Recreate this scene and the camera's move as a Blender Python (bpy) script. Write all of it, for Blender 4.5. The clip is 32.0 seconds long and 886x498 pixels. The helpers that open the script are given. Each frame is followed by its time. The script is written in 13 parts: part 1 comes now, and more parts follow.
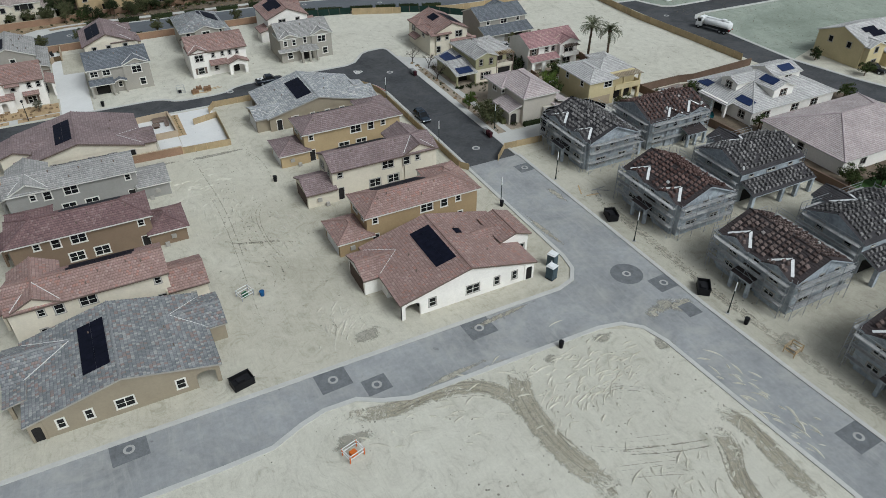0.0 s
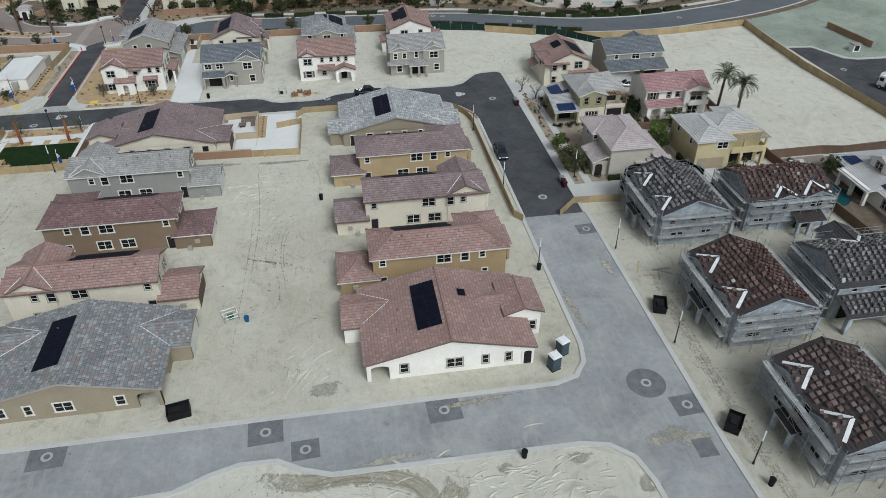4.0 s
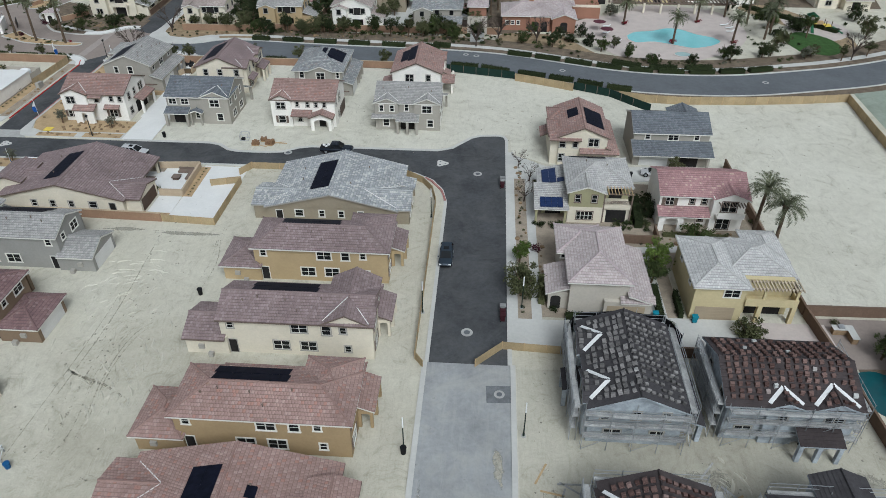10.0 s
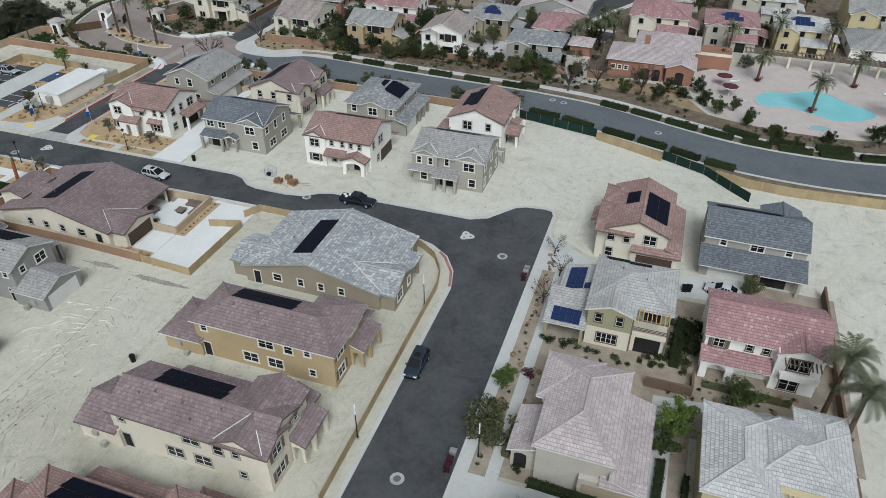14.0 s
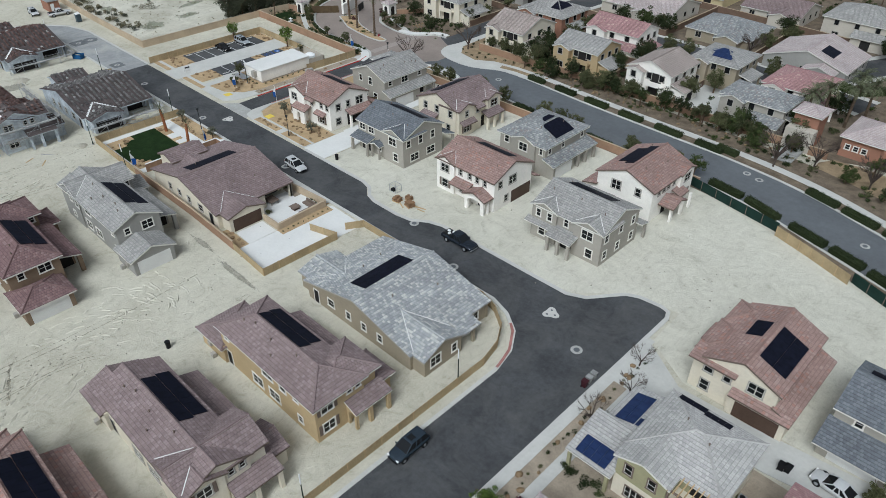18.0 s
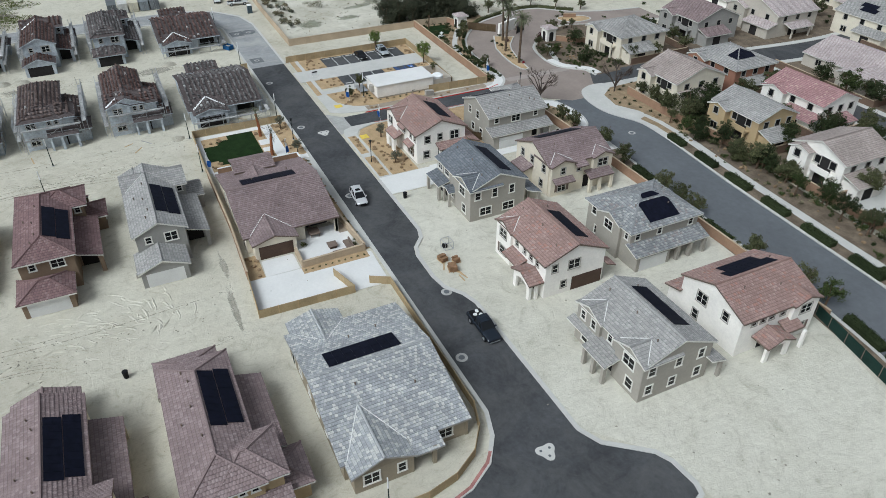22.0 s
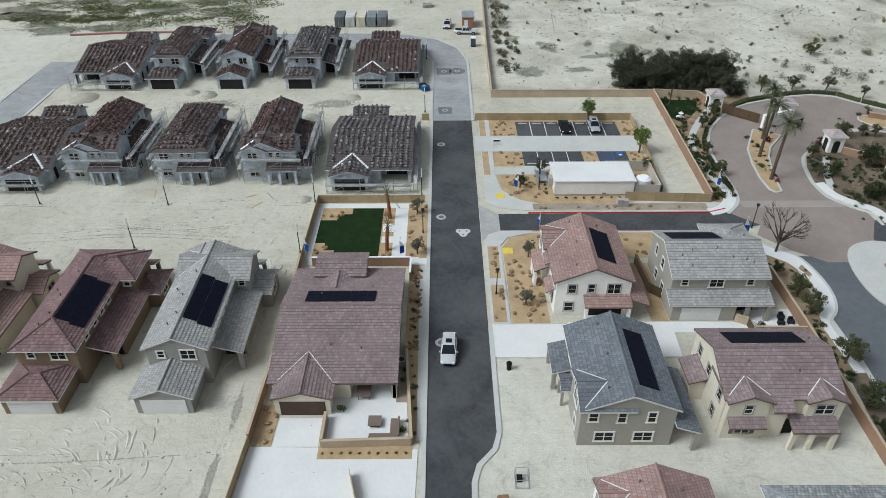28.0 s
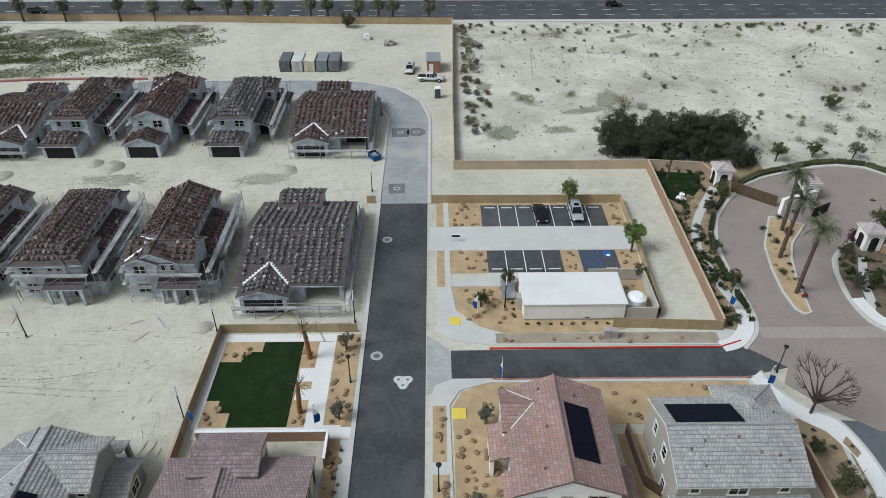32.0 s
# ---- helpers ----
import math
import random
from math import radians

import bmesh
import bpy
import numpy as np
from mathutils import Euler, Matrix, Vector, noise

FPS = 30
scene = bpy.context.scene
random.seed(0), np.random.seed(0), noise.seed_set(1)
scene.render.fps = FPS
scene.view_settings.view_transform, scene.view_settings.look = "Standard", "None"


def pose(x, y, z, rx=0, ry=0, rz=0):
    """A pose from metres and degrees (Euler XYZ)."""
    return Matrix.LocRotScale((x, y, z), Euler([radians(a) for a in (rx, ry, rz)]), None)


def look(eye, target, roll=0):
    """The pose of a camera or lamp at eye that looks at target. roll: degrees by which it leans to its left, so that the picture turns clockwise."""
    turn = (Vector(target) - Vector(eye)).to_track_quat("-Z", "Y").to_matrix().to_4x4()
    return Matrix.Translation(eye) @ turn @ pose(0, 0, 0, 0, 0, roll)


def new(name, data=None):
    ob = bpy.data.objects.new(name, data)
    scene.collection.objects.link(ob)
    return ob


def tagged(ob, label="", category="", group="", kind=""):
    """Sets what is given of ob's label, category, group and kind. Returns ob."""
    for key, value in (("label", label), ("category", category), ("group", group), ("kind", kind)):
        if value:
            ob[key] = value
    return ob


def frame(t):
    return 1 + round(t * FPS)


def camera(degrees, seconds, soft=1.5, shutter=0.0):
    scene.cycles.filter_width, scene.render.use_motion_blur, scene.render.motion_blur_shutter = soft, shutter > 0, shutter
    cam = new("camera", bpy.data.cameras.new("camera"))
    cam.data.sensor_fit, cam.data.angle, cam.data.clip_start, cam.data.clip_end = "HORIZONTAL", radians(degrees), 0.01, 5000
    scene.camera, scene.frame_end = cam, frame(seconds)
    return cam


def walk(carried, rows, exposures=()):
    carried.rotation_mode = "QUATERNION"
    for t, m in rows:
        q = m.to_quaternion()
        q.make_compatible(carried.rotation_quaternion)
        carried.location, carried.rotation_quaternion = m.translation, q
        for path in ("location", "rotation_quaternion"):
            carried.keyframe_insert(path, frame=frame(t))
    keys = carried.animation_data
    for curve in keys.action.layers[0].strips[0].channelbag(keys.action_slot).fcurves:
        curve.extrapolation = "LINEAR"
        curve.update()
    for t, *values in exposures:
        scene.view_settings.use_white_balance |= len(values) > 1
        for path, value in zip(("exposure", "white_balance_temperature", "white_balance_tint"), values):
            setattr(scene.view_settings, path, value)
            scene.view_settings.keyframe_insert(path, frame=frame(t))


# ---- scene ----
cam = camera(64.80, 32.0, soft=0.4)
PATH = [
    (0, (-57.613, -98.725, 60.946), (-35.471, -55.755, 25.404), 0.19),
    (1, (-51.075, -98.558, 60.950), (-32.462, -53.986, 25.357), 0.15),
    (2, (-44.680, -97.874, 60.883), (-29.781, -51.897, 25.329), 0.01),
    (3, (-38.284, -96.466, 60.792), (-27.175, -49.322, 25.379), -0.13),
    (3.5, (-35.084, -95.592, 60.771), (-25.830, -47.966, 25.471), -0.20),
    (5.5, (-21.034, -89.776, 60.648), (-16.978, -41.339, 25.472), 0.04),
    (6, (-17.973, -87.428, 60.580), (-14.639, -38.995, 25.321), 0.06),
    (7, (-12.463, -82.157, 60.462), (-11.258, -33.611, 25.223), 0.17),
    (8, (-7.831, -76.261, 60.380), (-8.589, -27.789, 25.027), -0.12),
    (9, (-3.425, -70.775, 60.331), (-5.502, -22.289, 25.049), -0.03),
    (10, (1.313, -65.077, 60.345), (-1.913, -16.672, 25.039), 0.03),
    (11, (6.353, -59.126, 60.290), (0.581, -10.951, 24.994), -0.01),
    (12, (11.220, -53.034, 60.181), (2.699, -5.283, 24.865), 0.03),
    (13, (15.083, -46.375, 60.113), (3.222, 0.681, 24.828), -0.00),
    (14, (18.405, -39.662, 60.074), (2.703, 6.348, 24.909), 0.07),
    (14.5, (20.099, -36.569, 60.079), (1.550, 8.252, 24.766), 0.23),
    (16.5, (28.453, -25.803, 60.669), (-0.311, 13.148, 25.236), 0.09),
    (17, (29.811, -22.745, 60.724), (-0.963, 14.671, 25.326), 0.14),
    (18, (31.944, -16.172, 60.735), (-1.887, 18.603, 25.433), 0.06),
    (19, (33.199, -8.864, 60.520), (-2.635, 23.997, 25.361), -0.04),
    (20, (33.654, -1.560, 60.180), (-4.325, 29.033, 25.228), -0.25),
    (21, (32.956, 5.931, 59.687), (-8.018, 32.486, 24.816), -0.19),
    (22, (31.338, 13.433, 59.170), (-12.682, 34.546, 24.292), -0.02),
    (23, (28.529, 20.374, 58.744), (-17.517, 36.708, 23.916), 0.04),
    (24, (24.212, 26.182, 58.479), (-23.187, 37.996, 23.641), 0.09),
    (25, (19.051, 31.048, 58.349), (-29.325, 38.101, 23.564), 0.04),
    (25.5, (16.071, 33.238, 58.338), (-32.609, 37.901, 23.574), 0.03),
    (27.5, (2.626, 40.759, 58.754), (-46.163, 40.660, 23.830), -0.21),
    (28, (-0.823, 42.213, 58.826), (-49.616, 42.244, 23.908), -0.16),
    (29, (-7.786, 44.759, 58.929), (-56.650, 45.092, 24.112), -0.02),
    (30, (-15.319, 46.646, 59.019), (-64.212, 47.182, 24.245), 0.16),
    (31, (-23.035, 48.078, 59.043), (-71.912, 48.687, 24.248), 0.14),
    (32, (-30.838, 49.153, 59.079), (-79.641, 49.784, 24.180), 0.04),
]
walk(cam, [(t, look(eye, target, roll)) for t, eye, target, roll in PATH], [(0.0, 0.20, 5870, 5.5), (8.0, 0.31, 5770, 5.5), (17.0, 0.37, 5770, 5.5), (22.0, 0.45, 5770, 5.5), (32.0, 0.46, 5770, 5.5)])

# ---- light: a bright, fully overcast sky ----
world = bpy.data.worlds.new("overcast_sky")
scene.world = world
world.use_nodes = True
wn, wl = world.node_tree.nodes, world.node_tree.links
sky = wn.new("ShaderNodeTexSky")
sky.sky_type = "NISHITA"
sky.sun_disc = False
sky.sun_elevation, sky.sun_rotation = radians(48), radians(160)
sky.air_density, sky.dust_density, sky.ozone_density = 1.0, 4.0, 1.0
soften = wn.new("ShaderNodeHueSaturation")
soften.inputs["Saturation"].default_value = 0.20
wl.new(sky.outputs[0], soften.inputs["Color"])
wl.new(soften.outputs[0], wn["Background"].inputs[0])
wn["Background"].inputs[1].default_value = 0.080
sun = new("sun", bpy.data.lights.new("sun", "SUN"))
sun.data.energy, sun.data.angle, sun.data.color = 1.5, radians(26), (1.0, 0.99, 0.97)
sun.matrix_world = look((30, -80, 95), (0, 0, 0))

# ---- materials ----


def nodes_of(name, rough=0.85, metal=0.0, spec=0.3):
    m = bpy.data.materials.new(name)
    m.use_nodes = True
    nt = m.node_tree
    b = nt.nodes["Principled BSDF"]
    b.inputs["Roughness"].default_value = rough
    b.inputs["Metallic"].default_value = metal
    b.inputs["Specular IOR Level"].default_value = spec
    return m, nt, b


def noise_node(nt, vec, scale, detail=4.0, rough=0.6, dist=0.0):
    n = nt.nodes.new("ShaderNodeTexNoise")
    n.inputs["Scale"].default_value, n.inputs["Detail"].default_value = scale, detail
    n.inputs["Roughness"].default_value, n.inputs["Distortion"].default_value = rough, dist
    nt.links.new(vec, n.inputs["Vector"])
    return n.outputs["Fac"]


def ramp_node(nt, fac, stops, hard=False):
    r = nt.nodes.new("ShaderNodeValToRGB")
    r.color_ramp.interpolation = "CONSTANT" if hard else "LINEAR"
    el = r.color_ramp.elements
    while len(el) < len(stops):
        el.new(0.5)
    for e, (p, c) in zip(el, stops):
        e.position, e.color = p, (*c, 1)
    nt.links.new(fac, r.inputs[0])
    return r.outputs[0]


def mix_node(nt, fac, a, b, mode="MIX"):
    n = nt.nodes.new("ShaderNodeMix")
    n.data_type, n.blend_type = "RGBA", mode
    for sock, v in ((n.inputs[0], fac), (n.inputs[6], a), (n.inputs[7], b)):
        if isinstance(v, (int, float)):
            sock.default_value = v
        elif isinstance(v, tuple):
            sock.default_value = (*v, 1)
        else:
            nt.links.new(v, sock)
    return n.outputs[2]


def math_node(nt, op, a, b=0.0):
    n = nt.nodes.new("ShaderNodeMath")
    n.operation = op
    for sock, v in ((n.inputs[0], a), (n.inputs[1], b)):
        if isinstance(v, (int, float)):
            sock.default_value = v
        else:
            nt.links.new(v, sock)
    return n.outputs[0]


def bump_node(nt, b, height, strength=0.3, distance=0.05):
    n = nt.nodes.new("ShaderNodeBump")
    n.inputs["Strength"].default_value, n.inputs["Distance"].default_value = strength, distance
    nt.links.new(height, n.inputs["Height"])
    nt.links.new(n.outputs[0], b.inputs["Normal"])


def place_of(nt):
    return nt.nodes.new("ShaderNodeNewGeometry").outputs["Position"]


def tone(c, k):
    return tuple(min(1.0, v * k) for v in c)


def surf(name, col, rough=0.85, var=0.16, big=0.35, fine=5.0, bump=0.15, bscale=18.0, metal=0.0, spec=0.12, per_object=0.0, col2=None):
    """A plain surface with broad stains, fine grain and a little relief."""
    m, nt, b = nodes_of(name, rough, metal, spec)
    p = place_of(nt)
    c2 = col2 or tone(col, 1 - 1.6 * var)
    base = ramp_node(nt, noise_node(nt, p, big, 5), [(0.32, tone(col, 1 + var * 0.6)), (0.68, c2)])
    grain = ramp_node(nt, noise_node(nt, p, fine, 6, 0.7), [(0.3, (1 - var, 1 - var, 1 - var)), (0.7, (1 + var, 1 + var, 1 + var))])
    out = mix_node(nt, 1.0, base, grain, "MULTIPLY")
    if per_object:
        info = nt.nodes.new("ShaderNodeObjectInfo").outputs["Random"]
        k = ramp_node(nt, info, [(0.0, (1 - per_object,) * 3), (1.0, (1 + per_object,) * 3)])
        out = mix_node(nt, 1.0, out, k, "MULTIPLY")
    nt.links.new(out, b.inputs["Base Color"])
    if bump:
        bump_node(nt, b, noise_node(nt, p, bscale, 5, 0.7), bump, 0.04)
    return m


def tile_mat(name, shades, wide=0.33, high=0.40, rough=0.8, wave=True):
    """Concrete roof tiles: shades is a list of (share, colour), one shade drawn for each tile."""
    m, nt, b = nodes_of(name, rough, 0.0, 0.15)
    uv = nt.nodes.new("ShaderNodeUVMap").outputs[0]
    s = nt.nodes.new("ShaderNodeSeparateXYZ")
    nt.links.new(uv, s.inputs[0])
    u, v = math_node(nt, "DIVIDE", s.outputs[0], wide), math_node(nt, "DIVIDE", s.outputs[1], high)
    row = math_node(nt, "FLOOR", v)
    shift = math_node(nt, "MULTIPLY", math_node(nt, "MODULO", row, 2.0), 0.5)
    uu = math_node(nt, "ADD", u, shift)
    col = math_node(nt, "FLOOR", uu)
    cell = nt.nodes.new("ShaderNodeCombineXYZ")
    nt.links.new(col, cell.inputs[0])
    nt.links.new(row, cell.inputs[1])
    wnz = nt.nodes.new("ShaderNodeTexWhiteNoise")
    wnz.noise_dimensions = "2D"
    nt.links.new(cell.outputs[0], wnz.inputs["Vector"])
    stops, at = [], 0.0
    for share, c in shades:
        stops.append((min(at, 0.999), c))
        at += share
    base = ramp_node(nt, wnz.outputs["Value"], stops, True)
    p = place_of(nt)
    broad = ramp_node(nt, noise_node(nt, p, 0.25, 4), [(0.3, (0.86, 0.86, 0.86)), (0.7, (1.14, 1.14, 1.14))])
    base = mix_node(nt, 1.0, base, broad, "MULTIPLY")
    dirt = ramp_node(nt, noise_node(nt, p, 9.0, 5), [(0.3, (0.9, 0.9, 0.9)), (0.7, (1.1, 1.1, 1.1))])
    base = mix_node(nt, 1.0, base, dirt, "MULTIPLY")
    fu, fv = math_node(nt, "FRACT", uu), math_node(nt, "FRACT", v)
    joint = math_node(nt, "MAXIMUM", math_node(nt, "LESS_THAN", fu, 0.09), math_node(nt, "LESS_THAN", fv, 0.16))
    base = mix_node(nt, math_node(nt, "MULTIPLY", joint, 0.45), base, tone(shades[0][1], 0.35))
    nt.links.new(base, b.inputs["Base Color"])
    if wave:
        bump_node(nt, b, math_node(nt, "ABSOLUTE", math_node(nt, "SINE", math_node(nt, "MULTIPLY", uu, math.pi))), 0.6, 0.05)
    return m


M = {}
for key, col in dict(white=(0.80, 0.765, 0.70), cream=(0.66, 0.60, 0.48), tan=(0.30, 0.255, 0.185), ochre=(0.345, 0.25, 0.14), brown=(0.215, 0.155, 0.105), honey=(0.43, 0.325, 0.185),
                     grey=(0.30, 0.29, 0.265), greige=(0.34, 0.315, 0.27), yellow=(0.54, 0.455, 0.265), olive=(0.33, 0.31, 0.185), beige=(0.46, 0.42, 0.355), brick_red=(0.30, 0.155, 0.105)).items():
    M["stucco_" + key] = surf("stucco_" + key, col, 0.9, 0.06, 0.3, 3.0, 0.25, 30)
M["paper"] = surf("weather_paper", (0.37, 0.40, 0.42), 0.75, 0.26, 0.5, 1.6, 0.2, 6, col2=(0.24, 0.262, 0.278))
M["trim"] = surf("painted_trim", (0.66, 0.64, 0.58), 0.6, 0.05, 0.5, 6, 0.05)
M["trim_dark"] = surf("brown_trim", (0.17, 0.13, 0.105), 0.7, 0.1, 0.5, 6, 0.05)
M["trim_grey"] = surf("grey_trim", (0.36, 0.34, 0.30), 0.7, 0.06, 0.5, 6, 0.05)
M["mortar"] = surf("white_mortar", (0.68, 0.67, 0.64), 0.9, 0.1, 1.0, 8, 0.1)
M["door_white"] = surf("white_door", (0.66, 0.65, 0.62), 0.5, 0.05, 0.5, 6, 0.05)
M["door_brown"] = surf("brown_door", (0.085, 0.055, 0.04), 0.5, 0.1, 0.5, 6, 0.05)
M["door_beige"] = surf("beige_door", (0.36, 0.29, 0.20), 0.55, 0.05, 0.5, 6, 0.05)
# near-black colour that paints indoor and porch shade on flat panels
M["inside_shade"] = surf("painted_inside_shade", (0.026, 0.024, 0.023), 0.9, 0.2, 0.5, 3, 0)
M["wood_new"] = surf("new_timber", (0.46, 0.33, 0.18), 0.8, 0.15, 0.8, 6, 0.1)
M["wood_grey"] = surf("weathered_planks", (0.37, 0.365, 0.35), 0.85, 0.2, 0.8, 5, 0.15, per_object=0.2)
M["wood_tan"] = surf("sun_bleached_timber", (0.50, 0.42, 0.31), 0.8, 0.15, 0.8, 6, 0.1)
M["ply"] = surf("plywood_fence", (0.37, 0.285, 0.165), 0.85, 0.12, 0.5, 5, 0.1, per_object=0.10)
M["wall_tan"] = surf("tan_block_wall", (0.44, 0.35, 0.245), 0.9, 0.08, 0.4, 4, 0.2, per_object=0.05)
M["wall_brown"] = surf("dark_brown_block_wall", (0.155, 0.105, 0.075), 0.9, 0.1, 0.4, 4, 0.2, per_object=0.06)
M["wall_red"] = surf("reddish_block_wall", (0.30, 0.19, 0.125), 0.9, 0.1, 0.4, 4, 0.2, per_object=0.06)
M["mesh_green"] = surf("green_windscreen", (0.015, 0.035, 0.028), 0.7, 0.15, 0.5, 4, 0.05)
M["mesh_black"] = surf("black_netting", (0.02, 0.02, 0.022), 0.8, 0.2, 0.5, 4, 0.05)
M["asphalt"] = surf("new_asphalt", (0.040, 0.041, 0.043), 0.85, 0.2, 0.12, 1.4, 0.2, 60, col2=(0.080, 0.082, 0.085))
# pale dust tracked over the new asphalt
nt = M["asphalt"].node_tree
b = [q for q in nt.nodes if q.type == "BSDF_PRINCIPLED"][0]
p = place_of(nt)
link = b.inputs["Base Color"].links[0].from_socket
d1 = ramp_node(nt, noise_node(nt, p, 0.16, 7, 0.72, 1.2), [(0.44, (0.0, 0.0, 0.0)), (0.72, (0.7, 0.7, 0.7))])
d2 = ramp_node(nt, noise_node(nt, p, 0.9, 6, 0.75, 2.0), [(0.58, (0.0, 0.0, 0.0)), (0.80, (0.5, 0.5, 0.5))])
link = mix_node(nt, d1, link, (0.105, 0.104, 0.100))
nt.links.new(mix_node(nt, d2, link, (0.13, 0.125, 0.115)), b.inputs["Base Color"])
M["asphalt_old"] = surf("dusty_grey_asphalt", (0.305, 0.309, 0.306), 0.9, 0.13, 0.13, 1.3, 0.2, 60, col2=(0.228, 0.232, 0.231))
nt = M["asphalt_old"].node_tree
b = [q for q in nt.nodes if q.type == "BSDF_PRINCIPLED"][0]
p = place_of(nt)
link = b.inputs["Base Color"].links[0].from_socket
# sand carried on to it by wheels, in broad drifts and long streaks, and dark drips
st = nt.nodes.new("ShaderNodeMapping")
st.inputs["Scale"].default_value = (1.0, 0.16, 1.0)
nt.links.new(p, st.inputs["Vector"])
d1 = ramp_node(nt, noise_node(nt, p, 0.11, 8, 0.7, 1.5), [(0.47, (0.0, 0.0, 0.0)), (0.72, (0.75, 0.75, 0.75))])
d2 = ramp_node(nt, noise_node(nt, st.outputs[0], 1.3, 7, 0.72, 0.6), [(0.50, (0.0, 0.0, 0.0)), (0.74, (0.6, 0.6, 0.6))])
d3 = ramp_node(nt, noise_node(nt, p, 0.75, 3, 0.5), [(0.24, (0.62, 0.62, 0.62)), (0.31, (1.0, 1.0, 1.0))])
link = mix_node(nt, d1, link, (0.40, 0.388, 0.352))
link = mix_node(nt, d2, link, (0.385, 0.378, 0.352))
nt.links.new(mix_node(nt, 0.8, link, d3, "MULTIPLY"), b.inputs["Base Color"])
M["asphalt_mid"] = surf("worn_asphalt", (0.125, 0.132, 0.140), 0.9, 0.1, 0.12, 1.0, 0.2, 60)
M["concrete"] = surf("pale_concrete", (0.50, 0.49, 0.455), 0.85, 0.06, 0.25, 2.5, 0.1, 40)
M["concrete_new"] = surf("new_white_concrete", (0.66, 0.65, 0.62), 0.8, 0.04, 0.25, 2.5, 0.08, 40)
M["concrete_dirty"] = surf("dirty_concrete", (0.38, 0.375, 0.35), 0.9, 0.12, 0.3, 2.0, 0.15, 40)
M["patch"] = surf("asphalt_patch", (0.165, 0.17, 0.174), 0.9, 0.15, 0.8, 4, 0.15, 60)
M["paving_band"] = surf("pale_rosy_paving", (0.33, 0.285, 0.255), 0.9, 0.08, 0.2, 2, 0.15, 30)
M["red_faded"] = surf("faded_red_kerb_paint", (0.36, 0.17, 0.15), 0.8, 0.2, 1, 6, 0.05)
M["paving_rose"] = surf("rosy_entrance_paving", (0.27, 0.225, 0.195), 0.9, 0.08, 0.2, 2, 0.15, 30)
M["gravel_tan"] = surf("tan_decomposed_granite", (0.42, 0.305, 0.175), 0.95, 0.14, 0.5, 6, 0.3, 30)
M["verge"] = surf("mulched_verge", (0.165, 0.130, 0.094), 0.95, 0.25, 0.5, 5, 0.3, 30)
M["gravel_pale"] = surf("pale_bed_gravel", (0.33, 0.275, 0.21), 0.95, 0.16, 0.5, 6, 0.3, 30)
M["boulder"] = surf("landscape_boulder", (0.30, 0.21, 0.125), 0.9, 0.2, 2, 9, 0.4, 20, per_object=0.25)
M["turf"] = surf("artificial_turf", (0.014, 0.030, 0.008), 0.95, 0.25, 0.8, 12, 0.3, 80)
M["lawn"] = surf("lawn", (0.05, 0.10, 0.03), 0.95, 0.2, 0.8, 9, 0.3, 60)
M["steel"] = surf("galvanised_steel", (0.42, 0.43, 0.435), 0.5, 0.12, 1, 8, 0.05, metal=0.6)
M["dark_metal"] = surf("dark_painted_metal", (0.022, 0.024, 0.025), 0.5, 0.15, 1, 8, 0.05)
M["black_plastic"] = surf("black_plastic", (0.012, 0.012, 0.013), 0.55, 0.2, 1, 8, 0.05)
M["blue_plastic"] = surf("blue_plastic", (0.02, 0.09, 0.22), 0.5, 0.15, 1, 8, 0.05)
M["cyan_plastic"] = surf("cyan_bin_plastic", (0.02, 0.20, 0.27), 0.5, 0.15, 1, 8, 0.05)
M["green_plastic"] = surf("green_plastic", (0.03, 0.12, 0.06), 0.5, 0.15, 1, 8, 0.05)
M["toilet_blue"] = surf("dull_blue_plastic", (0.065, 0.092, 0.108), 0.5, 0.15, 1, 8, 0.05)
M["white_paint"] = surf("white_paint", (0.75, 0.75, 0.73), 0.6, 0.05, 1, 6, 0.05)
M["red_paint"] = surf("red_kerb_paint", (0.40, 0.035, 0.03), 0.7, 0.12, 1, 6, 0.05)
M["yellow_paint"] = surf("yellow_paint", (0.68, 0.51, 0.09), 0.7, 0.08, 1, 6, 0.1)
M["blue_paint"] = surf("blue_paint", (0.03, 0.12, 0.40), 0.7, 0.1, 1, 6, 0.05)
M["orange_paint"] = surf("orange_paint", (0.65, 0.16, 0.03), 0.7, 0.1, 1, 6, 0.05)
M["sheet_white"] = surf("white_roofing_sheet", (0.72, 0.72, 0.70), 0.6, 0.06, 1, 6, 0.1)
M["paper_west"] = surf("pale_weather_paper", (0.47, 0.505, 0.53), 0.75, 0.26, 0.5, 1.6, 0.2, 6, col2=(0.31, 0.335, 0.355))
M["felt"] = surf("roofing_felt", (0.062, 0.051, 0.050), 0.9, 0.16, 0.6, 4, 0.15, per_object=0.12)
for key, a, c in (("stack_red", (0.072, 0.042, 0.036), (0.150, 0.098, 0.085)), ("stack_brown", (0.085, 0.060, 0.053), (0.165, 0.126, 0.112)), ("stack_grey", (0.092, 0.087, 0.084), (0.190, 0.180, 0.172))):
    mk, nt, b = nodes_of(key + "_tiles", 0.85, 0.0, 0.12)
    isl = math_node(nt, "FRACT", math_node(nt, "ADD", nt.nodes.new("ShaderNodeNewGeometry").outputs["Random Per Island"], nt.nodes.new("ShaderNodeObjectInfo").outputs["Random"]))
    nt.links.new(ramp_node(nt, isl, [(0.0, a), (0.8, c), (0.975, tone(c, 1.3)), (0.988, (0.42, 0.42, 0.40))]), b.inputs["Base Color"])
    M[key] = mk
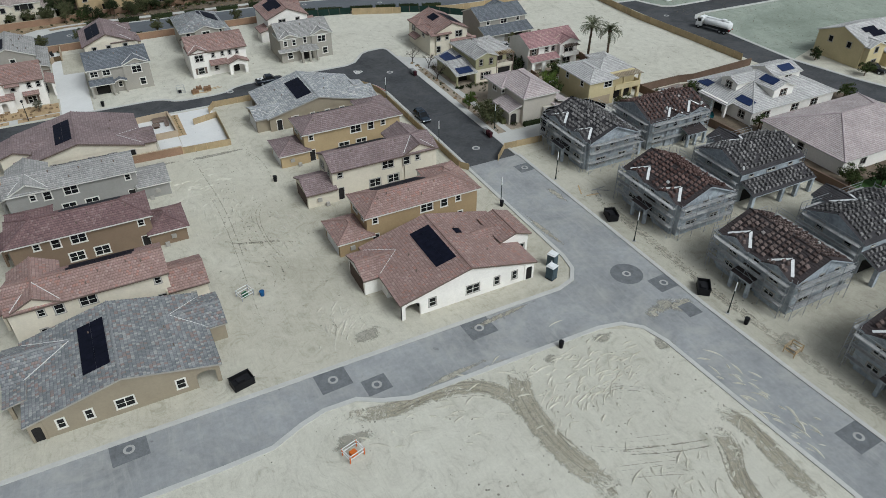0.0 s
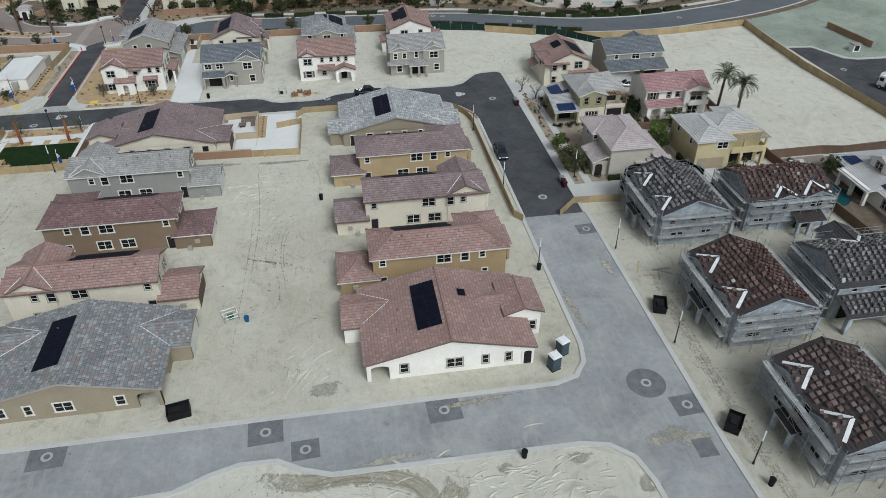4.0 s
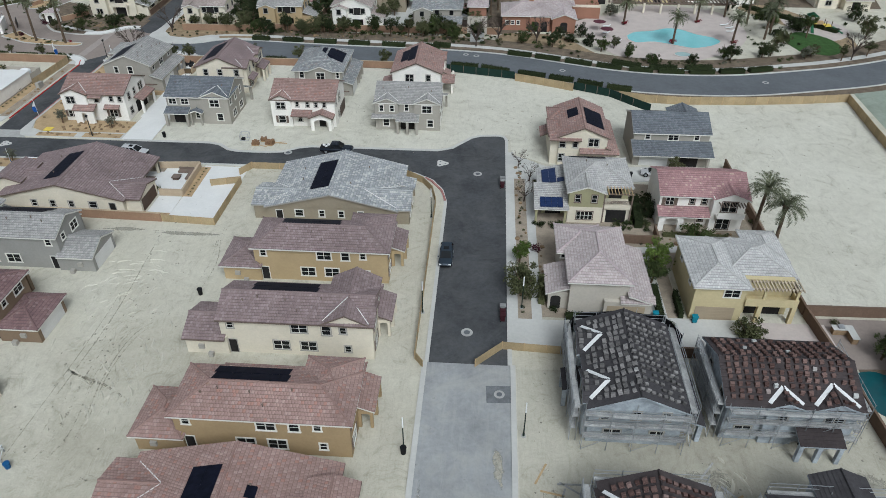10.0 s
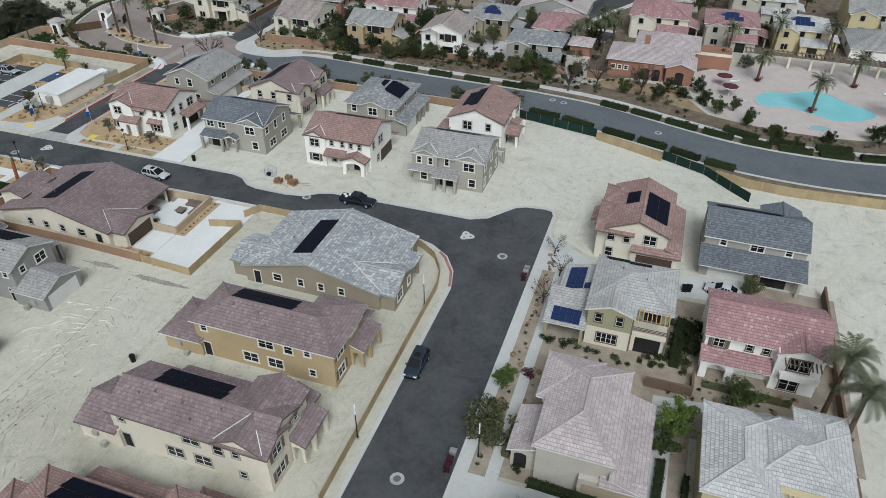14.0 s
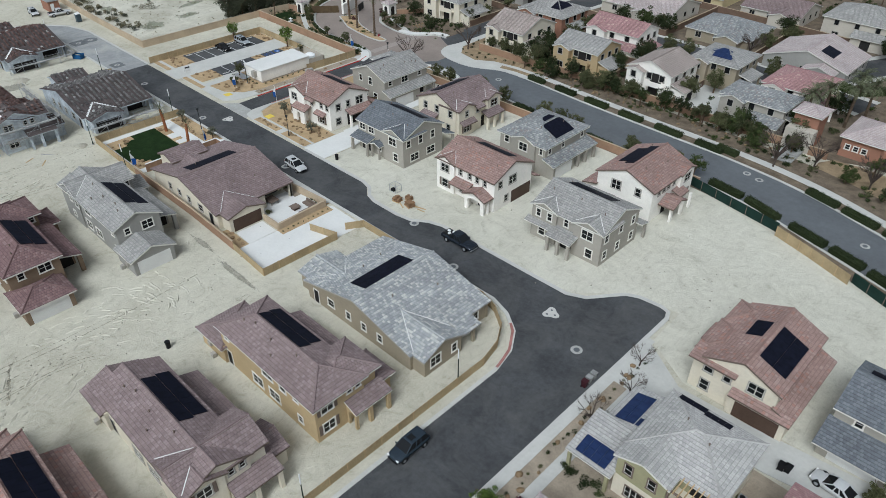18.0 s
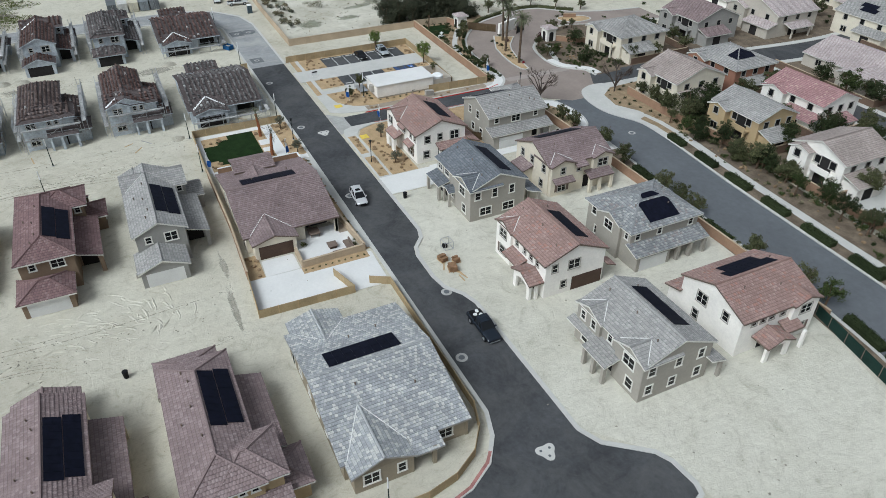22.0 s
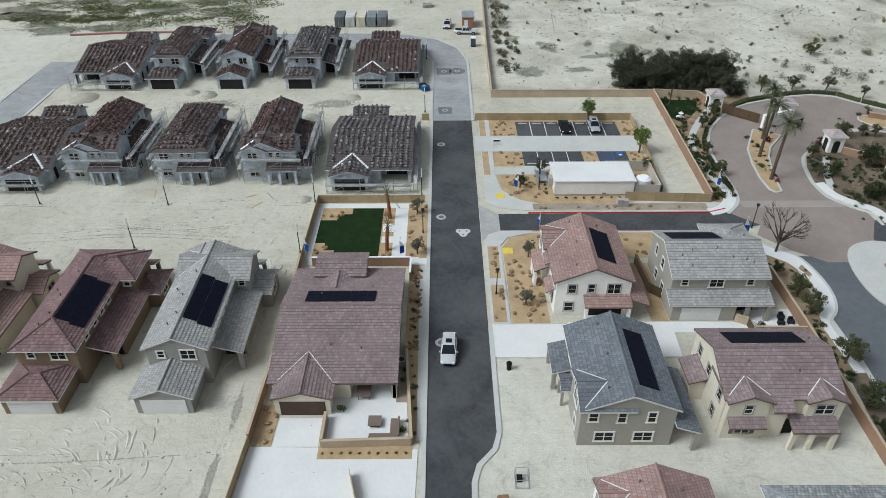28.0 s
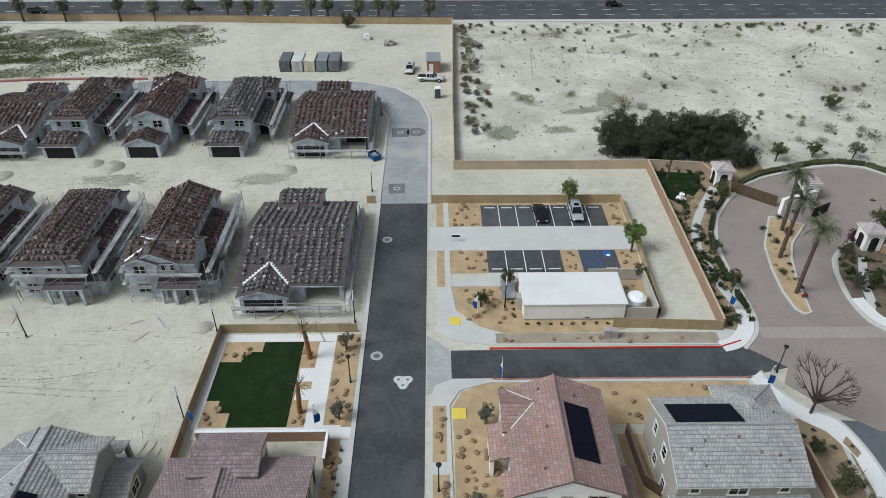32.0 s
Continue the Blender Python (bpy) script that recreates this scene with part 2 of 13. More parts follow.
M["felt_pale"] = surf("weathered_roofing_felt", (0.108, 0.090, 0.086), 0.9, 0.16, 0.6, 4, 0.15, per_object=0.12)
M["felt_dark"] = surf("dark_roofing_felt", (0.060, 0.056, 0.058), 0.9, 0.16, 0.6, 4, 0.15)
M["pool_water"] = surf("pool_water", (0.23, 0.54, 0.55), 0.08, 0.05, 0.3, 2, 0.03, 8, spec=0.5)
M["deck"] = surf("pale_pool_deck", (0.49, 0.425, 0.385), 0.85, 0.06, 0.4, 3, 0.1, 30)
M["trunk_dark"] = surf("dark_bare_bark", (0.085, 0.066, 0.055), 0.95, 0.25, 2, 10, 0.5, 15)
M["trunk"] = surf("tree_bark", (0.13, 0.09, 0.06), 0.95, 0.25, 2, 10, 0.5, 15)
M["trunk_palm"] = surf("palm_bark", (0.11, 0.08, 0.055), 0.95, 0.25, 2, 10, 0.6, 12)
M["trunk_wrapped"] = surf("shaved_palm_bark", (0.26, 0.10, 0.045), 0.95, 0.2, 2, 10, 0.4, 12)


def leaf_mat(name, col, col2):
    m, nt, b = nodes_of(name, 0.8, 0.0, 0.06)
    isl = nt.nodes.new("ShaderNodeNewGeometry").outputs["Random Per Island"]
    c = ramp_node(nt, isl, [(0.0, col2), (0.45, col), (1.0, tone(col, 1.5))])
    obj = nt.nodes.new("ShaderNodeObjectInfo").outputs["Random"]
    c = mix_node(nt, 1.0, c, ramp_node(nt, obj, [(0.0, (0.75, 0.75, 0.75)), (1.0, (1.2, 1.15, 1.1))]), "MULTIPLY")
    nt.links.new(c, b.inputs["Base Color"])
    return m


M["leaf_green"] = leaf_mat("leaf_green", (0.052, 0.070, 0.026), (0.019, 0.027, 0.010))
M["leaf_olive"] = leaf_mat("leaf_olive", (0.082, 0.089, 0.044), (0.034, 0.038, 0.018))
M["leaf_dark"] = leaf_mat("leaf_dark", (0.033, 0.044, 0.020), (0.013, 0.019, 0.008))
M["leaf_dry"] = leaf_mat("leaf_dry", (0.17, 0.155, 0.105), (0.09, 0.08, 0.055))
M["leaf_grey"] = leaf_mat("leaf_grey", (0.13, 0.135, 0.10), (0.07, 0.075, 0.055))
M["leaf_weed"] = leaf_mat("leaf_weed", (0.105, 0.125, 0.045), (0.055, 0.062, 0.024))
M["leaf_palm"] = leaf_mat("leaf_palm", (0.105, 0.115, 0.070), (0.050, 0.056, 0.032))
M["leaf_bright"] = leaf_mat("leaf_bright", (0.10, 0.145, 0.035), (0.05, 0.075, 0.02))
M["leaf_plum"] = leaf_mat("leaf_plum", (0.055, 0.018, 0.024), (0.03, 0.010, 0.014))
M["leaf_tamarisk"] = leaf_mat("leaf_tamarisk", (0.058, 0.064, 0.042), (0.022, 0.026, 0.018))
M["leaf_scrub"] = leaf_mat("leaf_scrub", (0.135, 0.128, 0.080), (0.065, 0.06, 0.038))
M["leaf_red"] = leaf_mat("leaf_red", (0.18, 0.02, 0.03), (0.09, 0.012, 0.018))

M["roof_red"] = tile_mat("terracotta_tiles", [(0.3, (0.295, 0.198, 0.171)), (0.3, (0.319, 0.218, 0.189)), (0.2, (0.275, 0.183, 0.160)), (0.12, (0.350, 0.251, 0.220)), (0.08, (0.330, 0.189, 0.154))])
M["roof_brown"] = tile_mat("mauve_brown_tiles", [(0.35, (0.232, 0.176, 0.169)), (0.3, (0.253, 0.195, 0.188)), (0.25, (0.213, 0.160, 0.156)), (0.1, (0.284, 0.223, 0.216))])
M["roof_plum"] = tile_mat("plum_brown_tiles", [(0.35, (0.188, 0.120, 0.117)), (0.3, (0.210, 0.135, 0.130)), (0.25, (0.166, 0.106, 0.103)), (0.1, (0.242, 0.167, 0.160))])
M["roof_slate"] = tile_mat("mixed_slate_tiles", [(0.28, (0.238, 0.244, 0.245)), (0.22, (0.282, 0.287, 0.285)), (0.2, (0.212, 0.219, 0.222)), (0.13, (0.340, 0.340, 0.326)), (0.1, (0.385, 0.380, 0.356)), (0.07, (0.265, 0.238, 0.228))])
M["roof_grey"] = tile_mat("warm_grey_tiles", [(0.35, (0.326, 0.315, 0.296)), (0.35, (0.365, 0.352, 0.330)), (0.3, (0.288, 0.280, 0.266))])
M["roof_dark"] = tile_mat("blue_grey_tiles", [(0.35, (0.151, 0.162, 0.176)), (0.35, (0.177, 0.188, 0.200)), (0.3, (0.131, 0.141, 0.154))])
M["roof_pink"] = tile_mat("dusty_pink_tiles", [(0.35, (0.446, 0.384, 0.367)), (0.35, (0.483, 0.420, 0.400)), (0.3, (0.416, 0.350, 0.336))])
M["roof_rose"] = tile_mat("rose_red_tiles", [(0.35, (0.350, 0.208, 0.204)), (0.35, (0.380, 0.235, 0.228)), (0.25, (0.325, 0.190, 0.187)), (0.05, (0.456, 0.325, 0.280))])
M["roof_sand"] = tile_mat("sandy_brown_tiles", [(0.35, (0.345, 0.292, 0.262)), (0.35, (0.380, 0.325, 0.292)), (0.3, (0.315, 0.262, 0.236))])
M["roof_pale"] = tile_mat("pale_stone_tiles", [(0.35, (0.488, 0.472, 0.450)), (0.35, (0.529, 0.513, 0.490)), (0.3, (0.448, 0.435, 0.415))])

M["roof_blend"] = tile_mat("blended_grey_tiles", [(0.26, (0.214, 0.220, 0.221)), (0.22, (0.254, 0.258, 0.257)), (0.2, (0.184, 0.192, 0.196)), (0.12, (0.306, 0.306, 0.293)), (0.08, (0.347, 0.342, 0.320)), (0.07, (0.239, 0.200, 0.186)), (0.03, (0.270, 0.203, 0.180))])
M["roof_ash"] = tile_mat("weathered_ash_tiles", [(0.28, (0.318, 0.324, 0.326)), (0.22, (0.372, 0.378, 0.375)), (0.2, (0.282, 0.290, 0.294)), (0.15, (0.440, 0.440, 0.420)), (0.15, (0.50, 0.492, 0.46))])
M["roof_stone"] = tile_mat("pale_beige_tiles", [(0.35, (0.415, 0.400, 0.378)), (0.35, (0.455, 0.440, 0.415)), (0.3, (0.375, 0.362, 0.345))])
for key, col in dict(red=(0.275, 0.183, 0.158), brown=(0.232, 0.176, 0.170), plum=(0.175, 0.112, 0.108), slate=(0.27, 0.275, 0.275), blend=(0.265, 0.265, 0.265), ash=(0.36, 0.365, 0.36), grey=(0.305, 0.297, 0.285), dark=(0.150, 0.160, 0.172), pink=(0.44, 0.366, 0.364), rose=(0.34, 0.20, 0.196), pale=(0.475, 0.46, 0.438), stone=(0.405, 0.39, 0.368)).items():
    M["ridge_roof_" + key] = surf("ridge_tiles_" + key, col, 0.85, 0.1, 0.6, 5, 0.1)

mg, nt, b = nodes_of("window_glass", 0.08, 0.0, 0.25)
b.inputs["Base Color"].default_value = (0.012, 0.013, 0.014, 1)
M["glass"] = mg
mp, nt, b = nodes_of("solar_black", 0.45, 0.0, 0.03)
nt.links.new(ramp_node(nt, noise_node(nt, place_of(nt), 1.5, 3), [(0.3, (0.006, 0.007, 0.012)), (0.7, (0.011, 0.012, 0.022))]), b.inputs["Base Color"])
M["solar"] = mp
mp, nt, b = nodes_of("solar_blue", 0.3, 0.0, 0.2)
nt.links.new(ramp_node(nt, noise_node(nt, place_of(nt), 1.5, 3), [(0.3, (0.012, 0.022, 0.065)), (0.7, (0.02, 0.035, 0.095))]), b.inputs["Base Color"])
M["solar_blue"] = mp


def sand_mat(name, light, mid, dark, scale=1.0, drag=0.0, cover=1.0, churn=0.0):
    """Loose sand: broad drifts, old wheel arcs, scratches, clods and fine grain; cover below 1 leaves broken edges and holes."""
    m, nt, b = nodes_of(name, 0.95, 0.0, 0.08)
    p = place_of(nt)
    base = ramp_node(nt, noise_node(nt, p, 0.045 * scale, 7, 0.62, 0.8), [(0.30, dark), (0.46, mid), (0.62, light)])
    mid_n = ramp_node(nt, noise_node(nt, p, 0.35 * scale, 9, 0.75, 1.6), [(0.33, (0.76, 0.75, 0.72)), (0.45, (0.97, 0.965, 0.96)), (0.66, (1.08, 1.08, 1.08))])
    base = mix_node(nt, 1.0, base, mid_n, "MULTIPLY")
    # wheel arcs: narrow curving lines side by side, in some places only
    level = math_node(nt, "FRACT", math_node(nt, "MULTIPLY", noise_node(nt, p, 0.05, 1.5, 0.4, 0.3), 26.0))
    where = ramp_node(nt, noise_node(nt, p, 0.11, 4, 0.6, 0.8), [(0.50, (0, 0, 0)), (0.60, (1, 1, 1))])
    broken = ramp_node(nt, noise_node(nt, p, 1.1, 5, 0.7), [(0.40, (0, 0, 0)), (0.56, (1, 1, 1))])
    line = ramp_node(nt, level, [(0.0, (1, 1, 1)), (0.10, (0.0, 0.0, 0.0)), (0.20, (0.75, 0.75, 0.75)), (0.28, (0, 0, 0)), (1.0, (0, 0, 0))])
    arcs = mix_node(nt, 1.0, mix_node(nt, 1.0, line, where, "MULTIPLY"), broken, "MULTIPLY")
    base = mix_node(nt, mix_node(nt, 1.0, arcs, (0.55, 0.55, 0.55), "MULTIPLY"), base, mix_node(nt, 1.0, base, (0.70, 0.685, 0.66), "MULTIPLY"))
    # wind and wheel streaks run north, scratches run across
    for turn, sc, f, k in ((14, (1.0, 0.22, 1.0), 1.5, 0.55), (62, (1.0, 0.10, 1.0), 2.6, 0.40)):
        st = nt.nodes.new("ShaderNodeMapping")
        st.inputs["Rotation"].default_value = (0, 0, radians(turn))
        st.inputs["Scale"].default_value = sc
        nt.links.new(p, st.inputs["Vector"])
        streak = ramp_node(nt, noise_node(nt, st.outputs[0], f, 7, 0.72, 1.5), [(0.33, (0.80, 0.79, 0.76)), (0.45, (1.0, 1.0, 1.0)), (0.7, (1.05, 1.05, 1.05))])
        base = mix_node(nt, k, base, streak, "MULTIPLY")
    fine = ramp_node(nt, noise_node(nt, p, 3.2, 9, 0.85), [(0.3, (0.88, 0.88, 0.87)), (0.7, (1.08, 1.08, 1.08))])
    base = mix_node(nt, 1.0, base, fine, "MULTIPLY")
    clod = ramp_node(nt, noise_node(nt, p, 1.9, 4, 0.6), [(0.25, (0.60, 0.58, 0.54)), (0.31, (1.0, 1.0, 1.0))])
    base = mix_node(nt, 1.0, base, clod, "MULTIPLY")
    if churn:
        dug = ramp_node(nt, noise_node(nt, p, 1.7, 9, 0.82, 2.2), [(0.36, (0.62, 0.60, 0.56)), (0.50, (0.98, 0.975, 0.97)), (0.66, (1.25, 1.25, 1.24))])
        base = mix_node(nt, churn, base, dug, "MULTIPLY")
    nt.links.new(base, b.inputs["Base Color"])
    if cover < 1.0:
        # thins out towards the edge of the patch, where the "fade" attribute falls to nothing
        fade = nt.nodes.new("ShaderNodeAttribute")
        fade.attribute_name = "fade"
        rag = math_node(nt, "MULTIPLY", math_node(nt, "SUBTRACT", noise_node(nt, p, 0.9, 9, 0.8, 1.4), 0.5), 3.6)
        edge = math_node(nt, "ADD", fade.outputs["Fac"], rag)
        nt.links.new(ramp_node(nt, edge, [(0.25, (0, 0, 0)), (0.95, (cover,) * 3)]), b.inputs["Alpha"])
    h = math_node(nt, "ADD", noise_node(nt, p, 0.9, 8, 0.7, 1.0), math_node(nt, "MULTIPLY", noise_node(nt, p, 6, 6, 0.7), 0.5))
    bump_node(nt, b, h, 0.42, 0.4)
    return m


M["sand"] = sand_mat("building_site_sand", (0.543, 0.517, 0.428), (0.496, 0.468, 0.381), (0.408, 0.382, 0.304))
M["sand_pale"] = sand_mat("graded_pale_sand", (0.578, 0.557, 0.475), (0.552, 0.531, 0.449), (0.500, 0.480, 0.401), 0.8)
M["sand_worked"] = sand_mat("trampled_damp_sand", (0.490, 0.464, 0.380), (0.428, 0.403, 0.327), (0.316, 0.295, 0.237))
M["sand_desert"] = sand_mat("desert_sand", (0.584, 0.560, 0.474), (0.477, 0.453, 0.374), (0.326, 0.302, 0.232), 1.6)
M["sand_damp"] = sand_mat("damp_wheel_rut_sand", (0.452, 0.421, 0.333), (0.400, 0.369, 0.286), (0.331, 0.300, 0.230), cover=0.8, churn=0.8)
M["sand_track"] = sand_mat("churned_track_sand", (0.407, 0.373, 0.291), (0.350, 0.316, 0.244), (0.282, 0.251, 0.190), cover=0.75, churn=0.7)
M["sand_soft"] = sand_mat("lightly_driven_sand", (0.508, 0.479, 0.394), (0.461, 0.431, 0.351), (0.397, 0.367, 0.292), cover=0.75, churn=0.85)
M["desert_green"] = sand_mat("greenish_desert_crust", (0.34, 0.35, 0.27), (0.27, 0.28, 0.20), (0.20, 0.205, 0.145), 3.0, cover=0.7)
M["green_dust"] = sand_mat("green_dusted_sand", (0.33, 0.36, 0.30), (0.27, 0.305, 0.25), (0.22, 0.245, 0.20), 1.4)
M["sand_scuffed_solid"] = sand_mat("heaped_sand", (0.429, 0.409, 0.337), (0.390, 0.366, 0.299), (0.331, 0.307, 0.246), 3.0)
M["sand_scuffed"] = sand_mat("scuffed_sand", (0.429, 0.409, 0.347), (0.390, 0.371, 0.308), (0.321, 0.302, 0.246), 2.0, cover=0.8, churn=0.8)
M["sand_furrow"] = sand_mat("pushed_up_sand", (0.557, 0.530, 0.445), (0.525, 0.499, 0.414), (0.473, 0.447, 0.364))
M["clod"] = surf("sandy_clods", (0.27, 0.25, 0.205), 0.95, 0.25, 2, 9, 0.3, 20)
M["weeds_thin"] = sand_mat("weedy_dark_earth", (0.30, 0.28, 0.225), (0.16, 0.15, 0.105), (0.075, 0.07, 0.055), 6.0, cover=0.9, churn=0.6)
M["gravel_tan2"] = surf("tan_pool_gravel", (0.30, 0.225, 0.14), 0.95, 0.2, 0.5, 5, 0.3, 30)
M["wood_gate"] = surf("brown_gate_boards", (0.10, 0.07, 0.04), 0.8, 0.15, 0.8, 6, 0.1)
M["maroon"] = surf("maroon_canvas", (0.09, 0.03, 0.04), 0.85, 0.1, 0.8, 6, 0.05)
M["spa_water"] = surf("spa_water", (0.30, 0.42, 0.40), 0.1, 0.05, 0.4, 3, 0.03, 8, spec=0.5)

# ---- building blocks ----


def mesh_of(name, bm, mat, smooth=False):
    me = bpy.data.meshes.new(name)
    bm.to_mesh(me)
    bm.free()
    for mm in mat if isinstance(mat, (list, tuple)) else [mat]:
        me.materials.append(mm)
    if smooth:
        for f in me.polygons:
            f.use_smooth = True
    return me


def hang(ob, parent):
    ob.parent = parent
    base = Matrix.Identity(4)
    q = parent
    while q:
        base = q.matrix_basis @ base if q.parent is None else q.matrix_parent_inverse @ q.matrix_basis @ base
        q = q.parent
    ob.matrix_parent_inverse = base.inverted()
    return ob


def part(name, bm, mat, parent, label="", smooth=False):
    ob = new(name, mesh_of(name, bm, mat, smooth) if isinstance(bm, bmesh.types.BMesh) else bm)
    hang(ob, parent)
    return tagged(ob, label) if label else ob


def thing(name, x, y, label, category, group="", kind="", z=0.0):
    ob = new(name)
    ob.location = (x, y, z)
    ob.empty_display_size = 0.3
    return tagged(ob, label, category, group, kind)


def solo(name, bm, mat, label="", category="", group="", kind="", smooth=False, m=None):
    ob = new(name, mesh_of(name, bm, mat, smooth) if isinstance(bm, bmesh.types.BMesh) else bm)
    if m is not None:
        ob.matrix_basis = m
    return tagged(ob, label, category, group, kind)


def box(bm, x0, x1, y0, y1, z0, z1):
    x0, x1, y0, y1 = min(x0, x1), max(x0, x1), min(y0, y1), max(y0, y1)
    v = [bm.verts.new(c) for c in ((x0, y0, z0), (x1, y0, z0), (x1, y1, z0), (x0, y1, z0), (x0, y0, z1), (x1, y0, z1), (x1, y1, z1), (x0, y1, z1))]
    for f in ((3, 2, 1, 0), (4, 5, 6, 7), (0, 1, 5, 4), (1, 2, 6, 5), (2, 3, 7, 6), (3, 0, 4, 7)):
        bm.faces.new([v[i] for i in f])


def boxes(*rows):
    bm = bmesh.new()
    for r in rows:
        box(bm, *r)
    return bm


def prism(bm, pts, z0, z1):
    """An upright prism over a plan outline."""
    area = sum(a[0] * b[1] - b[0] * a[1] for a, b in zip(pts, list(pts[1:]) + [pts[0]]))
    pts = list(pts) if area > 0 else list(pts)[::-1]
    lo, hi = [bm.verts.new((x, y, z0)) for x, y in pts], [bm.verts.new((x, y, z1)) for x, y in pts]
    bm.faces.new(hi)
    bm.faces.new(lo[::-1])
    n = len(pts)
    for i in range(n):
        bm.faces.new((lo[i], lo[(i + 1) % n], hi[(i + 1) % n], hi[i]))


def tube(bm, a, b, r0, r1=None, n=6):
    a, b = Vector(a), Vector(b)
    r1 = r0 if r1 is None else r1
    d = (b - a).normalized()
    s = d.orthogonal().normalized()
    t = d.cross(s)
    lo = [bm.verts.new(a + r0 * (math.cos(6.2832 * i / n) * s + math.sin(6.2832 * i / n) * t)) for i in range(n)]
    hi = [bm.verts.new(b + r1 * (math.cos(6.2832 * i / n) * s + math.sin(6.2832 * i / n) * t)) for i in range(n)]
    for i in range(n):
        bm.faces.new((lo[i], lo[(i + 1) % n], hi[(i + 1) % n], hi[i]))
    bm.faces.new(hi)
    bm.faces.new(lo[::-1])


def beam(bm, a, b, w, h):
    """A rectangular bar from a to b."""
    a, b = Vector(a), Vector(b)
    d = (b - a).normalized()
    s = d.cross(Vector((0, 0, 1)))
    s = (s if s.length > 1e-3 else Vector((1, 0, 0))).normalized() * (w / 2)
    t = s.cross(d).normalized() * (h / 2)
    lo = [bm.verts.new(a + p) for p in (-s - t, s - t, s + t, -s + t)]
    hi = [bm.verts.new(b + p) for p in (-s - t, s - t, s + t, -s + t)]
    for i in range(4):
        bm.faces.new((lo[i], lo[(i + 1) % 4], hi[(i + 1) % 4], hi[i]))
    bm.faces.new(hi)
    bm.faces.new(lo[::-1])
    bmesh.ops.recalc_face_normals(bm, faces=bm.faces[-6:])


def clip(poly, k, lim, keep_above):
    """Cut a (u, v) outline at coordinate k = lim."""
    out = []
    for a, b in zip(poly, poly[1:] + poly[:1]):
        ina, inb = (a[k] >= lim) == keep_above or a[k] == lim, (b[k] >= lim) == keep_above or b[k] == lim
        if ina:
            out.append(a)
        if ina != inb:
            f = (lim - a[k]) / (b[k] - a[k])
            out.append((a[0] + f * (b[0] - a[0]), a[1] + f * (b[1] - a[1])))
    return out


def courses(bm, uvl, poly, step=0.40, lift=0.05):
    """Lay overlapping tile courses on a sloping outline."""
    poly = [Vector(p) for p in poly]
    n = (poly[1] - poly[0]).cross(poly[2] - poly[0]).normalized()
    if n.z < 0:
        poly, n = poly[::-1], -n
    up = (Vector((0, 0, 1)) - n * n.z).normalized()
    ax = up.cross(n)
    o = min(poly, key=lambda p: p.dot(up))
    flat = [((p - o).dot(ax), (p - o).dot(up)) for p in poly]
    top = max(v for _, v in flat)
    off = (o.x * 1.37 + o.y * 0.73) % 7.0
    k = 0
    while k * step < top - 1e-3:
        v0, v1 = k * step, min((k + 1) * step, top)
        strip = clip(clip(flat, 1, v0, True), 1, v1, False)
        if len(strip) >= 3:
            vs = []
            for u, v in strip:
                rise = 0.012 + lift * (1 - (v - v0) / step)
                vs.append(bm.verts.new(o + ax * u + up * v + n * rise))
            f = bm.faces.new(vs)
            for loop, (u, v) in zip(f.loops, strip):
                loop[uvl].uv = (u + off, v * 0.9999 + 1e-4 if v > v0 else v + 1e-4)
            low = [i for i, (u, v) in enumerate(strip) if abs(v - v0) < 1e-4]
            if len(low) == 2:
                a, b = sorted(low, key=lambda i: strip[i][0])
                ua, ub = strip[a][0], strip[b][0]
                low_r = 0.012 if k else 0.0
                q = [bm.verts.new(o + ax * u + up * v0 + n * r) for u, r in ((ua, low_r), (ub, low_r), (ub, 0.012 + lift), (ua, 0.012 + lift))]
                f = bm.faces.new(q)
                for loop, u in zip(f.loops, (ua, ub, ub, ua)):
                    loop[uvl].uv = (u + off, v0 + 0.01)
        k += 1


def slab(bm, poly, thick):
    """The deck under a roof slope: the outline, let down by its thickness."""
    hi, lo = [bm.verts.new(p) for p in poly], [bm.verts.new((p[0], p[1], p[2] - thick)) for p in poly]
    n = len(poly)
    fs = [bm.faces.new(hi), bm.faces.new(lo[::-1])]
    for i in range(n):
        fs.append(bm.faces.new((lo[i], lo[(i + 1) % n], hi[(i + 1) % n], hi[i])))
    bmesh.ops.recalc_face_normals(bm, faces=fs)


WINDOWS = {}


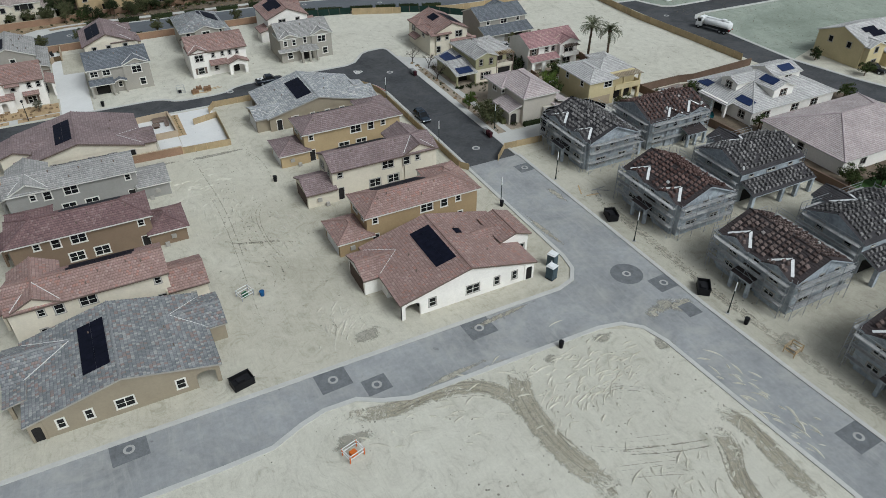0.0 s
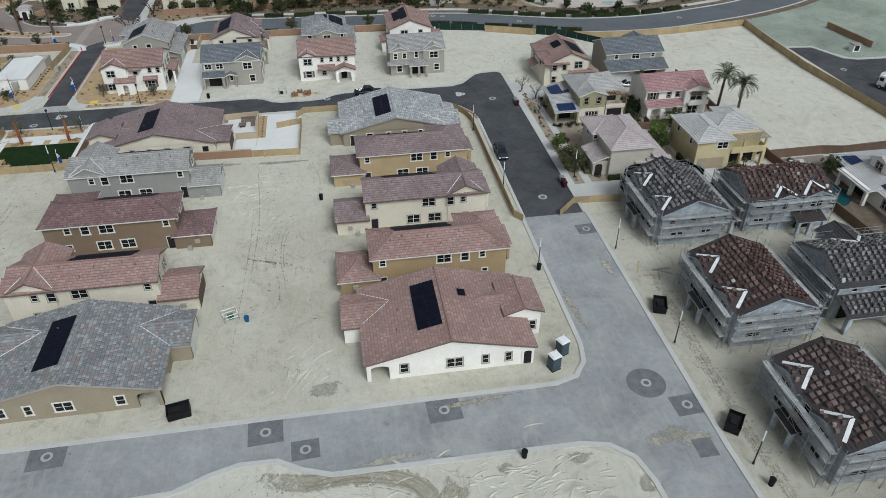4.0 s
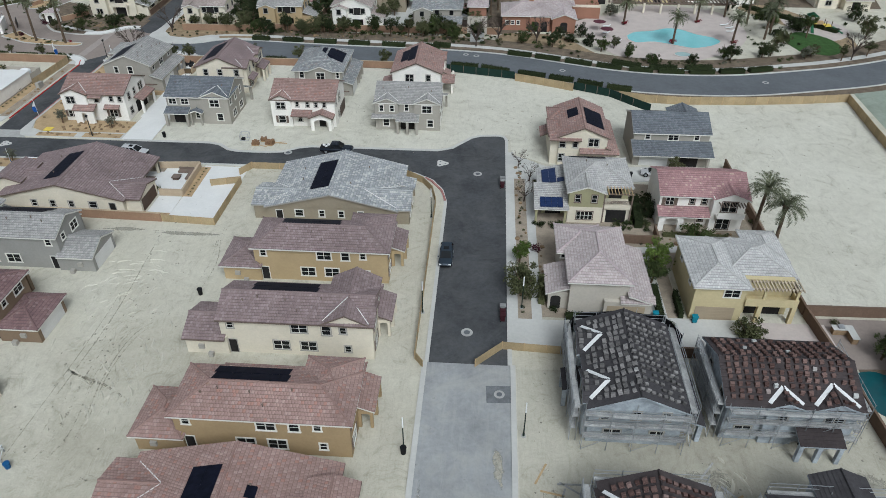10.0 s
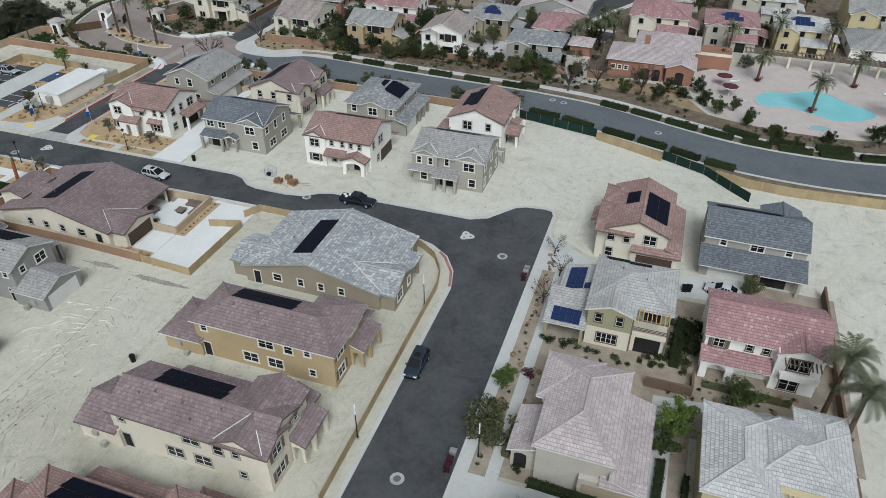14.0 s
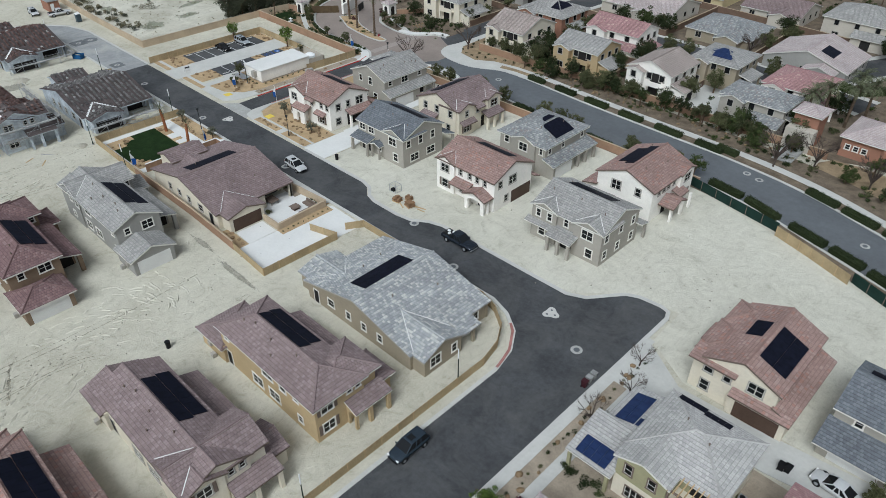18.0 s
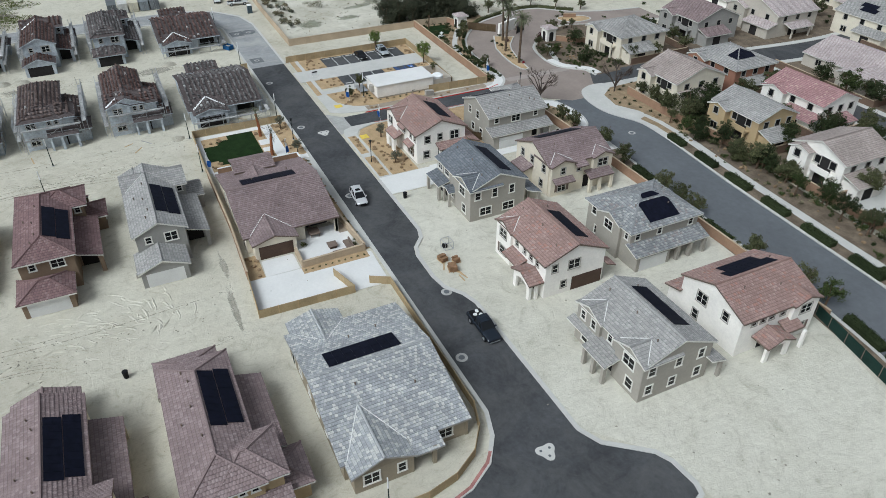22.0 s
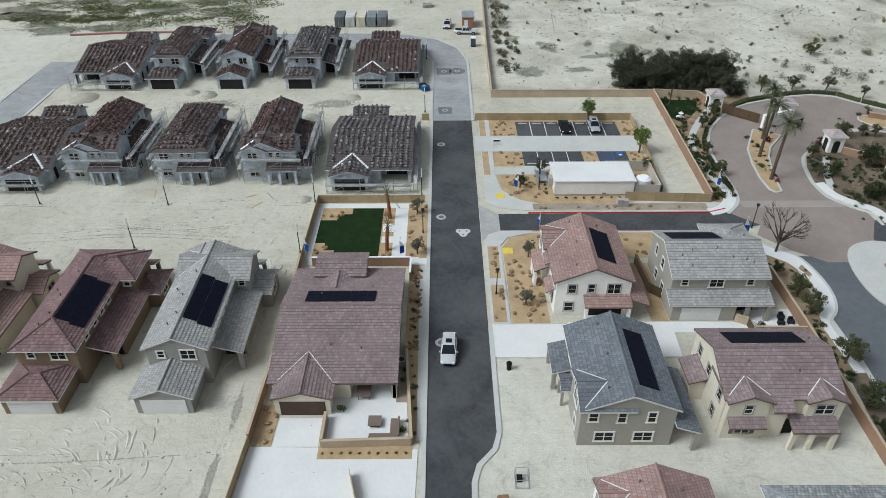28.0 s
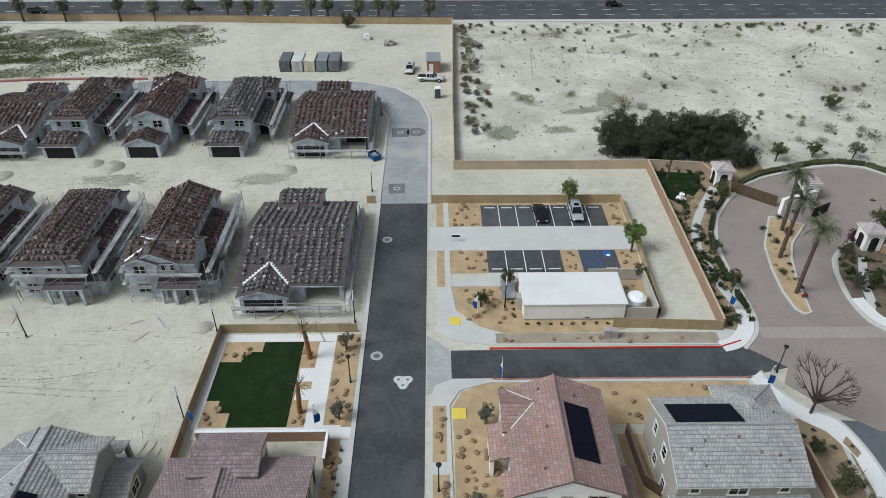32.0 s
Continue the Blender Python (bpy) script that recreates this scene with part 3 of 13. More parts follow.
def window_meshes(w, h, cols, trim, shutters=False):
    """Trim with glazing bars, and one pane for each light, facing -y with the wall at y = 0."""
    key = (w, h, cols, trim)
    if key not in WINDOWS:
        t = 0.13
        bm = boxes((-w / 2 - t, w / 2 + t, -0.08, 0.02, h / 2, h / 2 + t), (-w / 2 - t - 0.05, w / 2 + t + 0.05, -0.11, 0.02, -h / 2 - t, -h / 2),
                   (-w / 2 - t, -w / 2, -0.08, 0.02, -h / 2, h / 2), (w / 2, w / 2 + t, -0.08, 0.02, -h / 2, h / 2))
        frame_me = mesh_of("window", bm, M[trim])
        bm = bmesh.new()
        f = 0.045
        cw = w / cols
        for i in range(cols + 1):
            x = -w / 2 + i * cw
            box(bm, max(-w / 2, x - f), min(w / 2, x + f), -0.045, 0.02, -h / 2, h / 2)
        for i in range(cols):
            x = -w / 2 + i * cw
            for z in (-h / 2 + f / 2, 0.0, h / 2 - f / 2):
                box(bm, x + f, x + cw - f, -0.04, 0.02, z - f / 2, z + f / 2)
        bars_me = mesh_of("sash", bm, M["trim"])
        bm = bmesh.new()
        box(bm, -w / 2 / cols + f, w / 2 / cols - f, -0.02, 0.0, -h / 2 + f, h / 2 - f)
        WINDOWS[key] = (frame_me, bars_me, mesh_of("pane", bm, M["glass"]))
    return WINDOWS[key]


SIDES = {"S": 0, "E": 90, "N": 180, "W": 270}


class House:
    """A house made of plain masses; local plan coordinates are turned into the world by (ox, oy) and the signs (sx, sy)."""

    def __init__(self, name, label, ox=0.0, oy=0.0, sx=1, sy=1, swap=False, wall="stucco_white", roof="roof_red", trim="trim", group="", fascia="trim", cat="house", mid=(0, 0)):
        self.ox, self.oy, self.sx, self.sy, self.swap = ox, oy, sx, sy, swap
        self.wallm, self.roofm, self.trim, self.fascia = wall, roof, trim, fascia
        x, y = self.xy(*mid)
        self.root = thing(name, x, y, label, cat, group)
        self.valleys, self.count = [], -1
        self.far = name == "neighbour_house"

    def xy(self, x, y):
        if self.swap:
            x, y = y, x
        return self.ox + self.sx * x, self.oy + self.sy * y

    def p(self, x, y, z):
        return (*self.xy(x, y), z)

    def side(self, s):
        if self.swap:
            s = {"S": "W", "W": "S", "N": "E", "E": "N"}[s]
        if self.sx < 0:
            s = {"E": "W", "W": "E"}.get(s, s)
        if self.sy < 0:
            s = {"S": "N", "N": "S"}.get(s, s)
        return s

    def lbox(self, bm, x0, x1, y0, y1, z0, z1):
        (a, b), (c, d) = self.xy(x0, y0), self.xy(x1, y1)
        box(bm, a, c, b, d, z0, z1)

    def wall(self, x0, x1, y0, y1, z0, z1, mat=None, name="wall", label=""):
        bm = bmesh.new()
        self.count = (self.count + 1) % 6
        e = 0.004 * self.count
        self.lbox(bm, min(x0, x1) + e, max(x0, x1) - e, min(y0, y1) + e, max(y0, y1) - e, z0, z1 - e)
        return part(name, bm, M[mat or self.wallm], self.root, label)

    def faces(self, polys, tri=(), ridges=(), valleys=(), mat=None, thick=0.20, wall=None):
        """Roof slopes with tiles, deck and ridge tiles, and the gable walls below them."""
        polys = [[self.p(*q) for q in poly] for poly in polys]
        bm = bmesh.new()
        for poly in polys:
            slab(bm, poly, thick)
        deck = part("roof", bm, M[self.fascia], self.root)
        bm = bmesh.new()
        uvl = bm.loops.layers.uv.new("UVMap")
        for poly in polys:
            courses(bm, uvl, poly)
        bmesh.ops.remove_doubles(bm, verts=bm.verts, dist=0.003)
        part("tiling", bm, M[mat or self.roofm], deck)
        if ridges:
            bm = bmesh.new()
            for a, b in ridges:
                a, b = Vector(self.p(*a)), Vector(self.p(*b))
                n = max(2, int((b - a).length / 0.42))
                d = (b - a).normalized()
                s = d.orthogonal().normalized()
                t = d.cross(s)
                prev = None
                for i in range(n):
                    for f, r, up in ((i / n, 0.14, 0.055), ((i + 0.98) / n, 0.11, 0.03)):
                        c = a.lerp(b, f) + Vector((0, 0, up))
                        ring = [bm.verts.new(c + r * (math.cos(1.2566 * k) * s + math.sin(1.2566 * k) * t)) for k in range(5)]
                        if prev:
                            for k in range(5):
                                bm.faces.new((prev[k], prev[(k + 1) % 5], ring[(k + 1) % 5], ring[k]))
                        else:
                            bm.faces.new(ring[::-1])
                        prev = ring
                bm.faces.new(prev)
            part("ridge_capping", bm, M.get("ridge_" + (mat or self.roofm), M[mat or self.roofm]), deck)
        if valleys:
            bm = bmesh.new()
            for a, b in valleys:
                beam(bm, Vector(self.p(*a)) + Vector((0, 0, 0.06)), Vector(self.p(*b)) + Vector((0, 0, 0.06)), 0.13, 0.06)
            part("valley_mortar", bm, M["mortar"], deck, "white mortar line")
        for t in tri:
            q = [self.p(*c) for c in t[0]]
            bm = bmesh.new()
            d = Vector((0, 0, 0))
            x, y = (t[1], 0) if not self.swap else (0, t[1])
            if t[2] == "y":
                x, y = (0, t[1]) if not self.swap else (t[1], 0)
            d = Vector((x * self.sx, y * self.sy, 0))
            lo = [bm.verts.new(c) for c in q]
            hi = [bm.verts.new(Vector(c) + d) for c in q]
            n = len(q)
            bm.faces.new(lo)
            bm.faces.new(hi[::-1])
            for i in range(n):
                bm.faces.new((lo[i], lo[(i + 1) % n], hi[(i + 1) % n], hi[i]))
            bmesh.ops.recalc_face_normals(bm, faces=bm.faces)
            part("gable", bm, M[wall or self.wallm], self.root)
        return deck

    def gable(self, x0, x1, y0, y1, zw, k, axis="x", oh=0.4, rake=0.25, ends=(1, 1), mat=None, wall=None):
        """A gable roof on a mass whose walls end at zw; k: rise over run; axis: the way of the ridge."""
        if axis == "x":
            h = (y1 - y0) / 2
            ym, ze, zr = (y0 + y1) / 2, zw - k * oh, zw + k * h
            a, b = x0 - rake * ends[0], x1 + rake * ends[1]
            polys = [[(a, y0 - oh, ze), (b, y0 - oh, ze), (b, ym, zr), (a, ym, zr)], [(a, y1 + oh, ze), (b, y1 + oh, ze), (b, ym, zr), (a, ym, zr)]]
            e = 0.2
            tri = [([(x0, y0, zw - 0.02), (x0, y1, zw - 0.02), (x0, ym, zr - e * 0.3 - 0.02)], 0.2, "x")] * bool(ends[0]) + [([(x1, y0, zw - 0.02), (x1, y1, zw - 0.02), (x1, ym, zr - e * 0.3 - 0.02)], -0.2, "x")] * bool(ends[1])
            ridge = [((a, ym, zr), (b, ym, zr))]
            self.plane = lambda x, y: zr - k * abs(y - ym)
        else:
            h = (x1 - x0) / 2
            xm, ze, zr = (x0 + x1) / 2, zw - k * oh, zw + k * h
            a, b = y0 - rake * ends[0], y1 + rake * ends[1]
            polys = [[(x0 - oh, a, ze), (x0 - oh, b, ze), (xm, b, zr), (xm, a, zr)], [(x1 + oh, a, ze), (x1 + oh, b, ze), (xm, b, zr), (xm, a, zr)]]
            e = 0.2
            tri = [([(x0, y0, zw - 0.02), (x1, y0, zw - 0.02), (xm, y0, zr - e * 0.3 - 0.02)], 0.2, "y")] * bool(ends[0]) + [([(x0, y1, zw - 0.02), (x1, y1, zw - 0.02), (xm, y1, zr - e * 0.3 - 0.02)], -0.2, "y")] * bool(ends[1])
            ridge = [((xm, a, zr), (xm, b, zr))]
            self.plane = lambda x, y: zr - k * abs(x - xm)
        self.faces(polys, tri, ridge, mat=mat, wall=wall)
        return self.plane

    def hip(self, x0, x1, y0, y1, zw, k, oh=0.45, mat=None):
        a, b, c, d = x0 - oh, x1 + oh, y0 - oh, y1 + oh
        ze = zw - k * oh
        h = min(b - a, d - c) / 2
        zr = ze + k * h
        if b - a >= d - c:
            r0, r1 = (a + h, (c + d) / 2, zr), (b - h, (c + d) / 2, zr)
            polys = [[(a, c, ze), (b, c, ze), r1, r0], [(b, d, ze), (a, d, ze), r0, r1], [(a, d, ze), (a, c, ze), r0], [(b, c, ze), (b, d, ze), r1]]
            ridges = [((a, c, ze), r0), ((a, d, ze), r0), ((b, c, ze), r1), ((b, d, ze), r1), (r0, r1)]
        else:
            r0, r1 = ((a + b) / 2, c + h, zr), ((a + b) / 2, d - h, zr)
            polys = [[(a, c, ze), (b, c, ze), r0], [(b, c, ze), (b, d, ze), r1, r0], [(b, d, ze), (a, d, ze), r1], [(a, d, ze), (a, c, ze), r0, r1]]
            ridges = [((a, c, ze), r0), ((b, c, ze), r0), ((a, d, ze), r1), ((b, d, ze), r1), (r0, r1)]
        if (Vector(r0) - Vector(r1)).length < 0.1:
            polys, ridges = [q if len(q) == 3 else q[:3] for q in polys], ridges[:4]
        self.faces(polys, (), ridges, mat=mat)
        self.plane = lambda x, y: ze + k * min(x - a, b - x, y - c, d - y)
        return self.plane

    def shed(self, x0, x1, y0, y1, zlo, zhi, low="N", mat=None, thick=0.16):
        """A single slope; low: the side of its eave."""
        z = {"N": (zhi, zhi, zlo, zlo), "S": (zlo, zlo, zhi, zhi), "E": (zhi, zlo, zlo, zhi), "W": (zlo, zhi, zhi, zlo)}[low]
        self.faces([[(x0, y0, z[0]), (x1, y0, z[1]), (x1, y1, z[2]), (x0, y1, z[3])]], mat=mat, thick=thick)
        run = (y1 - y0) if low in "NS" else (x1 - x0)
        k = (zhi - zlo) / run
        self.plane = {"N": lambda x, y: zlo + k * (y1 - y), "S": lambda x, y: zlo + k * (y - y0), "E": lambda x, y: zlo + k * (x1 - x), "W": lambda x, y: zlo + k * (x - x0)}[low]
        return self.plane

    def valley(self, x0, x1, y0, zw, k, kmain, axis="y", out=0.35, wide=0.09, mat="mortar", grow=1, lines=(0, 1)):
        """The mortared valleys where a wing with its ridge along axis runs into a main slope that rises from y0 (or x0 for axis x)."""
        half = (x1 - x0) / 2
        run = k * half / kmain * grow
        tip = ((x0 + x1) / 2, y0 + run, zw + k * half)
        bm = bmesh.new()
        for e in [(x0, x1)[k] for k in lines]:
            foot = (e, y0, zw)
            a, b = ((foot[0], foot[1]), (tip[0], tip[1])) if axis == "y" else ((foot[1], foot[0]), (tip[1], tip[0]))
            self.valleys.append((a, b))
            beam(bm, Vector(self.p(*a, zw + 0.07)), Vector(self.p(*b, tip[2] + 0.07)), wide, 0.07)
        part("valley_mortar", bm, M[mat], self.root, "white strip along the roof valley")

    def spot(self, side, at, along, z, out=0.0):
        """The pose of a thing set on the wall line at, facing out to side."""
        s = self.side(side)
        x, y = (along, at) if side in "SN" else (at, along)
        wx, wy = self.xy(x, y)
        m = Matrix.Translation((wx, wy, z)) @ Matrix.Rotation(radians(SIDES[s]), 4, "Z")
        return m @ Matrix.Translation((0, -out, 0))

    def window(self, side, at, along, z, w=0.9, h=1.4, cols=1, trim=None, shutters=""):
        fm, sm, pm = window_meshes(w, h, cols, trim or self.trim)
        m = self.spot(side, at, along, z)
        win = new("window", fm)
        win.matrix_basis = m
        hang(win, self.root)
        if not self.far:
            sash = new("sash", sm)
            sash.matrix_basis = m
            hang(sash, win)
        for i in range(cols):
            pane = new("pane", pm)
            pane.matrix_basis = m @ Matrix.Translation((-w / 2 + (i + 0.5) * w / cols, 0, 0))
            hang(pane, win)
        if shutters:
            for s in (-1, 1):
                bm = boxes((-0.2, 0.2, -0.07, 0.0, -h / 2 - 0.05, h / 2 + 0.05))
                for k in range(6):
                    box(bm, -0.16, 0.16, -0.095, -0.07, -h / 2 + k * h / 6 + 0.03, -h / 2 + (k + 0.7) * h / 6)
                o = new("shutter", mesh_of("shutter", bm, M[shutters]))
                o.matrix_basis = m @ Matrix.Translation((s * (w / 2 + 0.36), 0, 0))
                hang(o, self.root)
        return win

    def door(self, side, at, along, w=1.0, h=2.1, mat="inside_shade", trim=None, z=0.0, name="door"):
        m = self.spot(side, at, along, z)
        bm = boxes((-w / 2 - 0.1, w / 2 + 0.1, -0.07, 0.02, h, h + 0.1), (-w / 2 - 0.1, -w / 2, -0.07, 0.02, 0, h), (w / 2, w / 2 + 0.1, -0.07, 0.02, 0, h))
        o = new(name, mesh_of(name, bm, M[trim or self.trim]))
        o.matrix_basis = m
        hang(o, self.root)
        # by default the leaf is near-black, the shade of the inside painted on
        q = new("leaf", mesh_of("leaf", boxes((-w / 2, w / 2, -0.025, 0.015, 0.02, h)), M[mat]))
        q.matrix_basis = m
        hang(q, o)

    def garage(self, side, at, along, w=4.9, h=2.15, mat="door_white", rows=4):
        m = self.spot(side, at, along, 0)
        bm = bmesh.new()
        for r in range(rows):
            box(bm, -w / 2, w / 2, -0.05, 0.0, 0.02 + r * h / rows, 0.02 + (r + 0.965) * h / rows)
        box(bm, -w / 2, w / 2, -0.035, 0.0, 0.02, h)
        o = new("garage_door", mesh_of("garage_door", bm, M[mat]))
        o.matrix_basis = m
        hang(o, self.root)

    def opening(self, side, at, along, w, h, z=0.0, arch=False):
        """A porch, garage or doorway opening: a flat panel on the wall face, the shade of a recess put into its colour.
        """
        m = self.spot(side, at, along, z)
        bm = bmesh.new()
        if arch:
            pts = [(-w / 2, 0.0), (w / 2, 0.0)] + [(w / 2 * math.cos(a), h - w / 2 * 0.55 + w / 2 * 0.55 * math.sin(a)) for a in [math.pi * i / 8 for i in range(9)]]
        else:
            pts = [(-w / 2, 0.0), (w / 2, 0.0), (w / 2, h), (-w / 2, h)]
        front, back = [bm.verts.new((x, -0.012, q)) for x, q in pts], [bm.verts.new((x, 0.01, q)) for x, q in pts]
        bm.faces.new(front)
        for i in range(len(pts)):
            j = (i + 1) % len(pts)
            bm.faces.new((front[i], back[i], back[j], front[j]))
        o = new("doorway", mesh_of("doorway", bm, M["inside_shade"]))
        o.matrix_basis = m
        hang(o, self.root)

    def arch_wall(self, side, at, along, w, h, ow, oh, thick=0.35, mat=None):
        """A free wall panel with an arched way through it."""
        m = self.spot(side, at, along, 0)
        n = 8
        arc = [(-ow / 2, 0.0), (-ow / 2, oh - ow * 0.22)] + [(-ow / 2 * math.cos(math.pi * i / n), oh - ow * 0.22 + ow * 0.22 * math.sin(math.pi * i / n)) for i in range(1, n)] + [(ow / 2, oh - ow * 0.22), (ow / 2, 0.0)]
        out = [(-w / 2, 0.0)] + [(-w / 2, h)] * 1 + [(w / 2, h), (w / 2, 0.0)]
        ring = [out[0], out[1], out[2], out[3]] + arc[::-1]
        bm = bmesh.new()
        f, k = [bm.verts.new((x, 0, z)) for x, z in ring], [bm.verts.new((x, thick, z)) for x, z in ring]
        c = len(ring)
        bm.faces.new(f)
        bm.faces.new(k[::-1])
        for i in range(c):
            j = (i + 1) % c
            bm.faces.new((f[i], k[i], k[j], f[j]))
        bmesh.ops.recalc_face_normals(bm, faces=bm.faces)
        bmesh.ops.triangulate(bm, faces=[q for q in bm.faces if len(q.verts) > 4])
        o = new("arch", mesh_of("arch", bm, M[mat or self.wallm]))
        o.matrix_basis = m
        hang(o, self.root)

    def posts(self, spots, h, s=0.4, mat=None, name="column"):
        for x, y in spots:
            bm = bmesh.new()
            self.lbox(bm, x - s / 2, x + s / 2, y - s / 2, y + s / 2, 0, h)
            part(name, bm, M[mat or self.wallm], self.root)

    def solar(self, x0, x1, y0, y1, plane, nx, ny, mat="solar", skip=()):
        """Panels laid on a roof slope, over a patch of the plan."""
        dx, dy = (x1 - x0) / nx, (y1 - y0) / ny
        up = 0.16
        for i in range(nx):
            for j in range(ny):
                if (i, j) in skip:
                    continue
                a, b, c, d = x0 + i * dx + 0.012, x0 + (i + 1) * dx - 0.012, y0 + j * dy + 0.012, y0 + (j + 1) * dy - 0.012
                bm = bmesh.new()
                q = [self.p(x, y, plane(x, y) + up) for x, y in ((a, c), (b, c), (b, d), (a, d))]
                slab(bm, q, 0.05)
                part("solar_panel", bm, M[mat], self.root)

    def vents(self, spots, plane):
        for x, y in spots:
            bm = bmesh.new()
            wx, wy = self.xy(x, y)
            z = plane(x, y)
            tube(bm, (wx, wy, z - 0.1), (wx, wy, z + 0.32), 0.07, 0.07, 8)
            tube(bm, (wx, wy, z + 0.32), (wx, wy, z + 0.38), 0.11, 0.09, 8)
            part("vent_pipe", bm, M["trim_dark"], self.root)

from mathutils.geometry import tessellate_polygon

# ---- ground and roads ----


def smooth_line(pts, n=6):
    """A Catmull-Rom line through plan points."""
    out = []
    q = [pts[0]] + list(pts) + [pts[-1]]
    for i in range(1, len(q) - 2):
        a, b, c, d = (Vector(v) for v in q[i - 1:i + 3])
        for k in range(n):
            t = k / n
            out.append(tuple(0.5 * (2 * b + (c - a) * t + (2 * a - 5 * b + 4 * c - d) * t * t + (3 * b - a - 3 * c + d) * t ** 3)))
    return out + [tuple(pts[-1])]


def ribbon(pts, w, shift=0.0, n=6):
    """The two edges of a strip along a smooth line: an outline."""
    line = smooth_line(pts, n)
    left, right = [], []
    for i, p in enumerate(line):
        a, b = Vector(line[max(0, i - 1)]), Vector(line[min(len(line) - 1, i + 1)])
        d = (b - a).normalized()
        s = Vector((-d.y, d.x))
        left.append(tuple(Vector(p) + s * (shift + w / 2)))
        right.append(tuple(Vector(p) + s * (shift - w / 2)))
    return left, right


def strip_mesh(left, right, z0, z1):
    """A slab between two edge lines."""
    bm = bmesh.new()
    rows = []
    for a, b in zip(left, right):
        rows.append([bm.verts.new((*a, z1)), bm.verts.new((*b, z1)), bm.verts.new((*b, z0)), bm.verts.new((*a, z0))])
    for p, q in zip(rows, rows[1:]):
        for i in range(4):
            j = (i + 1) % 4
            bm.faces.new((p[i], p[j], q[j], q[i]))
    bm.faces.new(rows[0])
    bm.faces.new(rows[-1][::-1])
    bmesh.ops.recalc_face_normals(bm, faces=bm.faces)
    return bm


def sheet(name, pts, mat, z=0.02, label="", category="", kind="structure", z0=-0.05):
    bm = bmesh.new()
    area = sum(a[0] * b[1] - b[0] * a[1] for a, b in zip(pts, list(pts[1:]) + [pts[0]]))
    pts = list(pts) if area > 0 else list(pts)[::-1]
    top, low = [bm.verts.new((*p, z)) for p in pts], [bm.verts.new((*p, z0)) for p in pts]
    for i in range(len(pts)):
        j = (i + 1) % len(pts)
        bm.faces.new((low[i], low[j], top[j], top[i]))
    for a, b, c in tessellate_polygon([[Vector((*p, 0)) for p in pts]]):
        f = bm.faces.new((top[a], top[b], top[c]))
        f.normal_update()
        if f.normal.z < 0:
            f.normal_flip()
    return solo(name, bm, M[mat], label, category, kind=kind)


def kerb(pts, mat="concrete", w=0.45, h=0.13, smooth=0, closed=False, label="pale concrete kerb along the road"):
    """A raised kerb with a gutter along an edge line."""
    line = smooth_line(pts, smooth) if smooth else list(pts)
    left, right = [], []
    for i, p in enumerate(line):
        a, b = Vector(line[max(0, i - 1)]), Vector(line[min(len(line) - 1, i + 1)])
        d = (b - a).normalized()
        s = Vector((-d.y, d.x))
        left.append(tuple(Vector(p) + s * w / 2))
        right.append(tuple(Vector(p) - s * w / 2))
    return solo("kerb", strip_mesh(left, right, -0.02, h), M[mat], label, "kerb", kind="structure")


bm = bmesh.new()
prism(bm, [(-1500, -1500), (1500, -1500), (1500, 1500), (-1500, 1500)], -1.0, 0.0)
solo("ground", bm, M["sand"], "pale sandy building-site ground with wheel tracks", "ground", kind="structure")

new_road = [(-126, 40.4), (-13.5, 40.4), (-10.5, 39.4), (-7.6, 37.4), (-5.8, 34.4), (-4.9, 30.5), (-4.9, -5.5), (5.1, -5.5), (5.1, 52.8), (4.6, 54.0), (3.6, 54.3), (0.6, 54.0), (-1.0, 53.2), (-2.6, 51.2), (-4.4, 48.9), (-7.0, 47.7), (-30.5, 47.7),
            (-33.0, 47.0), (-35.5, 45.3), (-38.0, 44.9), (-43.5, 45.0), (-45.6, 45.6), (-47.6, 47.3), (-49.6, 47.9), (-87.7, 47.9), (-126, 47.9)]
sheet("road_north", new_road, "asphalt", 0.02, "new black asphalt residential street", "road")
kerb([(-48.5, 40.2), (-13.5, 40.2), (-10.3, 39.2), (-7.4, 37.2), (-5.5, 34.2), (-4.65, 30.5), (-4.65, -5.5)], w=0.5)
kerb([(-126, 40.2), (-79, 40.2), (-48.5, 40.2)], w=0.5)
kerb([(5.35, -5.5), (5.35, 52.9), (4.8, 54.2), (3.6, 54.55), (0.5, 54.25), (-1.2, 53.4), (-2.8, 51.4), (-4.6, 49.1), (-7.1, 47.95), (-30.4, 47.95), (-32.8, 47.25), (-35.3, 45.6), (-38.0, 45.2), (-43.4, 45.3), (-45.4, 45.9), (-47.4, 47.6), (-49.6, 48.15), (-66, 48.15)], w=0.55)
old_road = [(-4.6, -5.5), (-4.6, -34.5), (-5.2, -37.6), (-6.8, -39.9), (-9.6, -40.7), (-158, -40.7), (-158, -48.6), (-57, -48.6), (-52, -48.4), (-48.5, -46.8), (-45.5, -46.0), (-41.5, -46.1), (-39.0, -47.6), (-36.0, -48.7), (-9.6, -49.0), (-6.4, -49.7), (-4.2, -51.6), (-3.3, -55.0), (-2.6, -66),
            (-1.6, -80), (-0.5, -110), (9.0, -110), (6.7, -80), (5.9, -66), (5.4, -52), (5.4, -5.5)]
sheet("road_south", old_road, "asphalt_old", 0.02, "dusty grey unfinished asphalt street", "road")
kerb([(-4.85, -5.5), (-4.85, -34.5), (-5.4, -37.5), (-7.0, -39.6), (-9.7, -40.45), (-142, -40.45)], "concrete", 0.6)
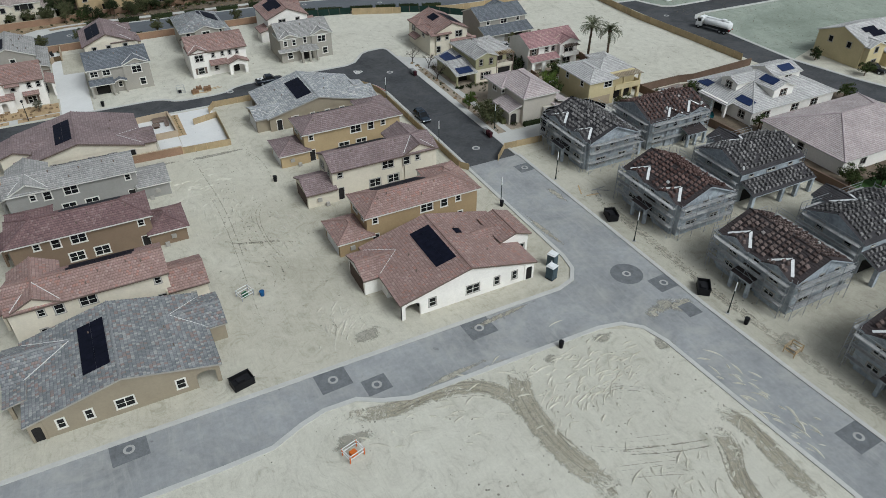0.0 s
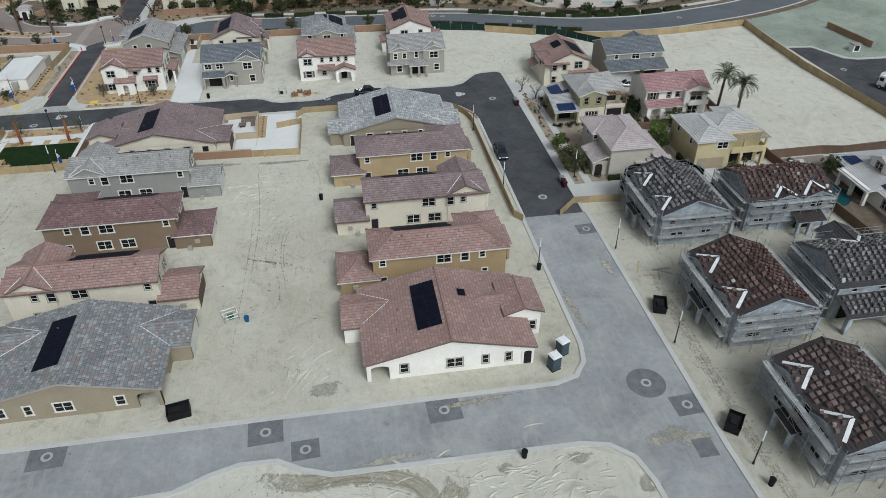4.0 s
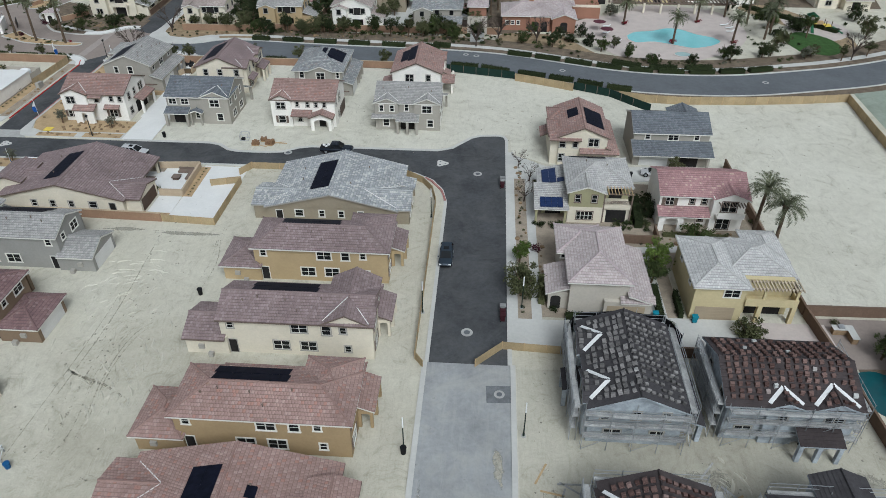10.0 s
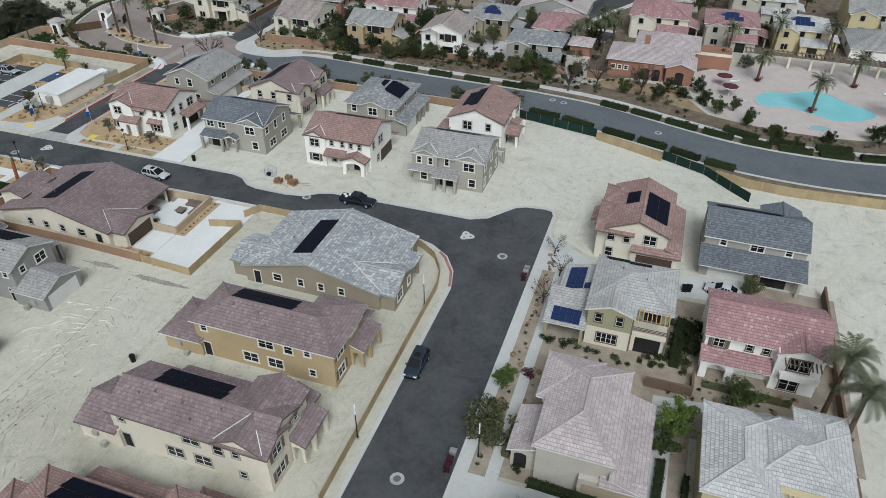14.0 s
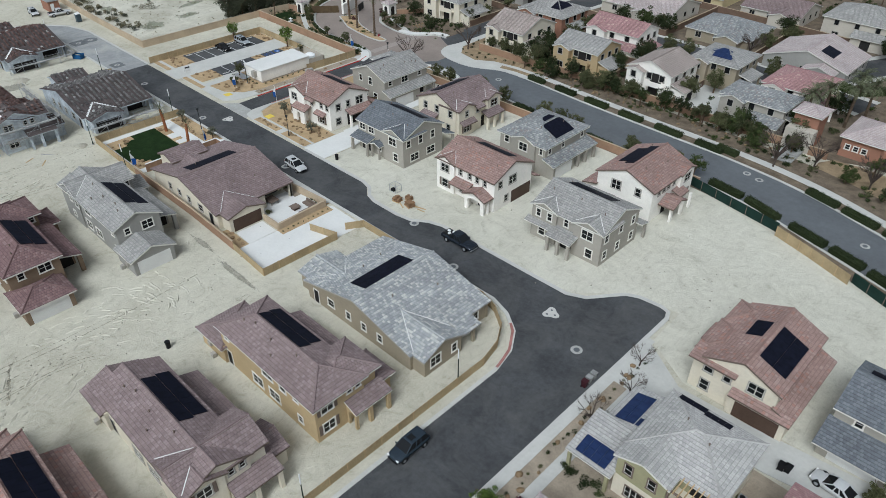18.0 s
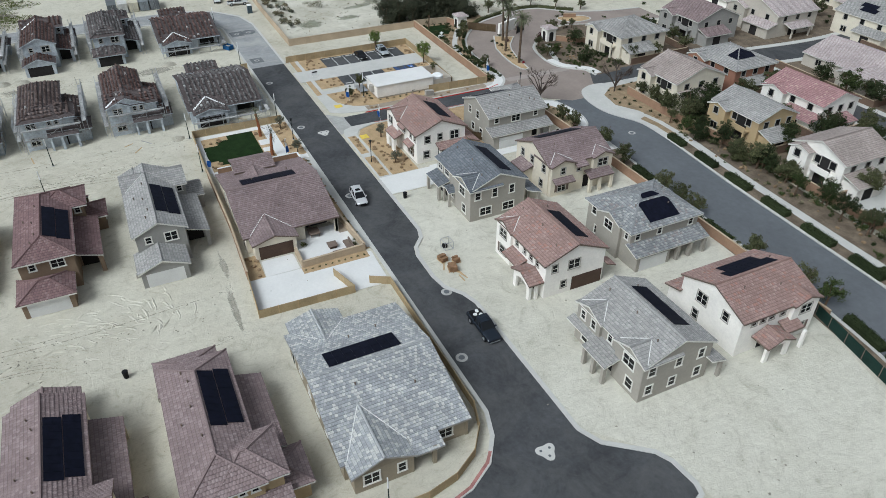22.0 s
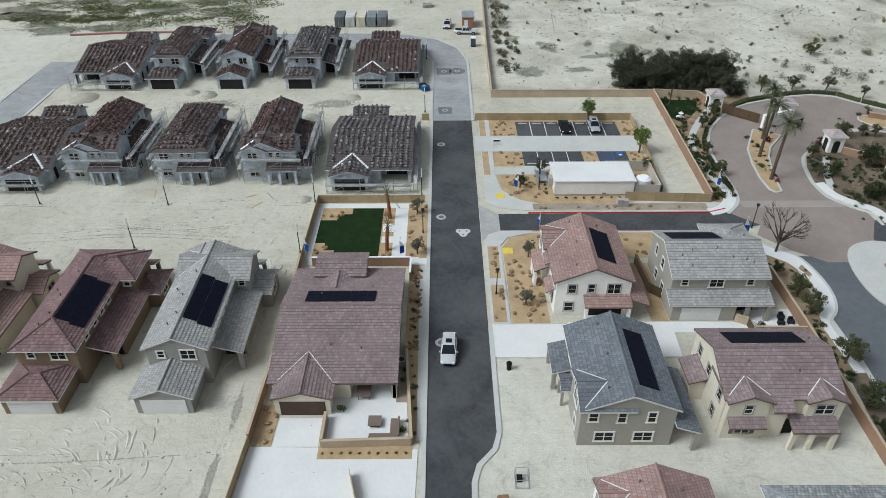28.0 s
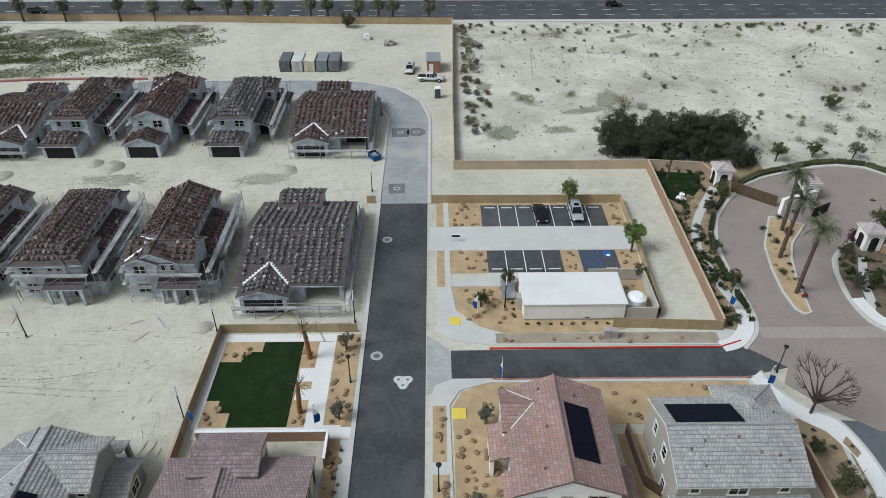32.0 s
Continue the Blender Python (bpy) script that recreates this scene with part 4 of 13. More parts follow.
kerb([(-150, -48.85), (-57, -48.85), (-52, -48.65), (-48.3, -47.05), (-45.5, -46.25), (-41.6, -46.35), (-39.1, -47.85), (-36.0, -48.95), (-9.6, -49.25), (-6.6, -49.9), (-4.5, -51.8), (-3.6, -55.0), (-2.9, -66), (-1.9, -80), (-0.8, -110)], "concrete", 0.6)
kerb([(5.7, -5.5), (5.7, -52), (6.2, -66), (7.0, -80), (9.3, -110)], "concrete", 0.6)
w_road = [(-126, 40.4), (-126, 47.9), (-150, 47.9), (-158, 47.9), (-166, 46), (-172.5, 41), (-176, 34), (-177, 24), (-177, -14), (-174, -26), (-168, -36), (-160, -42), (-150, -48.6), (-140, -48.6), (-140, -40.7), (-152, -38), (-160, -31), (-166, -22), (-169, -10), (-169, 20), (-167.5, 32), (-163, 38.5), (-157, 40.4)]
sheet("road_west", w_road, "asphalt_old", 0.026, "dusty grey loop road round the plots", "road")
kerb([(-126, 48.15), (-158, 48.15), (-166.2, 46.3), (-172.8, 41.2), (-176.3, 34), (-177.3, 24), (-177.3, -14)], "concrete", 0.5)
kerb([(-126, 40.1), (-157, 40.1), (-162.8, 38.2), (-167.2, 31.8), (-168.7, 20), (-168.7, -10)], "concrete", 0.5)

kerb([(-176.4, -52), (-178.0, -40), (-178.6, -25), (-178.3, -14)], "red_faded", 0.5, 0.4, label="red and white barrier kerb of the loop road")

# ---- houses of the new development ----


STACK_MESHES = {}


def stack_mesh(mat, seed):
    """One bundle of roof tiles, some flat, some leaning against the rest."""
    key = (mat, seed)
    if key not in STACK_MESHES:
        rnd = random.Random(seed)
        bm = bmesh.new()
        n = rnd.choice((2, 3, 3))
        prof = [(0.15, 0.0)]
        y, z = -0.24, 0.02
        prof.append((y, 0.0))
        for k in range(n):
            z += rnd.uniform(0.10, 0.13)
            prof.append((y + 0.015, z))
            y += rnd.uniform(0.08, 0.12)
            prof.append((y, z + 0.015))
        prof.append((0.20, z - 0.02))
        skew = rnd.uniform(-0.06, 0.06)
        lo = [bm.verts.new((-0.21 + skew * q[1] * 2, q[0], q[1])) for q in prof]
        hi = [bm.verts.new((0.21 + skew * q[1] * 2, q[0] + 0.02, q[1])) for q in prof]
        bm.faces.new(lo)
        bm.faces.new(hi[::-1])
        for i in range(len(prof)):
            j = (i + 1) % len(prof)
            bm.faces.new((lo[j], lo[i], hi[i], hi[j]))
        bmesh.ops.recalc_face_normals(bm, faces=bm.faces)
        STACK_MESHES[key] = mesh_of("roof_tile", bm, M[mat])
    return STACK_MESHES[key]


def near_line(x, y, a, b):
    a, b, p = Vector(a), Vector(b), Vector((x, y))
    f = max(0.0, min(1.0, (p - a).dot(b - a) / (b - a).length_squared))
    return (p - a.lerp(b, f)).length


def stacks(h, plane, area, mat, clear=None, gap=0.84, row=0.62, single=False):
    """Bundles of roof tiles set out on a bare roof; single keeps each bundle an object of its own."""
    rnd = random.Random(int(area[0] * 91 + area[2] * 37 + h.ox * 7 + h.oy * 3) % 9973)
    bm = bmesh.new()
    x0, x1, y0, y1 = area
    e = 0.05
    xa, ya = x0 + (x1 - x0) * 0.31, y0 + (y1 - y0) * 0.31
    if abs(plane(xa + e, ya) - plane(xa, ya)) > abs(plane(xa, ya + e) - plane(xa, ya)):
        gap, row = row, gap
    nx, ny = max(1, int((x1 - x0) / gap)), max(1, int((y1 - y0) / row))
    for i in range(nx):
        for j in range(ny):
            x, y = x0 + (i + 0.5) * (x1 - x0) / nx + rnd.uniform(-0.06, 0.06), y0 + (j + 0.5) * (y1 - y0) / ny + rnd.uniform(-0.06, 0.06)
            if rnd.random() < 0.05 or x > x1 - 0.2 or (clear and clear[0] < x < clear[1] and clear[2] < y < clear[3]):
                continue
            if any(near_line(x, y, *seg) < 0.5 for seg in h.valleys):
                continue
            z = plane(x, y)
            gx, gy = (plane(x + e, y) - plane(x - e, y)) / (2 * e), (plane(x, y + e) - plane(x, y - e)) / (2 * e)
            wx, wy = h.xy(x, y)
            nrm = Vector((-gx * (h.sx), -gy * (h.sy), 1)).normalized() if not h.swap else Vector((-gy * h.sx, -gx * h.sy, 1)).normalized()
            turn = nrm.to_track_quat("Z", "Y").to_matrix().to_4x4() @ Matrix.Rotation(rnd.uniform(-0.2, 0.2) + (math.pi / 2 if abs(gx) > abs(gy) else 0.0), 4, "Z")
            m = Matrix.Translation((wx, wy, z + 0.03)) @ turn @ Matrix.Scale(0.95 + 0.2 * rnd.random(), 4)
            me = stack_mesh(mat, rnd.randrange(6))
            if single:
                ob = new("roof_tile", me)
                ob.matrix_basis = m
                hang(ob, h.root)
            else:
                n0 = len(bm.verts)
                bm.from_mesh(me)
                bm.verts.ensure_lookup_table()
                for v in bm.verts[n0:]:
                    v.co = m @ v.co
    if single:
        bm.free()
        return
    tagged(part("tile_load", bm, M[mat], h.root, "bundles of roof tiles laid out"), kind="stuff")


def plan_two(name, label, ox, oy, sx=1, sy=1, style="hip", wall="stucco_ochre", roof="roof_brown", trim="trim", gdoor="door_white", panels=True, fascia="trim", site="", valley=True):
    """A long narrow two-storey house: garage at x = 0, front porch at x = 25, side wing to the north."""
    h = House(name, label, ox, oy, sx, sy, wall=wall, roof=roof, trim=trim, fascia=fascia, group="new houses", mid=(12, 4))
    gab = style == "gable"
    h.wall(0.4, 5.6, 0.0, 6.1, 0, 2.65)
    (h.gable if gab else h.hip)(0.4, 5.4, 0.0, 6.1, 2.65, 0.40 if gab else 0.42, *(("x",) if gab else ()), **({"ends": (1, 0)} if gab else {}))
    if site:
        h.opening("W", 0.4, 3.05, 4.9, 2.1)
    else:
        h.garage("W", 0.4, 3.05, 4.9, 2.1, gdoor)
    h.wall(4.9, 23.1, 0.4, 7.0, 0, 5.6)
    main = h.gable(4.9, 23.1, 0.4, 7.0, 5.6, 0.44, "x", 0.45) if gab else h.hip(4.9, 23.1, 0.4, 7.0, 5.6, 0.44)
    h.wall(9.6, 18.0, 7.0, 9.8, 0, 2.75)
    h.shed(6.9, 18.0, 7.0, 10.3, 2.75, 3.75, "N")
    h.posts([(7.3, 9.9)], 2.75, 0.55)
    h.wall(6.9, 9.6, 9.6, 9.9, 2.45, 2.75, name="lintel")
    h.wall(17.6, 22.8, 6.8, 8.9, 0, 5.6)
    if gab:
        h.gable(17.4, 22.9, 0.2, 9.0, 5.6, 0.5, "y", 0.35)
        h.wall(17.4, 22.9, 0.2, 1.0, 0, 5.6)
        h.valley(17.4, 22.9, 0.4, 5.6, 0.5, 0.44, wide=0.09 if not site else 0.42, mat="mortar" if not site else "sheet_white", lines=(0,))
        h.wall(22.6, 23.3, 0.2, 4.2, 0, 5.6)
        h.gable(19.9, 23.3, 0.2, 4.2, 5.6, 0.42, "x", 0.35, 0.3, (0, 1))
        h.valley(0.2, 4.2, 22.9, 5.6, 0.42, 0.5, "x", wide=0.09 if not site else 0.40, mat="mortar" if not site else "sheet_white", grow=-1)
    else:
        h.hip(17.5, 22.9, 3.0, 9.0, 5.6, 0.44)
    h.wall(18.3, 22.6, 8.9, 11.2, 0, 2.7)
    (h.gable if gab else h.hip)(18.3, 22.6, 7.4, 11.2, 2.7, 0.42, *(("y",) if gab else ()))
    h.shed(22.9, 25.0, 4.2, 9.4, 2.7, 3.5, "E")
    h.arch_wall("S", 4.4, 23.9, 1.6, 2.65, 0.95, 2.2)
    h.posts([(24.7, 6.4), (24.7, 9.0)], 2.65, 0.45)
    t = trim
    for x, z, w, c in ((6.2, 4.45, 0.75, 1), (14.5, 4.35, 1.9, 2), (17.4 + (0.4 if gab else 0), 4.35, 1.05, 1), (19.8, 4.45, 0.75, 1), (12.1, 1.55, 1.9, 2), (15.4, 1.55, 1.9, 2), (20.2, 1.55, 0.75, 1)):
        at = 0.2 if gab and x > 17.5 else 0.4
        h.window("S", at, x, z, w, 1.35 if c == 2 or w > 1 else 0.95, c)
    h.door("S", 0.4, 6.15, 0.95, 2.1, "inside_shade" if not site else "inside_shade")
    for x in (7.8, 10.2, 12.2, 14.2):
        h.window("N", 7.0, x, 4.75, 0.8, 0.9, 1)
    h.window("W", 4.9, 2.0, 4.5, 0.75, 0.95, 1)
    h.window("W", 4.9, 5.0, 4.45, 1.6, 1.3, 2)
    h.window("N", 11.2, 20.4, 1.6, 1.5, 1.2, 2)
    h.window("W", 17.6, 8.0, 4.6, 0.7, 0.95, 1)
    front = 23.3 if gab else 23.1
    h.window("E", front, 2.0, 4.5, 1.5, 1.35, 2, shutters="trim_dark" if not site else "")
    h.window("E", front, 2.0, 1.6, 1.5, 1.35, 2, shutters="trim_dark" if not site else "")
    for y in (5.0, 6.2):
        h.window("E", 23.1, y, 4.75, 0.6, 0.85, 1)
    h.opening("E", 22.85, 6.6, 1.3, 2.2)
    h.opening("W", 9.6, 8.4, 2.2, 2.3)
    if panels:
        h.solar(8.2, 16.2, 3.95, 5.45, main, 8, 1)
        h.solar(7.9, 15.9, 5.5, 7.0, main, 8, 1)
    if site:
        stacks(h, main, (5.0, 23.0, 0.2, 7.2), site)
        stacks(h, lambda x, y: 2.75 + (10.3 - y) / 3.3, (7.2, 17.8, 7.6, 10.2), site)
        if gab:
            for ya, yb in ((0.1, 3.0), (6.2, 9.0)):
                stacks(h, lambda x, y: 6.99 - 0.5 * abs(x - 20.15), (17.6, 22.8, ya, yb), site)
        else:
            stacks(h, lambda x, y: 5.6 + 0.44 * min(x - 17.3, 23.1 - x, 9.2 - y), (17.7, 22.7, 6.2, 8.8), site)
        stacks(h, (lambda x, y: 3.87 - 0.4 * abs(y - 3.05)) if gab else (lambda x, y: 2.46 + 0.42 * min(x + 0.05, 5.85 - x, y + 0.45, 6.55 - y)), (0.4, 4.6, 0.2, 5.9), site)
        stacks(h, (lambda x, y: 3.6 - 0.42 * abs(x - 20.45)) if gab else (lambda x, y: 2.51 + 0.42 * min(x - 17.85, 23.05 - x, y - 6.95, 11.65 - y)), (18.3, 22.6, 9.2, 11.2), site)
        return h
    h.vents([(7.5, 2.4), (12.6, 2.6), (14.2, 1.4), (9.2, 2.9), (16.9, 3.0)], main)
    bm = bmesh.new()
    h.lbox(bm, 2.0, 2.7, -0.28, 0.0, 0.9, 1.5)
    part("meter_box", bm, M["trim_grey"], h.root)
    bm = bmesh.new()
    h.lbox(bm, 3.2, 3.8, -0.75, -0.25, 0.0, 0.6)
    part("condenser", bm, M["trim_grey"], h.root)
    return h


def plan_one(name, label, ox, oy, sx=1, sy=1, wall="stucco_white", roof="roof_red", trim="trim_grey", gdoor="door_brown", panels=True, fascia="trim_dark", site="", tower=True, sol=(8.9, 11.9)):
    """A broad single-storey house: garage at x = 0, shallow gable with its ridge along y, entry tower at the front."""
    h = House(name, label, ox, oy, sx, sy, wall=wall, roof=roof, trim=trim, fascia=fascia, group="new houses", mid=(12, 7))
    h.wall(5.6, 22.4, 0.0, 13.6, 0, 2.85)
    h.wall(2.6, 5.6, 5.0, 13.6, 0, 2.85)
    main = h.gable(2.5, 22.5, 0.0, 13.7, 2.85, 0.245, "y", 0.35, 0.3)
    h.arch_wall("S", 0.0, 4.05, 3.1, 2.85, 2.2, 2.25)
    h.posts([(2.75, 0.2)], 2.8, 0.5)
    h.wall(0.2, 3.2, 6.9, 12.9, 0, 2.75)
    h.gable(0.2, 7.0, 6.9, 12.9, 2.75, 0.30, "x", 0.35, 0.25, (1, 0))
    if site:
        h.opening("W", 0.2, 9.9, 4.9, 2.1)
    else:
        h.garage("W", 0.2, 9.9, 4.9, 2.1, gdoor)
    h.valley(6.9, 12.9, 2.5, 2.8, 0.30, 0.245, "x", wide=0.09 if not site else 0.42, mat="mortar" if not site else "sheet_white")
    if tower == "gable":
        h.wall(22.0, 24.4, 6.9, 13.2, 0, 2.8)
        h.gable(15.0, 24.4, 6.9, 13.2, 2.85, 0.42, "x", 0.35, 0.3, (0, 1))
        h.valley(6.9, 13.2, 22.5, 2.85, 0.42, -0.245, "x")
        h.window("E", 24.4, 8.2, 1.55, 0.8, 1.2, 1)
        h.window("E", 24.4, 11.4, 1.6, 1.6, 1.4, 2)
        h.posts([(24.2, 4.6)], 2.7, 0.4)
        h.shed(22.2, 24.7, 3.6, 6.8, 2.6, 3.1, "E")
    elif tower:
        h.wall(20.2, 24.6, 4.9, 11.0, 0, 3.95)
        h.gable(20.2, 24.6, 4.9, 11.0, 3.95, 0.34, "y", 0.4, 0.3)
        h.gable(16.9, 20.6, 6.0, 10.2, 3.5, 0.36, "x", 0.2, 0.1, (0, 0))
        h.window("E", 24.6, 8.0, 1.6, 1.5, 1.4, 2)
        h.window("S", 4.9, 23.6, 1.6, 0.8, 1.3, 1)
    for x, w, c in ((6.9, 0.95, 1), (12.9, 1.9, 2), (16.6, 0.75, 1), (19.4, 0.75, 1)):
        h.window("S", 0.0, x, 1.55, w, 1.3, c)
    h.arch_wall("S", -0.1, 21.75, 1.5, 2.7, 0.95, 2.15, 0.3)
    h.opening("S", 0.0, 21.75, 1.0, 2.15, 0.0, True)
    for x, w in ((7.5, 1.2), (11.0, 0.8), (14.0, 0.8), (17.0, 0.8)):
        h.window("N", 13.6, x, 1.7, w, 1.1, 1)
    h.door("N", 13.6, 4.4, 0.95, 2.1, "inside_shade")
    h.opening("W", 5.6, 2.5, 3.4, 2.4)
    h.window("E", 22.4, 2.5, 1.5, 1.5, 1.3, 2)
    if panels:
        h.solar(*sol, 2.9, 11.3, main, max(1, round((sol[1] - sol[0]) / 1.6)), 8)
    if site:
        stacks(h, main, (2.5, 22.5, 0.2, 13.4), site, clear=(0.2, 5.8, 6.9, 12.9), gap=0.92, row=0.62)
        stacks(h, lambda x, y: 3.65 - 0.30 * abs(y - 9.9), (0.4, 5.4, 7.0, 12.8), site)
        if tower:
            stacks(h, lambda x, y: 4.70 - 0.34 * abs(x - 22.4), (20.2, 24.6, 5.0, 10.9), site)
        return h
    h.vents([(6.5, 4.0), (7.0, 7.5), (15.0, 9.5), (17.0, 3.5)], main)
    return h


LIVE = "finished but unoccupied"
plan_one("corner_house", "single-storey white stucco house with terracotta tile roof and black solar array", -34.0, -36.6, 1, 1, "stucco_white", "roof_red").solar(14.7, 15.7, 8.2, 9.5, lambda x, y: 5.3 - 0.245 * abs(x - 12.5), 1, 1)
plan_two("ochre_house", "two-storey ochre stucco house with hipped terracotta tile roof", -34.2, -20.2, 1, 1, "hip", "stucco_ochre", "roof_red")
plan_two("cream_house", "two-storey cream stucco house with gabled mauve-brown tile roof", -34.2, -5.7, 1, 1, "gable", "stucco_cream", "roof_brown", "trim_grey", "door_brown", fascia="trim_dark")
plan_two("honey_house", "two-storey honey-yellow stucco house with hipped mauve-brown tile roof", -34.2, 8.7, 1, 1, "hip", "stucco_honey", "roof_brown")
plan_one("slate_house", "single-storey tan stucco house with mixed grey slate-look tile roof", -34.2, 36.9, 1, -1, "stucco_tan", "roof_ash", "trim", "door_white", fascia="trim_grey", tower="gable")
plan_one("tan_house", "single-storey tan stucco house with blended grey tile roof beside the street", -52.0, -36.4, -1, 1, "stucco_tan", "roof_blend", "trim", "door_white", fascia="trim_grey", tower="gable", sol=(13.2, 16.2))
plan_two("ivory_house", "two-storey ivory stucco house with gabled terracotta tile roof", -52.0, -20.2, -1, 1, "gable", "stucco_cream", "roof_red", "trim_grey", "door_brown", fascia="trim_dark")
plan_two("brown_house", "two-storey brown stucco house with hipped plum-brown tile roof", -52.0, -5.4, -1, 1, "hip", "stucco_brown", "roof_plum")
plan_two("grey_house", "two-storey grey stucco house with gabled warm-grey tile roof", -52.0, 9.0, -1, 1, "gable", "stucco_grey", "roof_grey")
e = plan_one("model_house", "single-storey cream show house with brown tile roof and walled patio", -51.9, 37.0, -1, -1, "stucco_cream", "roof_brown", "trim_grey", "door_brown", sol=(13.1, 15.9))


def house_cr(name, label, x0, wall, roof, trim, fascia, gd, kind):
    """A two-storey house facing the street to the south, 12.3 m by 9.4 m, garage to the east."""
    h = House(name, label, x0, 56.3, 1, 1, wall=wall, roof=roof, trim=trim, fascia=fascia, group="new houses", mid=(6, 4.5))
    h.wall(0, 12.2, 0, 9.3, 0, 5.6)
    if kind == "porch":
        main = h.gable(0, 12.2, 0, 9.3, 5.6, 0.42, "x", 0.4)
        h.gable(0.0, 3.9, -0.4, 4.6, 5.6, 0.45, "y", 0.3)
        h.wall(0.0, 3.9, -0.4, 0.5, 0, 5.6)
        h.valley(0.0, 3.9, 0.0, 5.6, 0.45, 0.42)
        h.shed(3.9, 7.8, -1.7, 0.0, 2.75, 3.4, "S")
        h.gable(7.6, 11.9, -2.0, 0.0, 2.8, 0.40, "y", 0.25, 0.3, (1, 0))
        h.arch_wall("S", -2.0, 9.75, 4.0, 2.75, 2.7, 2.3)
        h.posts([(7.85, -0.9), (11.7, -0.9)], 2.7, 0.4)
        h.opening("S", 0.0, 9.6, 1.3, 2.2)
        h.window("S", -0.4, 1.9, 4.3, 1.7, 1.35, 2)
        h.window("S", -0.4, 1.9, 1.5, 1.3, 1.35, 1, shutters="trim_dark")
        for x in (5.0, 7.0, 8.6, 10.2):
            h.window("S", 0, x, 4.5, 0.6, 1.0, 1)
        h.window("S", 0, 5.3, 1.5, 0.8, 1.0, 1)
        h.window("E", 12.2, 1.4, 4.5, 0.8, 1.2, 1)
        h.window("E", 12.2, 4.4, 4.4, 1.7, 1.4, 2)
        h.window("E", 12.2, 3.0, 1.5, 0.8, 1.1, 1)
        h.garage("E", 12.2, 6.7, 4.8, 2.2, gd)
        h.shed(11.0, 13.0, 9.3, 10.8, 2.7, 3.3, "N")
        h.solar(3.2, 10.2, 5.6, 7.8, main, 7, 1)
    elif kind == "cross":
        main = h.gable(0, 12.2, 0, 9.3, 5.6, 0.42, "x", 0.4)
        h.wall(6.9, 12.2, -0.3, 0.5, 0, 5.6)
        h.gable(6.9, 12.2, -0.3, 5.0, 5.6, 0.42, "y", 0.35)
        h.valley(6.9, 12.2, 0.0, 5.6, 0.42, 0.42)
        h.shed(-0.2, 4.6, -2.0, 0.0, 2.7, 3.3, "S")
        h.posts([(0.1, -1.7), (4.2, -1.7)], 2.7, 0.45)
        h.gable(4.6, 6.9, -1.2, 0.2, 2.7, 0.4, "y", 0.2, 0.2, (1, 0))
        h.posts([(4.8, -1.1), (6.7, -1.1)], 2.7, 0.3)
        for x in (1.2, 3.6):
            h.window("S", 0, x, 4.4, 1.4, 1.1, 2)
        h.window("S", -0.3, 9.5, 4.3, 1.8, 1.4, 2)
        h.window("S", -0.3, 10.2, 1.5, 1.1, 1.4, 1)
        h.window("S", 0, 5.7, 1.6, 0.7, 1.1, 1)
        h.opening("S", 0, 2.2, 2.6, 2.3)
        for y, z, w, hh in ((1.0, 4.3, 0.9, 1.2), (3.9, 4.3, 0.8, 1.5), (6.9, 4.3, 0.8, 1.4), (2.4, 1.4, 1.9, 1.3), (6.4, 1.4, 1.9, 1.3)):
            h.window("E", 12.2, y, z, w, hh, 2 if w > 1.5 else 1)
        h.shed(4.0, 13.0, 9.3, 12.0, 2.75, 3.7, "N")
        h.posts([(12.7, 11.6), (9.6, 11.6)], 2.7, 0.45)
        h.solar(2.3, 10.6, 5.5, 7.7, main, 8, 1)
    elif kind == "twin":
        main = h.gable(0, 12.2, 0, 9.3, 5.6, 0.42, "x", 0.4)
        for a, b in ((0.0, 4.4), (7.4, 12.2)):
            h.wall(a, b, -0.4, 0.5, 0, 5.6)
            h.gable(a, b, -0.4, 4.6, 5.6, 0.40, "y", 0.35)
            h.valley(a, b, 0.0, 5.6, 0.40, 0.42)
        h.shed(-0.7, 4.0, -1.3, -0.3, 2.75, 3.2, "S")
        h.shed(4.0, 8.4, -2.4, 0.0, 2.7, 3.4, "S")
        h.posts([(4.4, -2.1), (6.2, -2.1), (8.0, -2.1)], 2.7, 0.45)
        h.opening("S", 0, 6.0, 2.6, 2.3)
        h.window("S", -0.4, 1.2, 4.4, 0.75, 1.2, 1)
        h.window("S", -0.4, 3.2, 4.4, 0.75, 1.2, 1)
        h.window("S", 0, 5.9, 4.5, 0.7, 1.4, 1)
        h.window("S", -0.4, 9.8, 4.35, 1.8, 1.4, 2)
        h.window("S", -0.4, 2.0, 1.5, 1.1, 1.4, 1)
        h.window("S", -0.4, 10.4, 1.5, 1.1, 1.4, 1)
        for y, z, w in ((0.9, 4.3, 0.9), (4.6, 4.3, 0.8), (7.8, 4.3, 0.8), (0.9, 1.5, 0.9), (4.2, 1.5, 0.9), (7.8, 1.5, 0.9)):
            h.window("E", 12.2, y, z, w, 1.3, 1)
        h.shed(11.0, 13.2, 8.8, 11.0, 2.7, 3.3, "N")
        h.posts([(12.8, 10.7)], 2.7, 0.4)
        h.solar(2.0, 9.6, 5.4, 7.9, main, 8, 1)
    elif kind == "corner":
        main = h.gable(0, 12.2, 0, 9.3, 5.6, 0.42, "x", 0.4)
        h.gable(0.0, 5.0, -0.6, 4.6, 5.6, 0.42, "y", 0.3)
        h.wall(0.0, 5.0, -0.6, 0.5, 0, 5.6)
        h.valley(0.0, 5.0, 0.0, 5.6, 0.42, 0.42)
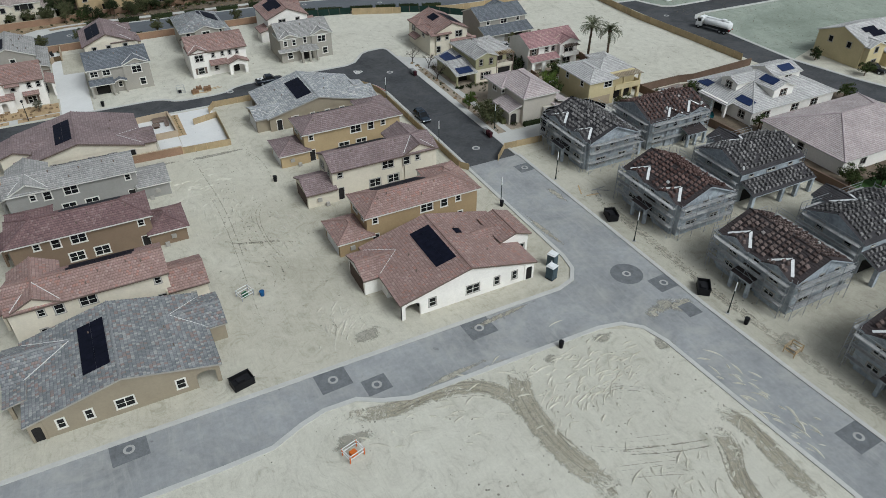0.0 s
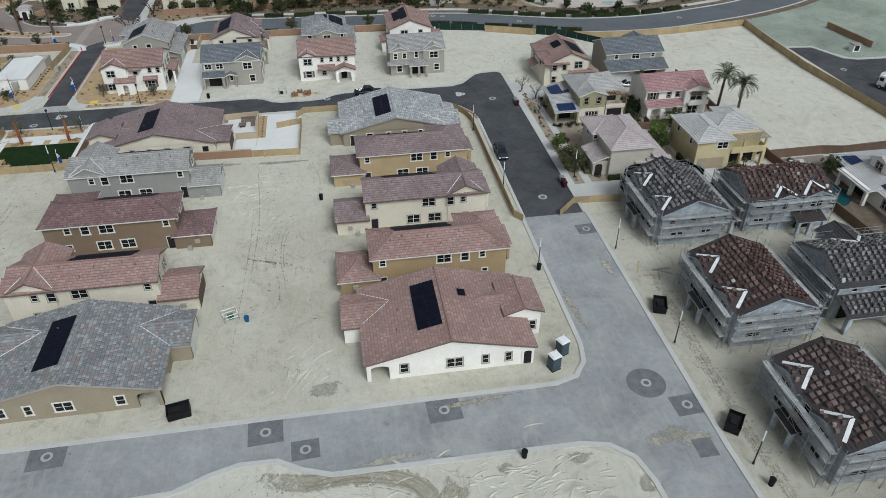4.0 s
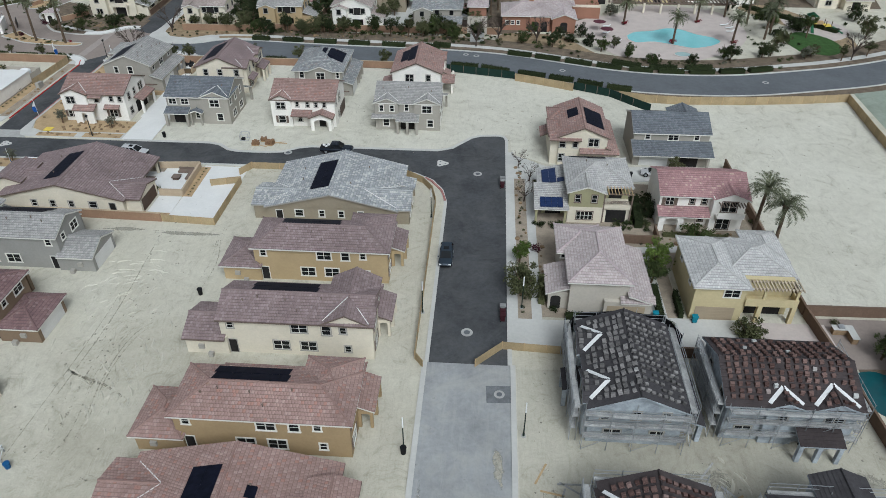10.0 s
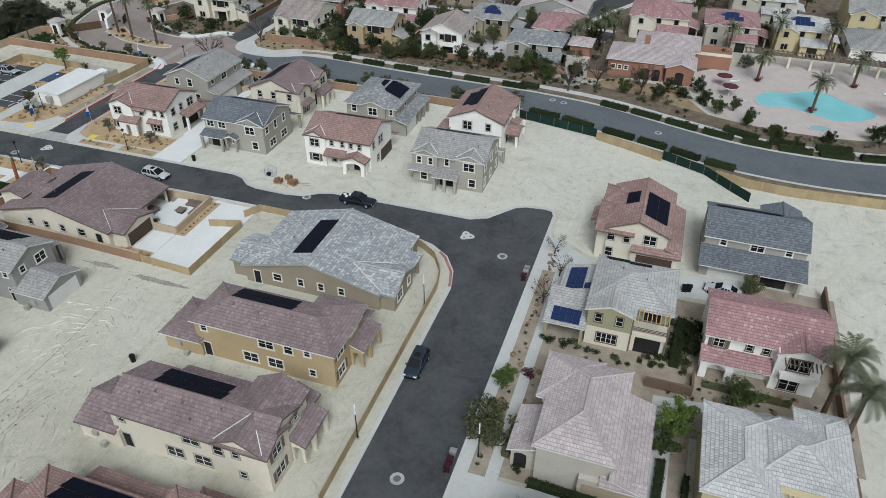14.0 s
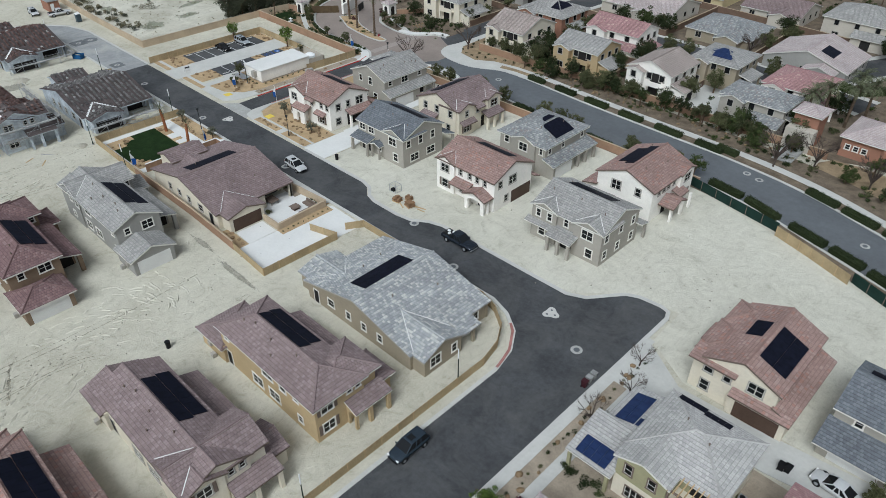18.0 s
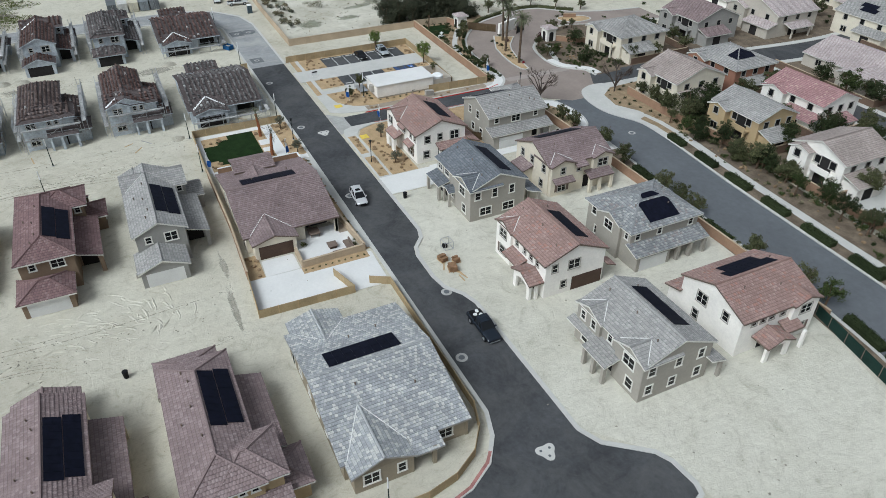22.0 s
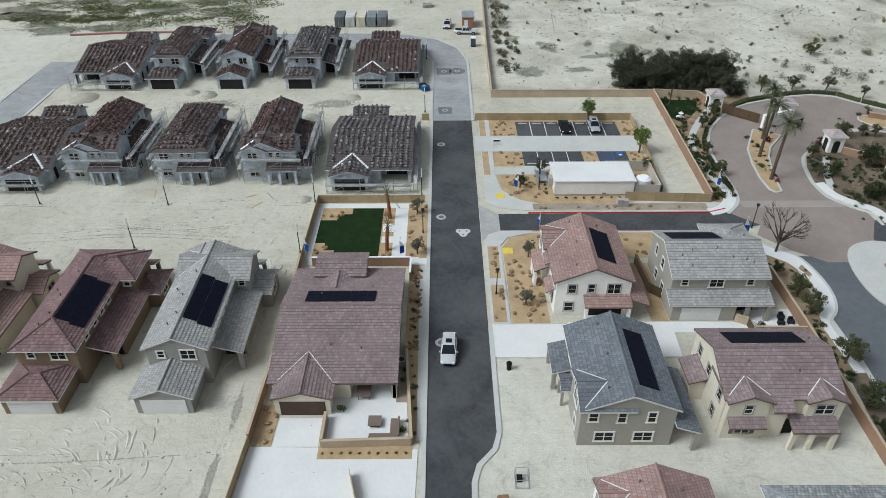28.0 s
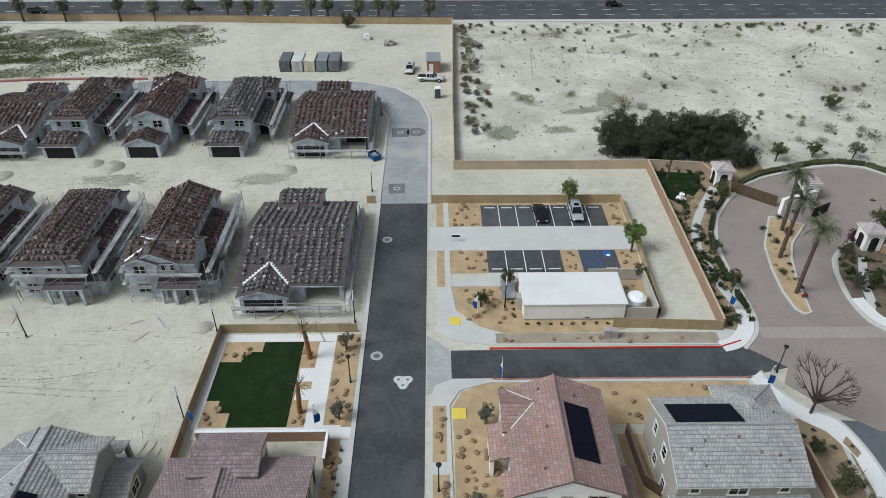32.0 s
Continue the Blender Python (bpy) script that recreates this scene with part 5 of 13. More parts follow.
        h.shed(5.4, 8.0, -0.9, 0.0, 4.9, 5.5, "S")
        h.shed(2.2, 6.6, -2.0, -0.3, 2.75, 3.5, "S")
        h.arch_wall("S", -1.9, 4.4, 3.8, 2.7, 1.0, 2.2)
        h.shed(8.0, 11.0, -1.0, 0.0, 2.75, 3.3, "S")
        h.window("S", -0.6, 1.8, 4.3, 1.6, 1.35, 2)
        h.window("S", 0, 6.6, 4.4, 0.8, 1.4, 1)
        h.window("S", 0, 9.6, 4.5, 0.7, 1.1, 1)
        h.window("S", 0, 11.3, 4.5, 0.7, 1.1, 1)
        h.window("S", 0, 9.4, 1.5, 1.5, 1.4, 2, shutters="trim_dark")
        h.window("S", -0.6, 1.4, 1.5, 1.5, 1.3, 2, shutters="trim_dark")
        h.opening("S", 0, 4.3, 1.4, 2.2)
        h.window("E", 12.2, 2.0, 4.3, 1.0, 1.3, 1)
        h.window("E", 12.2, 4.4, 4.4, 0.8, 1.2, 1)
        h.window("E", 12.2, 7.2, 4.3, 1.6, 1.5, 2)
        h.window("E", 12.2, 1.8, 1.5, 1.1, 1.3, 1)
        h.shed(7.5, 13.6, 9.3, 11.6, 2.7, 3.6, "N")
        h.shed(12.2, 14.0, 3.5, 9.4, 2.75, 3.4, "E")
        h.opening("E", 12.2, 6.3, 4.6, 2.3)
        h.posts([(13.6, 3.8), (13.6, 9.1)], 2.7, 0.4)
        h.solar(3.2, 9.8, 5.2, 7.7, main, 7, 1)
    h.vents([(2.0, 6.5), (6.0, 3.2), (10.5, 2.5), (1.2, 3.0)], main)
    return h


house_cr("white_house", "two-storey white stucco house with terracotta tile roof on the corner", -80.6, "stucco_white", "roof_red", "trim_grey", "trim_dark", "door_brown", "corner")
house_cr("grey_gable_house", "two-storey grey stucco house with dark blue-grey tile roof", -60.1, "stucco_greige", "roof_dark", "trim", "trim", "door_white", "cross")
house_cr("pale_porch_house", "two-storey pale cream house with terracotta roof and arched porch", -39.6, "stucco_white", "roof_red", "trim_grey", "trim_dark", "door_brown", "porch")
house_cr("twin_gable_house", "two-storey greige house with twin front gables and warm-grey tile roof", -19.6, "stucco_greige", "roof_grey", "trim", "trim", "door_white", "twin")


def house_back(name, label, x0, wall, roof, trim, fascia, gd, kind):
    """The second row: a two-storey house 10 m deep and 12 m long, with its garage drive to the east."""
    h = House(name, label, x0, 70.9, 1, 1, wall=wall, roof=roof, trim=trim, fascia=fascia, group="new houses", mid=(5, 6))
    h.wall(0, 9.9, 0, 11.9, 0, 5.6)
    if kind == "lean":
        main = h.gable(0, 9.9, 0, 11.9, 5.6, 0.40, "y", 0.4)
        h.wall(-1.6, 0.4, 6.8, 12.2, 0, 5.6)
        h.hip(-1.6, 4.4, 6.8, 12.4, 5.6, 0.40, 0.35)
        h.vents([(7.2, 1.6), (6.2, 6.2), (7.8, 9.6), (8.2, 10.4), (8.6, 2.6)], main)
        h.shed(9.7, 12.3, -0.6, 12.4, 2.75, 3.6, "E")
        h.wall(9.9, 11.9, 0, 8.0, 0, 2.75)
        h.garage("E", 11.9, 3.6, 4.9, 2.1, gd)
        h.posts([(11.9, 9.4), (11.9, 12.0)], 2.75, 0.5)
        h.opening("E", 9.9, 9.8, 2.6, 2.3)
        h.window("E", 9.9, 1.6, 4.6, 0.8, 0.9, 1)
        h.window("E", 9.9, 5.6, 4.5, 1.7, 1.3, 2)
        h.window("E", 9.9, 9.8, 4.6, 0.8, 0.9, 1)
        h.window("S", 0, 2.6, 4.4, 0.8, 1.3, 1)
        h.window("S", 0, 5.6, 4.4, 1.0, 1.5, 1)
        h.window("S", 0, 4.0, 1.5, 1.0, 1.3, 1)
        h.window("S", 0, 7.0, 1.5, 1.0, 1.3, 1)
        h.solar(1.2, 4.6, 0.8, 7.4, main, 2, 6)
    elif kind == "hip":
        main = h.hip(0, 9.9, 0, 11.9, 5.6, 0.44)
        h.wall(3.0, 8.0, -0.5, 0.4, 0, 5.6)
        h.gable(3.2, 7.8, -0.5, 4.0, 5.6, 0.40, "y", 0.3)
        h.shed(9.7, 12.3, -0.6, 12.4, 2.75, 3.6, "E")
        h.wall(9.9, 11.9, 0, 5.8, 0, 2.75)
        h.garage("E", 11.9, 2.9, 4.7, 2.1, gd)
        h.posts([(11.9, 7.2), (11.9, 9.4), (11.9, 12.0)], 2.75, 0.5)
        h.window("E", 9.9, 1.2, 4.5, 0.7, 1.2, 1)
        h.window("E", 9.9, 5.0, 4.5, 0.7, 1.2, 1)
        h.window("E", 9.9, 10.6, 4.5, 0.7, 1.2, 1)
        h.window("S", -0.5, 5.5, 4.4, 1.7, 1.4, 2)
        h.window("S", 0, 1.5, 4.4, 0.9, 1.3, 1)
        h.window("S", 0, 9.0, 4.5, 0.6, 1.2, 1)
        h.window("S", 0, 2.5, 1.5, 0.9, 1.3, 1)
        h.solar(6.3, 9.5, 3.4, 8.6, main, 2, 5)
        h.solar(5.1, 5.9, 4.6, 7.6, main, 1, 3)
    elif kind == "ell":
        main = h.gable(0, 9.9, 0, 11.9, 5.6, 0.42, "y", 0.4)
        for a, b in ((0.2, 4.4), (8.2, 11.9)):
            h.wall(9.5, 10.6, a, b, 0, 5.6)
            h.gable(5.5, 10.6, a, b, 5.6, 0.40, "x", 0.3, 0.3, (0, 1))
            h.valley(a, b, 9.9, 5.6, 0.40, -0.42, "x")
        h.shed(9.9, 11.6, 4.4, 6.6, 5.0, 5.6, "E")
        h.wall(9.9, 10.4, 4.4, 6.6, 0, 5.2)
        h.shed(10.5, 11.7, 0.4, 4.2, 2.7, 3.3, "E")
        h.shed(10.4, 12.3, 6.6, 11.4, 2.7, 3.4, "E")
        h.posts([(12.0, 6.9), (12.0, 8.8), (12.0, 11.1)], 2.65, 0.45)
        h.opening("E", 9.95, 7.4, 1.2, 2.2)
        h.window("E", 10.6, 2.3, 1.5, 1.5, 1.4, 2, shutters="trim_dark")
        h.window("E", 10.6, 2.3, 4.4, 0.8, 1.1, 1)
        h.window("E", 10.4, 5.5, 4.3, 0.7, 1.3, 1)
        h.window("E", 10.6, 10.0, 4.35, 1.8, 1.3, 2)
        h.window("E", 9.9, 12.0 - 0.8, 1.5, 0.8, 1.1, 1)
        for x, z in ((2.0, 4.4), (5.0, 4.4), (8.5, 4.4), (8.0, 1.5)):
            h.window("S", 0, x, z, 0.9, 1.3, 1)
        h.shed(1.5, 5.5, -2.0, 0.0, 2.7, 3.4, "S")
        h.wall(1.8, 5.2, -1.7, 0.0, 0, 2.7)
        h.solar(1.0, 4.0, 2.0, 10.0, main, 2, 8)
    else:
        main = h.gable(0, 9.9, 0, 11.9, 5.6, 0.40, "y", 0.4)
        h.wall(9.5, 10.4, 7.8, 11.9, 0, 5.6)
        h.gable(5.4, 10.4, 7.8, 11.9, 5.6, 0.38, "x", 0.3, 0.3, (0, 1))
        h.gable(10.0, 12.4, 2.4, 6.2, 2.7, 0.40, "x", 0.3, 0.3, (0, 1))
        h.shed(9.9, 11.6, 6.2, 9.0, 2.7, 3.3, "E")
        h.arch_wall("E", 12.3, 4.3, 3.8, 2.65, 2.6, 2.25)
        h.posts([(12.1, 8.6)], 2.65, 0.4)
        h.opening("E", 9.9, 4.3, 1.3, 2.2)
        for y in (2.0, 3.4, 4.8):
            h.window("E", 9.9, y, 4.6, 0.7, 0.9, 1)
        h.window("E", 9.9, 6.6, 4.6, 0.7, 0.9, 1)
        h.window("E", 10.4, 9.9, 4.4, 1.7, 1.3, 2)
        h.window("E", 10.4, 9.9, 1.5, 1.4, 1.2, 2, shutters="trim_dark")
        h.window("S", 0, 3.5, 4.3, 1.6, 1.5, 2)
        h.window("S", 0, 7.4, 4.4, 0.9, 1.3, 1)
        h.window("S", 0, 3.0, 1.5, 0.9, 1.3, 1)
        h.shed(-2.4, 0.3, -0.5, 4.4, 2.7, 3.4, "W")
        h.wall(-2.0, 0.2, 0, 4.0, 0, 2.7)
        h.solar(1.3, 4.5, 2.6, 10.4, main, 2, 8, skip=((0, 0), (0, 7)))
    h.vents([(6.5, 3.0), (7.5, 8.0), (3.0, 10.8)], main)
    return h


house_back("lean_to_house", "two-storey grey house with grey gable roof and white garage door", -79.2, "stucco_greige", "roof_grey", "trim", "trim", "door_white", "lean")
house_back("twin_wing_house", "two-storey cream house with brown tile roof and two front wings", -59.4, "stucco_cream", "roof_brown", "trim_grey", "trim_dark", "door_brown", "ell")
house_back("hipped_slate_house", "two-storey greige house with hipped mottled grey roof and solar panels", -38.6, "stucco_greige", "roof_slate", "trim", "trim", "door_white", "hip")
house_back("white_arch_house", "two-storey white stucco house with terracotta roof and arched porch", -18.2, "stucco_white", "roof_red", "trim_grey", "trim_dark", "door_brown", "arch")

# ---- the lived-in houses by the dark street ----
h = House("show_house", "two-storey cream house with terracotta roof and solar panels on bare sand", 12.7, 44.2, wall="stucco_cream", roof="roof_red", trim="trim_grey", fascia="trim_dark", group="new houses", mid=(5, 6))
h.wall(1.4, 9.6, 0, 12.3, 0, 5.6)
h.wall(0, 1.4, 0.4, 12.0, 0, 5.2)
main = h.gable(1.4, 9.6, 0, 12.3, 5.6, 0.42, "y", 0.4)
h.hip(0, 3.4, 1.4, 7.2, 5.2, 0.42)
h.hip(0.2, 3.6, 7.8, 12.0, 5.35, 0.46)
h.shed(-0.3, 5.2, -0.7, 1.8, 5.05, 5.75, "S")
h.shed(9.4, 11.8, -0.4, 12.6, 2.8, 3.7, "E")
h.wall(9.6, 11.4, 0, 12.3, 0, 2.8)
h.shed(5.0, 11.8, -1.0, 0.0, 2.8, 3.4, "S")
h.wall(5.0, 11.4, -0.6, 0.0, 0, 2.75)
h.garage("S", -0.6, 8.3, 4.9, 2.2, "door_brown")
h.shed(-1.5, 0.2, 5.5, 9.4, 2.7, 3.4, "W")
for x, z, w, c in ((2.0, 4.2, 1.0, 1), (4.2, 4.2, 0.8, 1), (7.3, 4.5, 1.7, 2), (2.0, 1.5, 1.0, 1)):
    h.window("S", 0, x, z, w, 1.4, c)
h.window("W", 0, 4.0, 4.3, 1.0, 1.3, 1)
h.window("W", 0, 9.4, 4.1, 1.5, 1.3, 2)
h.solar(6.0, 9.2, 2.2, 8.6, main, 2, 6)
h.solar(3.1, 4.9, 5.4, 8.6, main, 1, 3)
h = House("dark_roof_house", "two-storey greige house with dark slate-grey roof and white garage", 27.2, 45.0, wall="stucco_greige", roof="roof_dark", group="lived-in houses", mid=(6, 5))
h.wall(0, 13.0, 1.9, 10.5, 0, 5.6)
main = h.gable(0, 13.0, 1.9, 10.5, 5.6, 0.42, "x", 0.4)
h.shed(-0.4, 13.4, -1.7, 2.0, 2.75, 4.0, "S")
h.wall(0, 13.0, 0.0, 1.9, 0.0, 3.0)
h.garage("S", -0.02, 3.6, 4.9, 2.1, "door_white")
h.gable(7.5, 12.5, 6.0, 12.0, 5.6, 0.4, "y", 0.3)
h.posts([(12.6, -1.2)], 2.6, 0.4)
h.opening("S", 0, 9.6, 3.2, 2.2)
for x, w, c in ((2.4, 0.8, 1), (6.8, 1.7, 2), (10.8, 0.8, 1)):
    h.window("S", 1.9, x, 4.7, w, 1.0 if c == 1 else 1.3, c)
h.solar(1.0, 9.6, 7.2, 8.6, main, 8, 1)
h = House("olive_house", "two-storey olive and cream house with stone-grey roof and blue solar panels", 9.8, 26.2, wall="stucco_olive", roof="roof_stone", trim="trim_dark", group="lived-in houses", mid=(7, 5))
h.wall(4.6, 9.8, 0.2, 10.6, 0, 5.6)
h.wall(9.8, 14.0, 2.6, 10.6, 2.9, 5.6)
main = h.hip(4.6, 14.0, 2.0, 10.6, 5.6, 0.36)
h.gable(4.6, 9.8, -0.2, 5.0, 5.6, 0.36, "y", 0.4)
h.wall(4.6, 9.8, -0.2, 0.4, 0, 5.6)
h.wall(4.57, 9.83, -0.222, 0.6, 0, 2.9, "stucco_cream", "base_wall")
h.wall(4.57, 14.03, 0.178, 10.63, 0, 2.88, "stucco_cream", "base_wall")
# low west wing: a porch roof facing south, then a slope facing west
h.shed(-0.6, 4.7, -1.2, 4.5, 2.85, 4.2, "S")
h.shed(0.1, 4.9, 4.4, 10.9, 3.0, 4.2, "W")
h.wall(0.8, 4.6, 2.2, 10.6, 0, 3.0)
h.wall(2.6, 4.6, 4.6, 10.6, 3.0, 3.55)
h.posts([(-0.2, -0.8), (4.2, -0.8)], 2.85, 0.35)
h.wall(9.8, 14.2, -0.1, 0.2, 2.6, 3.0, "stucco_cream", "balcony_floor")
h.wall(9.8, 14.2, -0.1, 0.05, 3.0, 3.35, "stucco_cream", "parapet")
for z in (3.55, 3.75, 3.95):
    bm = bmesh.new()
    h.lbox(bm, 9.85, 14.15, -0.05, 0.02, z, z + 0.08)
    part("balcony_rail", bm, M["trim_dark"], h.root)
h.posts([(9.95, -0.02), (14.1, -0.02)], 5.3, 0.2, "trim_dark")
bm = bmesh.new()
h.lbox(bm, 9.7, 14.3, -0.3, -0.12, 5.25, 5.42)
part("pergola_beam", bm, M["trim_dark"], h.root)
for i in range(9):
    bm = bmesh.new()
    h.lbox(bm, 9.9 + i * 0.5, 10.0 + i * 0.5, -0.5, 2.0, 5.42, 5.56)
    part("pergola_slat", bm, M["wood_new"], h.root)
h.window("S", -0.2, 5.9, 4.4, 0.8, 1.3, 1)
h.window("S", -0.2, 8.4, 4.4, 0.8, 1.3, 1)
h.window("S", -0.2, 7.2, 1.4, 2.4, 1.4, 4)
h.opening("S", 0.17, 12.0, 3.0, 2.3)
h.opening("S", 2.6, 12.0, 2.0, 2.1, 2.95)
h.opening("S", 2.2, 2.6, 2.4, 2.3)
porch = lambda x, y: 2.85 + (y + 1.2) * 0.237
rear = lambda x, y: 3.0 + (x - 0.1) * 0.25
h.solar(0.3, 3.8, -0.8, 1.3, porch, 4, 2, "solar_blue")
h.solar(0.9, 3.1, 5.4, 10.0, rear, 2, 4, "solar_blue")
h.solar(3.2, 4.3, 5.4, 6.6, rear, 1, 1, "solar_blue")
h.solar(5.2, 8.2, 9.9, 10.9, main, 4, 1)
h.solar(8.2, 11.0, 9.5, 10.5, main, 4, 1)
h.vents([(7.6, 7.2), (10.6, 5.6)], main)
h = House("rose_roof_house", "two-storey white house with rose-red tile roof, balcony and courtyard", 28.0, 25.2, wall="stucco_white", roof="roof_rose", trim="trim_dark", group="lived-in houses", mid=(6, 5))
h.wall(0, 12.6, 1.2, 9.2, 0, 5.6)
main = h.gable(0, 12.9, 1.0, 9.2, 5.6, 0.42, "x", 0.4)
h.wall(7.6, 12.4, 0, 1.3, 0, 5.6)
h.gable(7.8, 12.6, 0.0, 5.0, 5.6, 0.40, "y", 0.4)
h.shed(-0.3, 7.4, -0.8, 1.3, 2.7, 3.5, "S")
h.posts([(0.2, -0.4), (3.4, -0.4)], 2.7, 0.45)
h.arch_wall("S", -0.6, 1.8, 3.3, 2.7, 2.0, 2.3)
h.window("S", 1.2, 1.5, 4.3, 1.2, 1.4, 2, shutters="trim_dark")
h.window("S", 1.2, 4.8, 4.4, 0.7, 1.0, 1)
h.window("S", 1.2, 6.6, 4.4, 0.7, 1.0, 1)
h.window("S", 1.2, 6.6, 1.4, 0.7, 1.0, 1)
h.window("S", 0, 10.0, 4.3, 2.2, 1.7, 2)
h.window("S", 0, 9.6, 1.3, 1.9, 1.9, 2)
h.wall(8.2, 12.2, -1.1, 0.0, 2.8, 3.0, None, "balcony_floor")
h.wall(8.2, 12.2, -1.1, -0.95, 3.0, 3.8, None, "parapet")
for i in range(9):
    bm = bmesh.new()
    h.lbox(bm, 8.3 + i * 0.45, 8.42 + i * 0.45, -1.4, 0.0, 5.0, 5.15)
    part("pergola_slat", bm, M["trim_dark"], h.root)
h = House("pink_roof_house", "two-storey beige house with dusty-pink hipped tile roof", 12.3, 4.6, wall="stucco_beige", roof="roof_pink", trim="trim", group="lived-in houses", mid=(4, 6))
h.wall(0.6, 8.0, 0, 12.0, 0, 5.6)
main = h.hip(0.6, 8.0, 0, 12.0, 5.6, 0.46)
h.hip(-0.4, 5.0, 6.5, 12.6, 5.4, 0.40)
h.wall(-0.2, 4.6, 6.9, 12.2, 0, 5.4)
h.shed(7.8, 11.4, -1.0, 11.0, 2.75, 4.0, "E")
h.wall(8.0, 11.0, 0, 10.6, 0, 2.75)
h.wall(5.0, 11.0, -0.7, 0, 0, 2.75)
h.shed(7.0, 11.4, -1.0, 0.2, 2.8, 3.3, "S")
h.garage("S", -0.7, 7.8, 4.8, 2.1, "door_beige")
h.shed(-2.4, 0.8, 0.4, 6.6, 2.75, 3.8, "W")
h.wall(-2.0, 0.6, 0.8, 6.4, 0, 2.75)
h.opening("S", 0.8, -1.0, 1.3, 2.2, 0, True)
h.window("W", -0.2, 9.5, 4.2, 1.5, 1.3, 2)
h.window("S", 6.9, 0.2, 4.4, 0.6, 1.0, 1)
h = House("yellow_house", "two-storey yellow house with pale tile roof and timber pergola", 28.4, 4.6, wall="stucco_yellow", roof="roof_pale", trim="trim", group="lived-in houses", mid=(6, 5))
h.wall(0, 12.6, 1.6, 10.4, 0, 5.6)
h.wall(8.8, 12.5, 10.0, 12.2, 0, 5.6)
h.wall(0, 6.4, 0, 1.8, 0, 5.6)
main = h.hip(0, 6.4, 0, 10.4, 5.6, 0.36)
h.hip(4.0, 12.7, 2.4, 10.4, 5.6, 0.36)
h.hip(8.6, 12.8, 6.0, 12.4, 5.6, 0.36)
h.garage("S", 0, 3.0, 4.9, 2.1, "door_beige")
h.window("S", 0, 4.6, 4.4, 1.9, 1.2, 2)
h.window("W", 0, 2.5, 4.5, 0.8, 1.2, 1)
h.window("W", 0, 7.5, 4.5, 0.8, 1.2, 1)
h.wall(6.4, 12.9, -0.3, 1.7, 2.7, 2.95, None, "balcony_floor")
h.wall(6.4, 12.9, -0.3, -0.12, 2.95, 3.85, None, "parapet")
h.wall(12.72, 12.9, -0.3, 1.7, 2.95, 3.85, None, "parapet")
h.posts([(8.4, -0.05), (12.6, -0.05)], 2.7, 0.55)
h.posts([(8.6, 0.0), (12.6, 0.0)], 5.3, 0.32)
for i in range(15):
    bm = bmesh.new()
    h.lbox(bm, 6.75 + i * 0.44, 6.88 + i * 0.44, -0.6, 2.7, 5.42, 5.55)
    part("pergola_slat", bm, M["wood_tan"], h.root)
for yy in (0.0, 1.4):
    bm = bmesh.new()
    h.lbox(bm, 6.5, 13.2, yy - 0.08, yy + 0.08, 5.25, 5.42)
    part("pergola_beam", bm, M["wood_tan"], h.root)
h.opening("S", 1.6, 9.6, 4.5, 2.2)

# ---- houses under construction ----


